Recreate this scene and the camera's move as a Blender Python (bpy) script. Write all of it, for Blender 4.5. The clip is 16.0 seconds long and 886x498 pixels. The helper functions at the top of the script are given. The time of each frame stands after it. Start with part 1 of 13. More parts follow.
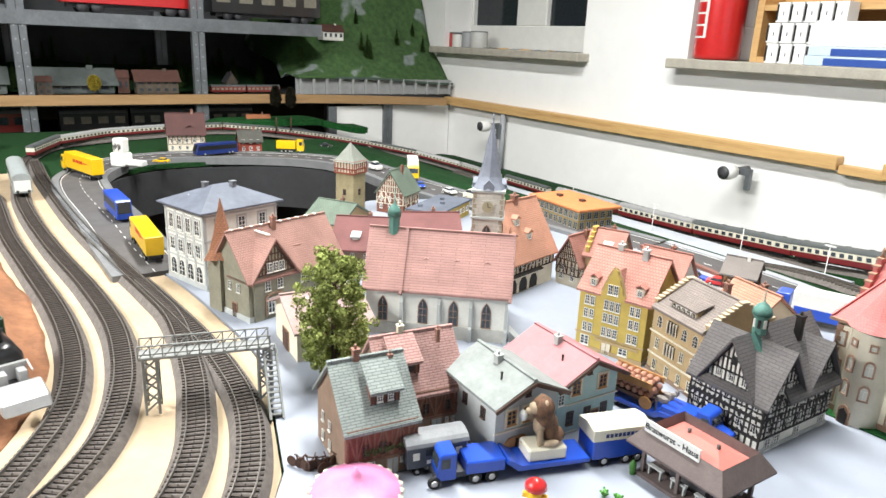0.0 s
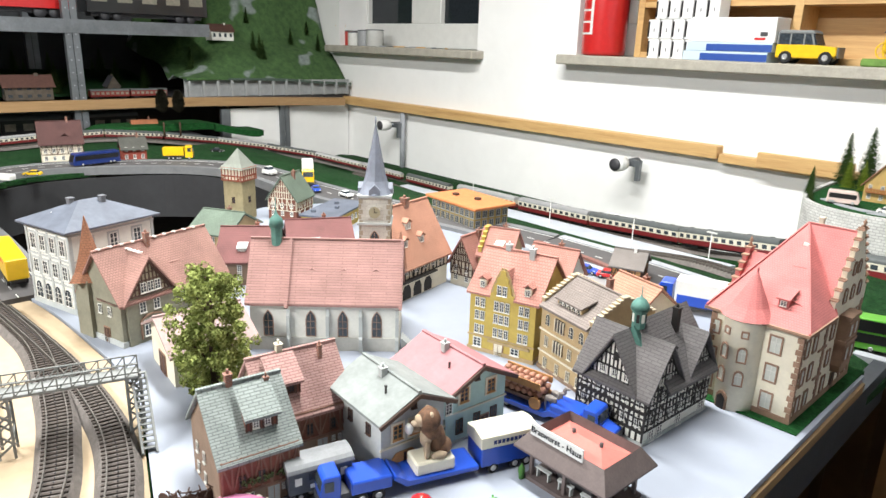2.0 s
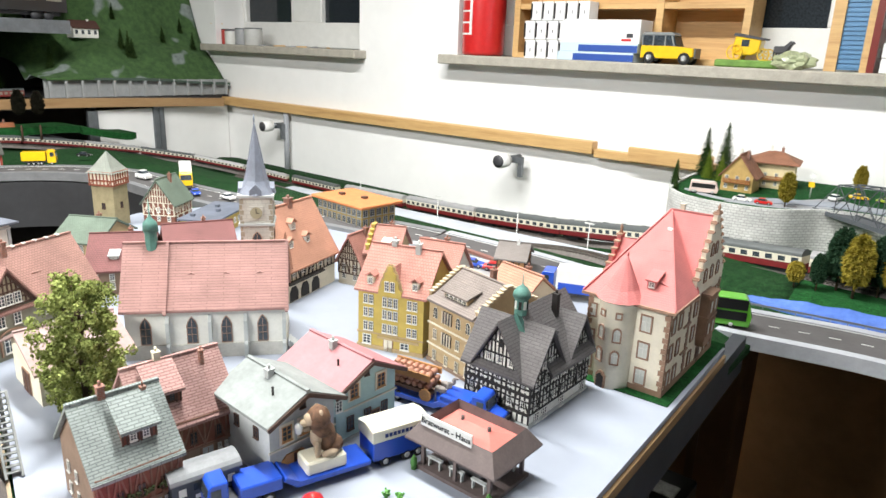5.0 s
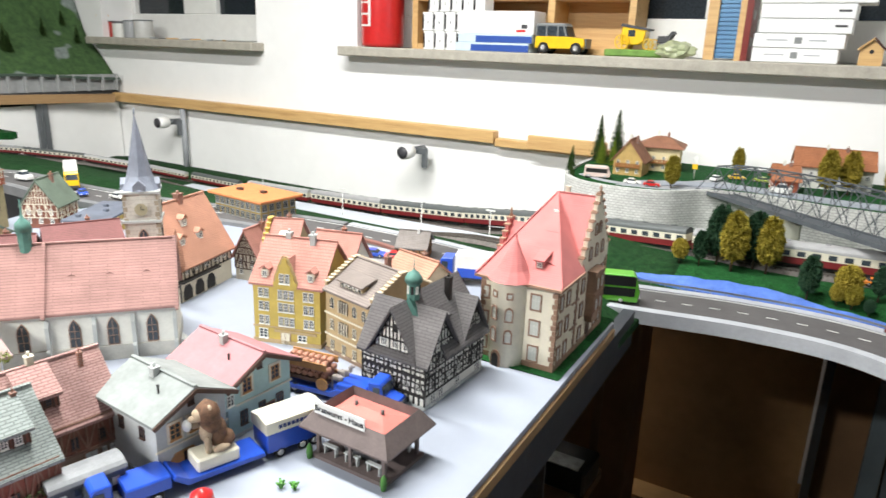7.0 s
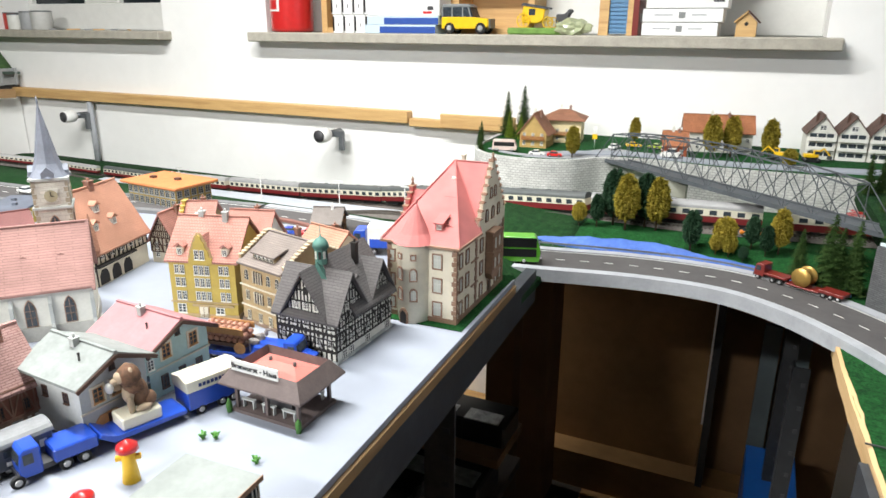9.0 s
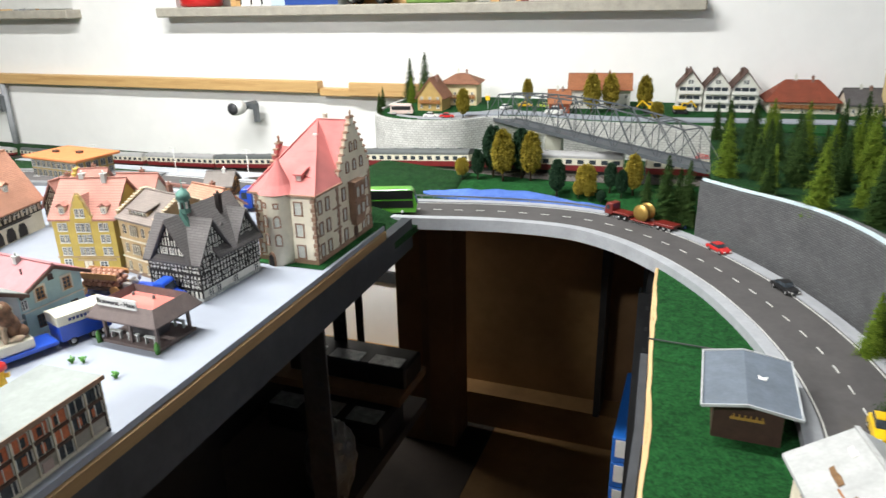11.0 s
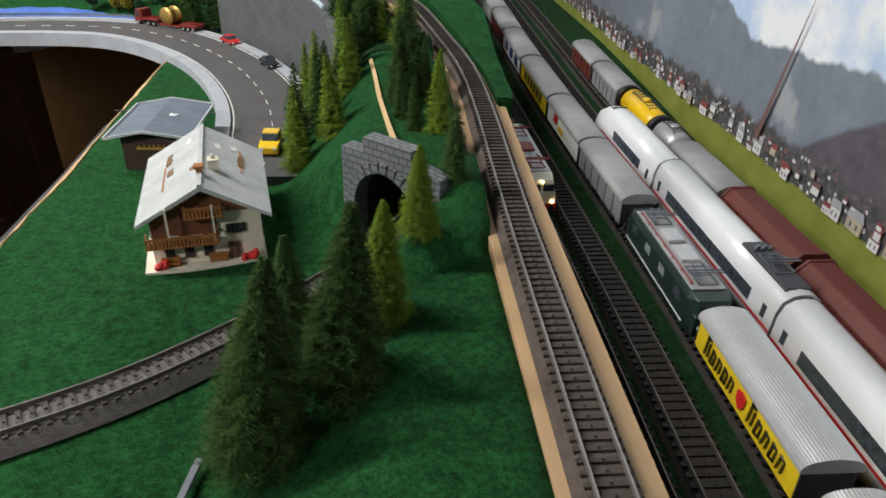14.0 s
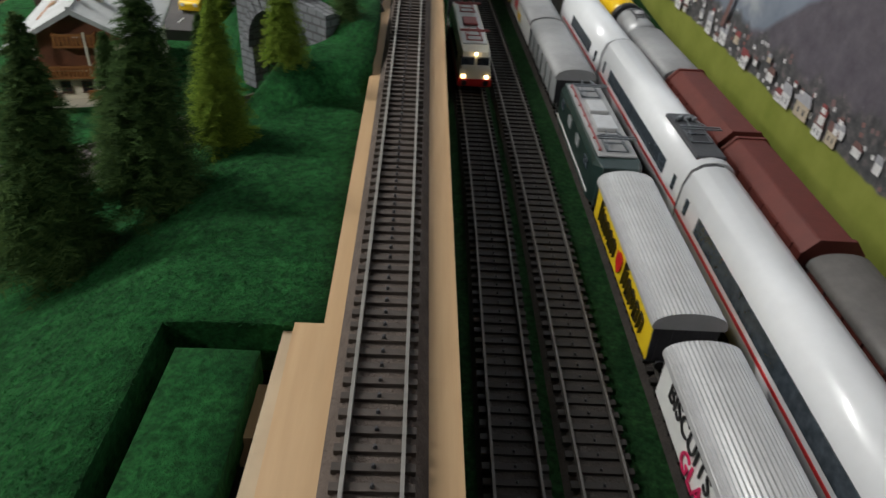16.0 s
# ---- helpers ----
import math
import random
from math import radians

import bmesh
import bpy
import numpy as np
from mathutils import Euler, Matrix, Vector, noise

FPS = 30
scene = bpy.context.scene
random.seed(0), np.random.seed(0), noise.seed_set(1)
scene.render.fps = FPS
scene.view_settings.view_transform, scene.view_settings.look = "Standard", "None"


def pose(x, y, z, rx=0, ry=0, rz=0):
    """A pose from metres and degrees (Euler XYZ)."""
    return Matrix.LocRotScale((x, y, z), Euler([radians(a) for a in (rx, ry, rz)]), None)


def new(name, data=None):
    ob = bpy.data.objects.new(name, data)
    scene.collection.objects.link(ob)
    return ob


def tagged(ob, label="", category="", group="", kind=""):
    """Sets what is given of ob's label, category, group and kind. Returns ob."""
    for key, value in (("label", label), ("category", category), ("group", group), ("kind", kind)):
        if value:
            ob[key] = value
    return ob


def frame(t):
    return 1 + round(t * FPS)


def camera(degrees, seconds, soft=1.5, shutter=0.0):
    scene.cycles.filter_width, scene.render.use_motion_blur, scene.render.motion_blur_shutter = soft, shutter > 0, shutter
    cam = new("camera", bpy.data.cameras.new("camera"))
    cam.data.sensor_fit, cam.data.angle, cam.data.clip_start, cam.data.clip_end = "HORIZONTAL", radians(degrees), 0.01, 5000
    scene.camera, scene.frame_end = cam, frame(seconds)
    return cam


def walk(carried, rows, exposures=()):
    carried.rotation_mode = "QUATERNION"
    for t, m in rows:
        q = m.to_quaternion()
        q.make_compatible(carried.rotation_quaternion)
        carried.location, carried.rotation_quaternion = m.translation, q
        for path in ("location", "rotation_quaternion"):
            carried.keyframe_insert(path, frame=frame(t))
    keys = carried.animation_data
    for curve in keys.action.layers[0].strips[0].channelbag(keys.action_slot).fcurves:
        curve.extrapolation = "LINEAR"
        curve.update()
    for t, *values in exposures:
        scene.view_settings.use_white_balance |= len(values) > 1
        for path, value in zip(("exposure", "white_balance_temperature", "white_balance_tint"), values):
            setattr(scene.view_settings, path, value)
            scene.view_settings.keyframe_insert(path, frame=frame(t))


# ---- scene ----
cam = camera(66.05, 16.0, shutter=0.3)
ROWS = [
    (0.0, 0.0432, -0.0522, 1.2963, 73.14, -2.36, 56.02),
    (0.5, 0.0462, -0.0459, 1.2995, 73.21, -2.28, 54.2),
    (1.0, 0.0443, -0.0317, 1.3002, 73.35, -2.29, 51.67),
    (1.5, 0.0451, -0.0226, 1.3028, 73.19, -1.85, 49.37),
    (2.0, 0.0457, -0.0211, 1.3018, 73.18, -1.7, 48.21),
    (2.5, 0.0471, -0.0223, 1.3018, 73.1, -1.68, 47.47),
    (3.0, 0.0503, -0.022, 1.3021, 73.03, -1.55, 45.92),
    (3.5, 0.0518, -0.0224, 1.3005, 73.09, -1.94, 43.83),
    (6.0, 0.0572, -0.0184, 1.2982, 73.77, -1.82, 37.62),
    (6.5, 0.0633, -0.0194, 1.299, 73.86, -1.55, 36.85),
    (7.0, 0.0753, -0.0138, 1.2953, 73.26, -1.82, 31.45),
    (7.5, 0.0841, -0.0168, 1.2953, 73.38, -1.86, 28.39),
    (8.0, 0.089, -0.0302, 1.2962, 73.52, -1.51, 27.12),
    (10.5, 0.2279, -0.0791, 1.2858, 69.63, 1.17, 22.1),
    (11.0, 0.2663, -0.0955, 1.2886, 69.88, 1.1, 20.61),
    (11.5, 0.3146, -0.1059, 1.2841, 70.24, -0.49, 16.33),
    (12.0, 0.3617, -0.1186, 1.2739, 69.21, -2.87, 11.16),
    (12.5, 0.4113, -0.13, 1.2558, 65.89, -2.23, 7.84),
    (13.0, 0.4618, -0.1411, 1.2379, 62.29, -0.53, 4.2),
    (13.5, 0.4975, -0.1533, 1.2258, 61.4, -1.73, -1.0),
    (14.0, 0.5249, -0.1593, 1.2095, 59.79, -1.64, -3.64),
    (14.5, 0.5446, -0.1555, 1.1881, 59.68, -2.63, -5.07),
    (15.0, 0.5674, -0.1593, 1.1691, 58.36, -3.24, -6.48),
    (15.5, 0.5892, -0.1615, 1.1519, 54.75, -4.36, -7.41),
    (16.0, 0.6095, -0.1636, 1.1505, 55.01, -3.68, -0.11),
]
walk(cam, [(t, pose(x, y, z, rx, ry, rz)) for t, x, y, z, rx, ry, rz in ROWS], exposures=[(0.0, -0.03), (8.0, 0.02), (10.5, 0.0), (12.5, -0.08), (13.5, -0.25), (14.5, -0.32), (16.0, -0.42)])

# ---- world and lamps ----
world = bpy.data.worlds.new("room_dark")
scene.world = world
world.use_nodes = True
world.node_tree.nodes["Background"].inputs[0].default_value = (0.55, 0.62, 0.75, 1)
world.node_tree.nodes["Background"].inputs[1].default_value = 0.02
LAMPS = [(-0.68, 0.45, 50.0), (-0.90, -1.36, 118.0)]  # x, y, watts of the ceiling tubes
LAMP_Z = 2.24

# ---- materials ----


def nodes_of(name):
    m = bpy.data.materials.new(name)
    m.use_nodes = True
    nt = m.node_tree
    return m, nt, nt.nodes["Principled BSDF"]


def ramp(nt, fac, stops):
    r = nt.nodes.new("ShaderNodeValToRGB")
    els = r.color_ramp.elements
    while len(els) < len(stops):
        els.new(0.5)
    for e, (p, c) in zip(els, stops):
        e.position, e.color = p, (*c, 1)
    nt.links.new(fac, r.inputs[0])
    return r.outputs[0]


def shade(c, k):
    return tuple(min(1, v * k) for v in c)


def noise_node(nt, coords, scale, detail=4.0, rough=0.6):
    n = nt.nodes.new("ShaderNodeTexNoise")
    n.inputs["Scale"].default_value, n.inputs["Detail"].default_value, n.inputs["Roughness"].default_value = scale, detail, rough
    nt.links.new(coords, n.inputs["Vector"])
    return n.outputs["Fac"]


def mixc(nt, fac, a, b, mode="MIX"):
    n = nt.nodes.new("ShaderNodeMix")
    n.data_type, n.blend_type = "RGBA", mode
    for sock, v in ((n.inputs[0], fac), (n.inputs[6], a), (n.inputs[7], b)):
        if isinstance(v, (int, float)):
            sock.default_value = v
        elif isinstance(v, tuple):
            sock.default_value = (*v, 1)
        else:
            nt.links.new(v, sock)
    return n.outputs[2]


def bump(nt, bsdf, height, strength=0.3, dist=0.001):
    b = nt.nodes.new("ShaderNodeBump")
    b.inputs["Strength"].default_value, b.inputs["Distance"].default_value = strength, dist
    nt.links.new(height, b.inputs["Height"])
    nt.links.new(b.outputs[0], bsdf.inputs["Normal"])


def coords_of(nt, which="Object"):
    return nt.nodes.new("ShaderNodeTexCoord").outputs[which]


MATS = {}


def mat(name, color, rough=0.6, var=0.25, scale=60.0, metal=0.0, bumpy=0.25, dist=0.0006, rand=0.0, coat=0.0, spec=0.5):
    """Plain material with fine grain and larger blotches of wear."""
    if name in MATS:
        return MATS[name]
    m, nt, b = nodes_of(name)
    co = coords_of(nt)
    fine = noise_node(nt, co, scale * 6, 5)
    large = noise_node(nt, co, scale, 3)
    c1 = ramp(nt, large, [(0.25, shade(color, 1 - var)), (0.75, shade(color, 1 + var * 0.6))])
    c2 = ramp(nt, fine, [(0.3, shade((1, 1, 1), 1 - var * 0.6)), (0.7, (1, 1, 1))])
    col = mixc(nt, 1.0, c1, c2, "MULTIPLY")
    if rand:
        oi = nt.nodes.new("ShaderNodeObjectInfo")
        k = ramp(nt, oi.outputs["Random"], [(0.0, shade((1, 1, 1), 1 - rand)), (1.0, (1, 1, 1))])
        col = mixc(nt, 1.0, col, k, "MULTIPLY")
    nt.links.new(col, b.inputs["Base Color"])
    b.inputs["Roughness"].default_value, b.inputs["Metallic"].default_value = rough, metal
    b.inputs["Coat Weight"].default_value = coat
    b.inputs["Specular IOR Level"].default_value = spec
    if bumpy:
        bump(nt, b, fine, bumpy, dist)
    MATS[name] = m
    return m


def bricky(name, c1, c2, mortar, w=0.01, h=0.005, gap=0.0006, rough=0.75, var=0.3, strength=0.6, dist=0.0006, offset=0.5):
    """Courses of tiles, stones or bricks, by the UV map in metres."""
    if name in MATS:
        return MATS[name]
    m, nt, b = nodes_of(name)
    uv = coords_of(nt, "UV")
    br = nt.nodes.new("ShaderNodeTexBrick")
    nt.links.new(uv, br.inputs["Vector"])
    br.inputs["Color1"].default_value, br.inputs["Color2"].default_value, br.inputs["Mortar"].default_value = (*c1, 1), (*c2, 1), (*mortar, 1)
    br.inputs["Scale"].default_value = 1.0
    br.inputs["Brick Width"].default_value, br.inputs["Row Height"].default_value = w, h
    br.inputs["Mortar Size"].default_value, br.inputs["Mortar Smooth"].default_value = gap, 0.2
    br.offset = offset
    large = noise_node(nt, coords_of(nt), 35, 4)
    k = ramp(nt, large, [(0.3, shade((1, 1, 1), 1 - var)), (0.7, (1, 1, 1))])
    nt.links.new(mixc(nt, 1.0, br.outputs["Color"], k, "MULTIPLY"), b.inputs["Base Color"])
    b.inputs["Roughness"].default_value = rough
    inv = nt.nodes.new("ShaderNodeMath")
    inv.operation = "SUBTRACT"
    inv.inputs[0].default_value = 1.0
    nt.links.new(br.outputs["Fac"], inv.inputs[1])
    fine = noise_node(nt, coords_of(nt), 500, 3)
    ad = nt.nodes.new("ShaderNodeMath")
    ad.operation = "MULTIPLY_ADD"
    ad.inputs[1].default_value = 0.3
    nt.links.new(fine, ad.inputs[0])
    nt.links.new(inv.outputs[0], ad.inputs[2])
    bump(nt, b, ad.outputs[0], strength, dist)
    MATS[name] = m
    return m


def emit(name, color, power):
    m, nt, b = nodes_of(name)
    b.inputs["Base Color"].default_value = (*color, 1)
    b.inputs["Emission Color"].default_value = (*color, 1)
    b.inputs["Emission Strength"].default_value = power
    return m


def grassy(name, c1, c2, c3, fine_scale=900):
    m, nt, b = nodes_of(name)
    co = coords_of(nt)
    big = noise_node(nt, co, 9, 4)
    mid = noise_node(nt, co, 90, 5, 0.7)
    fine = noise_node(nt, co, fine_scale, 4, 0.7)
    a = ramp(nt, big, [(0.3, c1), (0.7, c2)])
    k = mixc(nt, ramp(nt, mid, [(0.35, (0, 0, 0)), (0.7, (1, 1, 1))]), a, c3)
    f = ramp(nt, fine, [(0.3, (0.45, 0.45, 0.45)), (0.7, (1, 1, 1))])
    tuft = noise_node(nt, co, 330, 3, 0.6)
    f = mixc(nt, 1.0, f, ramp(nt, tuft, [(0.34, (0.50, 0.50, 0.50)), (0.66, (1.15, 1.15, 1.15))]), "MULTIPLY")
    nt.links.new(mixc(nt, 1.0, k, f, "MULTIPLY"), b.inputs["Base Color"])
    b.inputs["Roughness"].default_value = 0.95
    b.inputs["Specular IOR Level"].default_value = 0.15
    bump(nt, b, fine, 0.9, 0.0015)
    MATS[name] = m
    return m


def woody(name, light, dark, rough=0.5, axis="X", scale=1.0):
    m, nt, b = nodes_of(name)
    mp = nt.nodes.new("ShaderNodeMapping")
    nt.links.new(coords_of(nt), mp.inputs["Vector"])
    mp.inputs["Scale"].default_value = {"X": (3, 45, 45), "Y": (45, 3, 45), "Z": (45, 45, 3)}[axis]
    f = noise_node(nt, mp.outputs[0], scale, 6, 0.65)
    f2 = noise_node(nt, mp.outputs[0], scale * 6, 4, 0.6)
    c = ramp(nt, f, [(0.3, dark), (0.5, light), (0.7, shade(light, 0.85))])
    c = mixc(nt, 0.35, c, ramp(nt, f2, [(0.3, dark), (0.7, light)]))
    nt.links.new(c, b.inputs["Base Color"])
    b.inputs["Roughness"].default_value = rough
    bump(nt, b, f2, 0.15, 0.0006)
    MATS[name] = m
    return m


def glassy(name, color=(0.04, 0.05, 0.06), rough=0.08):
    m, nt, b = nodes_of(name)
    n = noise_node(nt, coords_of(nt), 200, 2)
    nt.links.new(ramp(nt, n, [(0.3, shade(color, 0.6)), (0.7, shade(color, 1.4))]), b.inputs["Base Color"])
    b.inputs["Roughness"].default_value = rough
    MATS[name] = m
    return m


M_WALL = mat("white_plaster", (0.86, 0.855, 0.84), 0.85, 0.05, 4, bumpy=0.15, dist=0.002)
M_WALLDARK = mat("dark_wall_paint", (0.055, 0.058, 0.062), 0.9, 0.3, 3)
M_CEIL = mat("grey_ceiling_boards", (0.30, 0.30, 0.30), 0.9, 0.05, 4)
M_FLOOR = mat("brown_lino_floor", (0.16, 0.085, 0.035), 0.55, 0.35, 4)
M_PLATE = mat("grey_white_plate", (0.285, 0.312, 0.368), 0.55, 0.07, 8, bumpy=0.1)
M_GREYBOARD = mat("grey_painted_board", (0.33, 0.36, 0.41), 0.7, 0.15, 15)
M_SAND = mat("bare_plywood_sand", (0.47, 0.36, 0.235), 0.75, 0.18, 12)
M_EARTH = mat("brown_earth", (0.30, 0.13, 0.06), 0.9, 0.45, 18, bumpy=0.6, dist=0.003)
M_ROAD = mat("grey_model_road", (0.085, 0.08, 0.08), 0.8, 0.2, 30)
M_KERB = mat("light_grey_kerb", (0.37, 0.385, 0.41), 0.7, 0.15, 40)
M_LINE = mat("white_road_line", (0.66, 0.66, 0.63), 0.6, 0.1, 60)
M_YARDBED = mat("black_yard_ballast", (0.050, 0.041, 0.035), 0.9, 0.4, 150, bumpy=0.9, dist=0.0012)
M_BALLASTDARK = mat("dark_brown_ballast", (0.115, 0.088, 0.073), 0.9, 0.4, 150, bumpy=0.9, dist=0.0012)
M_BALLAST = mat("dark_grey_ballast", (0.165, 0.146, 0.134), 0.9, 0.35, 150, bumpy=0.9, dist=0.0012)
M_SLEEPER = mat("brown_black_sleeper", (0.072, 0.055, 0.045), 0.7, 0.3, 120, rand=0.3)
M_SLEEPERDARK = mat("black_yard_sleeper", (0.026, 0.022, 0.019), 0.75, 0.3, 120)
M_RAILBRIGHT = mat("worn_nickel_rail", (0.40, 0.38, 0.35), 0.38, 0.2, 90, metal=0.7)
M_RAIL = mat("dull_brown_rail", (0.17, 0.155, 0.14), 0.5, 0.3, 90, metal=0.45)
M_GREEN = grassy("green_grass_mat", (0.009, 0.062, 0.015), (0.015, 0.112, 0.027), (0.027, 0.155, 0.038))
M_DKGREEN = grassy("dark_green_scatter", (0.008, 0.04, 0.012), (0.014, 0.07, 0.02), (0.03, 0.10, 0.03))
M_WATER = mat("blue_painted_water", (0.10, 0.19, 0.55), 0.25, 0.3, 25)
M_STEEL = mat("galvanised_steel", (0.19, 0.205, 0.22), 0.42, 0.25, 25, metal=0.5)
M_BLACKSTEEL = mat("dark_steel_angle", (0.035, 0.038, 0.042), 0.45, 0.3, 20, metal=0.3)
M_WOOD = woody("light_pine_wood", (0.62, 0.40, 0.17), (0.38, 0.20, 0.07))
M_WOODY = woody("light_pine_lengthwise", (0.66, 0.46, 0.24), (0.45, 0.27, 0.11), axis="Y")
M_CARD = mat("brown_cardboard", (0.20, 0.11, 0.05), 0.8, 0.2, 6)
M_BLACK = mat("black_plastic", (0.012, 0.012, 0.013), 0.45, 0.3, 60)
M_DARK = mat("dark_grey_plastic", (0.05, 0.05, 0.055), 0.5, 0.25, 60)
M_WHITE = mat("white_plastic", (0.80, 0.80, 0.78), 0.4, 0.06, 60, bumpy=0.05)
M_GLASS = glassy("dark_window_glass")

# ---- building blocks ----


def box(bm, x0, x1, y0, y1, z0, z1, mi=0):
    vs = [bm.verts.new(p) for p in ((x0, y0, z0), (x1, y0, z0), (x1, y1, z0), (x0, y1, z0), (x0, y0, z1), (x1, y0, z1), (x1, y1, z1), (x0, y1, z1))]
    for idx in ((0, 3, 2, 1), (4, 5, 6, 7), (0, 1, 5, 4), (1, 2, 6, 5), (2, 3, 7, 6), (3, 0, 4, 7)):
        bm.faces.new([vs[i] for i in idx]).material_index = mi
    return vs


def bar(bm, a, b, w, h=None, mi=0, up=(0, 0, 1)):
    """A straight bar from a to b with the section w x h."""
    a, b, h = Vector(a), Vector(b), h or w
    d = (b - a).normalized()
    u = Vector(up)
    if abs(d.dot(u)) > 0.98:
        u = Vector((1, 0, 0))
    s = d.cross(u).normalized()
    u = s.cross(d).normalized()
    vs = []
    for p in (a, b):
        for i, j in ((-1, -1), (1, -1), (1, 1), (-1, 1)):
            vs.append(bm.verts.new(p + s * (i * w / 2) + u * (j * h / 2)))
    for idx in ((0, 1, 2, 3), (7, 6, 5, 4), (0, 4, 5, 1), (1, 5, 6, 2), (2, 6, 7, 3), (3, 7, 4, 0)):
        bm.faces.new([vs[i] for i in idx]).material_index = mi


def lathe(bm, profile, n=16, mi=0, center=(0, 0, 0), axis="Z", smooth=True):
    """A turned shape from (radius, height) pairs."""
    c = Vector(center)
    rings = []
    for r, z in profile:
        ring = []
        for k in range(n):
            a = 2 * math.pi * k / n
            p = Vector((r * math.cos(a), r * math.sin(a), z))
            if axis == "X":
                p = Vector((p.z, p.x, p.y))
            elif axis == "Y":
                p = Vector((p.x, p.z, p.y))
            ring.append(bm.verts.new(c + p))
        rings.append(ring)
    for r0, r1 in zip(rings, rings[1:]):
        for k in range(n):
            f = bm.faces.new((r0[k], r0[(k + 1) % n], r1[(k + 1) % n], r1[k]))
            f.material_index, f.smooth = mi, smooth
    for ring in (rings[0], rings[-1]):
        try:
            bm.faces.new(ring).material_index = mi
        except ValueError:
            pass


def prism(bm, pts, z0, z1, mi=0):
    """A flat outline (x, y) made solid between two heights."""
    lo = [bm.verts.new((x, y, z0)) for x, y in pts]
    hi = [bm.verts.new((x, y, z1)) for x, y in pts]
    n = len(pts)
    bm.faces.new(lo[::-1]).material_index = mi
    bm.faces.new(hi).material_index = mi
    for k in range(n):
        bm.faces.new((lo[k], lo[(k + 1) % n], hi[(k + 1) % n], hi[k])).material_index = mi


def profile_x(bm, pts, x0, x1, mi=0):
    """An outline (y, z) drawn out along x."""
    a = [bm.verts.new((x0, y, z)) for y, z in pts]
    b = [bm.verts.new((x1, y, z)) for y, z in pts]
    n = len(pts)
    bm.faces.new(a).material_index = mi
    bm.faces.new(b[::-1]).material_index = mi
    for k in range(n):
        bm.faces.new((a[k], b[k], b[(k + 1) % n], a[(k + 1) % n])).material_index = mi


def profile_y(bm, pts, y0, y1, mi=0):
    """An outline (x, z) drawn out along y."""
    a = [bm.verts.new((x, y0, z)) for x, z in pts]
    b = [bm.verts.new((x, y1, z)) for x, z in pts]
    n = len(pts)
    bm.faces.new(a[::-1]).material_index = mi
    bm.faces.new(b).material_index = mi
    for k in range(n):
        bm.faces.new((a[k], a[(k + 1) % n], b[(k + 1) % n], b[k])).material_index = mi


def box_uv(bm):
    """UV in metres, laid on by the side that each face looks to."""
    uv = bm.loops.layers.uv.verify()
    for f in bm.faces:
        n = f.normal
        ax = max(range(3), key=lambda i: abs(n[i]))
        for l in f.loops:
            p = l.vert.co
            if ax == 2:
                l[uv].uv = (p.x, p.y)
            elif ax == 0:
                s = math.sqrt(1 + (n.z / n.x) ** 2)
                l[uv].uv = (p.y, p.z * s)
            else:
                s = math.sqrt(1 + (n.z / n.y) ** 2)
                l[uv].uv = (p.x, p.z * s)


def to_mesh(name, bm, mats, bevel=0.0):
    if bevel:
        bmesh.ops.bevel(bm, geom=list(bm.edges), offset=bevel, segments=1, affect="EDGES", profile=0.6)
    bmesh.ops.recalc_face_normals(bm, faces=list(bm.faces))
    bm.normal_update()
    box_uv(bm)
    me = bpy.data.meshes.new(name)
    bm.to_mesh(me)
    bm.free()
    for m in mats if isinstance(mats, (list, tuple)) else (mats,):
        me.materials.append(m)
    return me


def part(name, bm, mats, parent, label="", m=None, bevel=0.0):
    if isinstance(bm, tuple):  # a window: frame and pane, or both in one on a dormer
        if parent.parent is not None:
            return part(name, bm[2], None, parent, label, m)
        ob = part(name, bm[0], None, parent, label, m)
        part("pane", bm[1], None, ob)
        return ob
    me = bm if isinstance(bm, bpy.types.Mesh) else to_mesh(name, bm, mats, bevel)
    ob = new(name, me)
    ob.parent = parent
    if m is not None:
        ob.matrix_basis = m
    if label:
        ob["label"] = label
    return ob


def thing(name, m, label, category, group=""):
    ob = new(name)
    ob.empty_display_size = 0.02
    ob.matrix_basis = m
    return tagged(ob, label, category, group)


def solid(name, bm, mats, label, category, m=None, group="", kind="", bevel=0.0):
    ob = new(name, to_mesh(name, bm, mats, bevel))
    if m is not None:
        ob.matrix_basis = m
    return tagged(ob, label, category, group, kind)


def bmn():
    return bmesh.new()


def at(x, y, z, rz=0, s=None):
    m = pose(x, y, z, 0, 0, rz)
    return m @ Matrix.Scale(s, 4) if s else m


def smoothstep(a, b, x):
    u = min(1.0, max(0.0, (x - a) / (b - a)))
    return u * u * (3 - 2 * u)


def ground(x, y):
    """Height of the layout's ground: it falls behind the town, and lies level beyond the aisle."""
    left = 1.0 - 0.115 * min(1, max(0, (y - 0.85) / 0.5)) - 0.035 * min(1, max(0, (y - 1.35) / 0.25))
    right = 0.972 + 0.018 * smoothstep(0.955, 1.03, y)
    e = -0.21 - 0.20 * smoothstep(0.84, 0.95, y)
    return left + (right - left) * smoothstep(e, e + 0.08, x)


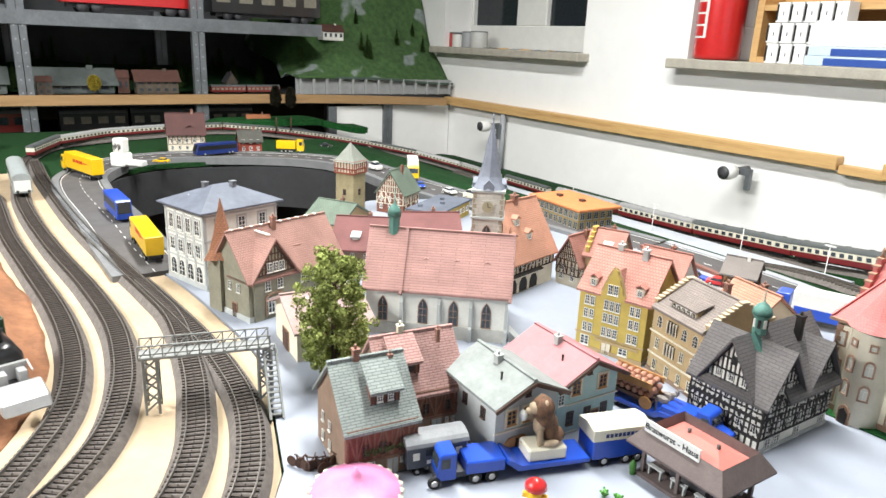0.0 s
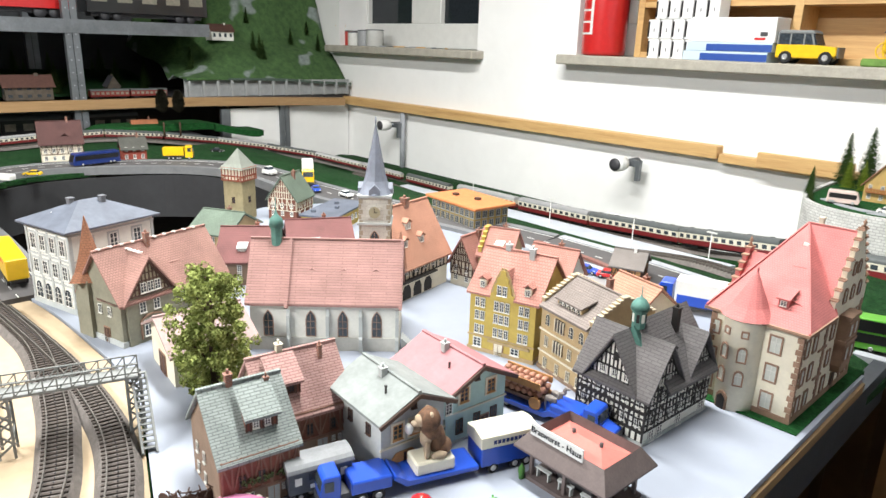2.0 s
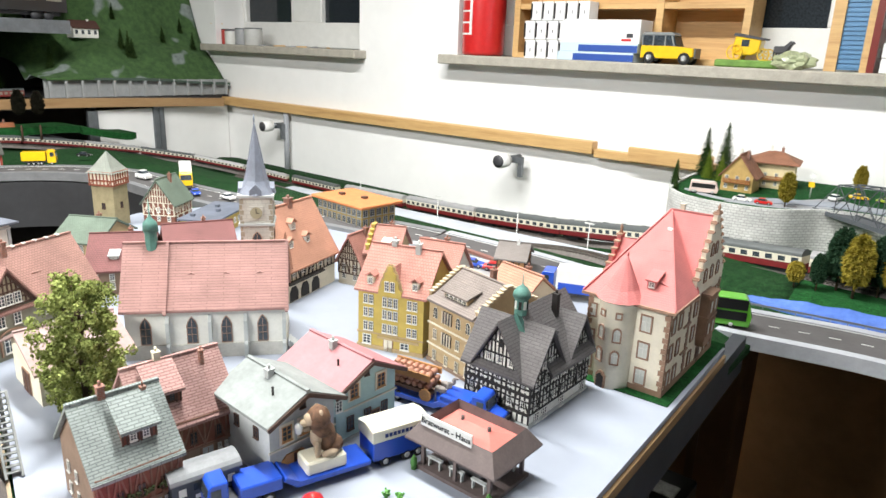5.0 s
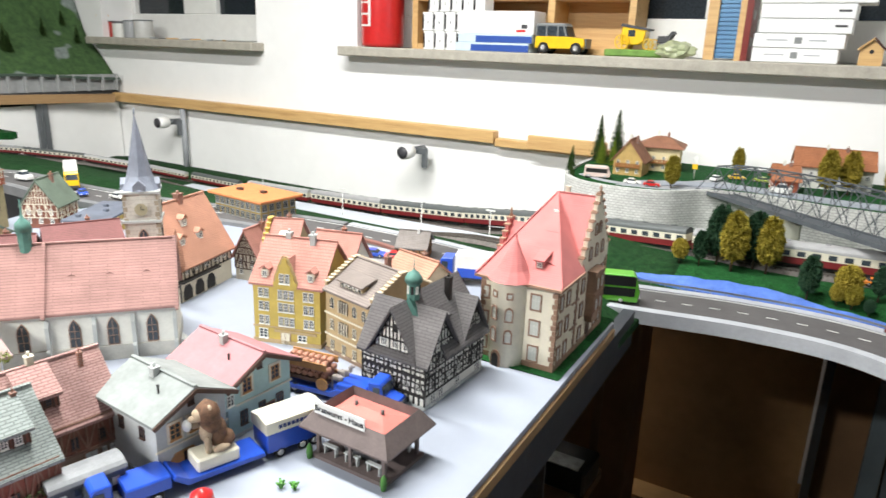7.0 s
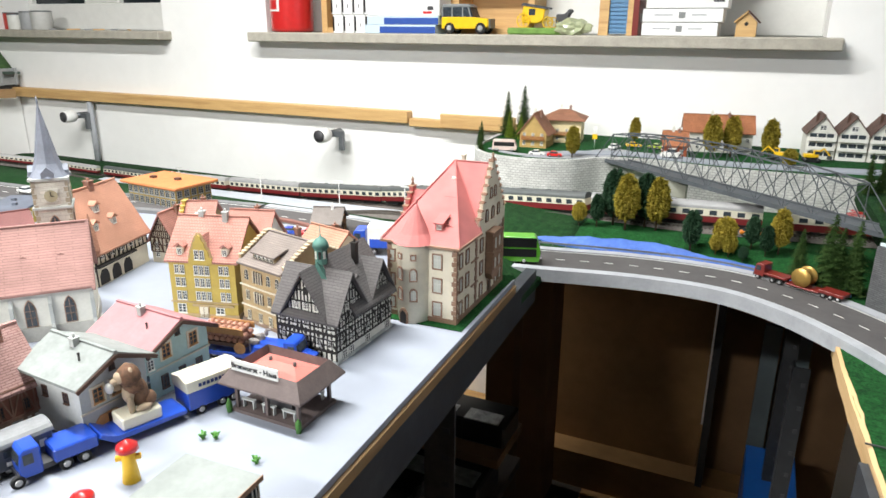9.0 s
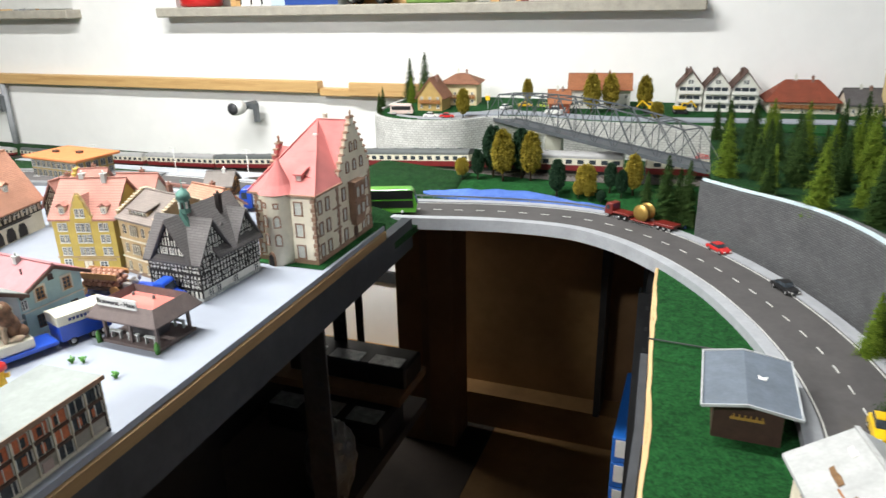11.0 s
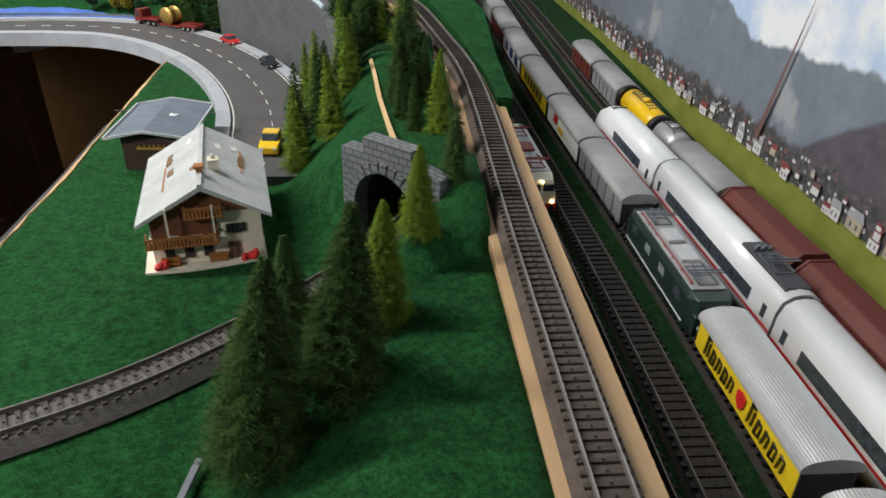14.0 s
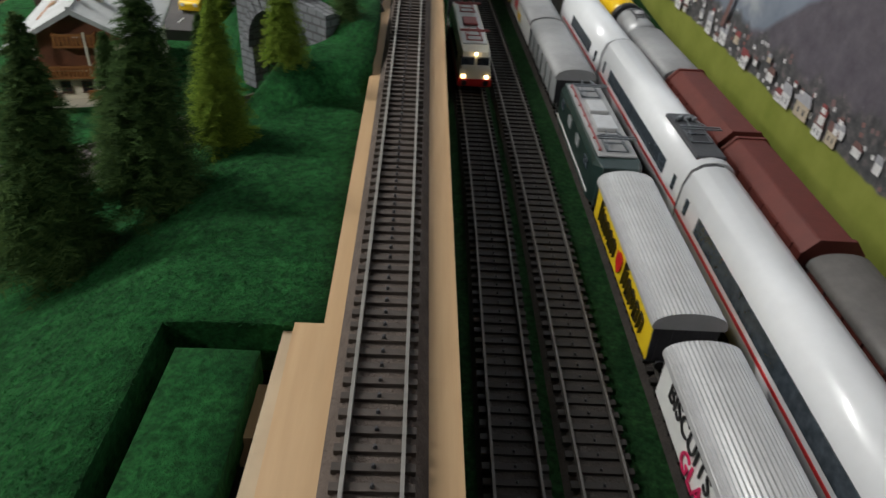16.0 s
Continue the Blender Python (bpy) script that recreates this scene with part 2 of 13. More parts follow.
def dip(x, y):
    """The layout's ground with the shallow cutting of the main line."""
    k = 0.036 * smoothstep(1.03, 1.10, y) - 0.014 * smoothstep(1.27, 1.35, y)
    bend = 0.034 * smoothstep(0.55, 0.85, y) * (1 - smoothstep(0.9, 1.2, y)) * (1 - smoothstep(-2.06, -1.92, x))
    return ground(x, y) - bend - k * (1 - smoothstep(1.44, 1.54, y)) * (1 - smoothstep(-0.52, -0.42, x))


def spline(pts, n=12):
    """A smooth line through the points (Catmull-Rom)."""
    p = [Vector(q) for q in pts]
    p = [p[0] * 2 - p[1]] + p + [p[-1] * 2 - p[-2]]
    out = []
    for i in range(1, len(p) - 2):
        for k in range(n):
            t = k / n
            out.append(0.5 * (2 * p[i] + (p[i + 1] - p[i - 1]) * t + (2 * p[i - 1] - 5 * p[i] + 4 * p[i + 1] - p[i + 2]) * t * t + (3 * p[i] - p[i - 1] - 3 * p[i + 1] + p[i + 2]) * t ** 3))
    out.append(p[-2])
    return out


def even(line, step):
    """The line again, in steps of one length: points and directions."""
    out, left = [], 0.0
    for a, b in zip(line, line[1:]):
        d = b - a
        n = d.length
        if n < 1e-9:
            continue
        s = left
        while s < n:
            out.append((a + d * (s / n), d / n))
            s += step
        left = s - n
    return out


def sweep(bm, line, section, mi=0):
    """A section (across, up) drawn along a line that lies about level."""
    rows = []
    for i, p in enumerate(line):
        d = (line[min(i + 1, len(line) - 1)] - line[max(i - 1, 0)])
        d.z = 0
        d.normalize()
        s = Vector((d.y, -d.x, 0))
        rows.append([bm.verts.new(p + s * u + Vector((0, 0, w))) for u, w in section])
    n = len(section)
    for a, b in zip(rows, rows[1:]):
        for k in range(n):
            bm.faces.new((a[k], a[(k + 1) % n], b[(k + 1) % n], b[k])).material_index = mi
    bm.faces.new(rows[0]).material_index = mi
    bm.faces.new(rows[-1][::-1]).material_index = mi


def inside(poly, x, y):
    c = False
    for (x0, y0), (x1, y1) in zip(poly, poly[1:] + poly[:1]):
        if (y0 > y) != (y1 > y) and x < (x1 - x0) * (y - y0) / (y1 - y0) + x0:
            c = not c
    return c


def sheet(bm, x0, x1, y0, y1, step, height, keep=None, thick=0.012, mi=0):
    """A gently shaped ground sheet with thickness."""
    nx, ny = max(1, round((x1 - x0) / step)), max(1, round((y1 - y0) / step))
    vs = {}

    def v(i, j):
        if (i, j) not in vs:
            x, y = x0 + (x1 - x0) * i / nx, y0 + (y1 - y0) * j / ny
            vs[i, j] = bm.verts.new((x, y, height(x, y)))
        return vs[i, j]
    for i in range(nx):
        for j in range(ny):
            x, y = x0 + (x1 - x0) * (i + 0.5) / nx, y0 + (y1 - y0) * (j + 0.5) / ny
            if keep is None or keep(x, y):
                f = bm.faces.new((v(i, j), v(i + 1, j), v(i + 1, j + 1), v(i, j + 1)))
                f.smooth, f.material_index = True, mi
    if thick:
        low = {}

        def lower(q):
            if q not in low:
                low[q] = bm.verts.new(q.co - Vector((0, 0, thick)))
            return low[q]
        tops = list(bm.faces)
        for e in [e for e in bm.edges if len(e.link_faces) == 1]:
            a, b = e.verts
            bm.faces.new((a, b, lower(b), lower(a))).material_index = mi
        for f in tops:
            bm.faces.new([lower(q) for q in reversed(f.verts)]).material_index = mi

# ---- room ----
WN = 1.60   # window wall
XW, XE, YS, ZC = -2.95, 0.93, -2.3, 2.32


def slab(name, x0, x1, y0, y1, z0, z1, m, label, category="wall", kind="structure"):
    bm = bmn()
    box(bm, x0, x1, y0, y1, z0, z1)
    return solid(name, bm, m, label, category, kind=kind)


slab("floor", XW, XE, YS, WN + 0.2, -0.05, 0.0, M_FLOOR, "brown lino floor of the hobby room", "floor")
# Unseen ceiling, dulled so that it bounces less light.
slab("ceiling", XW, XE, YS, WN + 0.2, ZC, ZC + 0.05, M_CEIL, "dull grey ceiling of the hobby room", "ceiling")
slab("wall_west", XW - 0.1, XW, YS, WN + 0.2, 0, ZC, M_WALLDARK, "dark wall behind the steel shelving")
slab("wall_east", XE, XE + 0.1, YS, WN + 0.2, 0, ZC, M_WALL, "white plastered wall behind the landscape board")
# Unseen south wall, kept dark so that it bounces little light.
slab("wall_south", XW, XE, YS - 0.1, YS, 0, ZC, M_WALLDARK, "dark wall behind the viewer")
# Unseen wall added to keep the south lamp off the mat and yard.
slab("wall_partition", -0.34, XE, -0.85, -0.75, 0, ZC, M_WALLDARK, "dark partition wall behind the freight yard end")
# window wall with two openings
SILL, W1, W2, WT = 1.255, (-2.40, -1.60), (-1.20, 0.22), 2.10
bm = bmn()
box(bm, XW, XE, WN, WN + 0.2, 0, SILL)
box(bm, XW, W1[0], WN, WN + 0.2, SILL, WT)
box(bm, W1[1], W2[0], WN, WN + 0.2, SILL, WT)
box(bm, W2[1], XE, WN, WN + 0.2, SILL, WT)
box(bm, XW, XE, WN, WN + 0.2, WT, ZC)
solid("wall_north", bm, M_WALL, "white plastered window wall with two deep openings", "wall", kind="structure")
M_SILL = mat("grey_stone_sill", (0.42, 0.39, 0.33), 0.6, 0.2, 40)
M_NIGHT = glassy("night_window_glass", (0.02, 0.025, 0.03), 0.05)
M_PVC = mat("white_window_frame", (0.78, 0.78, 0.75), 0.45, 0.05, 30)


def window(name, x0, x1, panes):
    w = thing(name, at(0, 0, 0), "white framed window with dark night panes and bars", "window")
    w["kind"] = "structure"
    y = WN + 0.13
    bm = bmn()
    box(bm, x0 - 0.03, x1 + 0.03, WN - 0.055, WN + 0.12, SILL, SILL + 0.026)
    part("window_sill", bm, M_SILL, w, "grey stone sill", bevel=0.003)
    bm = bmn()
    edges = sorted({e for p in panes for e in p} | {x0, x1})
    box(bm, x0, x1, y, y + 0.05, SILL + 0.026, SILL + 0.115)
    box(bm, x0, x1, y, y + 0.05, WT - 0.08, WT)
    xs = [x0] + [e for p in panes for e in p] + [x1]
    for a, b in zip(xs[::2], xs[1::2]):
        box(bm, a, b, y, y + 0.05, SILL + 0.115, WT - 0.08)
    part("window_frame", bm, M_PVC, w, bevel=0.003)
    for a, b in panes:
        bm = bmn()
        box(bm, a, b, y + 0.02, y + 0.026, SILL + 0.115, WT - 0.08)
        part("pane", bm, M_NIGHT, w)
        bm = bmn()
        n = 4
        for k in range(1, n):
            xx = a + (b - a) * k / n
            lathe(bm, [(0.005, SILL + 0.115), (0.005, WT - 0.08)], 6, center=(xx, y + 0.045, 0))
        part("bar", bm, M_STEEL, w, "grey security bars")


window("window_1", W1[0], W1[1], [(-2.38, -2.10), (-1.93, -1.66)])
window("window_2", W2[0], W2[1], [(-1.10, -0.72), (-0.44, -0.28), (0.03, 0.15)])

# ceiling tubes
M_TUBE = emit("white_lit_diffuser", (1.0, 0.97, 0.90), 6.0)
for x, y, watts in LAMPS:
    t = thing("ceiling_light", at(x, y, LAMP_Z), "long white fluorescent ceiling light, switched on", "ceiling light", "ceiling lights")
    bm = bmn()
    box(bm, -0.65, 0.65, -0.09, 0.09, 0.02, ZC - LAMP_Z)
    part("housing", bm, M_WHITE, t, bevel=0.004)
    bm = bmn()
    box(bm, -0.63, 0.63, -0.07, 0.07, 0.008, 0.02)
    part("diffuser", bm, M_TUBE, t)
    lamp = bpy.data.lights.new("tube_glow", "AREA")
    lamp.shape, lamp.size, lamp.size_y, lamp.energy, lamp.color = "RECTANGLE", 1.24, 0.13, watts, (0.985, 0.99, 0.97)
    lo = new("tube_glow", lamp)
    lo.matrix_basis = pose(x, y, LAMP_Z - 0.005)

# wooden ledge along the window wall
bm = bmn()
box(bm, -2.36, -0.732, 1.568, WN, 1.052, 1.084)
solid("wooden_ledge", bm, M_WOOD, "long pine beam fixed along the white wall", "beam", bevel=0.002)
bm = bmn()
box(bm, -0.728, -0.405, 1.570, WN, 1.045, 1.066)
solid("wooden_ledge", bm, M_WOOD, "thinner pine strip continuing the wall beam", "beam", bevel=0.002)
bm = bmn()
box(bm, -0.63, -0.427, 1.555, 1.569, 1.05, 1.085)
solid("wooden_batten", bm, M_WOOD, "short pine batten screwed before the strip", "batten", bevel=0.002)

# ---- layout tables ----
EDGE = [(-0.36, 0.098), (-0.51, 0.139), (-0.593, 0.145), (-0.768, 0.134), (-0.889, 0.114), (-1.034, 0.096), (-1.211, 0.081), (-1.44, 0.067), (-1.62, 0.095), (-1.78, 0.21)]
HOLE = [(-0.90, 0.15), (-1.08, 0.137), (-1.33, 0.13), (-1.44, 0.141), (-1.55, 0.196), (-1.615, 0.31), (-1.60, 0.466), (-1.54, 0.586), (-1.42, 0.66), (-1.19, 0.655), (-1.10, 0.56), (-1.07, 0.45), (-0.93, 0.40), (-0.87, 0.30), (-0.87, 0.17)]
WIDE = [(-1.24 + (x + 1.24) * 1.09, 0.40 + (y - 0.40) * 1.09) for x, y in HOLE]
TX = -0.124  # edge of the town table beside the aisle, at its far end
TN = -0.080  # the same at its near end

bm = bmn()
sheet(bm, -2.3, TX, -0.5, WN, 0.02, lambda x, y: dip(x, y) - 0.006, lambda x, y: not inside(WIDE, x, y), 0.010)
solid("layout_base", bm, M_DKGREEN, "dark green scattered baseboard of the layout", "baseboard", kind="structure")
bm = bmn()
sheet(bm, TX, 0.60, 0.80, WN, 0.02, lambda x, y: ground(x, y) - 0.006, lambda x, y: y > 0.905 - 0.07 * smoothstep(0.0, -0.2, x) - 0.16 * smoothstep(0.08, 0.28, x), 0.012)
solid("layout_base_right", bm, M_GREEN, "green grass baseboard beside the road", "baseboard", kind="structure")
# smooth plate under the town
line = spline([(*p, 0) for p in EDGE[:7]], 6)
pts = [(TN, -0.48), (-0.1175, 0.54), (TX, 0.70), (-0.30, 0.80), (-0.62, 0.83), (-1.05, 0.69), (-1.09, 0.56), (-1.06, 0.45), (-0.925, 0.40), (-0.865, 0.30), (-0.865, 0.15)] + [(p.x, p.y) for p in reversed(line) if p.x > -0.86] + [(-0.30, 0.06), (-0.25, -0.48)]
bm = bmn()
prism(bm, pts, 0.994, 1.0)
solid("town_plate", bm, M_PLATE, "smooth pale grey plate carrying the model town", "table top", kind="structure")
# bare plywood with the four curving tracks
pts = [(-0.251, -0.48), (-0.301, 0.06)] + [(p.x, p.y - 0.002) for p in line] + [(-1.44, 0.05), (-1.62, 0.02), (-1.62, -0.2), (-1.2, -0.48)]
bm = bmn()
prism(bm, pts, 0.984, 0.998)
solid("plywood_board", bm, M_SAND, "bare sand-coloured plywood under the curving tracks", "baseboard", kind="structure")
# table frame at the aisle
EDGE_LINE = [(TN, -0.48), (-0.1175, 0.54), (TX, 0.70), (TX - 0.004, 0.80)]
M_EDGING = woody("worn_brown_edging", (0.36, 0.23, 0.11), (0.20, 0.12, 0.055), axis="Y")
M_BEAM = mat("grey_steel_beam", (0.065, 0.07, 0.08), 0.5, 0.35, 14, metal=0.3)
bm = bmn()
sweep(bm, [Vector((x, y, 0.981)) for x, y in EDGE_LINE], [(-0.014, -0.046), (0.0012, -0.046), (0.0012, 0.0), (-0.014, 0.0)])
solid("table_beam", bm, M_BEAM, "dark grey steel beam under the town table", "beam", kind="structure")
bm = bmn()
sweep(bm, [Vector((x, y, 0.9935)) for x, y in EDGE_LINE[:3]], [(-0.012, -0.0122), (0.0016, -0.0122), (0.0024, -0.001), (-0.012, 0.0)])
solid("table_edging", bm, M_EDGING, "worn brown wooden edging under the pale plate", "edging", kind="structure")


# ---- roads ----


def road(name, pts, width, label, zf, dashes=True, kerb=None):
    r = thing(name, at(0, 0, 0), label, "road")
    r["kind"] = "structure"
    line = spline([(x, y, zf(x, y) + 0.004) for x, y in pts], 14)
    h = width / 2
    bm = bmn()
    sweep(bm, line, [(-h, -0.008), (h, -0.008), (h, 0), (-h, 0)])
    part("asphalt", bm, M_ROAD, r)
    for s in (-1, 1):
        bm = bmn()
        sweep(bm, line, sorted([(s * h, -0.016), (s * (h + 0.014), -0.016)]) + sorted([(s * h, 0.002), (s * (h + 0.014), 0.002)], reverse=True))
        part("kerb", bm, kerb or M_KERB, r, "light grey pavement edge")
        bm = bmn()
        sweep(bm, line, [(s * (h - 0.003) - 0.0006, 0.0002), (s * (h - 0.003) + 0.0006, 0.0002), (s * (h - 0.003) + 0.0006, 0.0006), (s * (h - 0.003) - 0.0006, 0.0006)])
        part("edge_line", bm, M_LINE, r)
    if dashes:
        bm = bmn()
        for p, d in even(line, 0.034):
            bar(bm, p + Vector((0, 0, 0.0004)), p + d * 0.013 + Vector((0, 0, 0.0004)), 0.0010, 0.0006)
        part("centre_dashes", bm, M_LINE, r)
    return r, line




def road_z(x, y):
    return 1.0 - 0.028 * smoothstep(-0.38, -0.24, x)


ROAD_R = [(-0.62, 0.80), (-0.45, 0.80), (-0.30, 0.835), (-0.18, 0.857), (-0.016, 0.887), (0.105, 0.887), (0.19, 0.850), (0.262, 0.785), (0.322, 0.704), (0.366, 0.617), (0.396, 0.53), (0.412, 0.44), (0.414, 0.36)]
road("road_right", ROAD_R, 0.078, "grey curved model road with white dashes and pale kerbs", road_z)
ROAD_L = [(-0.83, 0.112), (-0.97, 0.108), (-1.107, 0.107), (-1.385, 0.10), (-1.53, 0.123), (-1.66, 0.206), (-1.705, 0.332), (-1.663, 0.48), (-1.575, 0.625), (-1.436, 0.705), (-1.20, 0.71), (-1.0, 0.73), (-0.8, 0.775), (-0.62, 0.80)]
road("road_oval", ROAD_L, 0.072, "grey model road round the open pit of the layout", lambda x, y: 1.0, kerb=mat("dull_grey_kerb", (0.17, 0.175, 0.18), 0.75, 0.2, 30))
# board that lines the pit, its colour near black for the shade inside
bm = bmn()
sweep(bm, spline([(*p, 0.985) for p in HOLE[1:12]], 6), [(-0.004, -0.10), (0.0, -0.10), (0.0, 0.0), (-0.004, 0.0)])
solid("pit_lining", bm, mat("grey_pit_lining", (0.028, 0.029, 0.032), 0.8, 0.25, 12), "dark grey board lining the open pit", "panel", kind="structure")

# ---- tracks ----


def track(name, pts, zf, label, bed=0.036, pieces=False, n=14, k=1.0):
    t = thing(name, at(0, 0, 0), label, "track", "model railway tracks")
    line = spline([(x, y, zf(x, y)) for x, y in pts], n)
    b, tpw = bed / 2, bed / 2 - 0.006 * k
    bm = bmn()
    sweep(bm, line, [(-b, -0.004), (b, -0.004), (tpw, 0.0028), (-tpw, 0.0028)])
    part("ballast_bed", bm, M_BALLASTDARK if k < 0.82 else M_YARDBED if bed == 0.030 else M_BALLAST, t)
    spots = even(line, 0.0068 * k)
    bm = bmn()
    box(bm, -0.0125 * k, 0.0125 * k, -0.0014 * k, 0.0014 * k, 0.0022, 0.0040)
    sm = M_SLEEPERDARK if bed == 0.030 else M_SLEEPER
    me = to_mesh("sleeper", bm, sm)
    first = max(0, len(spots) - 300) if pieces else len(spots)
    for p, d in spots[first:]:
        part("sleeper", me, None, t, m=Matrix.Translation(p) @ Matrix.Rotation(math.atan2(d.y, d.x) - math.pi / 2, 4, "Z"))
    if first:
        bm = bmn()
        for p, d in spots[:first]:
            s = Vector((d.y, -d.x, 0))
            bar(bm, p + s * 0.0125 * k + Vector((0, 0, 0.0031)), p - s * 0.0125 * k + Vector((0, 0, 0.0031)), 0.0028 * k, 0.0018)
        o = part("sleeper_row", bm, sm, t)
        o["kind"] = "stuff"
    for s in (-1, 1):
        bm = bmn()
        g = s * 0.0087 * k
        sweep(bm, line, [(g - 0.0005, 0.0035), (g + 0.0005, 0.0035), (g + 0.0005, 0.0062), (g - 0.0005, 0.0062)])
        part("rail", bm, M_RAILBRIGHT if k < 0.82 else M_RAIL, t)
    if pieces:
        bm = bmn()
        for p, d in spots:
            lathe(bm, [(0.0007, 0.0038), (0.0004, 0.0052)], 5, center=(p.x, p.y, p.z))
        o = part("contact_studs", bm, M_DARK, t)
        o["kind"] = "stuff"
    return t


Z1 = lambda x, y: 1.0 + 0.002
BED = 0.032
track("track", [(-2.05, -0.16), (-1.72, -0.08), (-1.4, -0.046), (-1.102, -0.036), (-0.901, -0.019), (-0.752, -0.006), (-0.644, -0.004), (-0.562, -0.013), (-0.502, -0.030), (-0.436, -0.065), (-0.40, -0.092), (-0.36, -0.14)], Z1, "dark curving model track on bare plywood", bed=BED, pieces=True, k=0.84)
track("track", [(-2.05, 0.30), (-1.95, 0.12), (-1.72, 0.026), (-1.391, 0.000), (-1.208, 0.000), (-0.992, 0.014), (-0.813, 0.032), (-0.682, 0.039), (-0.587, 0.032), (-0.515, 0.017), (-0.458, -0.005), (-0.408, -0.040), (-0.36, -0.09)], Z1, "dark curving model track on bare plywood", bed=BED, pieces=True, k=0.84)
track("track", [(-1.72, 0.046), (-1.53, 0.044), (-1.41, 0.047), (-1.129, 0.058), (-0.905, 0.076), (-0.754, 0.091), (-0.661, 0.096), (-0.542, 0.082), (-0.473, 0.067), (-0.418, 0.051), (-0.368, 0.026), (-0.32, -0.010)], Z1, "dark curving model track below the signal gantry", bed=BED, pieces=True, k=0.84)
track("track", [(-0.80, 0.0895), (-0.70, 0.100), (-0.61, 0.107), (-0.527, 0.108), (-0.460, 0.103), (-0.398, 0.087), (-0.345, 0.064), (-0.305, 0.030)], lambda x, y: Z1(x, y) + 0.0004, "dark curving model track below the signal gantry", bed=BED, pieces=True, k=0.84)
MAIN = [(-2.06, 0.30), (-2.12, 0.60), (-2.13, 0.9), (-2.12, 1.12), (-2.02, 1.30), (-1.80, 1.39), (-1.5, 1.40), (-1.2, 1.38), (-0.9, 1.33), (-0.6, 1.27), (-0.45, 1.20), (-0.29, 1.125), (-0.16, 1.10), (0.05, 1.09), (0.3, 1.12), (0.45, 1.16)]


def main_z(x, y):
    pts = [(-1.9, 0.853), (-1.5, 0.845), (-1.2, 0.855), (-0.9, 0.876), (-0.75, 0.889), (-0.6, 0.908), (-0.45, 0.940), (-0.29, 0.970), (-0.16, 0.980), (0.05, 0.988), (0.5, 0.990)]
    if x < -1.95 and y > 0.6:
        bend = [(0.6, 0.994), (0.75, 0.978), (0.9, 0.958), (1.12, 0.918), (1.2, 0.903), (1.3, 0.880), (1.5, 0.853)]
        for (y0, z0), (y1, z1) in zip(bend, bend[1:]):
            if y0 <= y <= y1:
                return z0 + (z1 - z0) * (y - y0) / (y1 - y0)
    for (x0, z0), (x1, z1) in zip(pts, pts[1:]):
        if x0 <= x <= x1 and y > 1.0:
            return z0 + (z1 - z0) * (x - x0) / (x1 - x0)
    return dip(x, y) + 0.001


track("track", MAIN, main_z, "main line track along the white wall")
bm = bmn()
sweep(bm, spline([(x, y, main_z(x, y) - 0.004) for x, y in MAIN[6:]], 10), [(-0.034, -0.06), (0.034, -0.06), (0.020, 0), (-0.020, 0)])
solid("embankment", bm, M_DKGREEN, "dark green embankment carrying the main line", "embankment", kind="structure")
track("track", [(-1.5, 1.05), (-1.1, 1.12), (-0.8, 1.10), (-0.5, 1.03), (-0.35, 1.0)], lambda x, y: dip(min(x, -0.56), y) + 0.001, "second track before the long platform")

# platform
bm = bmn()
sweep(bm, spline([(-1.55, 1.235, 0.884), (-1.2, 1.265, 0.880), (-0.8, 1.19, 0.908), (-0.47, 1.095, 0.940)]), [(-0.045, -0.02), (0.045, -0.02), (0.045, 0), (-0.045, 0)])
solid("platform", bm, mat("pale_blue_grey_platform", (0.50, 0.53, 0.58), 0.75, 0.12, 15), "long grey station platform between two tracks", "platform", bevel=0)

# ---- right-hand landscape ----


RET = [(0.272, 0.885), (0.318, 0.832), (0.361, 0.771), (0.398, 0.72), (0.429, 0.662), (0.458, 0.569), (0.468, 0.50)]


def ret_x(y):
    for (x0, y0), (x1, y1) in zip(RET, RET[1:]):
        if y0 >= y >= y1:
            return x0 + (x1 - x0) * (y0 - y) / (y0 - y1)
    return RET[0][0] if y > RET[0][1] else 9


def near_x(y):
    """Middle of the near track, seen from the south."""
    pts = [(0.607, -0.42), (0.596, 0.36), (0.590, 0.46), (0.575, 0.55), (0.552, 0.63), (0.525, 0.70), (0.48, 0.78)]
    for (x0, y0), (x1, y1) in zip(pts, pts[1:]):
        if y0 <= y <= y1:
            return x0 + (x1 - x0) * (y - y0) / (y1 - y0)
    return 0.607 if y < 0 else 0.48


def near_z(y):
    return 1.013 + 0.03 * y + 0.010 * smoothstep(0.25, 0.45, y) + 0.016 * smoothstep(0.5, 0.68, y)


CURVE = [(0.20, 0.035), (0.242, 0.045), (0.30, 0.062), (0.35, 0.085), (0.397, 0.115), (0.45, 0.163), (0.50, 0.222), (0.5185, 0.2485), (0.545, 0.30)]


def off_curve(x, y):
    """Distance from the tunnel track: more than nought to its south-east."""
    best = 9.0
    for (x0, y0), (x1, y1) in zip(CURVE, CURVE[1:]):
        n = math.hypot(x1 - x0, y1 - y0)
        u = min(1, max(0, ((x - x0) * (x1 - x0) + (y - y0) * (y1 - y0)) / n / n))
        d = math.hypot(x - x0 - u * (x1 - x0), y - y0 - u * (y1 - y0))
        if d < abs(best):
            best = d if (x - x0) * (y1 - y0) - (y - y0) * (x1 - x0) > 0 else -d
    return best


def behind_portal(x, y):
    return (x - 0.5185) * 0.643 + (y - 0.2485) * 0.766


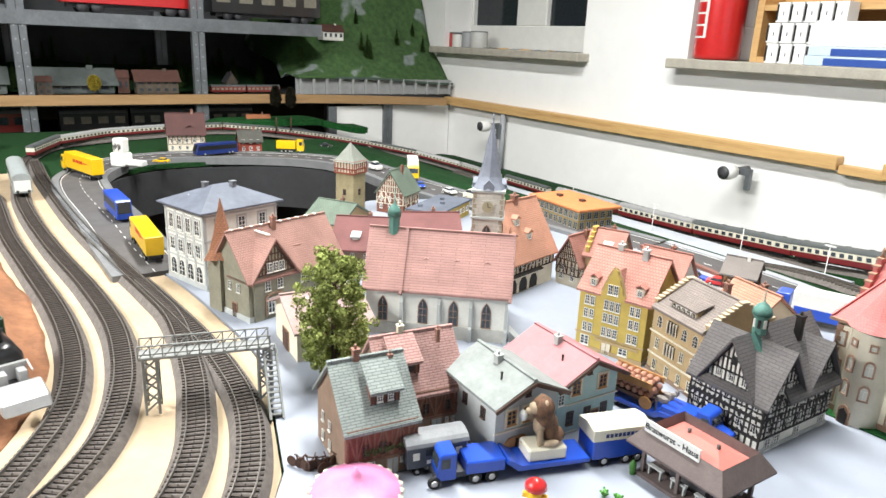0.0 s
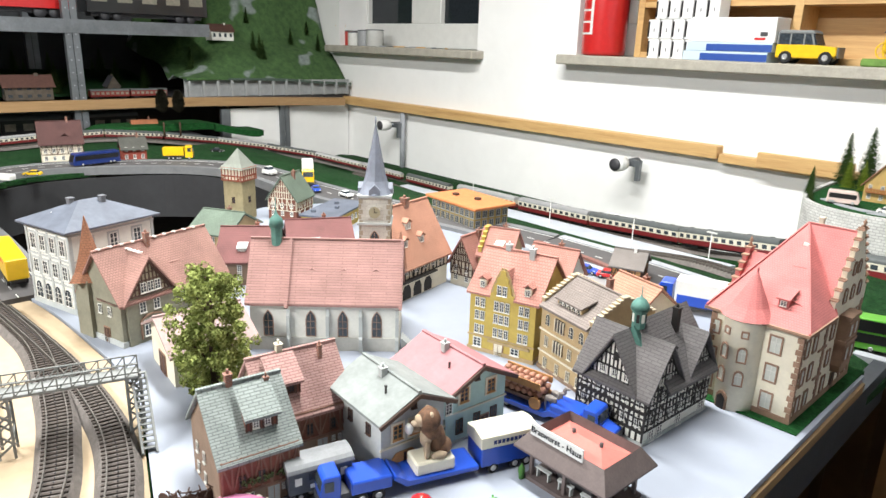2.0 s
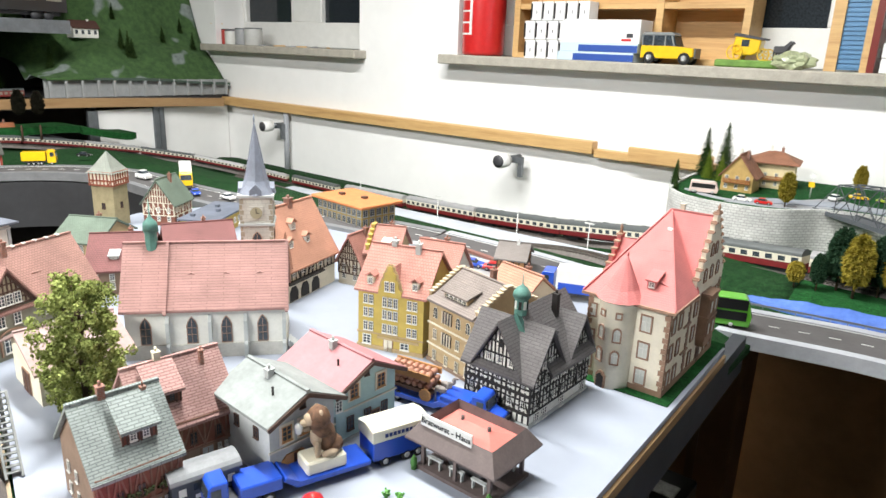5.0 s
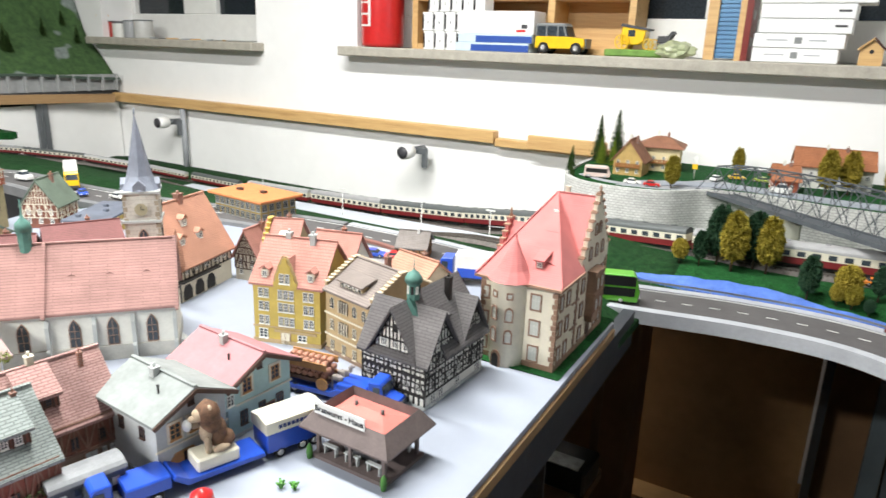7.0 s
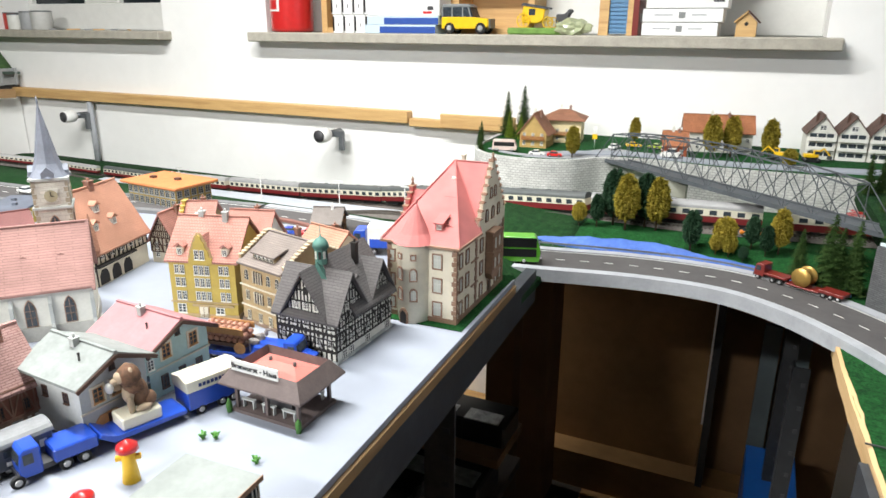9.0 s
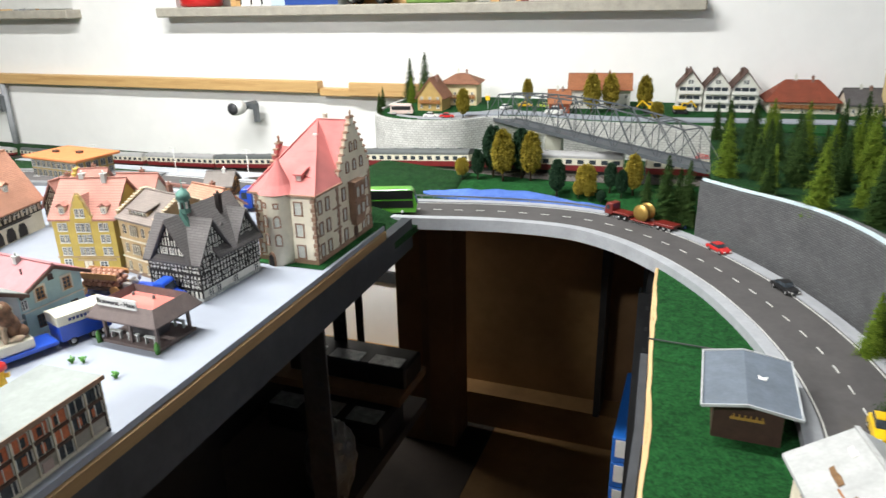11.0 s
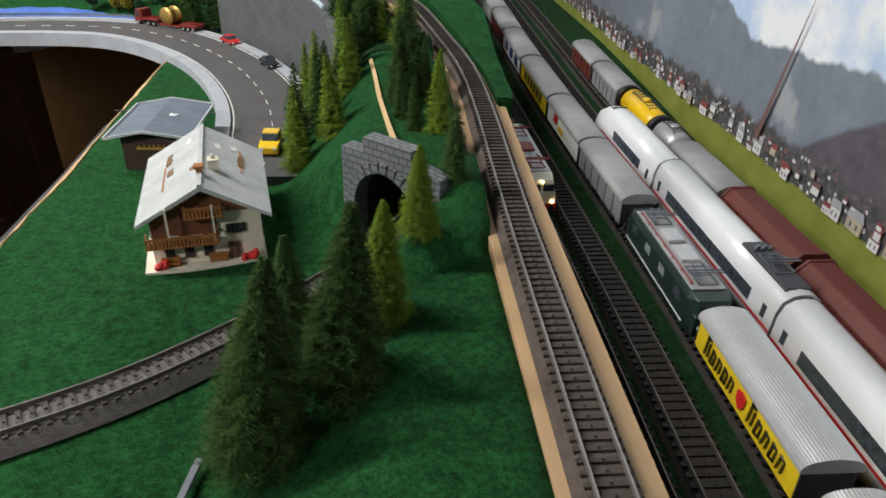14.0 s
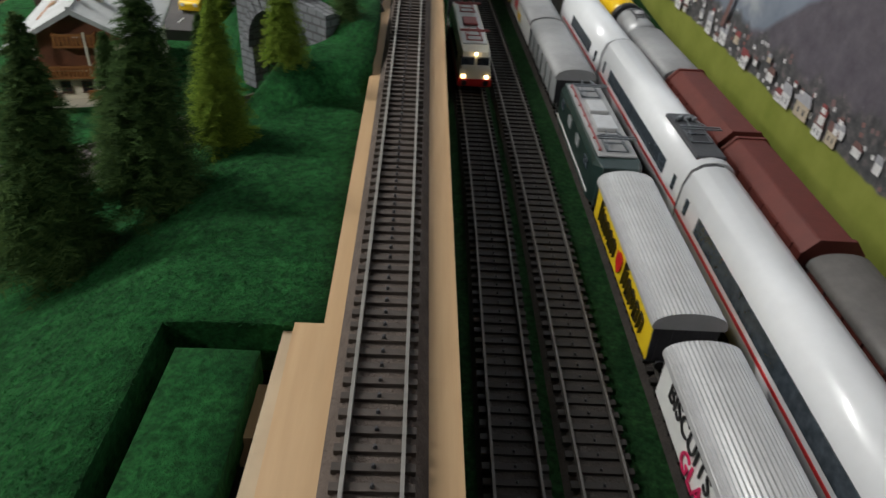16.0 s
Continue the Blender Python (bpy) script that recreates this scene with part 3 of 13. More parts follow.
def slope(x, y):
    low = 0.968 + 0.040 * smoothstep(0.013, 0.045, off_curve(x, y)) * smoothstep(0.44, 0.545, x)
    low += 0.015 * smoothstep(0.0, 0.005, y - 0.156 - 0.75 * (x - 0.535)) * smoothstep(0.516, 0.532, x)
    zt = 1.034 + 0.018 * smoothstep(0.35, 0.6, y)
    h = smoothstep(0.425, 0.515, x) * smoothstep(0.003, 0.014 + 0.02 * smoothstep(0.49, 0.45, x), behind_portal(x, y))
    return low + (zt - low) * h + 0.004 * h * noise.noise((x * 14, y * 14, 2))


def hill(x, y):
    if y > 0.5:
        if x < ret_x(y):
            return 0.968
        top = 1.052 + 0.006 * noise.noise((x * 9, y * 9, 0))
        s = slope(x, y)
        return s + (top - s) * smoothstep(0.50, 0.60, y)
    return slope(x, y)


def mat_edge(y):
    """Edge of the grass board beside the aisle."""
    return 0.232 + 0.022 * smoothstep(0.80, 0.25, y) + 0.003 * smoothstep(0.25, -0.1, y) + 0.0012 * noise.noise((y * 30, 4, 4))


def to_edge(bm):
    for v in bm.verts:
        if v.co.x < 0.285:
            v.co.x += (mat_edge(v.co.y) - 0.238) * (0.285 - v.co.x) / 0.047


CUT = lambda x, y: x > 0.5325 and y < -0.006
bm = bmn()
sheet(bm, 0.238, 0.580, -0.5, 0.50, 0.0095, hill, lambda x, y: x < near_x(y) - 0.022 and not CUT(x, y) and not (-0.004 < behind_portal(x, y) < 0.016 and abs((x - 0.5185) * 0.766 - (y - 0.2485) * 0.643) < 0.028), 0.02)
to_edge(bm)
for v in bm.verts:
    if v.co.x > 0.574 and v.co.y < 0.37:
        v.co.x = near_x(v.co.y) - 0.0178 + 0.0008 * noise.noise((v.co.y * 60, 3, 3))
solid("grass_hill", bm, M_GREEN, "green grass mat with a tunnel hill", "grass mat", kind="structure")
# short fibres on the nearest part of the mat
rnd = random.Random(77)
gv, gf = [], []
while len(gf) < 26000:
    x, y = rnd.uniform(0.36, 0.575), rnd.uniform(-0.20, 0.24)
    if x > near_x(y) - 0.027 or (x > 0.5325 and y < -0.006) or (behind_portal(x, y) > -0.012 and x > 0.47) or abs(off_curve(x, y)) < 0.019:
        continue
    z = hill(x, y)
    a, hb = rnd.uniform(0, 6.283), rnd.uniform(0.0003, 0.0010)
    dx, dy = math.cos(a), math.sin(a)
    lx, ly = -math.sin(a) * 0.0018, math.cos(a) * 0.0018
    n0 = len(gv)
    gv += [(x - dx * 0.00028, y - dy * 0.00028, z + 0.0001), (x + dx * 0.00028, y + dy * 0.00028, z + 0.0001), (x + lx, y + ly, z + hb)]
    gf.append((n0, n0 + 1, n0 + 2))
me = bpy.data.meshes.new("grass_fibre")
me.from_pydata(gv, [], gf)
me.materials.append(M_GREEN)
tagged(new("grass_fibre", me), "short green fibres standing on the grass mat", "grass", kind="stuff")
bm = bmn()
sheet(bm, 0.238, 0.48, 0.50, 0.80, 0.0095, lambda x, y: 0.968, lambda x, y: x < ret_x(y) + 0.004 and y < 1.02 - x, 0.02)
to_edge(bm)
solid("grass_verge", bm, M_GREEN, "green grass verge beside the road", "grass mat", kind="structure")
bm = bmn()
sheet(bm, 0.27, 0.600, 0.50, 0.78, 0.0095, hill, lambda x, y: ret_x(y) + 0.010 < x < near_x(y) - 0.020, 0.02)
solid("forest_slope", bm, M_DKGREEN, "dark green rising forest floor", "grass mat", kind="structure")
bm = bmn()
sheet(bm, 0.272, 0.612, 0.70, 1.3, 0.0125, lambda x, y: 1.050 + 0.006 * noise.noise((x * 9, y * 9, 0)), lambda x, y: x > ret_x(y) + 0.014 and (y > 0.77 or x > near_x(y) + 0.02), 0.03)
solid("forest_plateau", bm, M_DKGREEN, "dark green raised forest floor", "grass mat", kind="structure")
bm = bmn()
rows_b = []
for i in range(41):
    y = 0.39 + 0.33 * i / 40
    xa, xb = near_x(y) + 0.016, 0.624 - 0.25 * max(0, y - 0.62) + 0.0015 * noise.noise((y * 40, 1, 5))
    z = near_z(y) + 0.002 + 0.006 * smoothstep(0.4, 0.65, y)
    rows_b.append([bm.verts.new(p) for p in ((xa, y, z - 0.09), (xa, y, z), ((xa + xb) / 2, y, z + 0.002 * noise.noise((y * 30, 2, 1))), (xb, y, z - 0.001), (xb, y, z - 0.09))])
for ra, rb in zip(rows_b, rows_b[1:]):
    for j in range(5):
        bm.faces.new((ra[j], ra[(j + 1) % 5], rb[(j + 1) % 5], rb[j]))
bm.faces.new(rows_b[0])
bm.faces.new(rows_b[-1])
bmesh.ops.recalc_face_normals(bm, faces=list(bm.faces))
solid("grass_bank", bm, M_GREEN, "green bank between the near track and the yard", "grass mat", kind="structure")
# retaining wall
M_STONE = bricky("grey_stone_courses", (0.110, 0.112, 0.118), (0.145, 0.147, 0.153), (0.072, 0.074, 0.077), 0.0085, 0.0026, 0.0005)
M_STONEW = bricky("pale_stone_courses", (0.58, 0.58, 0.55), (0.70, 0.70, 0.67), (0.44, 0.44, 0.42), 0.0095, 0.0048, 0.0007)


def stone_wall(name, pts, z0, z1, m, label, thick=0.008, zf=None):
    line = spline([(x, y, 0) for x, y in pts], 8)
    me = bpy.data.meshes.new(name)
    bm = bmn()
    uv = bm.loops.layers.uv.verify()
    run, rows = 0.0, []
    for i, p in enumerate(line):
        if i:
            run += (p - line[i - 1]).length
        d = line[min(i + 1, len(line) - 1)] - line[max(i - 1, 0)]
        d.normalize()
        s = Vector((d.y, -d.x, 0)) * thick
        zt = zf(p.x, p.y) if zf else z1
        rows.append((run, [bm.verts.new(q) for q in ((p.x, p.y, z0), (p.x, p.y, zt), (p.x - s.x, p.y - s.y, zt), (p.x - s.x, p.y - s.y, z0))]))
    for (u0, a), (u1, b) in zip(rows, rows[1:]):
        for k in range(3):
            f = bm.faces.new((a[k], b[k], b[k + 1], a[k + 1]))
            for l in f.loops:
                l[uv].uv = (u0 if l.vert in a else u1, l.vert.co.z if k != 1 else 0.002)
    for _, r in (rows[0], rows[-1]):
        bm.faces.new(r)
    bmesh.ops.recalc_face_normals(bm, faces=list(bm.faces))
    bm.to_mesh(me)
    bm.free()
    me.materials.append(m)
    return tagged(new(name, me), label, "retaining wall", kind="structure")


stone_wall("retaining_wall", RET[:6] + [(0.470, 0.52)], 0.955, 1.06, M_STONE, "grey stone retaining wall with a pale rim", zf=lambda x, y: 1.058 - 0.03 * smoothstep(0.62, 0.52, y) - 0.012 * smoothstep(0.72, 0.88, y), thick=0.022)
bm = bmn()
sweep(bm, spline([(x + 0.004, y + 0.002, 1.061 - 0.03 * smoothstep(0.62, 0.52, y) - 0.012 * smoothstep(0.72, 0.88, y)) for x, y in RET[:5] + [(0.444, 0.617)]], 8), [(-0.0015, -0.002), (0.0015, -0.002), (0.0015, 0.0015), (-0.0015, 0.0015)])
solid("wall_rim", bm, mat("pale_blue_rim", (0.62, 0.75, 0.80), 0.6, 0.1, 50), "pale blue rim along the retaining wall", "rim", kind="structure")
# village plateau on a pale stone wall
RIM = [(-0.445, 1.58), (-0.437, 1.40), (-0.42, 1.29), (-0.385, 1.235), (-0.33, 1.207), (-0.26, 1.205), (-0.20, 1.225), (-0.14, 1.285), (-0.05, 1.30), (0.05, 1.275), (0.2, 1.272), (0.32, 1.272)]
rim_line = [(p.x, p.y) for p in spline([(*p, 0) for p in RIM], 6)]
bm = bmn()
prism(bm, rim_line + [(0.62, 1.272), (0.62, WN - 0.002), (-0.445, WN - 0.002)], 1.035, 1.052)
solid("village_plateau", bm, M_GREEN, "green raised plateau of the small village", "grass mat", kind="structure")
stone_wall("village_wall", [(x, y - 0.003) for x, y in RIM], 0.85, 1.056, M_STONEW, "pale grey block wall below the village")

# elevated board with the near track
bm = bmn()
for ys, e in (((-0.42, -0.3, -0.2, -0.1, -0.004), 0.028), ((-0.004, 0.1, 0.2, 0.3, 0.385), 0.0190)):
    line = spline([(near_x(y), y, near_z(y) - 0.004) for y in ys], 8)
    sweep(bm, line, [(-e, -0.016), (0.0225, -0.016), (0.0225, 0), (-e, 0)])
line = spline([(near_x(y), y, near_z(y) - 0.004) for y in (0.383, 0.46, 0.50, 0.58, 0.66, 0.70)], 8)
sweep(bm, line, [(-0.020, -0.016), (0.017, -0.016), (0.017, 0), (-0.020, 0)])
solid("track_board", bm, woody("worn_plywood_strip", (0.50, 0.33, 0.175), (0.36, 0.215, 0.10), axis="Y"), "bare light plywood strip carrying the near track", "board", kind="structure")
NEAR = [(near_x(y), y) for y in (-0.42, -0.1, 0.2, 0.36, 0.46, 0.55, 0.63, 0.70)]
track("track", NEAR, lambda x, y: near_z(y), "near model track with dark sleepers on a ballast bed", bed=0.027, pieces=True, k=0.8)
# yard level


def yard_up(y):
    return 0.022 * smoothstep(0.35, 1.0, y)


def yard_in(y):
    return -0.028 * smoothstep(0.2, 0.9, y)


bm = bmn()
sheet(bm, 0.572, 0.90, -0.6, 1.32, 0.03, lambda x, y: 0.936 + yard_up(y), None, 0.012)
solid("yard_base", bm, M_DKGREEN, "dark green base of the freight yard", "baseboard", kind="structure")
YZ = lambda x, y: 0.9385 + yard_up(y)
for x in (0.650, 0.682, 0.725, 0.768, 0.808):
    track("track", [(x + yard_in(y), y) for y in (-0.5, 0.0, 0.2, 0.4, 0.55, 0.7, 0.9, 1.1, 1.28)], YZ, "straight yard track in dark ballast", bed=0.030, n=5, pieces=x < 0.7)
# curve into the tunnel
track("track", CURVE[:0:-1], lambda x, y: 0.973 + 0.001, "single curved track leading into the tunnel", bed=0.031, k=0.85, pieces=True)

# ---- house kit ----
def tiles(name, c, w=0.0030, h=0.0026):
    return bricky(name, c, shade(c, 0.88), shade(c, 0.62), w, h, 0.00035, 0.8, 0.3, 0.6, 0.0006)


R_PINK = tiles("weathered_pink_tiles", (0.41, 0.225, 0.185))
R_ROWS = tiles("weathered_pink_tile_rows", (0.43, 0.24, 0.212), 0.030, 0.0028)
R_ORANGE = tiles("faded_orange_tiles", (0.60, 0.30, 0.20))
R_SALMON = tiles("salmon_tiles", (0.52, 0.24, 0.19))
R_GREYW = mat("pale_grey_green_roof", (0.25, 0.272, 0.262), 0.8, 0.25, 45)
R_ROSE = mat("smooth_rose_roof", (0.40, 0.175, 0.185), 0.7, 0.15, 45)
R_HALL = bricky("strong_rose_red_tiles", (0.62, 0.20, 0.19), (0.58, 0.185, 0.175), (0.48, 0.15, 0.14), 0.0022, 0.0022, 0.0003, 0.8, 0.25, 0.5, 0.0005)
R_SLATE = tiles("dark_slate_shingles", (0.150, 0.138, 0.138), 0.009, 0.0028)
R_BLUE = mat("blue_grey_sheet_roof", (0.115, 0.130, 0.165), 0.65, 0.3, 30)
R_MAROON = tiles("maroon_tiles", (0.22, 0.085, 0.08))
R_COPPER = mat("green_copper_patina", (0.10, 0.24, 0.20), 0.6, 0.3, 120)
W_CREAM = mat("cream_render", (0.70, 0.64, 0.51), 0.85, 0.12, 60)
W_HALL = mat("pale_cream_hall_render", (0.82, 0.755, 0.61), 0.85, 0.1, 60)
W_WHITE = mat("off_white_render", (0.72, 0.71, 0.65), 0.85, 0.12, 60)
W_YELLOW = mat("mustard_render", (0.50, 0.37, 0.09), 0.85, 0.16, 60)
W_TAN = mat("tan_sandstone", (0.44, 0.32, 0.17), 0.85, 0.2, 60)
W_GREY = mat("grey_render", (0.46, 0.48, 0.47), 0.85, 0.15, 60)
W_TURQ = mat("pale_turquoise_render", (0.40, 0.55, 0.53), 0.85, 0.12, 60)
W_OLIVE = mat("olive_grey_render", (0.25, 0.24, 0.18), 0.85, 0.2, 60)
W_BROWN = mat("brown_render", (0.25, 0.17, 0.12), 0.85, 0.2, 60)
W_REDB = mat("red_brown_panels", (0.20, 0.075, 0.05), 0.85, 0.3, 80)
W_STONE = bricky("pale_ashlar", (0.66, 0.64, 0.57), (0.60, 0.58, 0.52), (0.50, 0.48, 0.43), 0.008, 0.004, 0.0003)
T_BLACK = mat("black_timber", (0.022, 0.018, 0.016), 0.7, 0.3, 120)
T_BROWN = mat("dark_brown_timber", (0.09, 0.045, 0.03), 0.7, 0.3, 120)
T_PALE = mat("brown_sandstone_trim", (0.36, 0.22, 0.15), 0.8, 0.25, 100)
C_BRICK = bricky("red_chimney_brick", (0.36, 0.13, 0.08), (0.30, 0.11, 0.07), (0.3, 0.26, 0.22), 0.003, 0.0014, 0.0002)
M_GOLD = mat("orange_wood_frame", (0.50, 0.25, 0.09), 0.6, 0.2, 100)
M_WINW = mat("white_model_window_frame", (0.76, 0.75, 0.70), 0.5, 0.06, 80)
WIN = {}


def window_mesh(w, h, fm, style):
    key = (round(w, 4), round(h, 4), fm.name, style)
    if key in WIN:
        return WIN[key]
    bm = bmn()
    f = max(0.0005, w * 0.085)
    if style == "sq":
        box(bm, -w / 2, w / 2, -0.0003, 0.0003, 0, h, 1)
        for a, b, c, d in ((-w / 2, -w / 2 + f, 0, h), (w / 2 - f, w / 2, 0, h), (-w / 2 + f, w / 2 - f, 0, f), (-w / 2 + f, w / 2 - f, h - f, h), (-f * 0.4, f * 0.4, f, h - f)):
            box(bm, a, b, -0.0009, 0.0003, c, d, 0)
        for z in (0.36, 0.66):
            box(bm, -w / 2 + f, w / 2 - f, -0.0007, 0.0003, h * z - f * 0.3, h * z + f * 0.3, 0)
        box(bm, -w / 2 - f * 0.6, w / 2 + f * 0.6, -0.0016, 0.0003, -f * 0.9, 0, 0)
    else:
        top = []
        for k in range(9):
            u = -1 + k / 4
            top.append((u * w / 2, h * 0.66 + (h * 0.34) * ((1 - abs(u)) ** 0.6 if style == "gothic" else math.sqrt(max(0, 1 - u * u)))))
        for grow, y0, y1, mi in ((1.22, -0.0005, 0.0004, 0), (1.0, -0.0009, 0.0004, 1)):
            pts = [(-w / 2, 0)] + top + [(w / 2, 0)]
            pts = [(x * grow, (z - h / 2) * (1 + (grow - 1) * 0.4) + h / 2) for x, z in pts]
            profile_y(bm, pts[::-1], y0, y1, mi)
        box(bm, -f * 0.35, f * 0.35, -0.0013, 0, h * 0.02, h * 0.9, 0)
        for z in (0.33, 0.6):
            box(bm, -w / 2, w / 2, -0.0013, 0, h * z - f * 0.3, h * z + f * 0.3, 0)
    both = []
    for drop in (1, 0):
        b2 = bm.copy()
        bmesh.ops.delete(b2, geom=[f for f in b2.faces if f.material_index == drop], context="FACES")
        both.append(to_mesh("window" if drop else "pane", b2, [fm, M_GLASS]))
    WIN[key] = (both[0], both[1], to_mesh("window", bm, [fm, M_GLASS]))
    return WIN[key]


class House:
    def __init__(self, name, ax, ay, bx, by, d, h, wall, label, z=1.0, category="house", group="model town houses"):
        a, b = Vector((ax, ay)), Vector((bx, by))
        self.w, self.d, self.h = (b - a).length, d, h
        self.root = thing(name, at(ax, ay, z, math.degrees(math.atan2(by - ay, bx - ax))), label, category, group)
        self.wall_mat = wall

    def side(self, s):
        w, d = self.w, self.d
        return {"F": pose(0, 0, 0, 0, 0, 0), "R": pose(w, 0, 0, 0, 0, 90), "B": pose(w, d, 0, 0, 0, 180), "L": pose(0, d, 0, 0, 0, -90)}[s]

    def len(self, s):
        return self.w if s in "FB" else self.d

    def walls(self, ridge=None, axis="x", peak=0.5, steps=0, plinth=None):
        w, d, h = self.w, self.d, self.h
        bm = bmn()
        if ridge is None:
            box(bm, 0, w, 0, d, 0, h)
        elif axis == "x":
            profile_x(bm, [(0, 0), (d, 0), (d, h), (d * peak, ridge), (0, h)], 0, w)
        else:
            profile_y(bm, [(0, 0), (w, 0), (w, h), (w * peak, ridge), (0, h)], 0, d)
        part("wall", bm, self.wall_mat, self.root)
        if plinth:
            bm = bmn()
            box(bm, -0.0012, w + 0.0012, -0.0012, d + 0.0012, 0, plinth[0])
            part("plinth", bm, plinth[1], self.root)

    def gable_roof(self, ridge, m, axis="x", peak=0.5, over=0.005, gab=0.004, t=0.0022, eave=None):
        w, d, h = self.w, self.d, self.h
        n = d if axis == "x" else w
        p = n * peak
        s0, s1 = (ridge - h) / p, (ridge - h) / (n - p)
        pts = [(-over, h - over * s0), (p, ridge), (n + over, h - over * s1), (n + over, h - over * s1 + t), (p, ridge + t * 1.4), (-over, h - over * s0 + t)]
        bm = bmn()
        if axis == "x":
            profile_x(bm, pts, -gab, w + gab)
        else:
            profile_y(bm, pts, -gab, d + gab)
        part("roof", bm, m, self.root)
        bm = bmn()
        if axis == "x":
            bar(bm, (-gab, p, ridge + t * 1.5), (w + gab, p, ridge + t * 1.5), 0.0028, 0.0016)
        else:
            bar(bm, (p, -gab, ridge + t * 1.5), (p, d + gab, ridge + t * 1.5), 0.0028, 0.0016)
        part("ridge_tiles", bm, m, self.root)

    def hip_roof(self, ridge, m, run=0.5, over=0.005):
        w, d, h = self.w, self.d, self.h
        bm = bmn()
        o = over
        if w > d:
            i = d * run
            top = [(i, d / 2), (w - i, d / 2)]
        else:
            i = w * run
            top = [(w / 2, i), (w / 2, d - i)]
        lo = [bm.verts.new(q) for q in ((-o, -o, h), (w + o, -o, h), (w + o, d + o, h), (-o, d + o, h))]
        l2 = [bm.verts.new((v.co.x, v.co.y, h + 0.002)) for v in lo]
        t = [bm.verts.new((*q, ridge)) for q in top]
        bm.faces.new(lo[::-1])
        for k in range(4):
            bm.faces.new((lo[k], lo[(k + 1) % 4], l2[(k + 1) % 4], l2[k]))
        if w > d:
            fs = ((l2[0], l2[1], t[1], t[0]), (l2[1], l2[2], t[1]), (l2[2], l2[3], t[0], t[1]), (l2[3], l2[0], t[0]))
        else:
            fs = ((l2[0], l2[1], t[0]), (l2[1], l2[2], t[1], t[0]), (l2[2], l2[3], t[1]), (l2[3], l2[0], t[0], t[1]))
        for f in fs:
            bm.faces.new(f)
        part("roof", bm, m, self.root)

    def window(self, s, u, v, w=0.006, h=0.009, fm=None, style="sq", surround=None, shutters=None):
        m = self.side(s) @ pose(u, 0, v)
        if surround:
            bm = bmn()
            e = w * 0.22
            for a, b, c, d in ((-w / 2 - e, -w / 2, -e, h + e), (w / 2, w / 2 + e, -e, h + e), (-w / 2, w / 2, h, h + e), (-w / 2, w / 2, -e, 0)):
                box(bm, a, b, -0.0007, 0.0003, c, d)
            part("window_surround", bm, surround, self.root, m=m)
        part("window", window_mesh(w, h, fm or M_WINW, style), None, self.root, m=m)
        if shutters:
            for k in (-1, 1):
                bm = bmn()
                box(bm, k * w * 0.8 - w * 0.25, k * w * 0.8 + w * 0.25, -0.001, 0.0003, 0, h)
                part("shutter", bm, shutters, self.root, m=m)

    def windows(self, s, us, vs, **kw):
        for v in vs:
            for u in us:
                self.window(s, u, v, **kw)

    def door(self, s, u, w=0.007, h=0.014, m=None, v=0.0):
        bm = bmn()
        box(bm, -w / 2 - 0.001, w / 2 + 0.001, -0.0008, 0.0003, 0, h + 0.001, 1)
        box(bm, -w / 2, w / 2, -0.0012, 0.0003, 0, h, 0)
        box(bm, -0.0002, 0.0002, -0.0016, 0, 0.001, h * 0.95, 1)
        part("door", bm, [m or T_BROWN, T_PALE], self.root, m=self.side(s) @ pose(u, 0, v))

    def band(self, s, v, m, hh=0.0016, out=0.0012):
        bm = bmn()
        box(bm, -out, self.len(s) + out, -out, 0.0002, v, v + hh)
        part("string_course", bm, m, self.root, m=self.side(s))

    def timber(self, s, u0, u1, v0, v1, nx, m, rows=1, th=0.0012, gable=0, peak=None, seed=0):
        """Half-timber: posts, rails and braces, and the gable above them."""
        rnd = random.Random(seed)
        bm = bmn()
        y = -0.0003
        dv = (v1 - v0) / rows
        for r in range(rows + 1):
            bar(bm, (u0, y, v0 + r * dv), (u1, y, v0 + r * dv), 0.0014, th)
        for r in range(rows):
            for k in range(nx + 1):
                u = u0 + (u1 - u0) * k / nx
                bar(bm, (u, y, v0 + r * dv), (u, y, v0 + (r + 1) * dv), th, 0.0013)
            bar(bm, (u0, y, v0 + (r + 0.5) * dv), (u1, y, v0 + (r + 0.5) * dv), 0.0012, th * 0.7)
            st = (u1 - u0) / nx
            for k in range(nx):
                if rnd.random() < 0.55:
                    a, b = (0, 1) if rnd.random() < 0.5 else (1, 0)
                    bar(bm, (u0 + (k + a) * st, y, v0 + r * dv), (u0 + (k + b) * st, y, v0 + (r + 1) * dv), th * 0.8, 0.0012)
        if gable:
            um = u0 + (u1 - u0) * (peak or 0.5)
            for e in (u0, u1):
                bar(bm, (e, y, v1), (um, y, v1 + gable), th * 1.3, 0.0014)
            for q in (0.3, 0.6):
                a, b = u0 + (um - u0) * q, u1 + (um - u1) * q
                bar(bm, (a, y, v1 + gable * q), (b, y, v1 + gable * q), 0.0013, th)
            for k in range(1, nx * 2):
                u = u0 + (u1 - u0) * k / (nx * 2)
                q = (u - u0) / (um - u0) if u < um else (u1 - u) / (u1 - um)
                bar(bm, (u, y, v1), (u, y, v1 + gable * q), th * 0.8, 0.0012)
        part("timber_frame", bm, m, self.root, m=self.side(s))

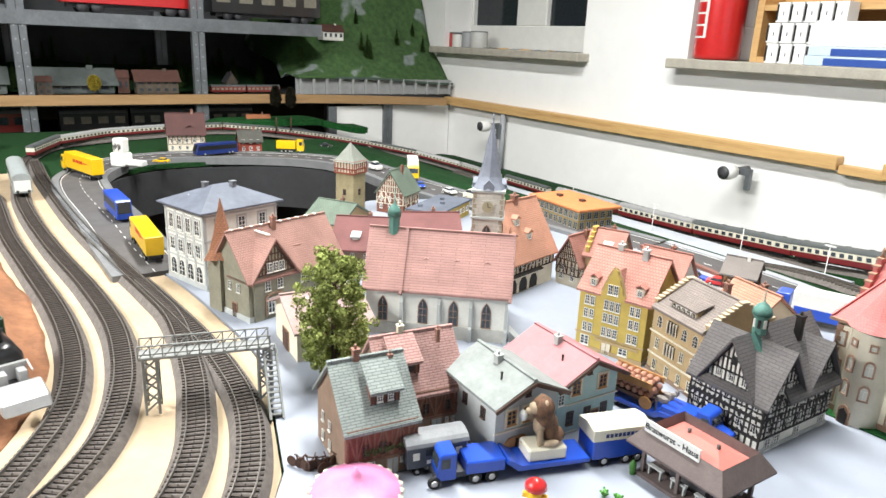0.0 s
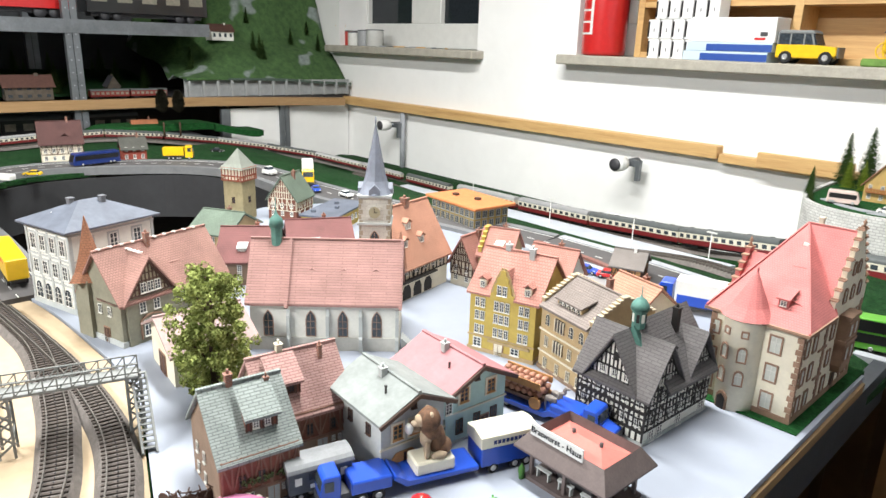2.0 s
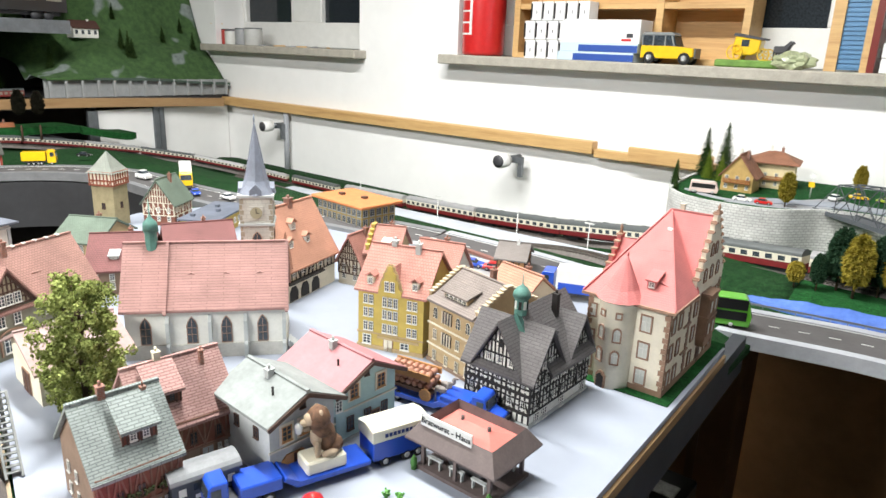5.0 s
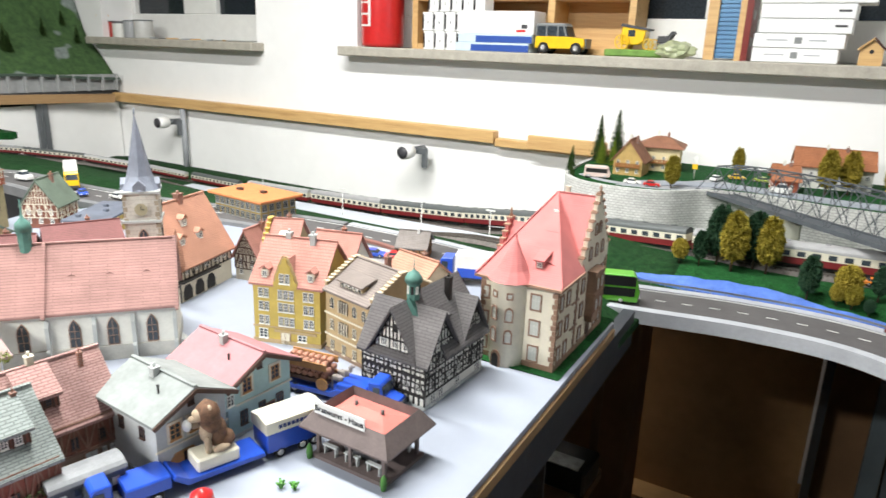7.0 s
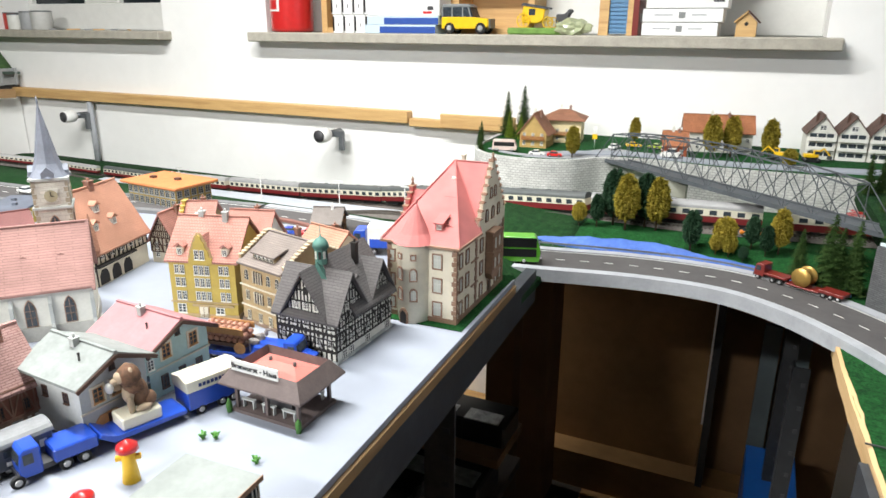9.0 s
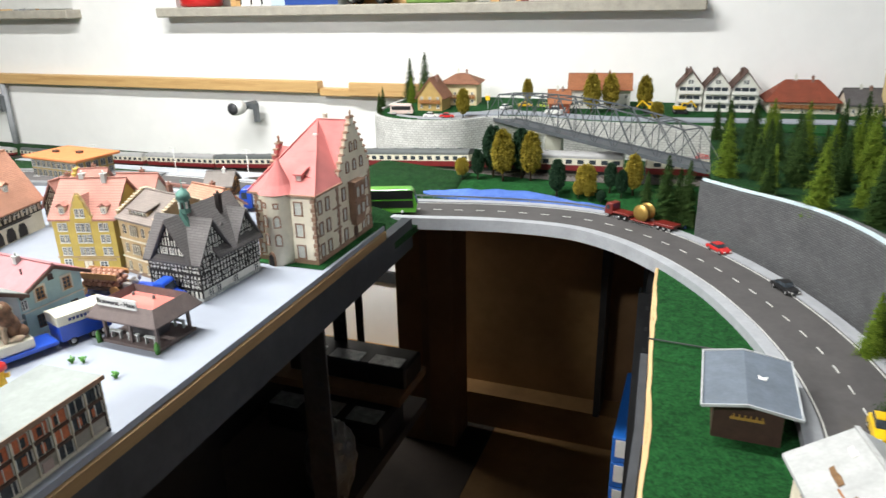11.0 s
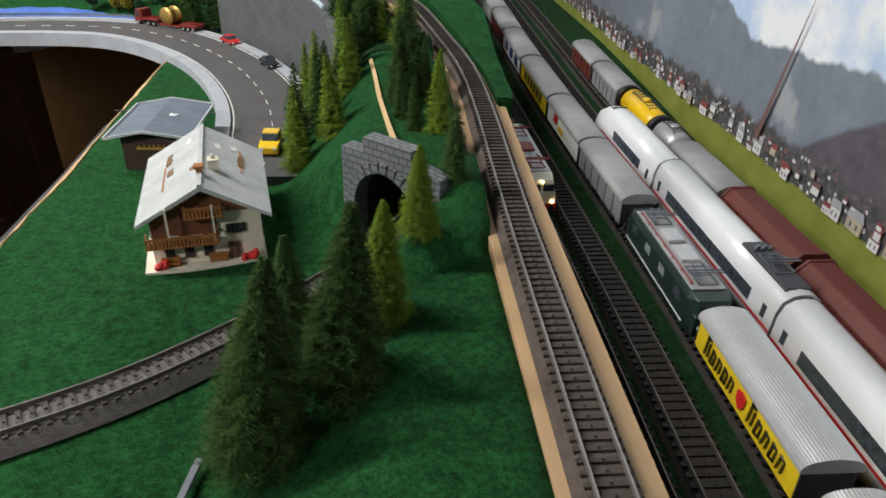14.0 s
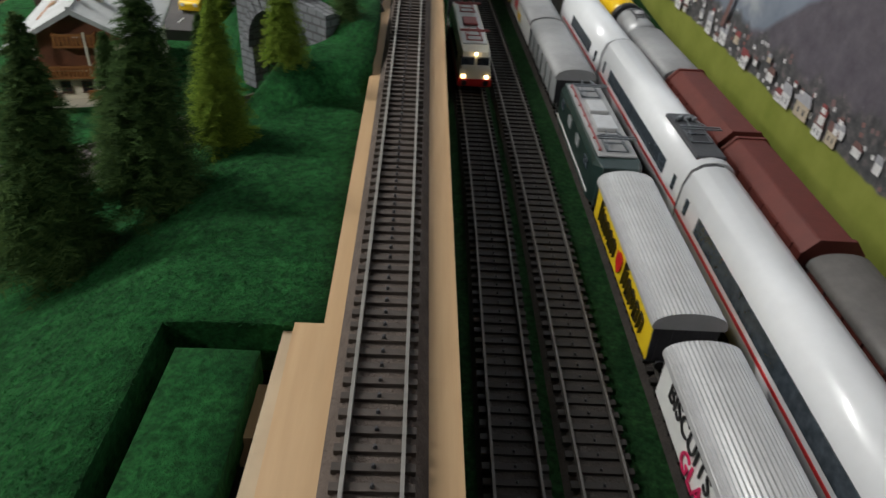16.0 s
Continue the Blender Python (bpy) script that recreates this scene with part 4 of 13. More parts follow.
    def dormer(self, s, u, back, z, w, h, m, roof, depth=0.014, style="shed", fm=None):
        mm = self.side(s) @ pose(u, back, z)
        bm = bmn()
        box(bm, -w / 2, w / 2, 0, depth, 0, h)
        dm = part("dormer", bm, m, self.root, m=mm)
        bm = bmn()
        if style == "shed":
            profile_x(bm, [(-0.003, h), (depth, h + depth * 0.35), (depth, h + depth * 0.35 + 0.0015), (-0.003, h + 0.0015)], -w / 2 - 0.0015, w / 2 + 0.0015)
        else:
            profile_y(bm, [(-w / 2 - 0.0015, h), (0, h + w * 0.45), (w / 2 + 0.0015, h), (w / 2 + 0.0015, h + 0.0014), (0, h + w * 0.45 + 0.0016), (-w / 2 - 0.0015, h + 0.0014)], -0.002, depth)
        part("dormer_roof", bm, roof, dm)
        part("dormer_window", window_mesh(w * 0.62, h * 0.72, fm or M_WINW, "sq"), None, dm, m=pose(0, 0, h * 0.14))
        return dm

    def chimney(self, x, y, z0, z1, m=None, w=0.005, pots=True):
        bm = bmn()
        box(bm, x - w / 2, x + w / 2, y - w / 2, y + w / 2, z0, z1)
        box(bm, x - w * 0.62, x + w * 0.62, y - w * 0.62, y + w * 0.62, z1, z1 + 0.0012)
        if pots:
            lathe(bm, [(w * 0.24, z1 + 0.0012), (w * 0.2, z1 + 0.0045)], 8, center=(x, y, 0))
        part("chimney", bm, m or C_BRICK, self.root)

    def add(self, name, bm, m, label="", mm=None, bevel=0):
        return part(name, bm, m, self.root, label, mm, bevel)

    def stepped(self, s, ridge, peak, m, steps=5, t=0.003, rise=0.003, cap=None):
        """A stepped gable that stands above the roof."""
        n, h = self.len(s), self.h
        p = n * peak
        bm = bmn()
        for k in range(steps):
            q0, q1 = k / steps, (k + 1) / steps
            for a, b in ((0, p), (n, p)):
                x0, x1 = sorted((a + (b - a) * q0, a + (b - a) * q1))
                zt = h + (ridge - h) * q1 + rise
                box(bm, x0, x1, -0.001, t, h - 0.004, zt, 0)
                box(bm, x0 - 0.0006, x1 + 0.0006, -0.0018, t + 0.0008, zt, zt + 0.0012, 1)
        part("stepped_gable", bm, [m, cap or m], self.root, m=self.side(s))


# ---- the town ----
# red-roofed town hall at the table's corner
H = House("town_hall", -0.211, 0.541, -0.134, 0.543, 0.146, 0.086, W_HALL, "tall cream town hall with rose-red roof and round turret")
H.walls(None, plinth=(0.006, T_PALE))
w, d, h = H.w, H.d, H.h
R0, RY, GF = 0.152, 0.103, 0.061   # ridge height, ridge line, foot of the stepped gable
RL = 0.032
bm = bmn()
lo = [bm.verts.new(q) for q in ((-0.005, -0.005, h - 0.001), (w + 0.005, -0.005, h - 0.001), (w + 0.005, GF, h - 0.001), (w - 0.002, GF, h - 0.001), (w - 0.002, d + 0.005, h - 0.001), (-0.005, d + 0.005, h - 0.001))]
ra, rb = bm.verts.new((RL, RY, R0)), bm.verts.new((w - 0.002, RY, R0))
bm.faces.new(lo[::-1])
bm.faces.new((lo[0], lo[1], ra))
bm.faces.new((lo[1], lo[2], ra))
bm.faces.new((lo[2], lo[3], rb, ra))
bm.faces.new((lo[3], lo[4], rb))
bm.faces.new((lo[4], lo[5], ra, rb))
bm.faces.new((lo[5], lo[0], ra))
H.add("roof", bm, R_HALL)
bm = bmn()
for a, b in (((-0.005, -0.005, h), (RL, RY, R0)), ((w + 0.005, -0.005, h), (RL, RY, R0)), ((w + 0.004, GF, h), (RL, RY, R0)), ((RL, RY, R0), (w - 0.003, RY, R0))):
    bar(bm, Vector(a) + Vector((0, 0, 0.0006)), Vector(b) + Vector((0, 0, 0.0006)), 0.0014, 0.0012)
H.add("ridge_tiles", bm, R_HALL)
bm = bmn()
for x0, x1, y0, y1 in ((-0.006, w + 0.006, -0.006, -0.004), (w + 0.004, w + 0.006, -0.004, GF)):
    box(bm, x0, x1, y0, y1, h - 0.003, h - 0.0005)
H.add("gutter", bm, T_PALE)
bm = bmn()
n = 8
for k in range(n):
    q0, q1 = k / n, (k + 1) / n
    for a, b in ((GF, RY), (d, RY)):
        y0, y1 = sorted((a + (b - a) * q0, a + (b - a) * q1))
        zt = h + (R0 - h) * q1 + 0.003
        box(bm, w - 0.003, w + 0.0012, y0, y1, h - 0.004, zt, 0)
        box(bm, w - 0.004, w + 0.0026, y0 - 0.0008, y1 + 0.0008, zt, zt + 0.0014, 1)
        box(bm, w - 0.0034, w + 0.0020, y0 + 0.0004 if a < b else y1 - 0.0022, y0 + 0.0022 if a < b else y1 - 0.0004, zt + 0.0014, zt + 0.0030, 1)
lathe(bm, [(0.0025, R0 + 0.004), (0.001, R0 + 0.008), (0.0018, R0 + 0.010), (0.0002, R0 + 0.013)], 8, 1, center=(w, RY, 0))
H.add("stepped_gable", bm, [W_HALL, T_PALE])
# small stepped gable on the west side with its own saddle roof
LY, LZ, LH = 0.066, 0.124, 0.030
bm = bmn()
n = 6
for k in range(n):
    q0, q1 = k / n, (k + 1) / n
    for a, b in ((LY - LH, LY), (LY + LH, LY)):
        y0, y1 = sorted((a + (b - a) * q0, a + (b - a) * q1))
        zt = h + (LZ - h) * q1 + 0.003
        box(bm, -0.005, -0.001, y0, y1, h - 0.004, zt, 0)
        box(bm, -0.006, 0.0, y0 - 0.0006, y1 + 0.0006, zt, zt + 0.0013, 1)
lathe(bm, [(0.0025, LZ + 0.004), (0.001, LZ + 0.008), (0.0018, LZ + 0.010), (0.0002, LZ + 0.014)], 8, 1, center=(-0.003, LY, 0))
H.add("stepped_gable", bm, [R_HALL, T_PALE])
bm = bmn()
profile_x(bm, [(LY - LH, h - 0.002), (LY + LH, h - 0.002), (LY, LZ)], -0.001, 0.030)
H.add("side_roof", bm, R_HALL)
TC = (0.029, 0.003)
bm = bmn()
lathe(bm, [(0.0178, 0), (0.0178, 0.082), (0.0186, 0.083), (0.0186, 0.086)], 16, center=(*TC, 0))
H.add("stair_turret", bm, W_HALL)
bm = bmn()
n = 14
low = [bm.verts.new((TC[0] + 0.0225 * math.cos(6.283 * k / n), TC[1] + 0.0225 * math.sin(6.283 * k / n), 0.0855)) for k in range(n)]
mid = [bm.verts.new((TC[0] + 0.0145 * math.cos(6.283 * k / n), TC[1] + 0.002 + 0.0145 * math.sin(6.283 * k / n), 0.0945)) for k in range(n)]
tip = bm.verts.new((TC[0] - 0.001, TC[1] + 0.008, 0.124))
for k in range(n):
    j = (k + 1) % n
    bm.faces.new((low[k], low[j], mid[j], mid[k]))
    bm.faces.new((mid[k], mid[j], tip))
bm.faces.new(low[::-1])
lathe(bm, [(0.0008, 0.122), (0.0012, 0.125), (0.0002, 0.128)], 6, center=(TC[0] - 0.001, TC[1] + 0.008, 0))
H.add("turret_roof", bm, R_HALL)
M_LACE = mat("pale_curtained_glass", (0.62, 0.63, 0.58), 0.35, 0.12, 120)


def framed(mm, ww, hh, style="sq"):
    """A pale curtained window in a broad brown sandstone surround."""
    bm = bmn()
    e = 0.0013
    if style == "sq":
        for a, b, c, dd in ((-ww / 2 - e, -ww / 2, -e, hh + e), (ww / 2, ww / 2 + e, -e, hh + e), (-ww / 2, ww / 2, hh, hh + e), (-ww / 2, ww / 2, -e, 0)):
            box(bm, a, b, -0.0012, 0.0003, c, dd)
    else:
        arc = [(ww / 2 * math.cos(k * math.pi / 8), hh - ww / 2 + ww / 2 * math.sin(k * math.pi / 8)) for k in range(9)]
        for (x0, z0), (x1, z1) in zip(arc, arc[1:]):
            bar(bm, (x0 * 1.12, -0.0005, z0), (x1 * 1.12, -0.0005, z1), 0.0015, e, up=(0, 1, 0))
        for sx in (-1, 1):
            box(bm, min(sx * ww / 2, sx * (ww / 2 + e)), max(sx * ww / 2, sx * (ww / 2 + e)), -0.0012, 0.0003, -e, hh - ww / 2)
        box(bm, -ww / 2, ww / 2, -0.0012, 0.0003, -e, 0)
    ob = part("window", bm, T_PALE, H.root, m=mm)
    bm = bmn()
    if style == "sq":
        box(bm, -ww / 2, ww / 2, -0.0004, 0.0003, 0, hh)
    else:
        profile_y(bm, [(-ww / 2, 0), (ww / 2, 0)] + [(ww / 2 * math.cos(k * math.pi / 8), hh - ww / 2 + ww / 2 * math.sin(k * math.pi / 8)) for k in range(9)], -0.0004, 0.0003)
    part("pane", bm, M_LACE, ob)
    bm = bmn()
    box(bm, -0.0002, 0.0002, -0.0007, 0, 0, hh)
    box(bm, -ww / 2, ww / 2, -0.0007, 0, hh * 0.62, hh * 0.62 + 0.0004)
    part("glazing_bar", bm, M_WINW, ob)


for ang in (-118, -68):
    for z in (0.026, 0.048):
        framed(pose(*TC, z) @ pose(0, 0, 0, 0, 0, ang + 90) @ pose(0, -0.0178, 0), 0.0058, 0.0125, "arch")
    framed(pose(*TC, 0.0705) @ pose(0, 0, 0, 0, 0, ang + 90) @ pose(0, -0.0178, 0), 0.0038, 0.0042)
mm = pose(*TC, 0.0) @ pose(0, 0, 0, 0, 0, -14) @ pose(0, -0.0178, 0)
bm = bmn()
profile_y(bm, [(-0.0052, 0), (-0.0052, 0.012), (-0.003, 0.0155), (0, 0.0168), (0.003, 0.0155), (0.0052, 0.012), (0.0052, 0)][::-1], -0.0012, 0.003)
H.add("door_surround", bm, T_PALE, "brown sandstone door arch", mm)
bm = bmn()
profile_y(bm, [(-0.0038, 0), (-0.0038, 0.011), (0, 0.0145), (0.0038, 0.011), (0.0038, 0)][::-1], -0.0017, 0.003)
H.add("door", bm, T_BLACK, "dark arched door", mm)
for z in (0.008, 0.034, 0.060):
    framed(pose(0.0565, 0, z), 0.0088, 0.0145)
    framed(pose(0.0045, 0, z + 0.002), 0.0062, 0.0115)
    for u in (0.012, 0.030, 0.072, 0.122, 0.136):
        framed(H.side("R") @ pose(u, 0, z), 0.0070, 0.0140)
for u in (0.084, 0.103, 0.122):
    framed(H.side("R") @ pose(u, -0.0012, 0.092), 0.0062, 0.0125, "arch")
for u in (0.096, 0.109):
    framed(H.side("R") @ pose(u, -0.0012, 0.116), 0.0052, 0.011, "arch")
bm = bmn()
box(bm, w, w + 0.009, 0.086, 0.112, 0.030, 0.078, 0)
box(bm, w, w + 0.0105, 0.085, 0.113, 0.052, 0.055, 0)
box(bm, w, w + 0.0105, 0.085, 0.113, 0.076, 0.079, 0)
profile_x(bm, [(0.090, 0.022), (0.108, 0.022), (0.112, 0.030), (0.086, 0.030)], w, w + 0.008)
H.add("oriel", bm, T_PALE, "brown sandstone oriel")
for z in (0.036, 0.059):
    for y in (0.0925, 0.1055):
        framed(pose(w + 0.0092, y, z, 0, 0, 90), 0.0085, 0.0125)
H.door("R", 0.099, 0.009, 0.018)
bm = bmn()
for z in (0.028, 0.055):
    box(bm, w, w + 0.0012, 0.042, 0.062, z, z + 0.0018)
H.add("string_course", bm, T_PALE)
for x, y, sx in ((w, 0, 1), (w, GF - 0.004, 1), (w, d, 1), (0, 0, -1)):
    for k in range(15):
        e = 0.0044 if k % 2 else 0.0026
        bm = bmn()
        if y == 0:
            box(bm, x - e if sx > 0 else x - 0.0008, x + 0.0009 if sx > 0 else x + e, -0.0009, e, 0.006 + k * 0.0053, 0.0106 + k * 0.0053)
        else:
            box(bm, x - 0.0005, x + 0.0009, y - e, y + e * 0.4, 0.006 + k * 0.0053, 0.0106 + k * 0.0053)
        H.add("quoin", bm, T_PALE)
slope_h = (R0 - h) / (RY + 0.005)
H.dormer("F", 0.052, 0.014, h + 0.019 * slope_h - 0.001, 0.0085, 0.0065, R_HALL, R_HALL, 0.016, "shed")
H.dormer("R", 0.024, 0.012, 0.092, 0.0075, 0.006, R_HALL, R_HALL, 0.016, "shed")
H.dormer("R", 0.058, 0.026, 0.118, 0.004, 0.003, R_HALL, R_HALL, 0.010, "gable")
H.chimney(0.042, RY + 0.002, R0 - 0.004, R0 + 0.006, W_CREAM, 0.004, False)
bm = bmn()
box(bm, 0.0385, 0.0435, 0.078, 0.081, 0.1335, 0.1385)
H.add("chimney", bm, W_WHITE)
bm = bmn()
box(bm, -0.006, w + 0.0115, -0.012, d + 0.02, -0.0155, 0.0012)
solid("grass_strip", bm, M_GREEN, "green grass strip under the town hall", "grass mat", H.root.matrix_basis.copy(), kind="structure")

# black half-timbered house: front range, rear range and two gables to the street
H = House("timbered_house", -0.262, 0.419, -0.196, 0.4175, 0.096, 0.045, W_WHITE, "black and white half-timbered house with dark slate roof")
w, d, h = H.w, H.d, H.h
H.walls(None, plinth=(0.003, W_GREY))
AD, AZ = 0.046, 0.080    # depth and ridge height of the front range
BX, BZ = 0.036, 0.089    # ridge of the rear range
CY0, CZ = 0.056, 0.077   # gable at the back corner


def saddle_x(y0, y1, zr, x0, x1, over=0.005, t=0.0024):
    ym = (y0 + y1) / 2
    k = (zr - h) / (ym - y0)
    b1, b2 = bmn(), bmn()
    profile_x(b1, [(y0, h - 0.001), (y1, h - 0.001), (ym, zr - 0.0005)], x0, x1)
    profile_x(b2, [(y0 - over, h - over * k), (ym, zr), (y1 + over, h - over * k), (y1 + over, h - over * k + t), (ym, zr + t * 1.4), (y0 - over, h - over * k + t)], x0 - 0.004, x1 + 0.005)
    H.add("gable", b1, W_WHITE)
    H.add("roof", b2, R_SLATE)


def saddle_y(x0, x1, zr, y0, y1, over=0.005, t=0.0024, front=0.005):
    xm = (x0 + x1) / 2
    k = (zr - h) / (xm - x0)
    b1, b2 = bmn(), bmn()
    profile_y(b1, [(x0, h - 0.001), (x1, h - 0.001), (xm, zr - 0.0005)], y0, y1)
    profile_y(b2, [(x0 - over, h - over * k), (xm, zr), (x1 + over, h - over * k), (x1 + over, h - over * k + t), (xm, zr + t * 1.4), (x0 - over, h - over * k + t)], y0 - front, y1)
    H.add("gable", b1, W_WHITE)
    H.add("roof", b2, R_SLATE)


saddle_x(0.0, AD, AZ, 0.0, w, over=0.004)
saddle_y(0.010, 0.056, AZ + 0.003, 0.0, 0.030, over=0.003)
saddle_y(0.003, w + 0.003, BZ, 0.022, d, front=0.0, over=0.004)
saddle_x(CY0, d, CZ, BX, w)
H.timber("F", 0, w, 0.012, h, 14, T_BLACK, 3, seed=1)
H.timber("R", 0, d, 0.012, h, 19, T_BLACK, 3, seed=2)
H.timber("F", 0.010, 0.056, h, h + 0.0005, 6, T_BLACK, 1, gable=AZ + 0.001 - h, seed=3)
H.timber("R", 0.0, AD, h, h + 0.0005, 5, T_BLACK, 1, gable=AZ - 0.002 - h, seed=4)
H.timber("R", CY0, d, h, h + 0.0005, 5, T_BLACK, 1, gable=CZ - 0.002 - h, seed=5)
bm = bmn()
for k in range(13):
    x = w * k / 12
    bar(bm, (x, -0.0004, 0.0115), (x, -0.0004, 0.0015), 0.0012, 0.0014)
bar(bm, (0, -0.0008, 0.0118), (w, -0.0008, 0.0118), 0.002, 0.002)
bar(bm, (0, -0.0008, 0.0285), (w, -0.0008, 0.0285), 0.002, 0.002)
H.add("floor_beam", bm, T_BLACK)
H.windows("F", (0.0075, 0.0205, 0.0335, 0.0465, 0.060), (0.0155, 0.0320), w=0.0046, h=0.0085)
H.windows("F", (0.024, 0.035, 0.046), (0.049,), w=0.0042, h=0.0075)
H.window("F", 0.035, 0.064, w=0.0052, h=0.0062, fm=T_BLACK)
H.windows("R", (0.008, 0.022, 0.037, 0.052, 0.066, 0.080, 0.093), (0.0155, 0.0320), w=0.0046, h=0.0085)
H.windows("R", (0.017, 0.029, 0.070, 0.085), (0.049,), w=0.0042, h=0.0075)
H.windows("R", (0.012, 0.024, 0.052, 0.088), (0.001,), w=0.0075, h=0.0098)
H.door("F", 0.030, 0.007, 0.0105)
H.chimney(0.046, 0.064, 0.074, 0.096, T_BLACK, 0.0052)
H.dormer("R", 0.053, 0.012, 0.055, 0.010, 0.0075, R_SLATE, R_SLATE, 0.018, "gable")
H.dormer("R", 0.049, 0.020, 0.070, 0.010, 0.004, R_SLATE, R_SLATE, 0.014)
bm = bmn()
profile_y(bm, [(BX - 0.012, 0.071), (BX, 0.089), (BX + 0.012, 0.071)], 0.017, 0.030)
H.add("lantern_foot", bm, R_COPPER, "green copper saddle")
bm = bmn()
lathe(bm, [(0.0056, 0.086), (0.0056, 0.100), (0.0070, 0.1005), (0.0070, 0.102)], 8, center=(BX, 0.024, 0), smooth=False)
H.add("lantern", bm, R_COPPER, "green copper ridge lantern")
for k in range(8):
    a = (k + 0.5) * math.pi / 4
    bm = bmn()
    box(bm, -0.0012, 0.0012, -0.0006, 0.0004, 0.0915, 0.0985)
    part("lantern_window", bm, W_WHITE if k % 2 else T_BLACK, H.root, m=pose(BX, 0.024, 0, 0, 0, math.degrees(a)) @ pose(0, -0.0053, 0))
bm = bmn()
lathe(bm, [(0.0078, 0.102), (0.0072, 0.106), (0.0045, 0.110), (0.0012, 0.112), (0.0005, 0.114), (0.0004, 0.122)], 12, center=(BX, 0.024, 0))
H.add("lantern_dome", bm, R_COPPER)

# tan house with stepped gables
H = House("stepped_gable_house", -0.340, 0.461, -0.272, 0.446, 0.075, 0.067, W_TAN, "tan sandstone town house with stepped gables and loggias")
H.walls(0.087, "x", plinth=(0.004, W_BROWN))
H.gable_roof(0.087, tiles("brown_grey_tiles", (0.27, 0.225, 0.20)), "x", gab=-0.001)
for s in "LR":
    H.stepped(s, 0.087, 0.5, W_TAN, 9, cap=mat("pale_sandstone_cap", (0.50, 0.42, 0.30), 0.85, 0.2, 80))
w = H.w
for v in (0.003, 0.025, 0.047):
    H.band("F", v + 0.0155, W_CREAM)
    for u in (0.010, 0.028, 0.044, 0.058):
        if v > 0.01 and u in (0.028,):
            bm = bmn()
            box(bm, -0.0062, 0.0062, -0.001, 0.0004, 0, 0.012)
            H.add("loggia", bm, T_BLACK, mm=H.side("F") @ pose(u, 0, v))
            for k in (-0.006, -0.002, 0.002, 0.006):
                bm = bmn()
                lathe(bm, [(0.0009, 0), (0.0007, 0.001), (0.0007, 0.010), (0.001, 0.012)], 8, center=(u + k, -0.0016, v))
                H.add("column", bm, W_CREAM)
        else:
            H.window("F", u, v + 0.001, w=0.0052, h=0.0105, fm=W_CREAM, style="round" if v > 0.03 else "sq")
dm = H.dormer("F", w * 0.48, 0.005, 0.068, 0.034, 0.0085, W_TAN, tiles("brown_grey_tiles", (0.27, 0.225, 0.20)), 0.016)
for k in range(5):
    part("dormer_window", window_mesh(0.0046, 0.0062, W_CREAM, "round"), None, dm, m=pose(-0.0125 + k * 0.00625, -0.0003, 0.001))
H.chimney(w * 0.62, 0.042, 0.078, 0.098)
H.windows("R", (0.02, 0.04, 0.06), (0.012, 0.034), w=0.0045, h=0.009)

# mustard town house
H = House("mustard_house", -0.414, 0.437, -0.346, 0.459, 0.078, 0.062, W_YELLOW, "mustard yellow town house with curved gable and salmon tiled roof")
H.walls(0.098, "x", plinth=(0.004, W_TAN))
H.gable_roof(0.098, R_SALMON, "x", over=0.0015)
w = H.w
for v in (0.0195, 0.0345, 0.0485):
    for u in (0.0085, 0.0145, 0.0295, 0.0355, 0.0415, 0.0565, 0.0625):
        if v > 0.04 and 0.02 < u < 0.05:
            continue
        H.window("F", u, v, w=0.0048, h=0.0098)
H.windows("F", (0.0295, 0.0355, 0.0415), (0.0475,), w=0.0048, h=0.0105)
H.windows("F", (0.010, 0.052), (0.0045,), w=0.0095, h=0.0105)
H.door("F", 0.034, 0.009, 0.0125, W_CREAM)
H.band("F", 0.0165, W_TAN, 0.0014)
bm = bmn()
box(bm, 0.022, w - 0.004, -0.0014, 0.0, 0.0125, 0.0152)
H.add("shop_sign", bm, W_TAN)
bm = bmn()
pts = [(-0.0125, 0.0), (0.0125, 0.0), (0.0125, 0.006), (0.0098, 0.008), (0.0090, 0.0145), (0.0062, 0.0185), (0.0058, 0.0235), (0.0030, 0.026), (0.0024, 0.0305), (0, 0.032), (-0.0024, 0.0305), (-0.0030, 0.026), (-0.0058, 0.0235), (-0.0062, 0.0185), (-0.0090, 0.0145), (-0.0098, 0.008), (-0.0125, 0.006)]
profile_y(bm, [(x + 0.0355, z + 0.0595) for x, z in pts], -0.0016, 0.003)
H.add("curved_gable", bm, W_YELLOW)
bm = bmn()
cap = [(x + 0.0355, z + 0.0598) for x, z in pts[2:]]
for (x0, z0), (x1, z1) in zip(cap, cap[1:]):
    bar(bm, (x0, 0.0005, z0), (x1, 0.0005, z1), 0.0048, 0.0010, up=(0, 1, 0))
H.add("gable_coping", bm, W_TAN)
bm = bmn()
profile_y(bm, [(0.0245, 0.062), (0.0355, 0.088), (0.0465, 0.062)], 0.003, 0.036)
H.add("gable_roof", bm, R_SALMON)
for u in (0.0325, 0.0385):
    part("window", window_mesh(0.0048, 0.0105, M_WINW, "sq"), None, H.root, m=pose(u, -0.0016, 0.065))
for u in (0.011, 0.060):
    H.dormer("F", u, 0.005, 0.067, 0.0080, 0.0085, W_CREAM, R_SALMON, 0.014, "gable")
H.chimney(0.050, 0.036, 0.089, 0.106, W_GREY, 0.0055)
H.chimney(0.022, 0.040, 0.089, 0.105, W_GREY, 0.0055)
H.windows("R", (0.02, 0.04, 0.06), (0.012, 0.034), w=0.005, h=0.009)

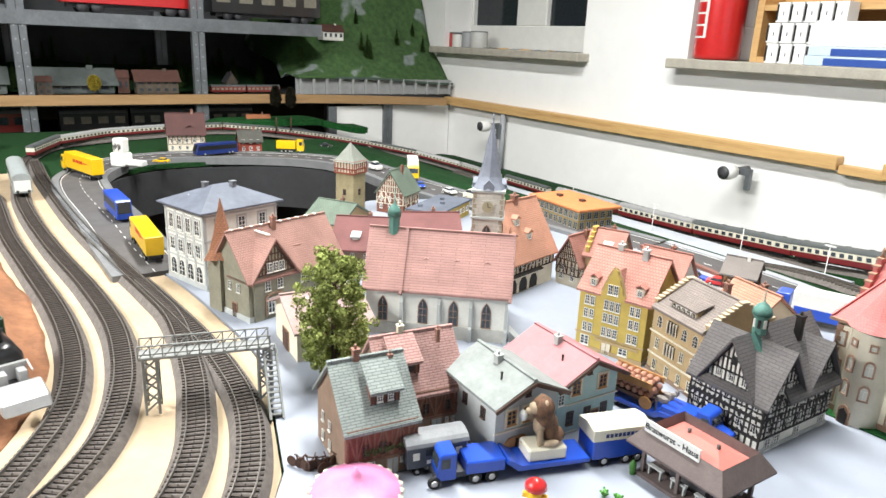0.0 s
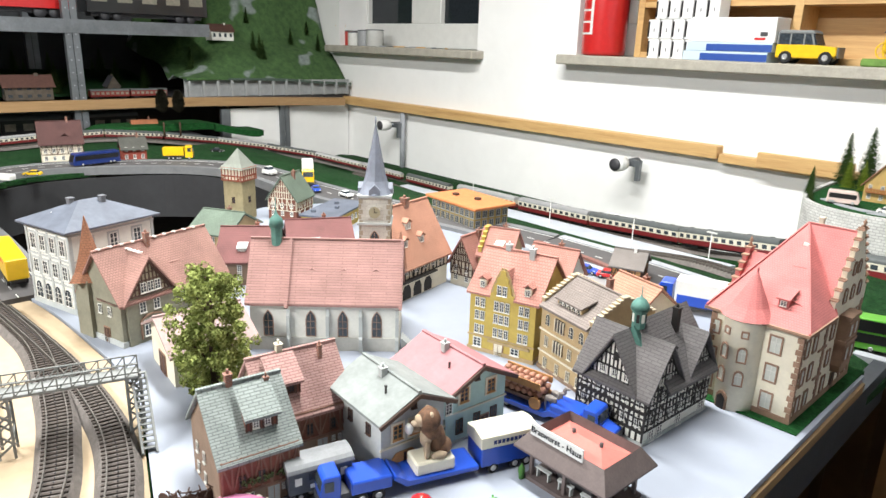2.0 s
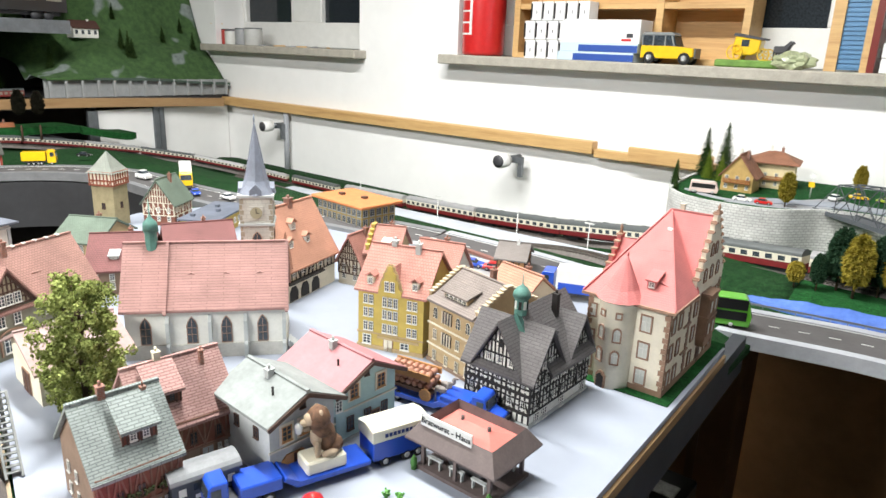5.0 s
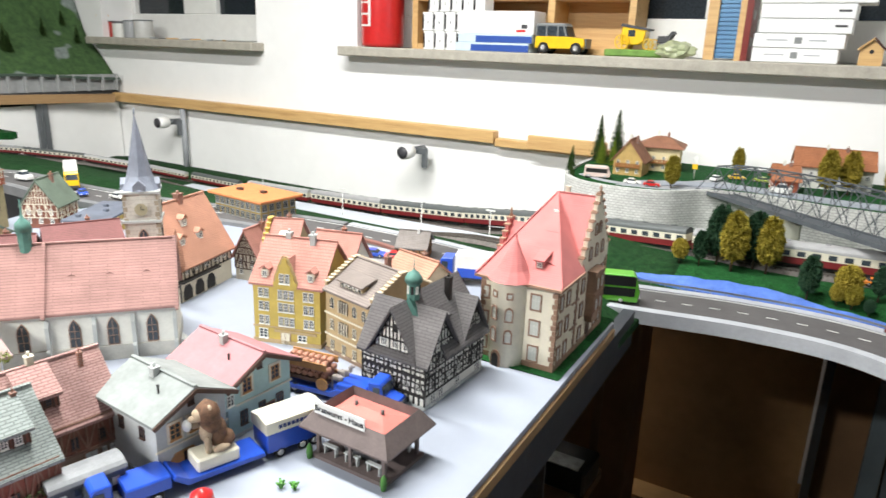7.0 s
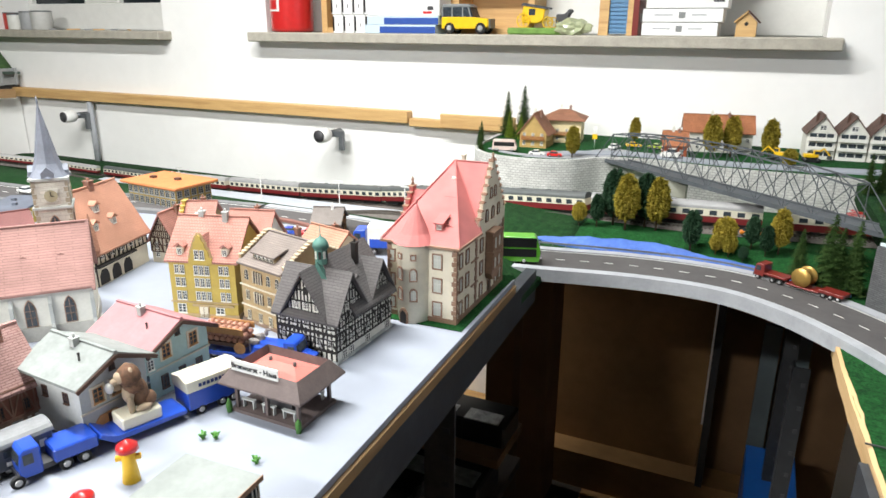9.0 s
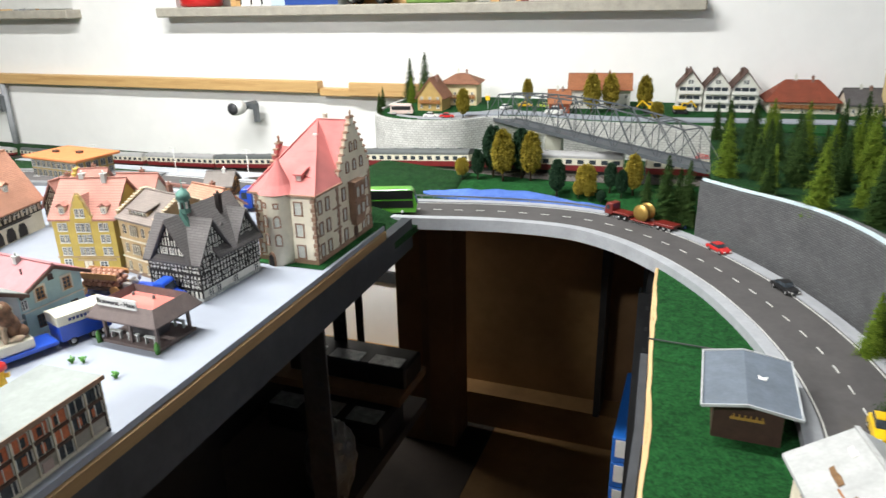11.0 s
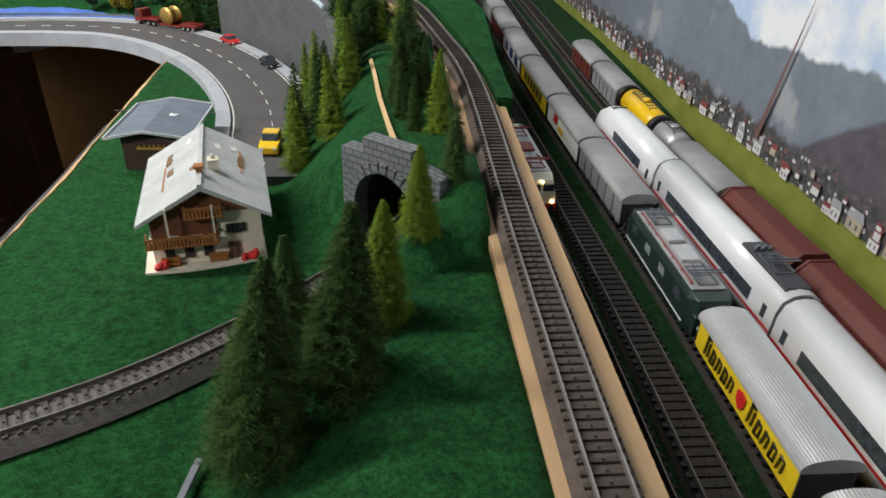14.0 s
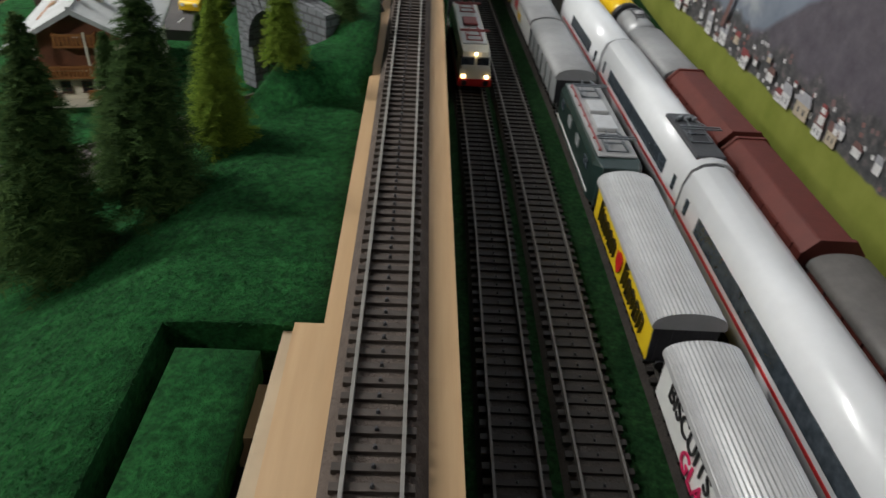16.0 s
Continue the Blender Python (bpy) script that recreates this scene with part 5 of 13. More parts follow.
# church
H = House("church", -0.548, 0.262, -0.452, 0.374, 0.070, 0.054, W_WHITE, "white gothic church with long weathered pink tiled roof and slate spire", category="church")
w, d = H.w, H.d
H.walls(0.104, "x", plinth=(0.014, mat("dirty_white_plinth", (0.5, 0.49, 0.45), 0.85, 0.2, 60)))
H.gable_roof(0.104, R_ROWS, "x", over=0.004)
for u in (0.018, 0.060, 0.092, 0.126):
    H.window("F", u, 0.016, w=0.0085, h=0.026, fm=T_PALE, style="gothic")
for u in (0.038, 0.077, 0.110, w - 0.001):
    bm = bmn()
    profile_x(bm, [(0.001, 0), (-0.006, 0), (-0.006, 0.014), (-0.004, 0.017), (-0.004, 0.038), (0.001, 0.046)], u - 0.0016, u + 0.0016)
    H.add("buttress", bm, W_GREY)
bm = bmn()
bar(bm, (0.037, -0.006, 0.047), (0.037, d / 2, 0.108), 0.003, 0.004)
H.add("roof_verge", bm, R_ROWS)
bm = bmn()
bar(bm, (w + 0.002, -0.006, 0.047), (w + 0.002, d / 2, 0.108), 0.003, 0.004)
H.add("roof_verge", bm, R_ROWS)
for u in (0.060, 0.092, 0.124):
    H.dormer("F", u, 0.018, 0.076, 0.004, 0.0025, T_BROWN, R_ROWS, 0.008, "gable")
bm = bmn()
lathe(bm, [(0.0058, 0.100), (0.0058, 0.118), (0.007, 0.118), (0.007, 0.120)], 8, center=(0.022, d / 2, 0), smooth=False)
lathe(bm, [(0.0075, 0.120), (0.0066, 0.127), (0.002, 0.132), (0.0006, 0.136), (0.0003, 0.150)], 10, center=(0.022, d / 2, 0))
H.add("ridge_turret", bm, R_COPPER, "green copper ridge turret")
for k in range(6):
    bm = bmn()
    box(bm, w + 0.003 + k * 0.002, w + 0.005 + k * 0.002, 0.004, 0.02, 0, 0.012 - k * 0.002)
    H.add("step", bm, W_GREY)
TWX, TWY = 0.118, 0.093
bm = bmn()
box(bm, TWX - 0.0165, TWX + 0.0165, TWY - 0.0165, TWY + 0.0165, 0, 0.143)
tower = H.add("tower", bm, W_STONE)
M_QUOIN = mat("tower_quoin", (0.38, 0.33, 0.25), 0.85, 0.25, 100)
for sx in (-1, 1):
    for sy in (-1, 1):
        for k in range(24):
            bm = bmn()
            e = 0.0042 if (k + (sx > 0)) % 2 else 0.0026
            box(bm, TWX + sx * 0.0168 - e / 2 - sx * e / 2, TWX + sx * 0.0168 + e / 2 - sx * e / 2, TWY + sy * 0.0168 - e / 2 - sy * e / 2, TWY + sy * 0.0168 + e / 2 - sy * e / 2, 0.002 + k * 0.0058, 0.0068 + k * 0.0058)
            H.add("quoin", bm, M_QUOIN)
bm = bmn()
box(bm, TWX - 0.0185, TWX + 0.0185, TWY - 0.0185, TWY + 0.0185, 0.112, 0.1145)
box(bm, TWX - 0.0185, TWX + 0.0185, TWY - 0.0185, TWY + 0.0185, 0.142, 0.1445)
H.add("cornice", bm, W_GREY)
for k, ang in enumerate((0, 90, 180, 270)):
    mm = pose(TWX, TWY, 0, 0, 0, ang)
    part("tower_window", window_mesh(0.0085, 0.020, T_PALE, "gothic"), None, H.root, m=mm @ pose(0, -0.0165, 0.085))
    bm = bmn()
    box(bm, -0.007, 0.007, -0.0178, -0.0160, 0.119, 0.133, 0)
    lathe(bm, [(0.0062, -0.0182), (0.0062, -0.0176)], 20, 1, center=(0, 0, 0.126), axis="Y")
    bar(bm, (0, -0.0184, 0.126), (0, -0.0184, 0.1308), 0.0008, 0.0006, 2)
    bar(bm, (0, -0.0184, 0.126), (0.003, -0.0184, 0.126), 0.0008, 0.0006, 2)
    H.add("clock", bm, [W_STONE, mat("clock_face", (0.36, 0.33, 0.22), 0.6, 0.1, 80), T_BLACK], mm=mm)
bm = bmn()
zs = [(0.0205, 0.1445), (0.0155, 0.152), (0.0125, 0.158), (0.0105, 0.166), (0.0003, 0.219)]
lathe(bm, zs, 8, center=(TWX, TWY, 0), smooth=False)
lathe(bm, [(0.0004, 0.217), (0.0011, 0.220), (0.0002, 0.226)], 6, center=(TWX, TWY, 0))
H.add("spire", bm, mat("blue_grey_slate_spire", (0.20, 0.22, 0.27), 0.6, 0.2, 90))
for ang in (0, 90, 180, 270):
    bm = bmn()
    profile_y(bm, [(-0.006, 0.1445), (0.006, 0.1445), (0.006, 0.150), (0, 0.156), (-0.006, 0.150)], -0.0185, -0.008)
    box(bm, -0.0035, 0.0035, -0.0189, -0.0184, 0.1455, 0.1505)
    H.add("spire_dormer", bm, mat("blue_grey_slate_spire", (0.20, 0.22, 0.27)), mm=pose(TWX, TWY, 0, 0, 0, ang))

# grey gabled house and its turquoise neighbour
for nm, ya, d_, hh, rr, wm, rm, lab, seed in (("gabled_house", 0.232, 0.056, 0.0500, 0.0625, W_GREY, R_GREYW, "grey rendered gabled house with a pale flat-pitched roof", 4), ("gabled_house", 0.296, 0.062, 0.0470, 0.0620, W_TURQ, R_ROSE, "turquoise rendered house with a rose-coloured roof", 5)):
    xa = -0.352 if seed == 4 else -0.358
    H = House(nm, xa, ya + 0.004, -0.291 if seed == 4 else -0.294, ya, d_, hh, wm, lab)
    H.walls(rr, "x", plinth=(0.002, W_GREY))
    H.gable_roof(rr, rm, "x", over=0.006, gab=0.0075)
    w, d = H.w, H.d
    bm = bmn()
    for e in (-0.006, d + 0.006):
        bar(bm, (w + 0.0080, e, hh - 0.006 * (rr - hh) / (d / 2)), (w + 0.0080, d / 2, rr), 0.0014, 0.003)
    H.add("barge_board", bm, T_BROWN)
    H.windows("R", (0.014, d / 2 + 0.001, d - 0.013) if seed == 4 else (0.018, d - 0.016), (0.029 if seed == 4 else 0.034,), w=0.0085, h=0.012, fm=M_GOLD, surround=W_CREAM)
    H.window("R", d / 2, rr - 0.013, w=0.005, h=0.005, fm=T_BROWN)
    if seed == 4:
        bm = bmn()
        profile_y(bm, [(-0.011, 0), (0.011, 0), (0.011, 0.012), (0.007, 0.016), (-0.007, 0.016), (-0.011, 0.012)], -0.001, 0.0004)
        box(bm, -0.001, 0.001, -0.0016, 0, 0, 0.015, 1)
        H.add("shop_gate", bm, [M_GOLD, T_BROWN], "orange wooden shop doors", H.side("R") @ pose(0.020, 0, 0.002))
        H.windows("F", (0.02, 0.045), (0.03,), w=0.006, h=0.009, fm=T_BROWN)
    else:
        H.windows("R", (0.014, 0.032, 0.050), (0.008,), w=0.007, h=0.012, fm=T_BROWN)
        H.door("R", 0.04, 0.008, 0.015)
        bm = bmn()
        box(bm, -0.008, 0.002, -0.007, 0.0, 0.030, 0.046, 0)
        H.add("corner_oriel", bm, wm, mm=H.side("R"))
        part("window", window_mesh(0.006, 0.009, M_WINW, "sq"), None, H.root, m=H.side("R") @ pose(-0.003, -0.007, 0.033))
    H.band("R", 0.024 if seed == 4 else 0.026, W_CREAM, 0.0012)
    H.chimney(w * 0.45, d * 0.42, rr - 0.006, rr + 0.006, W_GREY, 0.005)
    H.chimney(w * 0.75, d * 0.25, hh + 0.004, hh + 0.014, T_BLACK, 0.0012, False)

# timbered houses with long roofs beside the wagon
R_SHGREEN = bricky("weathered_grey_green_shingle_rows", (0.31, 0.35, 0.33), (0.36, 0.40, 0.38), (0.19, 0.22, 0.21), 0.007, 0.0021, 0.00035, 0.85, 0.35, 0.8, 0.0009)
F_BOX = mat("dark_green_window_plants", (0.05, 0.07, 0.02), 0.9, 0.5, 300)
R_SHPINK = bricky("weathered_pink_shingle_rows", (0.46, 0.27, 0.245), (0.51, 0.32, 0.29), (0.31, 0.165, 0.145), 0.007, 0.0021, 0.00035, 0.85, 0.35, 0.8, 0.0009)
for nm, A, B_, d_, hh, rr, rm, lab, gr in (("timbered_cottage", (-0.389, 0.137), (-0.324, 0.129), 0.052, 0.0425, 0.0755, R_SHGREEN, "brown timbered cottage with a grey-green tiled roof", 1), ("timbered_inn", (-0.412, 0.184), (-0.354, 0.176), 0.066, 0.0400, 0.0735, R_SHPINK, "red timbered inn with a weathered pink roof", 2)):
    H = House(nm, *A, *B_, d_, hh, W_BROWN, lab)
    w, d = H.w, H.d
    H.walls(rr, "y", 0.5)
    H.gable_roof(rr, rm, "y", over=0.0045, gab=0.003)
    bm = bmn()
    box(bm, w - 0.001, w + 0.0022, -0.001, d + 0.001, 0.016, hh)
    H.add("upper_storey", bm, W_REDB)
    m0 = H.side("R")
    bm = bmn()
    for k in range(9):
        bar(bm, (d * k / 8, -0.0024, 0.016), (d * k / 8, -0.0024, hh), 0.0011, 0.0012)
        if k < 8:
            a, b = ((k, k + 1) if k % 2 else (k + 1, k))
            bar(bm, (d * a / 8, -0.0024, 0.016), (d * b / 8, -0.0024, hh), 0.0011, 0.0012)
    for z in (0.016, hh - 0.001):
        bar(bm, (0, -0.0024, z), (d, -0.0024, z), 0.0013, 0.0015)
    H.add("timber_frame", bm, mat("grey_brown_beams", (0.24, 0.13, 0.09), 0.8, 0.3, 100), mm=m0)
    H.windows("R", (0.010, 0.018), (0.005,), w=0.006, h=0.008)
    H.windows("R", (d * 0.80, d * 0.88), (0.008,), w=0.0028, h=0.004)
    H.door("R", d * 0.66, 0.008, 0.0125, W_GREY)
    for k in (0.25, 0.5, 0.78):
        part("window", window_mesh(0.005, 0.009, T_BROWN, "sq"), None, H.root, m=m0 @ pose(d * k, -0.0024, 0.020))
    H.windows("F", (0.014, 0.030), (0.006, 0.022), w=0.005, h=0.008)
    u0 = d * (0.60 if gr == 1 else 0.30)
    kk = (rr - hh) / (w / 2)
    zb, back = hh + 0.010 * kk, 0.008
    m1 = H.side("R") @ pose(u0, back, zb)
    bm = bmn()
    box(bm, -0.0105, 0.0105, 0, 0.016, -0.003, 0.0105)
    dm = part("dormer", bm, W_REDB, H.root, m=m1)
    bm = bmn()
    profile_x(bm, [(-0.005, 0.0095), (0.017, 0.0245), (0.017, 0.0265), (-0.005, 0.0117)], -0.0125, 0.0125)
    part("dormer_roof", bm, rm, dm)
    for k in (-0.004, 0.004):
        part("dormer_window", window_mesh(0.0042, 0.0062, M_WINW if gr == 1 else T_BROWN, "sq"), None, dm, m=pose(k, -0.0004, 0.002))
    bm = bmn()
    for k in (-0.0105, -0.0075, -0.001, 0.001, 0.0075, 0.0105):
        bar(bm, (k, -0.0004, 0.0), (k, -0.0004, 0.010), 0.0009, 0.001)
    part("dormer_timber", bm, T_BROWN, dm)
    if gr == 1:  # planted window boxes along the upper storey
        rnd = random.Random(8)
        for q in (0.34, 0.62, 0.88):
            bm = bmn()
            for _ in range(16):
                c = (d * q + rnd.uniform(-0.006, 0.006), -0.0042 + rnd.uniform(-0.001, 0.001), 0.0225 + rnd.uniform(-0.001, 0.003))
                bmesh.ops.create_icosphere(bm, subdivisions=1, radius=0.0012, matrix=Matrix.Translation(c))
            H.add("window_plants", bm, F_BOX, "dark green window plants", m0)
    H.chimney(w * 0.5, d * 0.35, rr - 0.004, rr + 0.009, W_CREAM if gr == 2 else C_BRICK, 0.0045)
    H.chimney(w * 0.62, d * 0.8, rr - 0.006, rr + 0.004, C_BRICK, 0.003)

# white station building with sheet roof
H = House("station_building", -0.822, 0.128, -0.743, 0.152, 0.104, 0.095, W_WHITE, "tall off-white station building with blue-grey hipped roof")
H.walls(None, plinth=(0.006, W_GREY))
H.hip_roof(0.118, R_BLUE, 0.5, 0.007)
w, d = H.w, H.d
for s, us in (("F", (0.013, 0.031, 0.050, 0.069)), ("R", (0.022, 0.052, 0.082))):
    n = H.len(s)
    H.windows(s, us, (0.066,), w=0.0100, h=0.0185, surround=W_GREY)
    H.windows(s, us, (0.038,), w=0.0100, h=0.0165, surround=W_GREY)
    H.windows(s, us, (0.008,), w=0.0105, h=0.0190, style="round", fm=M_WINW)
    for v in (0.031, 0.060, 0.0895):
        H.band(s, v, W_GREY)
    for u in (0.0015, n - 0.0015) + ((n * 0.28, n * 0.51, n * 0.74) if s == "F" else ()):
        bm = bmn()
        box(bm, u - 0.0018, u + 0.0018, -0.0009, 0.0003, 0.006, 0.0895)
        H.add("pilaster", bm, W_GREY, mm=H.side(s))
for x, y in ((w * 0.42, d * 0.34), (w * 0.60, d * 0.62)):
    H.chimney(x, y, 0.106, 0.120, mat("dark_grey_chimney_render", (0.16, 0.165, 0.18), 0.8, 0.2, 60), 0.006, False)
rnd = random.Random(31)
for k in range(9):
    u = rnd.uniform(0.15, 0.85)
    bm = bmn()
    box(bm, -0.0012, 0.0012, -0.0012, 0.0012, -0.0004, 0.0006)
    H.add("mortar_dab", bm, W_WHITE, mm=pose(w / 2 + rnd.uniform(-0.2, 0.2) * w, d * u, 0.0, 0, 0, rnd.uniform(0, 90)) @ pose(0, 0, 0.1065))

# turreted stone house in front of the station
H = House("turreted_house", -0.690, 0.146, -0.626, 0.164, 0.128, 0.050, W_OLIVE, "olive stone house with pink tiled roof and pointed corner turret")
w, d = H.w, H.d
H.walls(0.092, "y", 0.5, plinth=(0.006, W_GREY))
H.gable_roof(0.092, R_PINK, "y", over=0.005)
bm = bmn()
profile_x(bm, [(0.006, 0.049), (0.058, 0.049), (0.032, 0.084)], w * 0.4, w + 0.003)
box(bm, w - 0.001, w + 0.003, 0.005, 0.059, 0.0, 0.050)
H.add("cross_gable", bm, W_OLIVE)
bm = bmn()
profile_x(bm, [(0.000, 0.0425), (0.032, 0.087), (0.064, 0.0425), (0.064, 0.0452), (0.032, 0.090), (0.000, 0.0452)], w * 0.4, w + 0.007)
H.add("gable_roof", bm, R_PINK)
mr = H.side("R") @ pose(0, -0.003, 0)
bm = bmn()
profile_y(bm, [(0.0095, 0.0505), (0.0545, 0.0505), (0.032, 0.0805)], -0.0003, 0.0005)
H.add("gable_field", bm, mat("dull_beige_gable_fields", (0.33, 0.29, 0.20), 0.85, 0.2, 90), mm=mr)
bm = bmn()
for e in (0.007, 0.057):
    bar(bm, (e, -0.0005, 0.050), (0.032, -0.0005, 0.084), 0.0014, 0.0018)
for k in range(1, 12):
    u = 0.007 + 0.050 * k / 12
    bar(bm, (u, -0.0005, 0.050), (u, -0.0005, 0.050 + 0.034 * (1 - abs(u - 0.032) / 0.025)), 0.0012, 0.0012)
for z, r in ((0.051, 0.025), (0.0575, 0.019), (0.0655, 0.013), (0.073, 0.008)):
    bar(bm, (0.032 - r, -0.0005, z), (0.032 + r, -0.0005, z), 0.0014, 0.0013)
for sx in (-1, 1):
    bar(bm, (0.032 + sx * 0.022, -0.0005, 0.051), (0.032 + sx * 0.012, -0.0005, 0.0655), 0.0012, 0.0012)
H.add("timber_frame", bm, T_BROWN, mm=mr)
for u in (0.024, 0.032, 0.040):
    part("window", window_mesh(0.0068, 0.0105, M_WINW, "sq"), None, H.root, m=mr @ pose(u, -0.0012, 0.053))
for u in (0.022, 0.038):
    part("window", window_mesh(0.0075, 0.0115, M_WINW, "sq"), None, H.root, m=mr @ pose(u, 0, 0.032))
for u in (0.026, 0.0365):
    part("window", window_mesh(0.0090, 0.018, M_WINW, "sq"), None, H.root, m=mr @ pose(u, 0, 0.006))
bm = bmn()
arc = [(0.031 + 0.0125 * math.cos(k * math.pi / 10), 0.023 + 0.0055 * math.sin(k * math.pi / 10)) for k in range(11)]
for (x0, z0), (x1, z1) in zip(arc, arc[1:]):
    bar(bm, (x0, -0.0006, z0), (x1, -0.0006, z1), 0.0016, 0.0018, up=(0, 1, 0))
for x in (0.0185, 0.0435):
    bar(bm, (x, -0.0006, 0.004), (x, -0.0006, 0.023), 0.0018, 0.0016)
H.add("window_arch", bm, T_PALE, "brown stone arch over the double window", mr)
rnd = random.Random(21)
for k in range(10):
    for a, b2 in (((w / 2, 0.004 + k * 0.0125, 0.0957), 1),) + ((((w * 0.42 + k * 0.0045, 0.032, 0.0912), 0),) if k < 8 else ()):
        bm = bmn()
        box(bm, -0.0022, 0.0022, -0.0016, 0.0016, -0.0006, 0.0007)
        H.add("mortar_dab", bm, W_WHITE, mm=pose(a[0] + rnd.uniform(-0.0008, 0.0008), a[1], a[2], 0, 0, rnd.uniform(-40, 40)))
H.windows("R", (0.072, 0.086), (0.030, 0.010), w=0.0065, h=0.011)
H.windows("F", (0.016, 0.032, 0.048), (0.030,), w=0.006, h=0.010)
H.door("F", 0.040, 0.008, 0.016)
bm = bmn()
box(bm, -0.004, 0.020, -0.004, 0.020, 0.0, 0.0615)
H.add("turret", bm, W_OLIVE)
bm = bmn()
lathe(bm, [(0.0235, 0.060), (0.0165, 0.070), (0.010, 0.088), (0.0004, 0.126)], 4, center=(0.008, 0.008, 0), smooth=False)
H.add("turret_roof", bm, tiles("burnt_orange_tiles", (0.37, 0.16, 0.085)), "pointed burnt-orange turret roof")
H.chimney(w * 0.55, 0.055, 0.084, 0.102)
H.dormer("R", 0.075, 0.016, 0.066, 0.008, 0.003, R_PINK, R_PINK, 0.010)

# shed behind the tree
H = House("goods_shed", -0.585, 0.178, -0.515, 0.172, 0.070, 0.038, W_CREAM, "cream goods shed with a broad pale pink roof", category="shed")
H.walls(0.054, "y")
H.gable_roof(0.054, mat("pale_pink_sheet_roof", (0.38, 0.27, 0.25), 0.8, 0.2, 40), "y", over=0.012, gab=0.006)
H.windows("R", (0.015, 0.035, 0.055), (0.010,), w=0.006, h=0.009)
H.door("F", 0.035, 0.018, 0.020)

# orange-roofed market house
H = House("market_house", -0.556, 0.460, -0.580, 0.556, 0.075, 0.046, W_CREAM, "timbered market house with bright orange roof and arched hall")
w, d = H.w, H.d
H.walls(0.105, "x", 0.5)
H.gable_roof(0.105, R_ORANGE, "x", over=0.005)
H.timber("F", 0, w, 0.026, 0.046, 12, T_BLACK, 1, seed=7)
bm = bmn()
box(bm, -0.002, w * 0.7, -0.006, 0.001, 0.024, 0.026)
H.add("jetty_beam", bm, T_BLACK)
for k in range(3):
    bm = bmn()
    u = 0.012 + k * 0.022
    profile_y(bm, [(u - 0.008, 0.001), (u + 0.008, 0.001), (u + 0.008, 0.012), (u + 0.004, 0.019), (u - 0.004, 0.019), (u - 0.008, 0.012)], -0.0006, 0.0004)
    H.add("arch", bm, T_BLACK)
H.windows("F", (0.012, 0.030, 0.048, 0.066, 0.084), (0.032,), w=0.006, h=0.009)
H.timber("L", 0, d, 0.0, 0.046, 6, T_BLACK, 2, seed=8)
for u, b, z in ((0.022, 0.010, 0.062), (0.055, 0.010, 0.062), (0.040, 0.020, 0.080)):
    H.dormer("F", u, b, z, 0.0095, 0.0085, W_WHITE, R_ORANGE, 0.013, "gable")
H.chimney(w * 0.55, d * 0.5, 0.098, 0.114, C_BRICK, 0.008)
bm = bmn()
lathe(bm, [(0.010, 0.046), (0.007, 0.066), (0.0004, 0.090)], 4, center=(-0.001, 0.0, 0), smooth=False)
H.add("corner_turret_roof", bm, R_ORANGE)

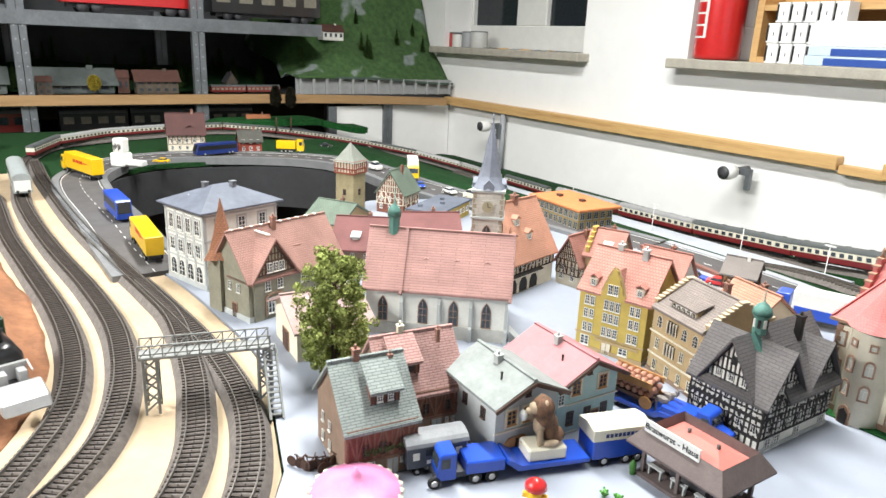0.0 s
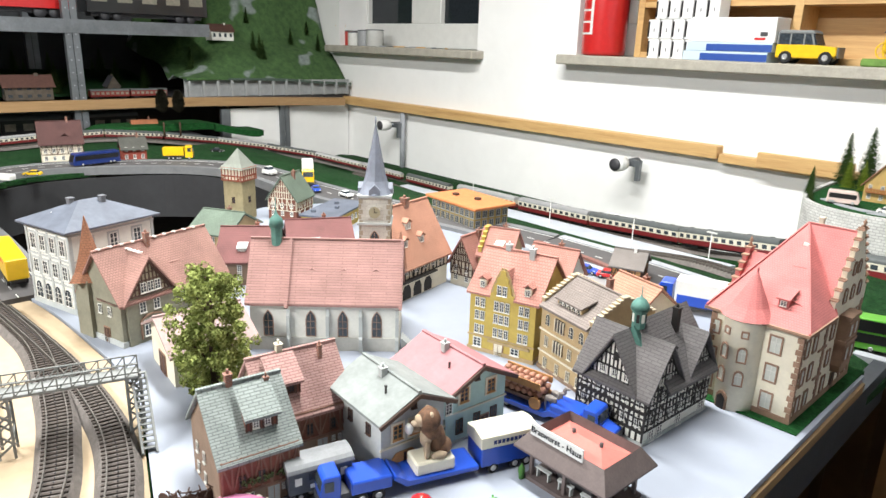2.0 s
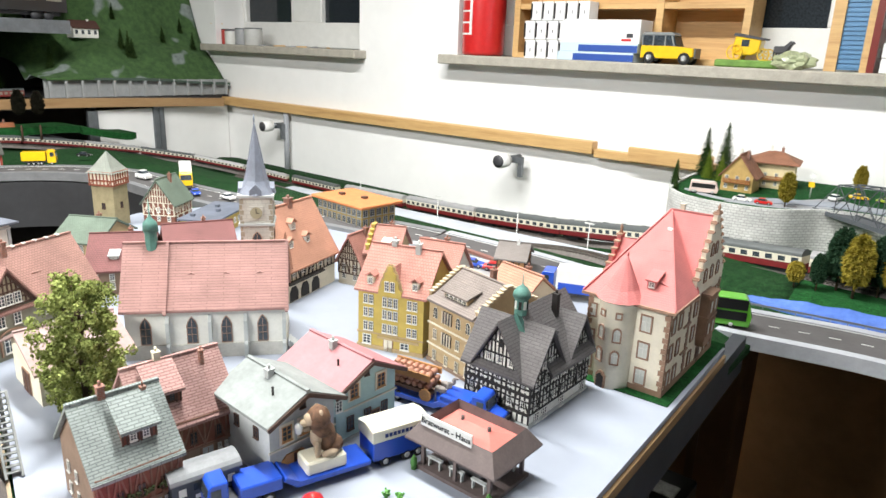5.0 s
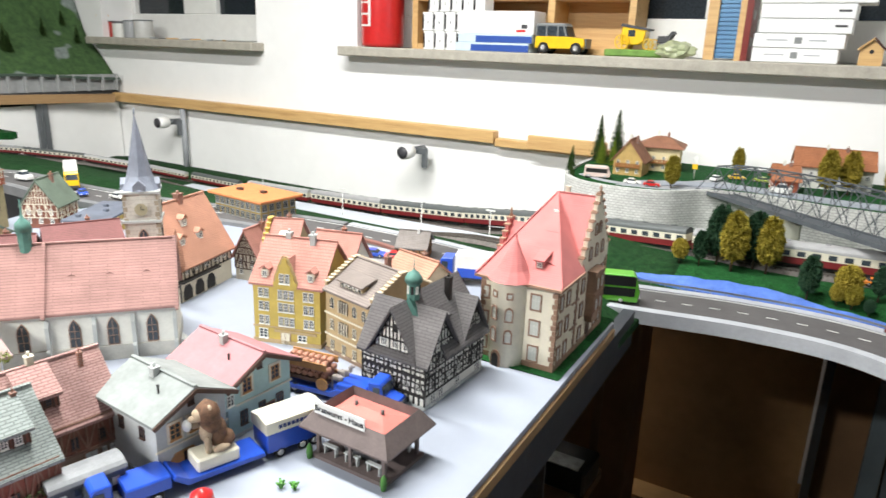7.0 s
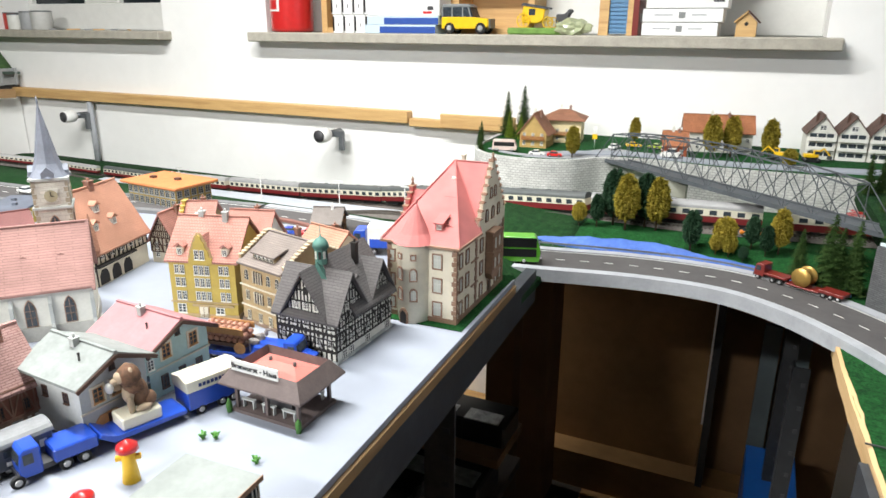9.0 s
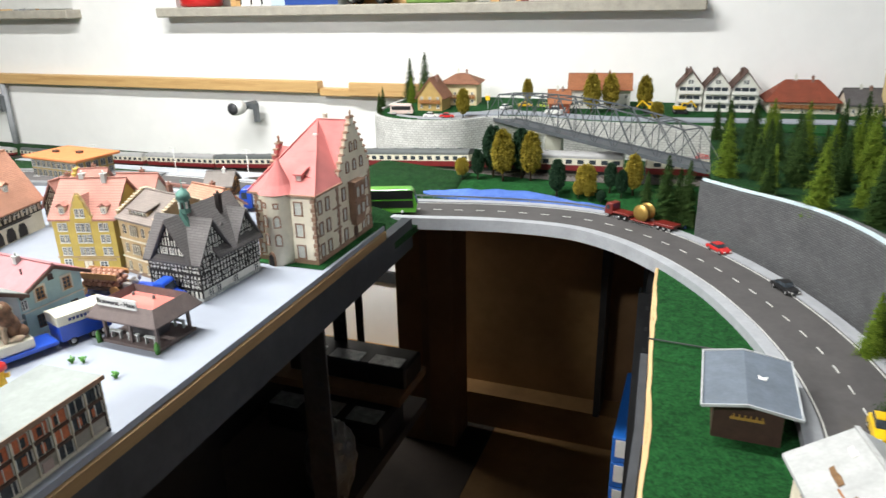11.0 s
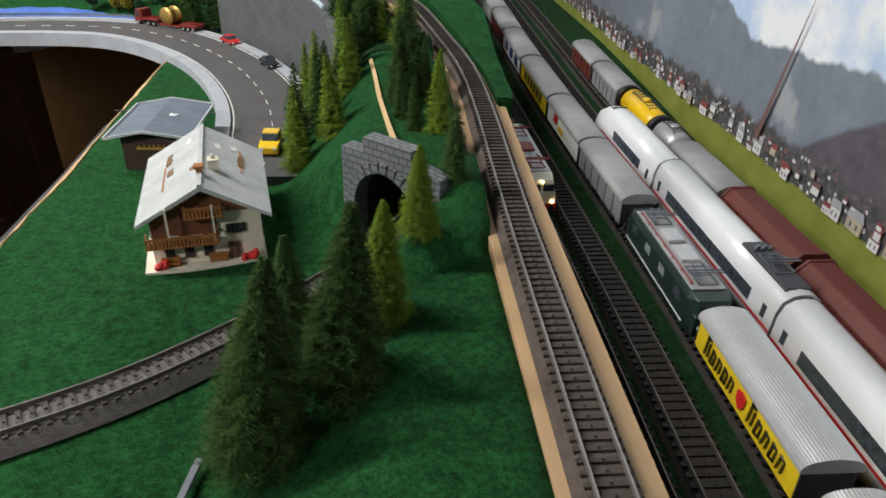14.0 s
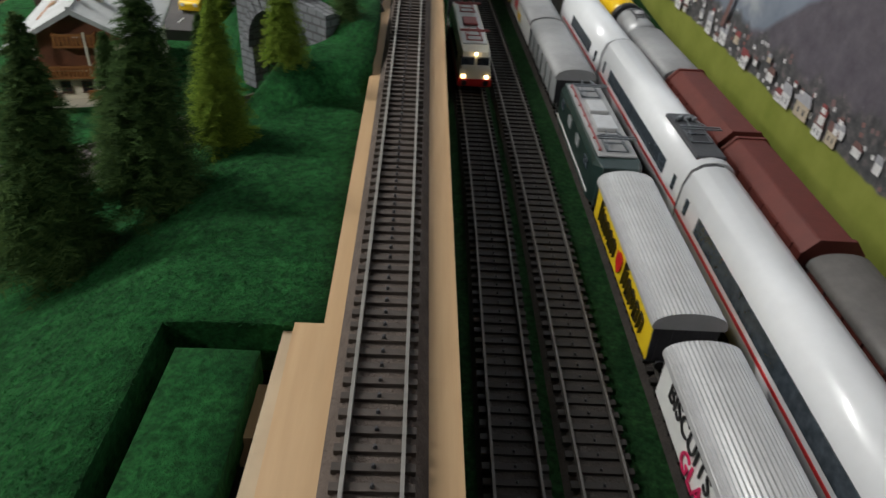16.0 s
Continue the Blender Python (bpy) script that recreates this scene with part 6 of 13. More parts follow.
# smaller houses round the square
for nm, A, B_, d_, hh, rr, ax, wm, rm, lab, tim in (
        ("corner_house", (-0.572, 0.556), (-0.538, 0.562), 0.055, 0.034, 0.064, "y", W_CREAM, R_SALMON, "small timbered corner house with salmon roof", 1),
        ("stepped_gable_house", (-0.538, 0.572), (-0.502, 0.590), 0.060, 0.046, 0.072, "x", W_TAN, R_SALMON, "small yellow-tan house with stepped gable", 2),
        ("corner_house", (-0.440, 0.548), (-0.392, 0.562), 0.060, 0.046, 0.078, "x", W_WHITE, R_SALMON, "house with salmon hipped roof behind the mustard house", 0),
        ("corner_house", (-0.345, 0.560), (-0.292, 0.548), 0.060, 0.046, 0.070, "x", W_CREAM, R_ORANGE, "house with flat orange roof behind the stepped gables", 0),
        ("long_barn", (-0.690, 0.390), (-0.655, 0.462), 0.115, 0.036, 0.068, "x", W_BROWN, R_MAROON, "long barn with dark maroon tiled roof", 0),
        ("long_barn", (-0.742, 0.315), (-0.700, 0.372), 0.095, 0.032, 0.062, "x", W_BROWN, R_MAROON, "dark barn with sagging brown roof", 0),
        ("town_gate_house", (-0.905, 0.345), (-0.850, 0.378), 0.085, 0.030, 0.052, "x", W_TAN, tiles("moss_green_tiles", (0.16, 0.21, 0.16)), "tan house with mossy green roof", 0),
        ("timbered_gable_house", (-1.010, 0.528), (-0.965, 0.556), 0.060, 0.038, 0.074, "y", W_REDB, tiles("moss_green_tiles", (0.16, 0.21, 0.16)), "red timbered gable house with mossy green roof", 3)):
    H = House(nm, *A, *B_, d_, hh, wm, lab)
    w, d = H.w, H.d
    H.walls(rr, ax)
    H.gable_roof(rr, rm, ax, over=0.004)
    for s in "FR":
        n = H.len(s)
        k = max(2, int(n / 0.016))
        H.windows(s, [n * (i + 0.5) / k for i in range(k)], (0.008, hh * 0.58), w=0.0055, h=0.0085)
        if tim in (1, 3):
            H.timber(s, 0, n, hh * 0.45, hh, 6, T_BROWN if tim == 1 else W_CREAM, 1, gable=(rr - hh) if (ax == "y") == (s == "F") else 0, seed=9)
    if tim == 2:
        H.stepped("L", rr, 0.5, W_YELLOW, 5)
        H.dormer("F", w * 0.6, 0.008, hh + 0.006, 0.009, 0.006, W_WHITE, W_WHITE, 0.012)
    if "barn" in nm:
        H.dormer("F", w * 0.4, 0.012, hh + 0.010, 0.010, 0.003, W_GREY, W_GREY, 0.012)
    H.chimney(w * 0.6, d * 0.55, rr - 0.008, rr + 0.006)

# flat grey works building
H = House("works_building", -0.905, 0.530, -0.855, 0.560, 0.125, 0.026, W_YELLOW, "low ochre works building with a flat grey roof")
H.walls(None)
bm = bmn()
box(bm, -0.003, H.w + 0.003, -0.003, H.d + 0.003, 0.026, 0.029)
for x, y in ((0.012, 0.02), (0.035, 0.06), (0.02, 0.09)):
    box(bm, x - 0.003, x + 0.003, y - 0.003, y + 0.003, 0.029, 0.033)
H.add("roof", bm, R_BLUE)
H.windows("F", [0.01 + 0.012 * k for k in range(4)], (0.010,), w=0.008, h=0.009)
H.windows("R", [0.01 + 0.015 * k for k in range(8)], (0.010,), w=0.008, h=0.009)
# watch tower
H = House("watch_tower", -1.051, 0.467, -1.018, 0.485, 0.037, 0.068, mat("olive_tan_stone", (0.34, 0.285, 0.16), 0.85, 0.25, 70), "square tan stone watch tower with timbered top and green pyramid roof", category="tower")
H.walls(None)
w, d = H.w, H.d
bm = bmn()
box(bm, -0.002, w + 0.002, -0.002, d + 0.002, 0.068, 0.090)
H.add("timber_storey", bm, W_CREAM)
for s in "FRL":
    n = H.len(s)
    mt = H.side(s) @ pose(0, -0.0022, 0)
    bm = bmn()
    for k in range(7):
        bar(bm, (n * k / 6, 0, 0.068), (n * k / 6, 0, 0.090), 0.0024, 0.0012)
    for z in (0.069, 0.0765, 0.0895):
        bar(bm, (-0.002, 0, z), (n + 0.002, 0, z), 0.0014, 0.0026)
    for k in (0, 5):
        bar(bm, (n * k / 6, 0, 0.069), (n * (k + 1) / 6, 0, 0.0765), 0.002, 0.0012)
    H.add("timber_frame", bm, mat("red_brown_timber", (0.30, 0.09, 0.05), 0.7, 0.2, 90), mm=mt)
    for k in range(6):
        part("window", window_mesh(n / 9, 0.0085, M_WINW, "sq"), None, H.root, m=mt @ pose(n * (k + 0.5) / 6, 0.0012, 0.079))
    H.window(s, H.len(s) / 2, 0.030, w=0.006, h=0.010, fm=T_BROWN)
    m0 = H.side(s) @ pose(0, -0.002, 0)
bm = bmn()
lathe(bm, [(0.033, 0.088), (0.023, 0.096), (0.0005, 0.121)], 4, center=(0, 0, 0), smooth=False)
H.add("roof", bm, tiles("grey_moss_tiles", (0.27, 0.29, 0.25)), mm=pose(w / 2, d / 2, 0, 0, 0, 45))

# ---- trees ----
def foliage(name, c1, c2):
    m, nt, b = nodes_of(name)
    geo = nt.nodes.new("ShaderNodeNewGeometry")
    oi = nt.nodes.new("ShaderNodeObjectInfo")
    c = ramp(nt, geo.outputs["Random Per Island"], [(0.0, c1), (1.0, c2)])
    k = ramp(nt, oi.outputs["Random"], [(0.0, (0.7, 0.75, 0.7)), (1.0, (1.0, 1.0, 1.0))])
    nt.links.new(mixc(nt, 1.0, c, k, "MULTIPLY"), b.inputs["Base Color"])
    b.inputs["Roughness"].default_value = 0.85
    b.inputs["Specular IOR Level"].default_value = 0.04
    return m


F_DARK = foliage("dark_fir_needles", (0.020, 0.044, 0.013), (0.062, 0.105, 0.030))
F_LIGHT = foliage("bright_fir_needles", (0.075, 0.130, 0.014), (0.20, 0.27, 0.034))
F_OLIVE = foliage("olive_yellow_foam", (0.18, 0.14, 0.018), (0.50, 0.385, 0.065))
F_BUSH = foliage("blue_green_foam", (0.018, 0.045, 0.025), (0.05, 0.10, 0.055))
F_LEAF = foliage("pale_olive_leaves", (0.115, 0.145, 0.035), (0.40, 0.45, 0.15))
M_TRUNK = mat("brown_tree_trunk", (0.07, 0.04, 0.022), 0.9, 0.3, 150)


def fir_meshes(h, r, seed, whorls=24, per=12, pairs=4, needle=0.16, thick=0.006, lift=0.07):
    """A bottle-brush fir: twigs in whorls round a thin trunk, each feathered with fine needles."""
    rnd = random.Random(seed)
    bm = bmn()
    lathe(bm, [(h * 0.026, -0.002), (h * 0.018, h * 0.03), (h * 0.015, h * 0.3), (h * 0.003, h * 0.97)], 6)
    trunk = to_mesh("trunk", bm, M_TRUNK)
    vs, fs = [], []

    def blade(a, b, c):
        n0 = len(vs)
        vs.extend((tuple(a), tuple(b), tuple(c)))
        fs.append((n0, n0 + 1, n0 + 2))

    up = Vector((0, 0, 1))
    for k in range(whorls):
        q = k / (whorls - 1)
        z = h * (lift + (0.97 - lift) * q)
        rr = r * ((1 - q) ** 0.80 * 0.94 + 0.06) * rnd.uniform(0.86, 1.10)
        n = max(6, int(per * (1 - q * 0.55)))
        a0 = rnd.random() * 6.28
        for i in range(n):
            a = a0 + 6.283 * i / n + rnd.uniform(-0.25, 0.25)
            ln = rr * rnd.uniform(0.72, 1.12)
            d = Vector((math.cos(a), math.sin(a), 0))
            s = Vector((-d.y, d.x, 0))
            base = Vector((0, 0, z + rnd.uniform(-0.01, 0.01) * h))
            tip = base + d * ln + up * ln * rnd.uniform(-0.55, -0.06)
            t = (tip - base).normalized()
            wd = h * thick
            blade(base - s * wd, base + s * wd, tip)
            nl = h * 0.013 + ln * needle
            for e in range(pairs):
                p = base.lerp(tip, 0.18 + 0.80 * (e + rnd.uniform(0.1, 0.9)) / pairs)
                for sg in (-1, 1):
                    o = (t * rnd.uniform(0.5, 1.1) + s * sg * rnd.uniform(0.5, 1.0) + up * rnd.uniform(-0.45, 0.5)) * nl
                    blade(p - t * wd * 0.8, p + t * wd * 0.8, p + o)
    for k in range(26):   # dark twigs that fill the heart of the crown
        for i in range(9):
            q = (k + rnd.random()) / 26
            a = rnd.uniform(0, 6.283)
            rr = r * ((1 - q) ** 0.80 * 0.94 + 0.06) * 0.62
            z = h * (lift + (0.94 - lift) * q)
            d = Vector((math.cos(a), math.sin(a), -0.35))
            s = Vector((-d.y, d.x, 0))
            blade(Vector((0, 0, z)), d * rr + s * rr * 0.45 + Vector((0, 0, z)), d * rr - s * rr * 0.45 + Vector((0, 0, z)))
    me = bpy.data.meshes.new("crown")
    me.from_pydata(vs, [], fs)
    return trunk, me


FIRS = []
for k in range(4):
    FIRS.append(fir_meshes(0.10, 0.0225, 40 + k, 34, 18, 5, 0.20, 0.0085))
for k in range(2):
    FIRS.append(fir_meshes(0.10, 0.0232, 50 + k, 58, 32, 11, 0.11, 0.0042, 0.15))


def fir(x, y, z, h, kind, light, rz=0, tilt=0, label=None):
    tr, cr = FIRS[kind]
    t = thing("fir_tree", pose(x, y, z, tilt, tilt * 0.5, rz) @ Matrix.Scale(h / 0.10, 4), label or ("bright green model fir tree on the slope" if light else "dark green model fir tree on the slope"), "tree", "model firs")
    part("trunk", tr, None, t)
    key = ("crown", kind, light)
    if key not in WIN:
        me = cr.copy()
        me.materials.append(F_LIGHT if light else F_DARK)
        WIN[key] = me
    part("crown", WIN[key], None, t)
    return t


def foam_meshes(shape, seed, n=3200, needle=0.17):
    """An egg-shaped crown of short bristles with an uneven outline."""
    rnd = random.Random(seed)
    vs, fs = [], []
    for k in range(n):
        z = rnd.uniform(-1, 1)
        a = rnd.uniform(0, 6.283)
        rr = math.sqrt(max(0, 1 - z * z)) * shape(z)
        lump = 0.84 + 0.07 * math.sin(5 * a + 9 * z) + 0.05 * math.sin(17 * z + 2 * a)
        c = Vector((rr * math.cos(a), rr * math.sin(a), z)) * lump
        d = (Vector((math.cos(a), math.sin(a), z * 0.6 - 0.12)) + Vector((rnd.gauss(0, 0.35), rnd.gauss(0, 0.35), rnd.gauss(0, 0.35)))).normalized()
        v = d.orthogonal().normalized()
        v = (v * math.cos(a * 7) + d.cross(v) * math.sin(a * 7)) * rnd.uniform(0.028, 0.05)
        n0 = len(vs)
        vs.extend((tuple(c - v), tuple(c + v), tuple(c + d * needle * rnd.uniform(0.6, 1.15))))
        fs.append((n0, n0 + 1, n0 + 2))
    core = bmn()
    for q in bmesh.ops.create_icosphere(core, subdivisions=3, radius=0.84)["verts"]:
        q.co = Vector((q.co.x * shape(q.co.z / 0.84), q.co.y * shape(q.co.z / 0.84), q.co.z))
    core.verts.index_update()
    n0 = len(vs)
    vs.extend(tuple(q.co) for q in core.verts)
    fs.extend(tuple(n0 + q.index for q in f.verts) for f in core.faces)
    core.free()
    me = bpy.data.meshes.new("crown")
    me.from_pydata(vs, [], fs)
    return me


FOAM = [foam_meshes(lambda z: 0.45 * (1 - 0.22 * z), 1), foam_meshes(lambda z: 0.46 * (1 - 0.15 * z), 2), foam_meshes(lambda z: 0.74, 3, 3200, 0.2)]


def foam_tree(x, y, z, h, kind, m, label, stem=0.14):
    t = thing("foam_tree", at(x, y, z, (x * 977) % 360), label, "tree", "foam trees")
    bm = bmn()
    lathe(bm, [(h * 0.022, -0.002), (h * 0.018, h * 0.3)], 6)
    part("trunk", bm, M_TRUNK, t)
    key = ("foam", kind, m.name)
    if key not in WIN:
        me = FOAM[kind].copy()
        me.materials.append(m)
        WIN[key] = me
    r = h * (1 - stem) / 2
    part("crown", WIN[key], None, t, m=pose(0, 0, h * stem + r) @ Matrix.Scale(r, 4))


LB = "yellow-olive egg-shaped foam tree on the river bank"
LG = "dark blue-green foam tree on the river bank"
for x, y, h, k, m in ((-0.128, 1.034, 0.038, 2, F_OLIVE), (-0.100, 1.040, 0.054, 1, F_BUSH), (-0.078, 1.062, 0.094, 1, F_BUSH), (-0.054, 1.040, 0.092, 0, F_OLIVE), (-0.028, 1.07, 0.090, 1, F_BUSH), (-0.008, 1.058, 0.087, 0, F_OLIVE), (0.052, 0.994, 0.064, 1, F_BUSH), (0.098, 1.005, 0.052, 2, F_OLIVE), (0.088, 0.995, 0.030, 2, F_OLIVE), (0.106, 0.992, 0.034, 2, F_OLIVE), (0.155, 1.005, 0.046, 1, F_BUSH), (0.172, 1.015, 0.068, 0, F_OLIVE), (0.126, 0.985, 0.022, 2, F_BUSH), (0.135, 1.02, 0.05, 1, F_BUSH)):
    foam_tree(x, y, ground(x, y) - 0.004, h, k, m, LB if m is F_OLIVE else LG)
for x, y, h in ((0.228, 0.915, 0.108), (0.258, 0.925, 0.100), (0.198, 0.965, 0.07), (0.245, 0.96, 0.08)):
    fir(x, y, ground(x, y) - 0.004, h, 1, False, x * 900)
# village trees
for x, y, h, k, m in ((-0.206, 1.268, 0.064, 1, F_OLIVE), (-0.13, 1.52, 0.058, 0, F_OLIVE), (0.04, 1.40, 0.085, 0, F_OLIVE), (0.075, 1.43, 0.083, 0, F_OLIVE), (0.145, 1.45, 0.078, 0, F_OLIVE), (0.18, 1.33, 0.04, 2, F_OLIVE)):
    foam_tree(x, y, 1.052, h, k, m, "tall yellow-olive foam tree in the village")
for x, y, h, li in ((-0.425, 1.50, 0.105, False), (-0.385, 1.50, 0.12, False), (-0.405, 1.46, 0.065, True), (-0.375, 1.45, 0.06, True), (-0.435, 1.36, 0.05, False), (-0.420, 1.31, 0.045, False), (-0.402, 1.27, 0.038, False)):
    fir(x, y, 1.052, h, 0, li, x * 1500, label="small fir tree at the village's edge")
# the forest
rnd = random.Random(11)
spots = []
tries = 0
while len(spots) < 70 and tries < 6000:
    tries += 1
    x, y = rnd.uniform(0.28, 0.60), rnd.uniform(0.36, 1.22)
    lim = ret_x(y) if y > 0.5 else 0.452
    if x < lim + 0.018:
        continue
    if y < 0.78 and x > near_x(y) - 0.04:
        continue
    if 0.497 < x < 0.527 and y < 0.48:
        continue
    if any((x - a) ** 2 + (y - b) ** 2 < 0.028 ** 2 for a, b in spots):
        continue
    spots.append((x, y))
for i, (x, y) in enumerate(spots):
    z = hill(x, y) if y < 0.76 else 1.05
    fir(x, y, z - 0.002, rnd.uniform(0.056, 0.094), rnd.randrange(4), rnd.random() < 0.48, rnd.uniform(0, 360), rnd.uniform(-4, 4))
# slope trees beside the road
for x, y, h, li in ((0.432, 0.554, 0.085, True), (0.434, 0.452, 0.090, False), (0.455, 0.471, 0.098, True), (0.444, 0.378, 0.086, True), (0.485, 0.481, 0.100, False), (0.514, 0.533, 0.095, True), (0.486, 0.455, 0.092, True), (0.517, 0.57, 0.098, False), (0.546, 0.424, 0.085, False), (0.447, 0.505, 0.080, False), (0.462, 0.418, 0.088, False), (0.475, 0.38, 0.080, True), (0.440, 0.415, 0.074, False), (0.456, 0.545, 0.090, False), (0.560, 0.405, 0.075, True), (0.478, 0.520, 0.100, True), (0.463, 0.606, 0.095, False), (0.475, 0.575, 0.105, False)):
    fir(x, y, min(hill(x, y), 1.01) - 0.002, h * 0.86, rnd.randrange(4), li, x * 2000, 3)
# small firs on both sides of the bare wooden edge
for x, y, h, li in ((0.530, 0.372, 0.050, False), (0.531, 0.342, 0.046, False), (0.540, 0.316, 0.042, False), (0.557, 0.312, 0.060, True), (0.532, 0.414, 0.054, False), (0.551, 0.386, 0.052, False), (0.473, 0.468, 0.056, False), (0.459, 0.530, 0.060, True), (0.444, 0.486, 0.050, False), (0.490, 0.545, 0.064, False), (0.448, 0.590, 0.062, False), (0.482, 0.500, 0.058, True), (0.464, 0.445, 0.046, False)):
    fir(x, y, hill(x, y) - 0.002, h, rnd.randrange(4), li, x * 3100, 2, "small fir beside the bare wooden edge of the hill")
# nearest firs on the mat
for x, y, h, k, li, rz, lean, what in ((0.463, 0.060, 0.112, 4, False, 10, 7, "large dark"), (0.499, 0.082, 0.104, 5, False, 70, 5, "large dark"), (0.472, 0.125, 0.080, 4, False, 170, 0, "dark"), (0.500, 0.165, 0.066, 4, False, 130, 0, "dark"), (0.517, 0.124, 0.074, 5, True, 200, 2, "bright green")):
    t = fir(x, y, hill(x, y) - 0.003, h, k, li, rz, 0, what + " bottle-brush fir on the green mat")
    t.matrix_basis = Matrix.Translation(t.matrix_basis.translation) @ Matrix.Rotation(math.radians(lean), 4, "Y") @ Matrix.Translation(-t.matrix_basis.translation) @ t.matrix_basis
fir(0.538, 0.176, hill(0.538, 0.176) - 0.002, 0.058, 5, True, 20, 0, "bright green fir beside the tunnel portal")
fir(0.562, 0.235, hill(0.562, 0.235) - 0.002, 0.052, 1, False, 120, 0, "small dark fir beside the tunnel portal")

# big leafy tree in the town
t = thing("leafy_tree", at(-0.4735, 0.191, 1.0), "tall leafy pale green tree beside the goods shed", "tree")
bm = bmn()
lathe(bm, [(0.004, -0.001), (0.0032, 0.04), (0.002, 0.10)], 8)
for k in range(9):
    a = k * 2.4
    bar(bm, (0, 0, 0.015 + k * 0.009), (0.016 * math.cos(a), 0.016 * math.sin(a), 0.035 + k * 0.010), 0.0016)
part("trunk", bm, M_TRUNK, t)
rnd = random.Random(5)
bm = bmn()
for k in range(330):
    z = rnd.uniform(0.010, 0.117)
    a = rnd.uniform(0, 6.283)
    full = 0.0315 * math.sqrt(max(0.05, 1 - ((z - 0.060) / 0.068) ** 2)) * (1 + 0.22 * math.sin(3 * a + z * 90))
    rr = full * (0.2 + 0.8 * math.sqrt(rnd.random()))
    c = Vector((rr * math.cos(a), rr * math.sin(a), z))
    big = rnd.uniform(0.0036, 0.0058)
    for i in range(70):
        u = Vector((rnd.gauss(0, 1), rnd.gauss(0, 1), rnd.gauss(0, 1))).normalized()
        p = c + u * big * rnd.uniform(0.75, 1.1)
        q0 = (u + Vector((rnd.gauss(0, 0.5), rnd.gauss(0, 0.5), rnd.gauss(0, 0.5)))).normalized()
        v = q0.orthogonal().normalized()
        w2 = q0.cross(v)
        sz = rnd.uniform(0.0008, 0.0016)
        bm.faces.new([bm.verts.new(p + q * sz) for q in (v, w2 * 0.8, -v, -w2 * 0.8)])
me = bpy.data.meshes.new("crown")
bm.to_mesh(me)
bm.free()
me.materials.append(F_LEAF)
part("crown", me, None, t)

# ---- right-hand things ----
# river
RIVER = ((-0.180, 0.974, 0.978), (-0.160, 0.966, 0.982), (-0.12, 0.962, 0.990), (-0.06, 0.961, 0.997), (0.0, 0.958, 0.999), (0.035, 0.955, 0.994), (0.08, 0.950, 0.984), (0.14, 0.944, 0.976), (0.20, 0.930, 0.960), (0.26, 0.913, 0.945))
near_bank, far_bank = (spline([(r[0], r[k], 0) for r in RIVER], 6) for k in (1, 2))
bm = bmn()
rows_r = []
for i, (a, b) in enumerate(zip(near_bank, far_bank)):
    b = b + Vector((0, 0.004 * noise.noise((i * 0.4, 2, 7)), 0))
    ring_r = [a.lerp(b, k / 6) for k in range(7)]
    rows_r.append([bm.verts.new((p.x, p.y, ground(p.x, p.y) - 0.0028 + 0.0004 * (k % 2))) for k, p in enumerate(ring_r)] + [bm.verts.new((p.x, p.y, 0.955)) for p in (b, a)])
for ra, rb in zip(rows_r, rows_r[1:]):
    for j in range(9):
        bm.faces.new((ra[j], ra[(j + 1) % 9], rb[(j + 1) % 9], rb[j]))
bm.faces.new(rows_r[0])
bm.faces.new(rows_r[-1])
bmesh.ops.recalc_face_normals(bm, faces=list(bm.faces))
solid("river", bm, M_WATER, "blue painted river behind the road", "river", kind="structure")
# guard rail
g = thing("guard_rail", at(0, 0, 0), "grey guard rail along the outer road edge", "guard rail")
line = spline([(x + 0.0, y + 0.0, 0.976) for x, y in ((-0.20, 0.915), (-0.02, 0.943), (0.11, 0.942), (0.215, 0.898))], 10)
bm = bmn()
sweep(bm, line, [(-0.0006, 0.004), (0.0006, 0.004), (0.0006, 0.0066), (-0.0006, 0.0066)])
part("rail", bm, M_STEEL, g)
bm = bmn()
box(bm, -0.0005, 0.0005, -0.0005, 0.0005, -0.006, 0.006)
me = to_mesh("post", bm, M_STEEL)
for p, d in even(line, 0.02):
    part("post", me, None, g, m=Matrix.Translation(p))

# tunnel portal
pw = 0.074
t = thing("tunnel_portal", at(0.5185, 0.2485, 0.972, -40) @ Matrix.Diagonal((0.96, 1, 1.18, 1)) @ Matrix.Translation((-pw / 2, 0, 0)), "grey stone tunnel portal in the green hill", "tunnel portal")
bm = bmn()
ring = [(-0.027, 0), (-0.027, 0.024)] + [(-0.027 * math.cos(k * math.pi / 10), 0.024 + 0.024 * math.sin(k * math.pi / 10)) for k in range(1, 10)] + [(0.027, 0.024), (0.027, 0)]
outer = [(-0.040, 0), (-0.040, 0.056), (-0.020, 0.056), (-0.020, 0.065), (0.022, 0.065), (0.022, 0.057), (0.046, 0.054), (0.046, 0)]
cx = pw / 2
fv = []
for yy in (0.0, 0.012):
    fv.append(([bm.verts.new((x + cx, yy, z)) for x, z in ring], [bm.verts.new((x + cx, yy, z)) for x, z in outer]))
for (r, o), flip in ((fv[0], False), (fv[1], True)):
    n, m_ = len(r), len(o)
    # side piers and spandrels by fans from the outer corners
    order = [(0, 0), (1, 1), (6, 2), (6, 3), (6, 4), (6, 5), (11, 6), (12, 7)]
    idx = [0, 1, 4, 5, 7, 8, 11, 12]
    for k in range(m_ - 1):
        a, b = idx[k], idx[k + 1]
        f = [o[k]] + r[a:b + 1] + [o[k + 1]]
        bm.faces.new(f if flip else f[::-1])
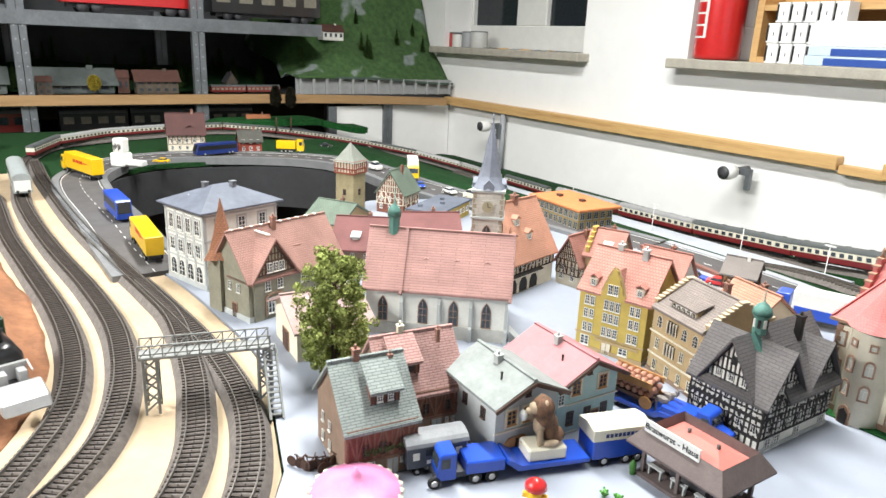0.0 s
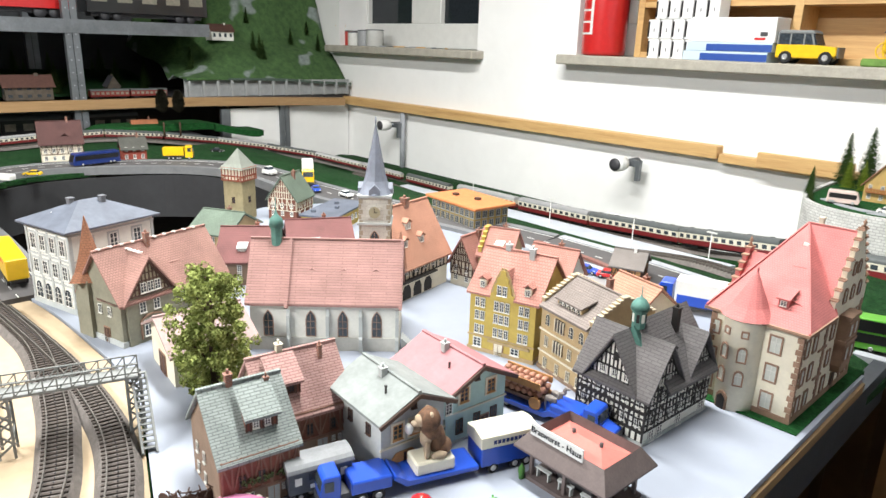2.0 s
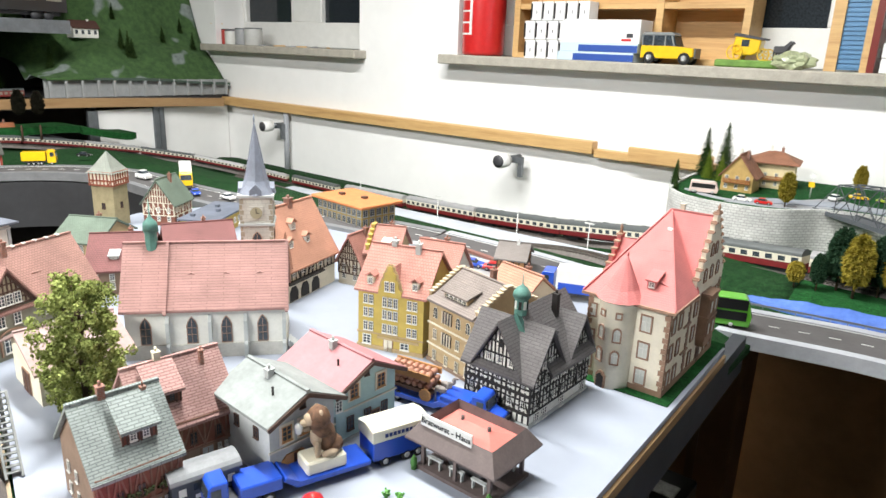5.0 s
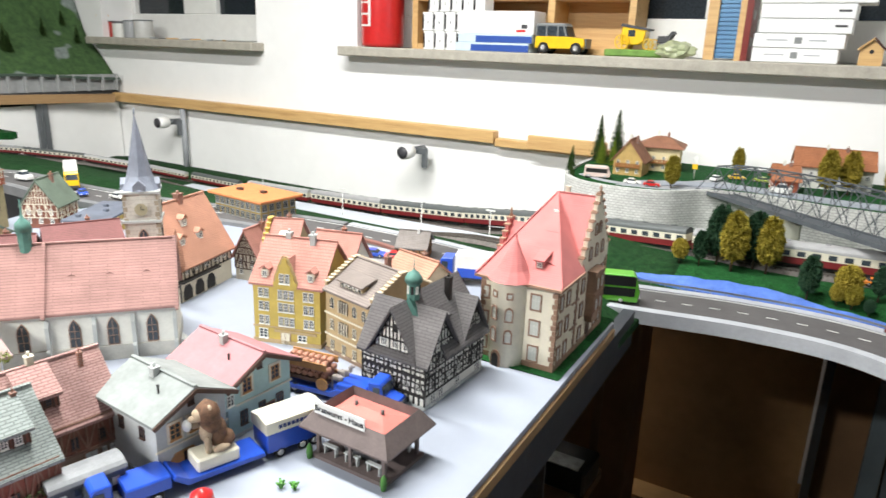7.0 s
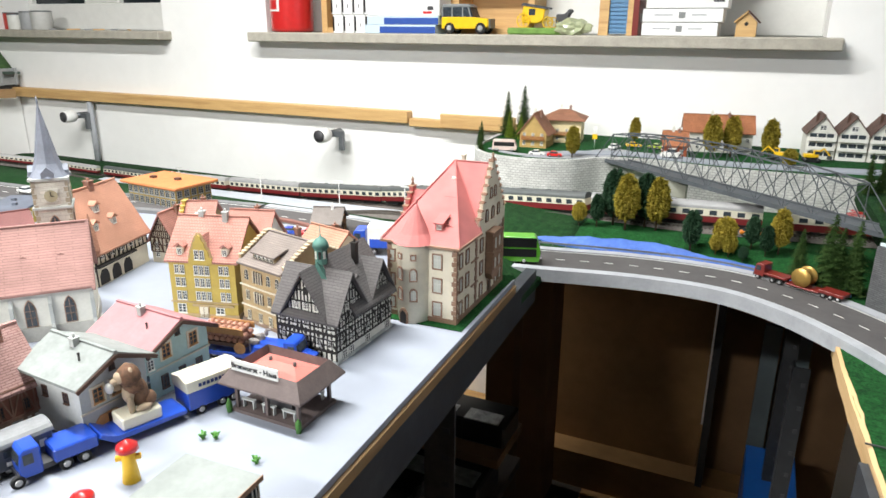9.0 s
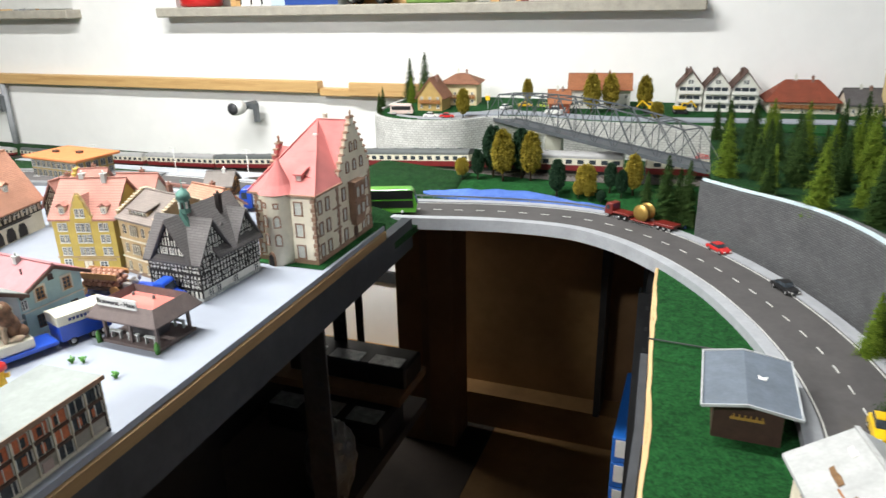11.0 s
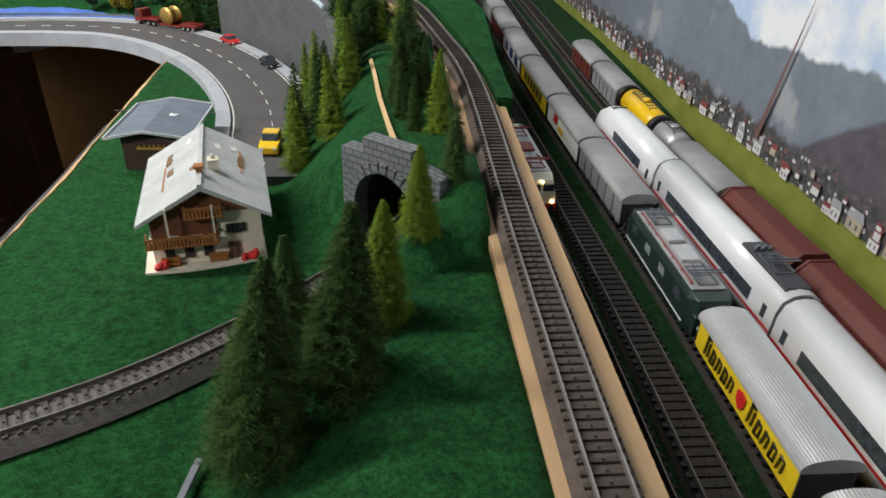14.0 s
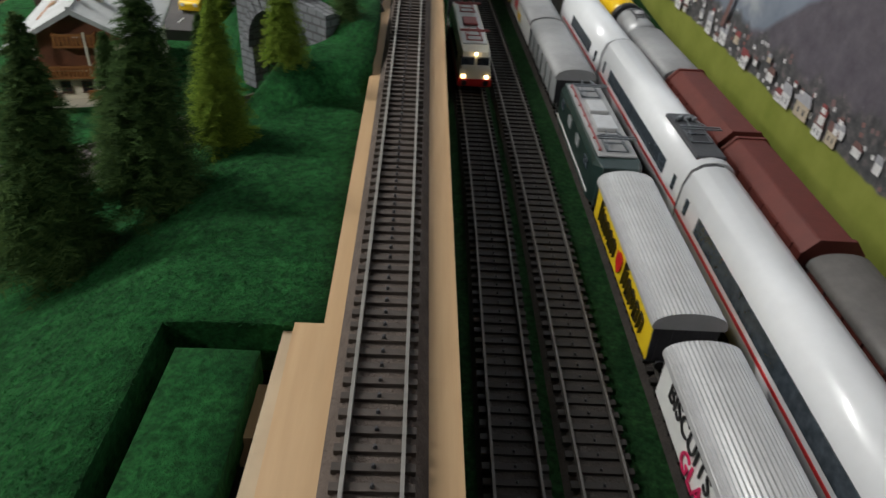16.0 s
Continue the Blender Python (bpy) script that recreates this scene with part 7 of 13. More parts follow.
for k in range(len(ring) - 1):
    bm.faces.new((fv[0][0][k], fv[0][0][k + 1], fv[1][0][k + 1], fv[1][0][k]))
for k in range(len(outer) - 1):
    bm.faces.new((fv[0][1][k + 1], fv[0][1][k], fv[1][1][k], fv[1][1][k + 1]))
M_PORTAL = bricky("grey_portal_stone", (0.17, 0.18, 0.19), (0.21, 0.22, 0.23), (0.10, 0.10, 0.105), 0.0075, 0.0040, 0.0006, strength=0.8, dist=0.0010)
part("wall", bm, M_PORTAL, t)
bm = bmn()
for k in range(13):
    a = math.pi * (k + 0.5) / 13
    c = Vector((cx - 0.0297 * math.cos(a), -0.0012, 0.024 + 0.0267 * math.sin(a)))
    u = Vector((-math.cos(a), 0, math.sin(a)))
    bm2 = bmn()
    bar(bm2, c - u * 0.003, c + u * 0.003, 0.0058, 0.0035, up=(0, 1, 0))
    part("voussoir", bm2, M_PORTAL, t)
bm.free()
bm = bmn()
inn = [(x * 0.99 + cx, z * 0.99) for x, z in ring]
a = [bm.verts.new((x, 0.010, z)) for x, z in inn]
b = [bm.verts.new((x, 0.075, z)) for x, z in inn]
for k in range(len(inn) - 1):
    bm.faces.new((a[k], b[k], b[k + 1], a[k + 1]))
bm.faces.new(b)
part("bore", bm, mat("dark_tunnel_lining", (0.03, 0.025, 0.02), 0.95, 0.3, 60), t)
# bare plaster crack on the hill
bm = bmn()
pts = [(0.503, 0.475), (0.508, 0.43), (0.513, 0.38), (0.519, 0.33), (0.526, 0.275)]
sweep(bm, spline([(x, y, hill(x, y) + 0.0015) for x, y in pts], 6), [(-0.0016, -0.003), (0.0014, -0.003), (0.0014, 0.0005), (-0.0016, 0.0015)])
solid("wood_edge", bm, M_WOODY, "bare wooden edge showing through the hill", "board", kind="structure")
# mat edging at the aisle
bm = bmn()
rows_e = []
for i in range(121):
    y = -0.5 + 1.26 * i / 120
    x = mat_edge(y)
    fray = 0.0012 + 0.0035 * max(0.0, noise.noise((y * 9, 7, 1))) + 0.0012 * noise.noise((y * 60, 2, 1))
    rows_e.append([bm.verts.new(p) for p in ((x - 0.0022, y, 0.948), (x - 0.0022, y, 0.967), (x + fray, y, 0.9692), (x + fray + 0.001, y, 0.966))])
for ra, rb in zip(rows_e, rows_e[1:]):
    for j in range(3):
        bm.faces.new((ra[j], rb[j], rb[j + 1], ra[j + 1]))
solid("board_edge", bm, M_WOODY, "frayed pale edge of the green board", "board", kind="structure")
bm = bmn()
sweep(bm, [Vector((mat_edge(y) - 0.006, y, 0.962)) for y in (-0.5, -0.1, 0.2, 0.4, 0.52)], [(-0.0035, -0.05), (0.0035, -0.05), (0.0035, 0.0), (-0.0035, 0.0)])
solid("aisle_rail", bm, M_BEAM, "dark steel rail along the grass board's edge", "rail", kind="structure")
bm = bmn()
bar(bm, (0.238, 0.537, 0.9705), (0.372, 0.530, 0.9705), 0.0018, 0.001)
solid("board_joint", bm, M_DARK, "dark joint between two green boards", "joint", kind="structure")
# loose pieces on the mat
bm = bmn()
bar(bm, (0.437, 0.062, 0.9725), (0.430, 0.004, 0.9725), 0.003, 0.002)
solid("metal_rod", bm, M_STEEL, "loose silver metal rod lying on the mat", "rod")
bm = bmn()
prism(bm, [(0.262, 0.098), (0.322, 0.101), (0.314, 0.088), (0.318, 0.074), (0.262, 0.062)], 0.967, 0.972)
solid("plywood_piece", bm, M_SAND, "loose piece of bare plywood on the mat", "board")
bm = bmn()
sheet(bm, 0.5395, 0.5645, -0.42, -0.0145, 0.0083, lambda x, y: hill(x, y) - 0.002, None, 0.012)
solid("grass_hatch", bm, M_GREEN, "loose green hatch set in the mat's cut-out", "hatch")
# Board added under the cut-out; its black stands for the gap's shade.
bm = bmn()
box(bm, 0.500, 0.600, -0.45, 0.03, 0.945, 0.952)
solid("under_board", bm, M_BLACK, "black board below the cut-out of the mat", "board", kind="structure")
bm = bmn()
box(bm, 0.5695, 0.5795, -0.42, -0.002, 0.990, 1.0055)
box(bm, 0.5625, 0.5695, -0.040, -0.020, 0.985, 0.9975)
solid("plywood_shelf", bm, M_SAND, "bare plywood ledge with a small bracket beside the cut-out", "board", kind="structure")

# hut with sheet roof
H = House("wooden_hut", 0.297, 0.392, 0.346, 0.392, 0.068, 0.030, mat("dark_brown_boards", (0.06, 0.03, 0.02), 0.7, 0.3, 90), "dark brown wooden hut with a grey sheet roof", 0.968, category="hut")
H.walls(None)
w, d = H.w, H.d
bm = bmn()
profile_y(bm, [(-0.009, 0.030), (w * 0.45, 0.0365), (w + 0.010, 0.031), (w + 0.010, 0.0325), (w * 0.45, 0.038), (-0.009, 0.0315)], -0.010, d + 0.010)
H.add("roof", bm, mat("blue_grey_roof_felt", (0.14, 0.17, 0.21), 0.65, 0.25, 50))
bm = bmn()
for a, b in (((-0.0095, -0.0105), (w + 0.0105, -0.0105)), ((-0.0095, d + 0.0105), (w + 0.0105, d + 0.0105))):
    bar(bm, (a[0], a[1], 0.0318), (w * 0.45, a[1], 0.0378), 0.0012, 0.0022)
    bar(bm, (w * 0.45, a[1], 0.0378), (b[0], b[1], 0.0322), 0.0012, 0.0022)
for x in (-0.0095, w + 0.0105):
    bar(bm, (x, -0.0105, 0.0322), (x, d + 0.0105, 0.0322), 0.0012, 0.002)
H.add("roof_edge", bm, mat("pale_grey_trim", (0.5, 0.52, 0.53), 0.7, 0.1, 60))
bm = bmn()
prism(bm, [(w * 0.56, d * 0.50), (w * 0.76, d * 0.50), (w * 0.79, d * 0.58), (w * 0.70, d * 0.55), (w * 0.66, d * 0.60), (w * 0.55, d * 0.57)], 0.0352, 0.0366)
H.add("roof_patch", bm, M_WHITE, "white patch of bare plastic")
bm = bmn()
box(bm, 0.012, 0.036, -0.0008, 0.0002, 0.0185, 0.0205)
for k in range(6):
    box(bm, 0.014 + k * 0.004, 0.015 + k * 0.004, -0.0012, 0.0002, 0.020, 0.023)
H.add("sign_bar", bm, mat("ochre_sign", (0.42, 0.25, 0.05), 0.6, 0.1, 60), "ochre unreadable sign")

# chalet
CH_WOOD = mat("red_brown_chalet_wood", (0.17, 0.06, 0.025), 0.7, 0.3, 110)
CH_BALC = mat("orange_brown_balcony", (0.34, 0.13, 0.035), 0.65, 0.25, 110)
H = House("alpine_chalet", 0.368, 0.233, 0.436, 0.248, 0.098, 0.036, W_CREAM, "white alpine chalet with pale grey roof and wooden balconies", 0.968, category="chalet")
w, d = H.w, H.d
H.walls(0.055, "y", 0.5)
H.gable_roof(0.055, mat("pale_grey_chalet_roof", (0.46, 0.47, 0.465), 0.75, 0.2, 60), "y", over=0.007, gab=0.007, t=0.0024)
rnd = random.Random(8)
M_GLUE = mat("brown_glue_remains", (0.22, 0.12, 0.05), 0.8, 0.4, 200)
for x, y, ln, m in ((0.012, 0.070, 0.018, M_GLUE), (0.014, 0.045, 0.010, M_GLUE), (0.030, 0.030, 0.006, M_GLUE), (0.045, 0.074, 0.010, W_WHITE), (0.060, 0.060, 0.020, M_GLUE), (0.056, 0.080, 0.008, W_WHITE), (0.026, 0.085, 0.010, W_WHITE)):
    bm = bmn()
    zz = lambda x: 0.0370 + 0.0188 * (1 - abs(x - w / 2) / (w / 2)) + 0.0018
    prism(bm, [(-0.0022, -ln / 2), (0.0016, -ln / 2 + 0.001), (0.0024, -ln * 0.1), (0.0014, ln * 0.2), (0.002, ln / 2), (-0.0016, ln / 2 - 0.001), (-0.0024, ln * 0.1)], -0.0006, 0.0008)
    H.add("roof_patch", bm, m, mm=pose(x, y, zz(x), 0, -28.0 if x < w / 2 else 28.0, 0))
bm = bmn()
profile_y(bm, [(0.001, 0.020), (w * 0.60, 0.020), (w * 0.60, 0.037), (w - 0.001, 0.037), (w * 0.5, 0.0545), (0.001, 0.037)], -0.0012, 0.001)
H.add("timber_front", bm, CH_WOOD, "dark wooden gable boarding")


def balcony(H, x0, x1, z, out, label="carved wooden balcony"):
    bm = bmn()
    box(bm, x0, x1, -out, 0.0, z, z + 0.0012)
    box(bm, x0, x1, -out, -out + 0.001, z + 0.0066, z + 0.0078)
    n = int((x1 - x0) / 0.0022)
    for k in range(n):
        xx = x0 + (x1 - x0) * (k + 0.5) / n
        box(bm, xx - 0.0007, xx + 0.0007, -out + 0.0001, -out + 0.0009, z + 0.001, z + 0.0068)
    for xx in (x0, x1 - 0.001):
        box(bm, xx, xx + 0.001, -out, 0, z + 0.0066, z + 0.0078)
        box(bm, xx, xx + 0.001, -out * 0.6, -out * 0.4, z, z + 0.007)
    H.add("balcony", bm, CH_BALC, label)


balcony(H, -0.003, w * 0.60, 0.0175, 0.009)
balcony(H, w * 0.32, w * 0.66, 0.036, 0.008)
for u in (0.012, 0.040):
    bm = bmn()
    box(bm, u - 0.0006, u + 0.0006, -0.0085, -0.0073, 0.0185, 0.045)
    H.add("balcony_post", bm, W_CREAM)
H.window("F", 0.014, 0.0225, w=0.006, h=0.009, fm=M_WINW)
H.window("F", 0.028, 0.022, w=0.006, h=0.011, fm=M_WINW)
H.window("F", 0.053, 0.021, w=0.006, h=0.006, fm=T_BLACK, shutters=T_BLACK)
H.windows("F", (0.010, 0.022, 0.034), (0.006,), w=0.006, h=0.007, fm=T_BROWN)
H.door("F", 0.0505, 0.006, 0.0125)
H.window("F", 0.034, 0.0405, w=0.006, h=0.008, fm=M_WINW)
H.windows("R", (0.02, 0.045, 0.07), (0.008, 0.022), w=0.006, h=0.007, fm=T_BROWN, shutters=T_BLACK)
H.windows("L", (0.02, 0.045, 0.07), (0.008, 0.022), w=0.006, h=0.007, fm=T_BROWN, shutters=T_BLACK)
for nm, x, y, s in (("flower_box", 0.060, -0.005, 1.0), ("flower_box", 0.004, -0.005, 0.7)):
    bm = bmn()
    rnd = random.Random(int(x * 1000))
    for k in range(14):
        c = (x + rnd.uniform(-0.005, 0.005) * s, y + rnd.uniform(-0.003, 0.002), 0.003 + rnd.uniform(0, 0.004) * s)
        bmesh.ops.create_icosphere(bm, subdivisions=1, radius=0.0022, matrix=Matrix.Translation(c))
    H.add("flower_bed", bm, mat("bright_red_flowers", (0.75, 0.03, 0.02), 0.6, 0.2, 200), "bright red flower bed")
for x in (0.010, 0.040):
    bm = bmn()
    box(bm, x - 0.006, x + 0.006, -0.0055, -0.0025, 0.003, 0.0042)
    box(bm, x - 0.006, x + 0.006, -0.0025, -0.0017, 0.0042, 0.0075)
    for e in (-0.005, 0.004):
        box(bm, x + e, x + e + 0.001, -0.005, -0.002, 0.0, 0.003)
    H.add("bench", bm, CH_BALC)
bm = bmn()
prism(bm, [(-0.006, -0.009), (w * 0.3, -0.011), (w * 0.7, -0.009), (w + 0.001, -0.006), (w + 0.001, 0.002), (w + 0.001, d), (-0.008, d), (-0.007, 0.02)], -0.0005, 0.0016)
H.add("base_slab", bm, W_CREAM)
H.chimney(w * 0.62, 0.030, 0.046, 0.060, W_CREAM, 0.006)
bm = bmn()
box(bm, w * 0.5 - 0.002, w * 0.5 + 0.002, 0.012, 0.016, 0.055, 0.062)
prism(bm, [(w * 0.5 - 0.003, 0.011), (w * 0.5 + 0.003, 0.011), (w * 0.5 + 0.003, 0.017), (w * 0.5 - 0.003, 0.017)], 0.062, 0.064)
H.add("bell_turret", bm, CH_BALC)
for x, y in ((0.010, 0.02), (w - 0.010, 0.04)):
    bm = bmn()
    bar(bm, (x, y, 0.0435), (x, y + 0.04, 0.0435), 0.0022, 0.0016)
    H.add("roof_log", bm, CH_BALC)

# village houses
M_BRROOF = tiles("brown_pink_village_tiles", (0.40, 0.18, 0.105), 0.003, 0.003)
M_REDROOF = tiles("dark_red_village_tiles", (0.33, 0.075, 0.035), 0.003, 0.003)
M_ORROOF = tiles("orange_red_village_tiles", (0.50, 0.19, 0.085), 0.003, 0.003)
for nm, A, B_, d_, hh, rr, ax, wm, rm, lab in (
        ("village_house", (-0.343, 1.350), (-0.285, 1.352), 0.060, 0.034, 0.070, "y", mat("yellow_wood_wall", (0.45, 0.30, 0.10), 0.7, 0.2, 90), M_BRROOF, "small wooden house with brown-orange roof"),
        ("village_inn", (-0.318, 1.440), (-0.236, 1.452), 0.075, 0.050, 0.072, "x", mat("cream_yellow_inn_render", (0.68, 0.57, 0.34), 0.85, 0.15, 60), M_BRROOF, "cream village inn with hipped red roof and balcony"),
        ("village_barn", (-0.046, 1.375), (-0.004, 1.385), 0.050, 0.026, 0.046, "x", mat("red_barn_boards", (0.36, 0.09, 0.04), 0.7, 0.2, 90), M_ORROOF, "small red barn with orange-red roof"),
        ("village_farmhouse", (-0.02, 1.458), (0.112, 1.478), 0.062, 0.046, 0.072, "x", W_WHITE, M_ORROOF, "long white farmhouse with an orange tiled roof"),
        ("village_lodge", (0.392, 1.490), (0.520, 1.500), 0.080, 0.024, 0.066, "x", W_CREAM, M_REDROOF, "cream house with a broad dark red hipped roof"),
        ("village_shed", (0.535, 1.48), (0.605, 1.49), 0.060, 0.026, 0.050, "x", W_CREAM, R_SLATE, "small chapel nave with dark slate roof")):
    H = House(nm, *A, *B_, d_, hh, wm, lab, 1.051, group="village houses")
    w, d = H.w, H.d
    if nm in ("village_inn", "village_lodge"):
        H.walls(None)
        H.hip_roof(rr, rm, 0.4, 0.008)
    else:
        H.walls(rr, ax)
        H.gable_roof(rr, rm, ax, over=0.006)
    for s in "FL":
        n = H.len(s)
        k = max(2, int(n / 0.018))
        H.windows(s, [n * (i + 0.5) / k for i in range(k)], (0.007, 0.024) if hh > 0.027 else (0.007,), w=0.006, h=0.008)
    if nm in ("village_house", "village_inn", "village_lodge"):
        balcony(H, 0.004, w - 0.004, 0.018 if hh > 0.027 else 0.012, 0.006)
        H.dormer("F", w * 0.5, 0.012, hh + 0.006, 0.014, 0.006, wm, rm, 0.014) if nm == "village_lodge" else None
    H.chimney(w * 0.4, d * 0.5, rr - 0.006, rr + 0.008, W_WHITE)
    H.chimney(w * 0.65, d * 0.45, rr - 0.008, rr + 0.006)
    if nm == "village_shed":
        bm = bmn()
        box(bm, w * 0.9, w * 0.9 + 0.026, -0.01, 0.016, 0, 0.092)
        H.add("bell_tower", bm, mat("cream_yellow_tower", (0.62, 0.48, 0.25), 0.8, 0.12, 60))
        bm = bmn()
        lathe(bm, [(0.021, 0.091), (0.010, 0.106), (0.0004, 0.140)], 4, center=(0, 0, 0), smooth=False)
        H.add("tower_roof", bm, tiles("pale_rose_shingles", (0.5, 0.25, 0.2)), mm=pose(w * 0.9 + 0.013, 0.003, 0, 0, 0, 45))
        for z in (0.03, 0.07):
            part("window", window_mesh(0.006, 0.010, T_BROWN, "round"), None, H.root, m=pose(w * 0.9 + 0.013, -0.010, z))
        bm = bmn()
        profile_y(bm, [(w * 0.9 + 0.004, 0), (w * 0.9 + 0.046, 0), (w * 0.9 + 0.046, 0.026), (w * 0.9 + 0.025, 0.046), (w * 0.9 + 0.004, 0.026)], -0.022, 0.01)
        H.add("porch", bm, mat("cream_yellow_tower", (0.62, 0.48, 0.25)))
# terraced houses
M_BALW = mat("white_balcony", (0.74, 0.73, 0.68), 0.6, 0.08, 80)
for k in range(3):
    x0 = 0.209 + k * 0.0545
    H = House("terraced_house", x0, 1.476 + k * 0.004, x0 + 0.052, 1.480 + k * 0.004, 0.07, 0.052, W_WHITE, "white terraced house with steep brown gable and balconies", 1.051, group="terraced houses")
    H.walls(0.084, "y")
    H.gable_roof(0.084, tiles("brown_terrace_tiles", (0.16, 0.09, 0.07)), "y", over=0.003, gab=0.005)
    for v in (0.004, 0.022, 0.040):
        bm = bmn()
        box(bm, 0.004, 0.048, -0.0006, 0.0004, v, v + 0.012)
        H.add("glazing", bm, M_GLASS)
        for e in (0.004, 0.018, 0.033, 0.047):
            bm = bmn()
            box(bm, e - 0.0007, e + 0.0007, -0.0012, 0.0004, v, v + 0.012)
            H.add("mullion", bm, M_WINW)
        bm = bmn()
        box(bm, 0.002, 0.050, -0.007, 0, v - 0.002, v - 0.0008)
        box(bm, 0.002, 0.050, -0.007, -0.006, v - 0.0008, v + 0.005)
        H.add("balcony", bm, M_BALW)
    H.window("F", 0.026, 0.058, w=0.012, h=0.010)
    H.chimney(0.016, 0.02, 0.066, 0.088, T_BROWN)
# village road
bm = bmn()
sweep(bm, spline([(-0.28, 1.27, 1.0535), (-0.2, 1.325, 1.0535), (-0.1, 1.36, 1.0535), (0.1, 1.335, 1.0535), (0.35, 1.37, 1.0535), (0.6, 1.40, 1.0535)], 8), [(-0.022, -0.002), (0.022, -0.002), (0.022, 0.0012), (-0.022, 0.0012)])
solid("village_road", bm, M_GREYBOARD, "pale grey road through the village", "road", kind="structure")
bm = bmn()
sweep(bm, spline([(-0.39, 1.30, 1.0535), (-0.34, 1.265, 1.0535), (-0.29, 1.255, 1.0535), (-0.24, 1.27, 1.0535)], 8), [(-0.006, -0.002), (0.006, -0.002), (0.006, 0.0008), (-0.006, 0.0008)])
solid("garden_path", bm, M_KERB, "pale garden path before the houses", "path", kind="structure")

# truss bridge
b = thing("truss_bridge", at(0, 0, 0), "grey steel truss bridge over the valley", "bridge")
M_BRIDGE = mat("blue_grey_bridge_paint", (0.082, 0.092, 0.102), 0.6, 0.25, 50)
P0, P1 = Vector((-0.155, 1.315, 1.050)), Vector((0.292, 0.955, 1.046))
dr = (P1 - P0)
n = 12


def truss_height(q):
    return 0.068 * (1 - 0.30 * (2 * q - 1) ** 2)


side = Vector((dr.y, -dr.x, 0)).normalized() * 0.019
bm = bmn()
bar(bm, P0 - dr * 0.03, P1 + dr * 0.02, 0.040, 0.004)
part("deck", bm, M_BRIDGE, b)
for s in (-1, 1):
    bm = bmn()
    bar(bm, P0 + side * s + Vector((0, 0, 0.001)), P1 + side * s + Vector((0, 0, 0.001)), 0.003, 0.007)
    part("bottom_chord", bm, M_BRIDGE, b)
    tops = [P0 + dr * (k / n) + side * s + Vector((0, 0, truss_height(k / n))) for k in range(n + 1)]
    for k in range(1, n - 1):
        bm = bmn()
        bar(bm, tops[k], tops[k + 1], 0.0018, 0.0024)
        part("top_chord", bm, M_BRIDGE, b)
    for k in range(n):
        lo0, lo1 = P0 + dr * (k / n) + side * s, P0 + dr * ((k + 1) / n) + side * s
        pairs = []
        if k < n - 1:
            pairs.append((lo1, tops[k + 1], "upright"))
        pairs.append((lo0, tops[k + 1], "diagonal") if k < n - 1 else (lo1, tops[k], "diagonal"))
        if 0 < k < n - 1:
            pairs.append((lo1, tops[k], "diagonal"))
        for q0, q1, nm in pairs:
            bm = bmn()
            bar(bm, q0, q1, 0.0009, 0.0013)
            part(nm, bm, M_BRIDGE, b)
for k in range(1, n):
    h = Vector((0, 0, truss_height(k / n)))
    bm = bmn()
    bar(bm, P0 + dr * (k / n) - side + h, P0 + dr * (k / n) + side + h, 0.0015)
    part("cross_beam", bm, M_BRIDGE, b)
    if k < n - 1:
        bm = bmn()
        h1 = Vector((0, 0, truss_height((k + 1) / n)))
        bar(bm, P0 + dr * (k / n) - side + h, P0 + dr * ((k + 1) / n) + side + h1, 0.0012)
        part("wind_brace", bm, M_BRIDGE, b)
p = P0 + dr * 0.36
bm = bmn()
prism(bm, [(p.x - 0.016, p.y - 0.012), (p.x + 0.016, p.y - 0.012), (p.x + 0.016, p.y + 0.012), (p.x - 0.016, p.y + 0.012)], 0.90, 1.046)
solid("bridge_pier", bm, mat("concrete_pier", (0.40, 0.40, 0.33), 0.85, 0.15, 40), "pale concrete pier under the truss bridge", "pier", bevel=0.001)

# landscape board on the east side
m, nt, bs = nodes_of("printed_alpine_landscape")
sep = nt.nodes.new("ShaderNodeSeparateXYZ")
nt.links.new(coords_of(nt), sep.inputs[0])
yv, zv = sep.outputs["Y"], sep.outputs["Z"]


def mth(op, a, b=0.0):
    q = nt.nodes.new("ShaderNodeMath")
    q.operation = op
    for sck, v in zip(q.inputs, (a, b)):
        if isinstance(v, (int, float)):
            sck.default_value = v
        else:
            nt.links.new(v, sck)
    return q.outputs[0]


def line_noise(scale, off):
    cb = nt.nodes.new("ShaderNodeCombineXYZ")
    nt.links.new(yv, cb.inputs[1])
    cb.inputs[0].default_value = off
    return noise_node(nt, cb.outputs[0], scale, 6, 0.6)


def above(height, soft=0.004):
    return mth("MULTIPLY", mth("ADD", mth("SUBTRACT", zv, height), soft / 2), 1.0 / soft)


def clampv(v):
    q = nt.nodes.new("ShaderNodeClamp")
    nt.links.new(v, q.inputs[0])
    return q.outputs[0]


co = coords_of(nt)


def skyline(pairs, rough, scale, off):
    """Height of a printed ridge by its place along the board."""
    u = mth("MULTIPLY", mth("ADD", yv, 0.3), 1 / 1.9)
    g = ramp(nt, u, [((y + 0.3) / 1.9, ((z - 0.9) / 0.4,) * 3) for y, z in pairs])
    h = mth("ADD", mth("MULTIPLY", g, 0.4), 0.9)
    return mth("ADD", h, mth("MULTIPLY", mth("SUBTRACT", line_noise(scale, off), 0.5), rough))


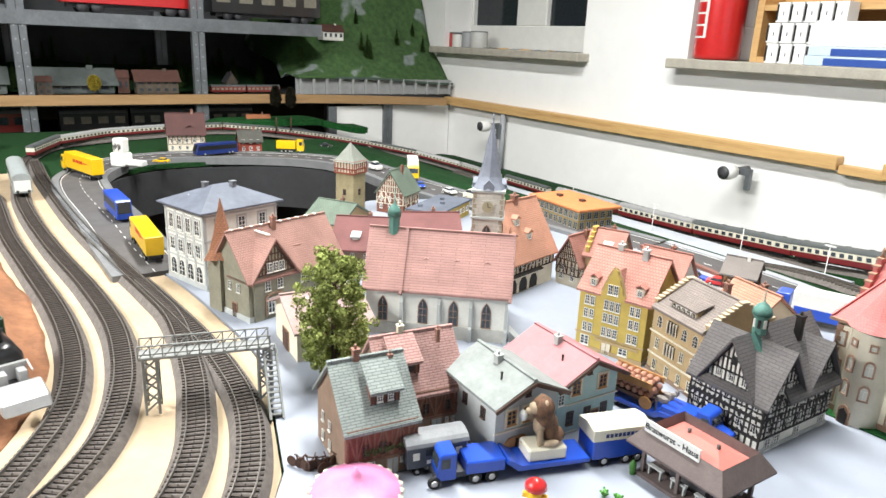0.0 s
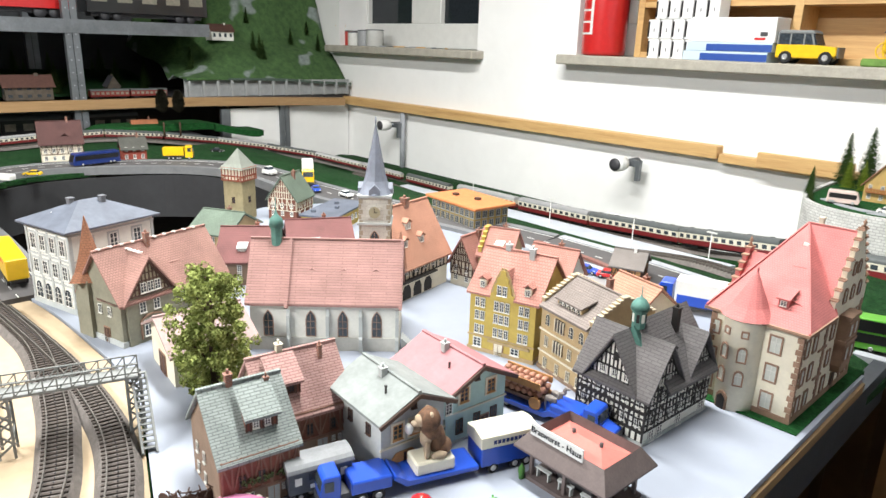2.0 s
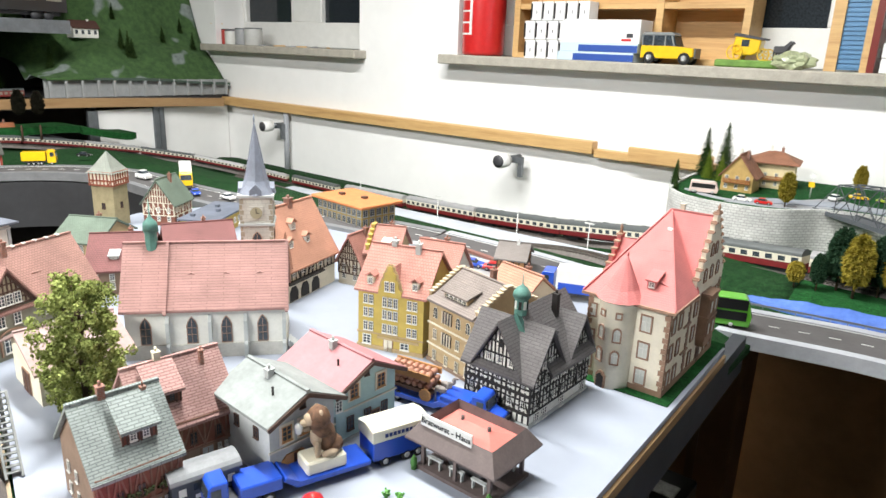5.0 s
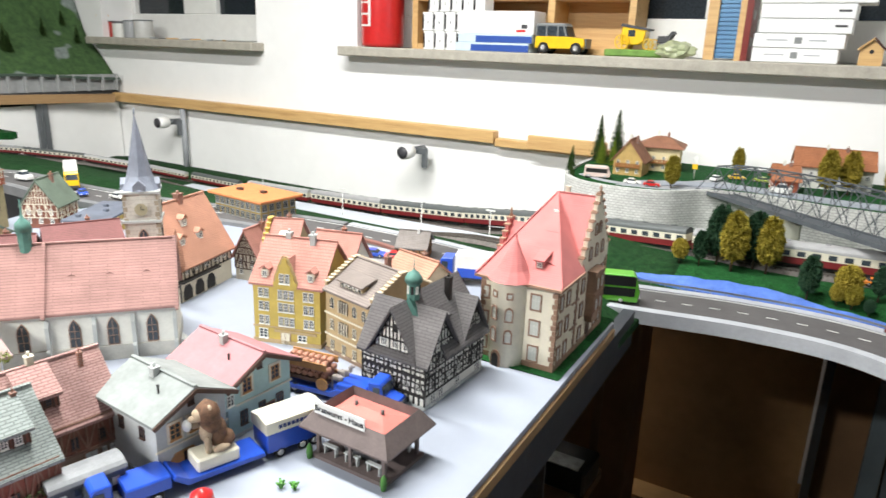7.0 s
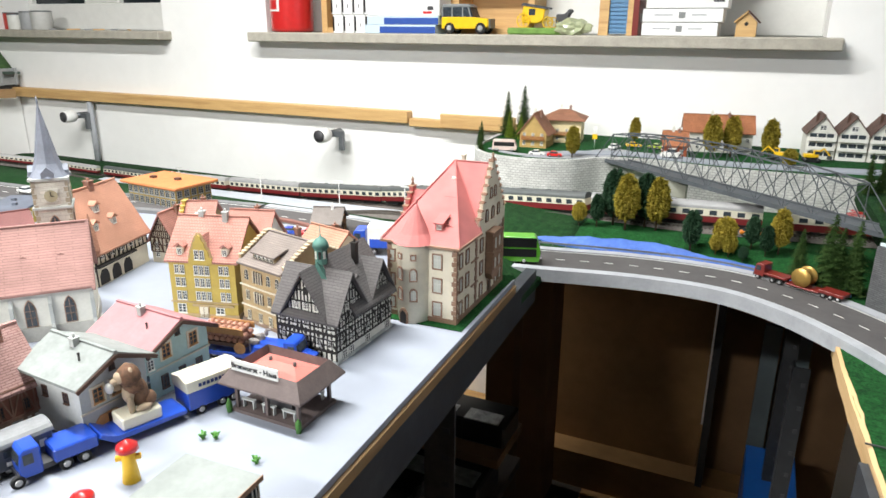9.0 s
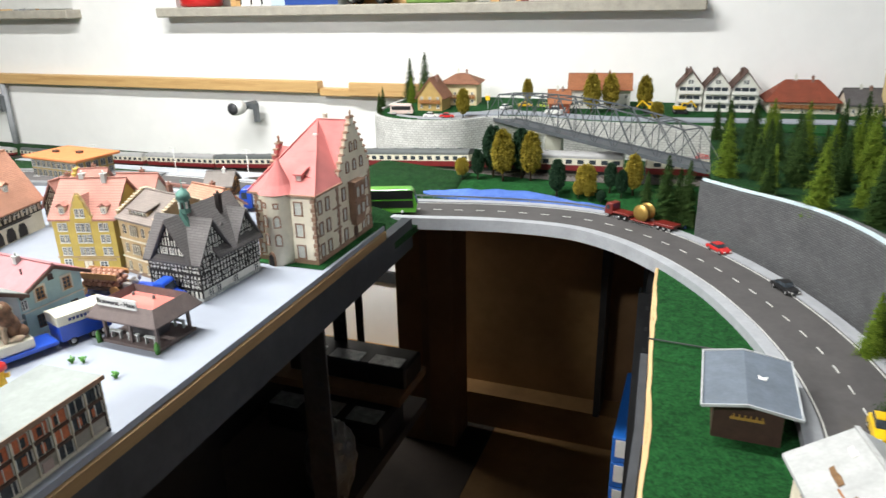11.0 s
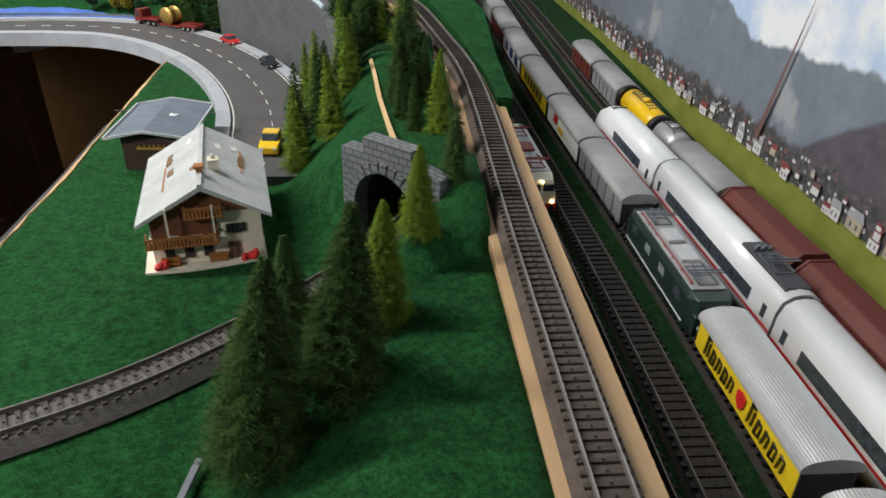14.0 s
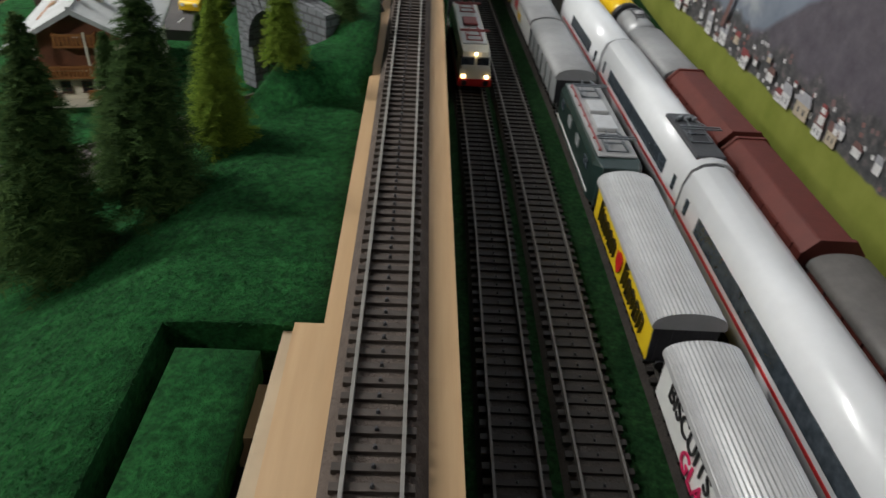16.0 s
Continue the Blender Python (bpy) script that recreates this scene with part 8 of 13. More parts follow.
cloud = noise_node(nt, co, 9, 6)
sky = ramp(nt, cloud, [(0.40, (0.52, 0.66, 0.88)), (0.56, (0.90, 0.92, 0.95))])
mp = nt.nodes.new("ShaderNodeMapping")
nt.links.new(co, mp.inputs["Vector"])
mp.inputs["Scale"].default_value = (1, 1.25, 0.9)
mp.inputs["Rotation"].default_value = (0.5, 0, 0)
rid = nt.nodes.new("ShaderNodeTexNoise")
rid.noise_type = "RIDGED_MULTIFRACTAL"
rid.inputs["Scale"].default_value, rid.inputs["Detail"].default_value, rid.inputs["Roughness"].default_value = 5.0, 9.0, 0.52
nt.links.new(mp.outputs[0], rid.inputs["Vector"])
rock = ramp(nt, rid.outputs["Fac"], [(0.12, (0.165, 0.195, 0.25)), (0.45, (0.27, 0.32, 0.40)), (0.85, (0.40, 0.46, 0.52)), (1.0, (0.60, 0.62, 0.62))])
rock = mixc(nt, 0.25, rock, ramp(nt, noise_node(nt, co, 60, 6, 0.7), [(0.3, (0.16, 0.19, 0.22)), (0.7, (0.42, 0.455, 0.47))]))
rock = mixc(nt, ramp(nt, noise_node(nt, co, 13, 4, 0.55), [(0.56, (0, 0, 0)), (0.64, (0.55, 0.55, 0.55))]), rock, ramp(nt, cloud, [(0.3, (0.47, 0.46, 0.44)), (0.7, (0.56, 0.58, 0.60))]))
north = ramp(nt, noise_node(nt, co, 26, 7, 0.7), [(0.36, (0.12, 0.135, 0.155)), (0.54, (0.19, 0.205, 0.225)), (0.64, (0.22, 0.24, 0.19)), (0.78, (0.33, 0.335, 0.32))])
rock = mixc(nt, clampv(mth("MULTIPLY", mth("SUBTRACT", yv, 0.75), 3.0)), rock, north)
wood = ramp(nt, noise_node(nt, co, 70, 6, 0.7), [(0.30, (0.075, 0.066, 0.082)), (0.6, (0.125, 0.112, 0.130)), (0.8, (0.17, 0.155, 0.165))])
trees = ramp(nt, noise_node(nt, co, 130, 5, 0.7), [(0.32, (0.032, 0.035, 0.036)), (0.52, (0.085, 0.085, 0.088)), (0.68, (0.20, 0.16, 0.16))])


def specks(scale, size, share, off):
    """Small roofs and house fronts strewn over the valley floor."""
    v = nt.nodes.new("ShaderNodeTexVoronoi")
    v.inputs["Scale"].default_value = scale
    v.distance = "CHEBYCHEV"
    mo = nt.nodes.new("ShaderNodeMapping")
    mo.inputs["Location"].default_value = (0, off, off * 0.7)
    mo.inputs["Rotation"].default_value = (0.25, 0, 0)
    nt.links.new(co, mo.inputs["Vector"])
    nt.links.new(mo.outputs[0], v.inputs["Vector"])
    sp = nt.nodes.new("ShaderNodeSeparateColor")
    nt.links.new(v.outputs["Color"], sp.inputs[0])
    near = mth("LESS_THAN", v.outputs["Distance"], size)
    pick = mth("GREATER_THAN", sp.outputs[0], 1 - share)
    return mth("MULTIPLY", near, pick), sp.outputs[1]


vill = trees
for scale, size, share, off in ((210, 0.3, 0.14, 0.71), (120, 0.26, 0.07, 0.37)):
    k, tone = specks(scale, size, share, off)
    vill = mixc(nt, k, vill, ramp(nt, tone, [(0.0, (0.26, 0.10, 0.08)), (0.35, (0.17, 0.15, 0.16)), (0.55, (0.46, 0.45, 0.46)), (1.0, (0.82, 0.81, 0.80))]))
mead = ramp(nt, noise_node(nt, co, 25, 5), [(0.3, (0.17, 0.20, 0.03)), (0.7, (0.27, 0.29, 0.06))])
far_h = skyline([(-0.2, 1.10), (0.22, 1.05), (0.30, 1.088), (0.37, 1.072), (0.47, 1.068), (0.52, 1.085), (0.58, 1.118), (0.74, 1.13), (0.90, 1.20), (1.05, 1.165), (1.15, 1.14), (1.28, 1.19), (1.45, 1.28)], 0.035, 14, 3.0)
near_h = skyline([(-0.25, 1.27), (0.0, 1.20), (0.15, 1.13), (0.21, 1.092), (0.261, 1.063), (0.301, 1.041), (0.35, 1.008), (0.42, 0.988), (0.5, 0.98), (1.1, 0.99), (1.5, 1.05)], 0.012, 22, 9.0)
col = mixc(nt, clampv(above(far_h)), rock, sky)
col = mixc(nt, clampv(above(near_h, 0.005)), wood, col)
col = mixc(nt, clampv(above(mth("ADD", mth("MULTIPLY", line_noise(34, 5.0), 0.05), 0.978), 0.006)), vill, col)
col = mixc(nt, clampv(above(mth("ADD", mth("MULTIPLY", line_noise(40, 1.0), 0.010), 0.969), 0.002)), mead, col)
nt.links.new(col, bs.inputs["Base Color"])
bs.inputs["Roughness"].default_value = 0.55
bm = bmn()
box(bm, 0.0, 0.006, -0.7, WN - 0.006, 0.925, 1.75)
solid("landscape_board", bm, m, "printed alpine landscape board behind the freight yard", "backdrop", kind="structure", m=at(0.868, 0, 0, 1.0))
# houses printed along the meadow of the board
rnd = random.Random(64)
PRINT = [mat("print_" + nm, c, 0.55, 0.2, 200, bumpy=0) for nm, c in (("white", (0.74, 0.73, 0.72)), ("cream", (0.52, 0.44, 0.33)), ("brown_roof", (0.20, 0.11, 0.10)), ("grey_roof", (0.42, 0.42, 0.45)), ("dark", (0.10, 0.10, 0.11)), ("red_roof", (0.30, 0.08, 0.08)))]
bm = bmn()


def inked(pts, mi, lift):
    f = bm.faces.new([bm.verts.new((-0.0004 - lift * 0.00008, y, z)) for y, z in pts])
    f.material_index = mi


inked([(0.4205, 0.990), (0.4135, 0.990), (0.3824, 1.130), (0.3816, 1.130)], 2, 42)
y = -0.34
n = 0
while y < 1.30:
    for row in range(3):
        n += 1
        yy, z = y + rnd.uniform(-0.006, 0.006), 0.9735 + row * 0.0085 + rnd.uniform(-0.002, 0.002)
        sz = (0.0105 - row * 0.0032) * rnd.uniform(0.7, 1.35)
        if rnd.random() < 0.45:
            continue
        hh, w2, lean = sz * rnd.uniform(0.55, 0.8), sz * rnd.uniform(0.8, 1.3), sz * rnd.uniform(-0.25, 0.25)
        wm, rm = rnd.choice((0, 0, 0, 1)), rnd.choice((2, 2, 3, 3, 5))
        inked([(yy - w2 / 2, z), (yy + w2 / 2, z), (yy + w2 / 2, z + hh), (yy - w2 / 2, z + hh)], wm, n % 40)
        inked([(yy - w2 * 0.58, z + hh), (yy + w2 * 0.58, z + hh), (yy + w2 * 0.42 + lean, z + hh * 1.75), (yy - w2 * 0.42 + lean, z + hh * 1.75)], rm, n % 40 + 0.5)
        for k in range(2 if row == 0 else 0):
            u = yy + w2 * (k - 0.5) * 0.4
            inked([(u - w2 * 0.06, z + hh * 0.3), (u + w2 * 0.06, z + hh * 0.3), (u + w2 * 0.06, z + hh * 0.7), (u - w2 * 0.06, z + hh * 0.7)], 4, n % 40 + 0.5)
    y += rnd.uniform(0.009, 0.026)
solid("printed_village", bm, PRINT, "small white houses with red and grey roofs printed on the landscape board", "print", kind="stuff", m=at(0.868, 0, 0, 1.0))

# ---- vehicles ----
def paint(name, c, rough=0.3):
    return mat(name, c, rough, 0.08, 80, coat=0.3, bumpy=0.03)


P_BLUE = paint("glossy_blue_paint", (0.015, 0.07, 0.46))
P_YEL = paint("post_yellow_paint", (0.80, 0.50, 0.01))
P_RED = paint("bright_red_paint", (0.55, 0.02, 0.02))
P_DKRED = paint("dark_red_paint", (0.17, 0.02, 0.015))
P_WHITE = paint("white_paint", (0.75, 0.75, 0.72))
P_CREAM = paint("cream_paint", (0.72, 0.68, 0.55))
P_GREEN = paint("lime_green_paint", (0.10, 0.36, 0.03))
P_BLACK = paint("black_paint", (0.012, 0.012, 0.013))
P_ORANGE = paint("orange_paint", (0.70, 0.22, 0.02))
P_NAVY = paint("navy_paint", (0.012, 0.03, 0.15))
P_SILVER = mat("silver_grey_paint", (0.42, 0.42, 0.42), 0.4, 0.1, 80, metal=0.4)
M_TYRE = mat("black_tyre", (0.012, 0.012, 0.012), 0.85, 0.2, 200)
M_HUB = mat("grey_hub", (0.5, 0.5, 0.5), 0.4, 0.1, 200, metal=0.5)


def wheel_mesh(r, w):
    key = ("wheel", round(r, 4), round(w, 4))
    if key not in WIN:
        bm = bmn()
        lathe(bm, [(r * 0.8, -w / 2), (r, -w / 2 + w * 0.15), (r, w / 2 - w * 0.15), (r * 0.8, w / 2)], 14, axis="Y")
        tyre = to_mesh("wheel", bm, M_TYRE)
        bm = bmn()
        lathe(bm, [(r * 0.55, -w / 2 - 0.0002), (r * 0.2, -w / 2 - 0.0005), (r * 0.2, w / 2 + 0.0005), (r * 0.55, w / 2 + 0.0002)], 10, axis="Y")
        WIN[key] = (tyre, to_mesh("rim", bm, M_HUB))
    return WIN[key]


def wheels(t, xs, half, r=0.0038, w=0.0026):
    ty, rim = wheel_mesh(r, w)
    for x in xs:
        for s in (-1, 1):
            p = part("wheel", ty, None, t, m=pose(x, s * half, r))
            part("rim", rim, None, p)


def car(x, y, z, rz, m, label, L=0.034, W=0.0145, hh=0.011, name="car"):
    """A small saloon; its nose points along +x."""
    t = thing(name, at(x, y, z, rz), label, "car", "model cars")
    bm = bmn()
    profile_y(bm, [(-L / 2, 0.0025), (L / 2, 0.0025), (L / 2, hh * 0.5), (L * 0.44, hh * 0.58), (L * 0.20, hh * 0.66), (-L * 0.40, hh * 0.68), (-L / 2, hh * 0.6)], -W / 2, W / 2)
    part("body", bm, m, t, bevel=0.0007)
    bm = bmn()
    profile_y(bm, [(-L * 0.36, hh * 0.64), (L * 0.22, hh * 0.62), (L * 0.08, hh), (-L * 0.24, hh)], -W * 0.42, W * 0.42)
    part("cabin", bm, M_GLASS, t, bevel=0.0005)
    bm = bmn()
    profile_y(bm, [(-L * 0.25, hh * 0.97), (L * 0.09, hh * 0.97), (L * 0.07, hh * 1.04), (-L * 0.22, hh * 1.04)], -W * 0.40, W * 0.40)
    part("roof", bm, m, t)
    for s in (-1, 1):
        bm = bmn()
        box(bm, L / 2 - 0.0004, L / 2 + 0.0004, s * W * 0.32 - 0.0014, s * W * 0.32 + 0.0014, hh * 0.36, hh * 0.5)
        part("headlight", bm, P_WHITE, t)
    wheels(t, (-L * 0.30, L * 0.30), W / 2 - 0.001, 0.0030, 0.0022)
    return t


def cab(t, x, m, W=0.022, H_=0.030, L=0.018, bonnet=0.0):
    bm = bmn()
    profile_y(bm, [(x, 0.005), (x + L, 0.005), (x + L, H_ * 0.55), (x + L * 0.88, H_ * 0.92), (x + L * 0.75, H_), (x, H_)], -W / 2, W / 2)
    c = part("cab", bm, m, t, bevel=0.0008)
    bm = bmn()
    profile_y(bm, [(x + L * 0.985, H_ * 0.58), (x + L * 1.005, H_ * 0.58), (x + L * 0.905, H_ * 0.88), (x + L * 0.885, H_ * 0.88)], -W * 0.43, W * 0.43)
    part("windscreen", bm, M_GLASS, c)
    for s in (-1, 1):
        bm = bmn()
        box(bm, x + L * 0.35, x + L * 0.8, s * W * 0.5 - 0.0004, s * W * 0.5 + 0.0004, H_ * 0.58, H_ * 0.86)
        part("side_window", bm, M_GLASS, c)
    if bonnet:
        bm = bmn()
        profile_y(bm, [(x + L, 0.005), (x + L + bonnet, 0.005), (x + L + bonnet, H_ * 0.42), (x + L, H_ * 0.55)], -W * 0.42, W * 0.42)
        part("bonnet", bm, m, c, bevel=0.0008)
    bm = bmn()
    box(bm, x + L + bonnet - 0.0003, x + L + bonnet + 0.001, -W * 0.46, W * 0.46, 0.004, 0.009)
    part("bumper", bm, M_DARK, c)


def truck(name, x, y, z, rz, cabm, boxm, label, L=0.12, W=0.023, boxh=0.040, trailer=True, stripe=None, low=False):
    t = thing(name, at(x, y, z, rz), label, "truck", "model trucks")
    cab(t, L / 2 - 0.018, cabm, W, 0.034, 0.018)
    bm = bmn()
    box(bm, -L / 2 + 0.002, L / 2 - 0.018, -W * 0.35, W * 0.35, 0.006, 0.009)
    part("chassis", bm, M_DARK, t)
    bm = bmn()
    box(bm, -L / 2, L / 2 - 0.021, -W / 2, W / 2, 0.010, boxh)
    part("cargo_box", bm, boxm, t, bevel=0.0008)
    if stripe:
        for s in (-1, 1):
            bm = bmn()
            for x0, x1, z0, z1 in stripe[1:]:
                box(bm, x0 * L, x1 * L, s * W / 2 - 0.0003, s * W / 2 + 0.0003, z0, z1)
            part("logo_shape", bm, stripe[0], t)
    wheels(t, (L / 2 - 0.009, L / 2 - 0.030, -L / 2 + 0.014, -L / 2 + 0.024, -L / 2 + 0.034), W / 2 - 0.0016, 0.0042, 0.003)
    return t


def bus(x, y, z, rz, m, label, L=0.11, W=0.024, H_=0.036, decks=2, cat="bus"):
    t = thing("coach", at(x, y, z, rz), label, cat, "model coaches")
    bm = bmn()
    profile_y(bm, [(-L / 2, 0.003), (L / 2 - 0.002, 0.003), (L / 2, H_ * 0.4), (L / 2 - 0.005, H_ * 0.9), (L / 2 - 0.009, H_), (-L / 2 + 0.002, H_)], -W / 2, W / 2)
    part("body", bm, m, t, bevel=0.001)
    rows = ((0.27, 0.56), (0.62, 0.95)) if decks == 2 else ((0.48, 0.82),)
    for a, b in rows:
        for s in (-1, 1):
            bm = bmn()
            box(bm, -L / 2 + 0.004, L / 2 - 0.006, s * W / 2 - 0.0003, s * W / 2 + 0.0004, H_ * a, H_ * b)
            part("window_band", bm, P_BLACK, t)
    bm = bmn()
    profile_y(bm, [(L / 2 - 0.0015, H_ * 0.35), (L / 2 + 0.0006, H_ * 0.4), (L / 2 - 0.0046, H_ * 0.9), (L / 2 - 0.0066, H_ * 0.9)], -W * 0.44, W * 0.44)
    part("windscreen", bm, P_BLACK, t)
    wheels(t, (L * 0.30, -L * 0.28, -L * 0.36), W / 2 - 0.0016, 0.0048, 0.003)
    return t


RZ = 0.976
TZ = 1.006
# right-hand road
bus(-0.190, 0.825, road_z(-0.14, 0.83) + 0.0045, 20, P_GREEN, "lime green double-deck coach with dark windows", 0.115, 0.023, 0.040)
t = thing("low_loader", at(0.196, 0.893, RZ, -29), "dark red low-loader truck carrying a brass drum", "truck")
cab(t, -0.058, P_DKRED, 0.020, 0.022, 0.014)
t.matrix_basis = at(0.196, 0.893, RZ, 151)
bm = bmn()
box(bm, -0.060, -0.030, -0.010, 0.010, 0.006, 0.010)
box(bm, -0.030, 0.012, -0.010, 0.010, 0.004, 0.006)
box(bm, 0.012, 0.042, -0.010, 0.010, 0.008, 0.011)
part("trailer", bm, P_DKRED, t, bevel=0.0006)
for c in [c for c in t.children if c.name.startswith("cab")]:
    c.matrix_basis = pose(0.100, 0, 0)
bm = bmn()
lathe(bm, [(0.003, -0.009), (0.0125, -0.009), (0.0125, -0.0075), (0.011, -0.0075), (0.011, 0.0075), (0.0125, 0.0075), (0.0125, 0.009), (0.003, 0.009)], 24, axis="Y", center=(-0.006, 0, 0.0175))
part("brass_drum", bm, mat("brass_drum", (0.48, 0.30, 0.08), 0.4, 0.2, 90, metal=0.6), t)
wheels(t, (-0.054, -0.045, -0.036, 0.020, 0.030, 0.050), 0.0085, 0.0036, 0.0026)
car(0.303, 0.800, RZ, -52, P_RED, "small bright red sports car on the curve")
car(0.372, 0.690, RZ, -60, P_BLACK, "small black vintage car on the curve", 0.036)
t = car(0.416, 0.418, RZ, -92, P_YEL, "bright yellow van behind the chalet", 0.034, 0.017, 0.017, "van")
car(0.132, 1.085, ground(0.132, 1.085) - 0.003, 8, P_ORANGE, "small orange car among the bank trees", 0.032)

# pit-side road: delivery trucks and coaches
LOGO = mat("red_logo_shape", (0.55, 0.02, 0.02), 0.4, 0.05, 60)
DH = (LOGO, (-0.22, -0.12, 0.026, 0.032), (-0.10, -0.02, 0.026, 0.032), (0.0, 0.08, 0.026, 0.032), (-0.36, -0.24, 0.028, 0.030))
truck("delivery_truck", -1.515, 0.118, TZ, 195, P_YEL, P_YEL, "yellow delivery truck with trailer on the oval road", 0.15, 0.024, 0.042, stripe=DH)
truck("delivery_truck", -0.925, 0.122, TZ, 178, P_YEL, P_YEL, "yellow delivery truck beside the station", 0.13, 0.023, 0.035, stripe=DH)
bus(-1.14, 0.122, TZ, 2, P_BLUE, "blue coach on the oval road", 0.10, 0.023, 0.034, 1)
bus(-1.672, 0.435, TZ, 280, P_NAVY, "navy coach with orange flames on the oval road", 0.11, 0.023, 0.030, 1)
car(-1.60, 0.29, TZ, 240, P_YEL, "small yellow car on the oval road", 0.036)
truck("box_truck", -1.645, 0.62, TZ, 60, P_YEL, P_YEL, "small yellow box truck on the oval road", 0.07, 0.022, 0.030)
car(-1.70, 0.745, TZ, 40, P_BLACK, "small dark car near the track", 0.034)
car(-1.345, 0.708, TZ, 10, P_WHITE, "small white caravan on the road", 0.034, 0.017, 0.018, "caravan")
truck("box_truck", -1.225, 0.735, TZ, 330, P_YEL, P_WHITE, "yellow truck with white box body", 0.095, 0.024, 0.044)
car(-1.135, 0.700, TZ, 340, P_BLUE, "small blue car beside the truck", 0.032)
car(-1.06, 0.722, TZ, 0, P_WHITE, "small white car on the road", 0.034)
car(-1.0, 0.735, TZ, 20, P_CREAM, "cream camper van on the road", 0.036, 0.017, 0.018, "van")
# white walking excavator display
t = thing("white_machine", at(-1.588, 0.205, TZ, 40), "white model machine with black marks beside the road", "machine")
bm = bmn()
prism(bm, [(-0.018, -0.016), (0.018, -0.016), (0.018, 0.016), (-0.018, 0.016)], 0, 0.030)
prism(bm, [(-0.012, -0.012), (0.014, -0.012), (0.014, 0.012), (-0.012, 0.012)], 0.030, 0.062)
part("body", bm, P_WHITE, t, bevel=0.003)
bm = bmn()
box(bm, 0.016, 0.060, -0.010, 0.010, 0.004, 0.016)
part("arm", bm, P_WHITE, t, bevel=0.002)
for k in range(5):
    bm = bmn()
    box(bm, -0.008 + 0.004 * k, -0.0055 + 0.004 * k, -0.0125, -0.0118, 0.036 + 0.003 * (k % 3), 0.048 + 0.003 * (k % 2))
    part("mark", bm, P_BLACK, t)
# parking place behind the mustard house
car(-0.487, 0.735, 1.001, 20, P_BLUE, "small blue car on the parking place", 0.034)
car(-0.455, 0.742, 1.001, 25, P_RED, "small red car on the parking place", 0.032)
for k in range(6):
    bm = bmn()
    bar(bm, (-0.56 + k * 0.022, 0.715 + k * 0.004, 1.0006), (-0.572 + k * 0.022, 0.752 + k * 0.004, 1.0006), 0.001, 0.0008)
    solid("parking_line", bm, M_LINE, "white painted parking line", "road marking", kind="structure")
truck("tanker_truck", -0.279, 0.736, 1.001, 200, P_BLUE, P_WHITE, "blue cabbed truck with white and blue trailer", 0.17, 0.025, 0.040, stripe=(P_BLUE, (-0.5, 0.36, 0.010, 0.022)))
bus(-0.378, 0.640, 1.001, 197, P_SILVER, "silver touring coach beside the orange-roofed house", 0.105, 0.024, 0.034, 1)

bm = bmn()
sweep(bm, spline([(x, y, 1.0) for x, y in ((-0.62, 0.782), (-0.563, 0.779), (-0.515, 0.775), (-0.470, 0.766))], 6), [(-0.004, 0.0), (0.004, 0.0), (0.004, 0.009), (-0.004, 0.009)])
solid("brick_wall", bm, bricky("red_brown_low_wall", (0.30, 0.12, 0.09), (0.26, 0.10, 0.08), (0.20, 0.12, 0.10), 0.006, 0.003, 0.0004), "low red-brown brick wall beside the parking place", "wall", kind="structure")

# blue low loader with the seated lion statue
ax, ay, bx, by = -0.300, 0.178, -0.246, 0.340
ang = math.degrees(math.atan2(by - ay, bx - ax))
t = thing("blue_low_loader", at(ax, ay, 1.0, ang), "glossy blue low-loader truck before the gabled houses", "truck")
bm = bmn()
box(bm, 0.027, 0.056, -0.012, 0.012, 0.008, 0.018)
part("tractor_bed", bm, P_BLUE, t, bevel=0.001)
cab(t, -0.006, P_BLUE, 0.022, 0.026, 0.014, 0.0)
for c in [c for c in t.children if c.name.startswith("cab")]:
    c.matrix_basis = pose(0.014, 0, 0, 0, 0, 180)
bm = bmn()
box(bm, 0.006, 0.030, -0.008, 0.008, 0.005, 0.009)
part("chassis", bm, M_DARK, t)
bm = bmn()
profile_y(bm, [(0.056, 0.014), (0.066, 0.006), (0.122, 0.006), (0.122, 0.010), (0.068, 0.010), (0.058, 0.017)], -0.013, 0.013)
part("loading_bed", bm, P_BLUE, t, bevel=0.0008)
wheels(t, (0.004, 0.034, 0.046), 0.0105, 0.0046, 0.003)
t2 = thing("covered_trailer", at(ax, ay, 1.0, ang), "blue trailer with cream tarpaulin", "trailer")
bm = bmn()
box(bm, 0.124, 0.170, -0.012, 0.012, 0.006, 0.022)
part("box", bm, P_BLUE, t2, bevel=0.0008)
bm = bmn()
profile_x(bm, [(-0.0125, 0.0215), (0.0125, 0.0215), (0.0125, 0.031), (0, 0.0335), (-0.0125, 0.031)], 0.123, 0.171)
part("tarpaulin", bm, P_CREAM, t2, "cream tarpaulin cover", bevel=0.0005)
bm = bmn()
for k in range(9):
    box(bm, 0.133 + k * 0.0034, 0.1355 + k * 0.0034, -0.0128, -0.0122, 0.0245, 0.0275)
part("lettering_bars", bm, P_NAVY, t2, "dark unreadable lettering")
wheels(t2, (0.134, 0.152, 0.162), 0.0105, 0.0044, 0.003)
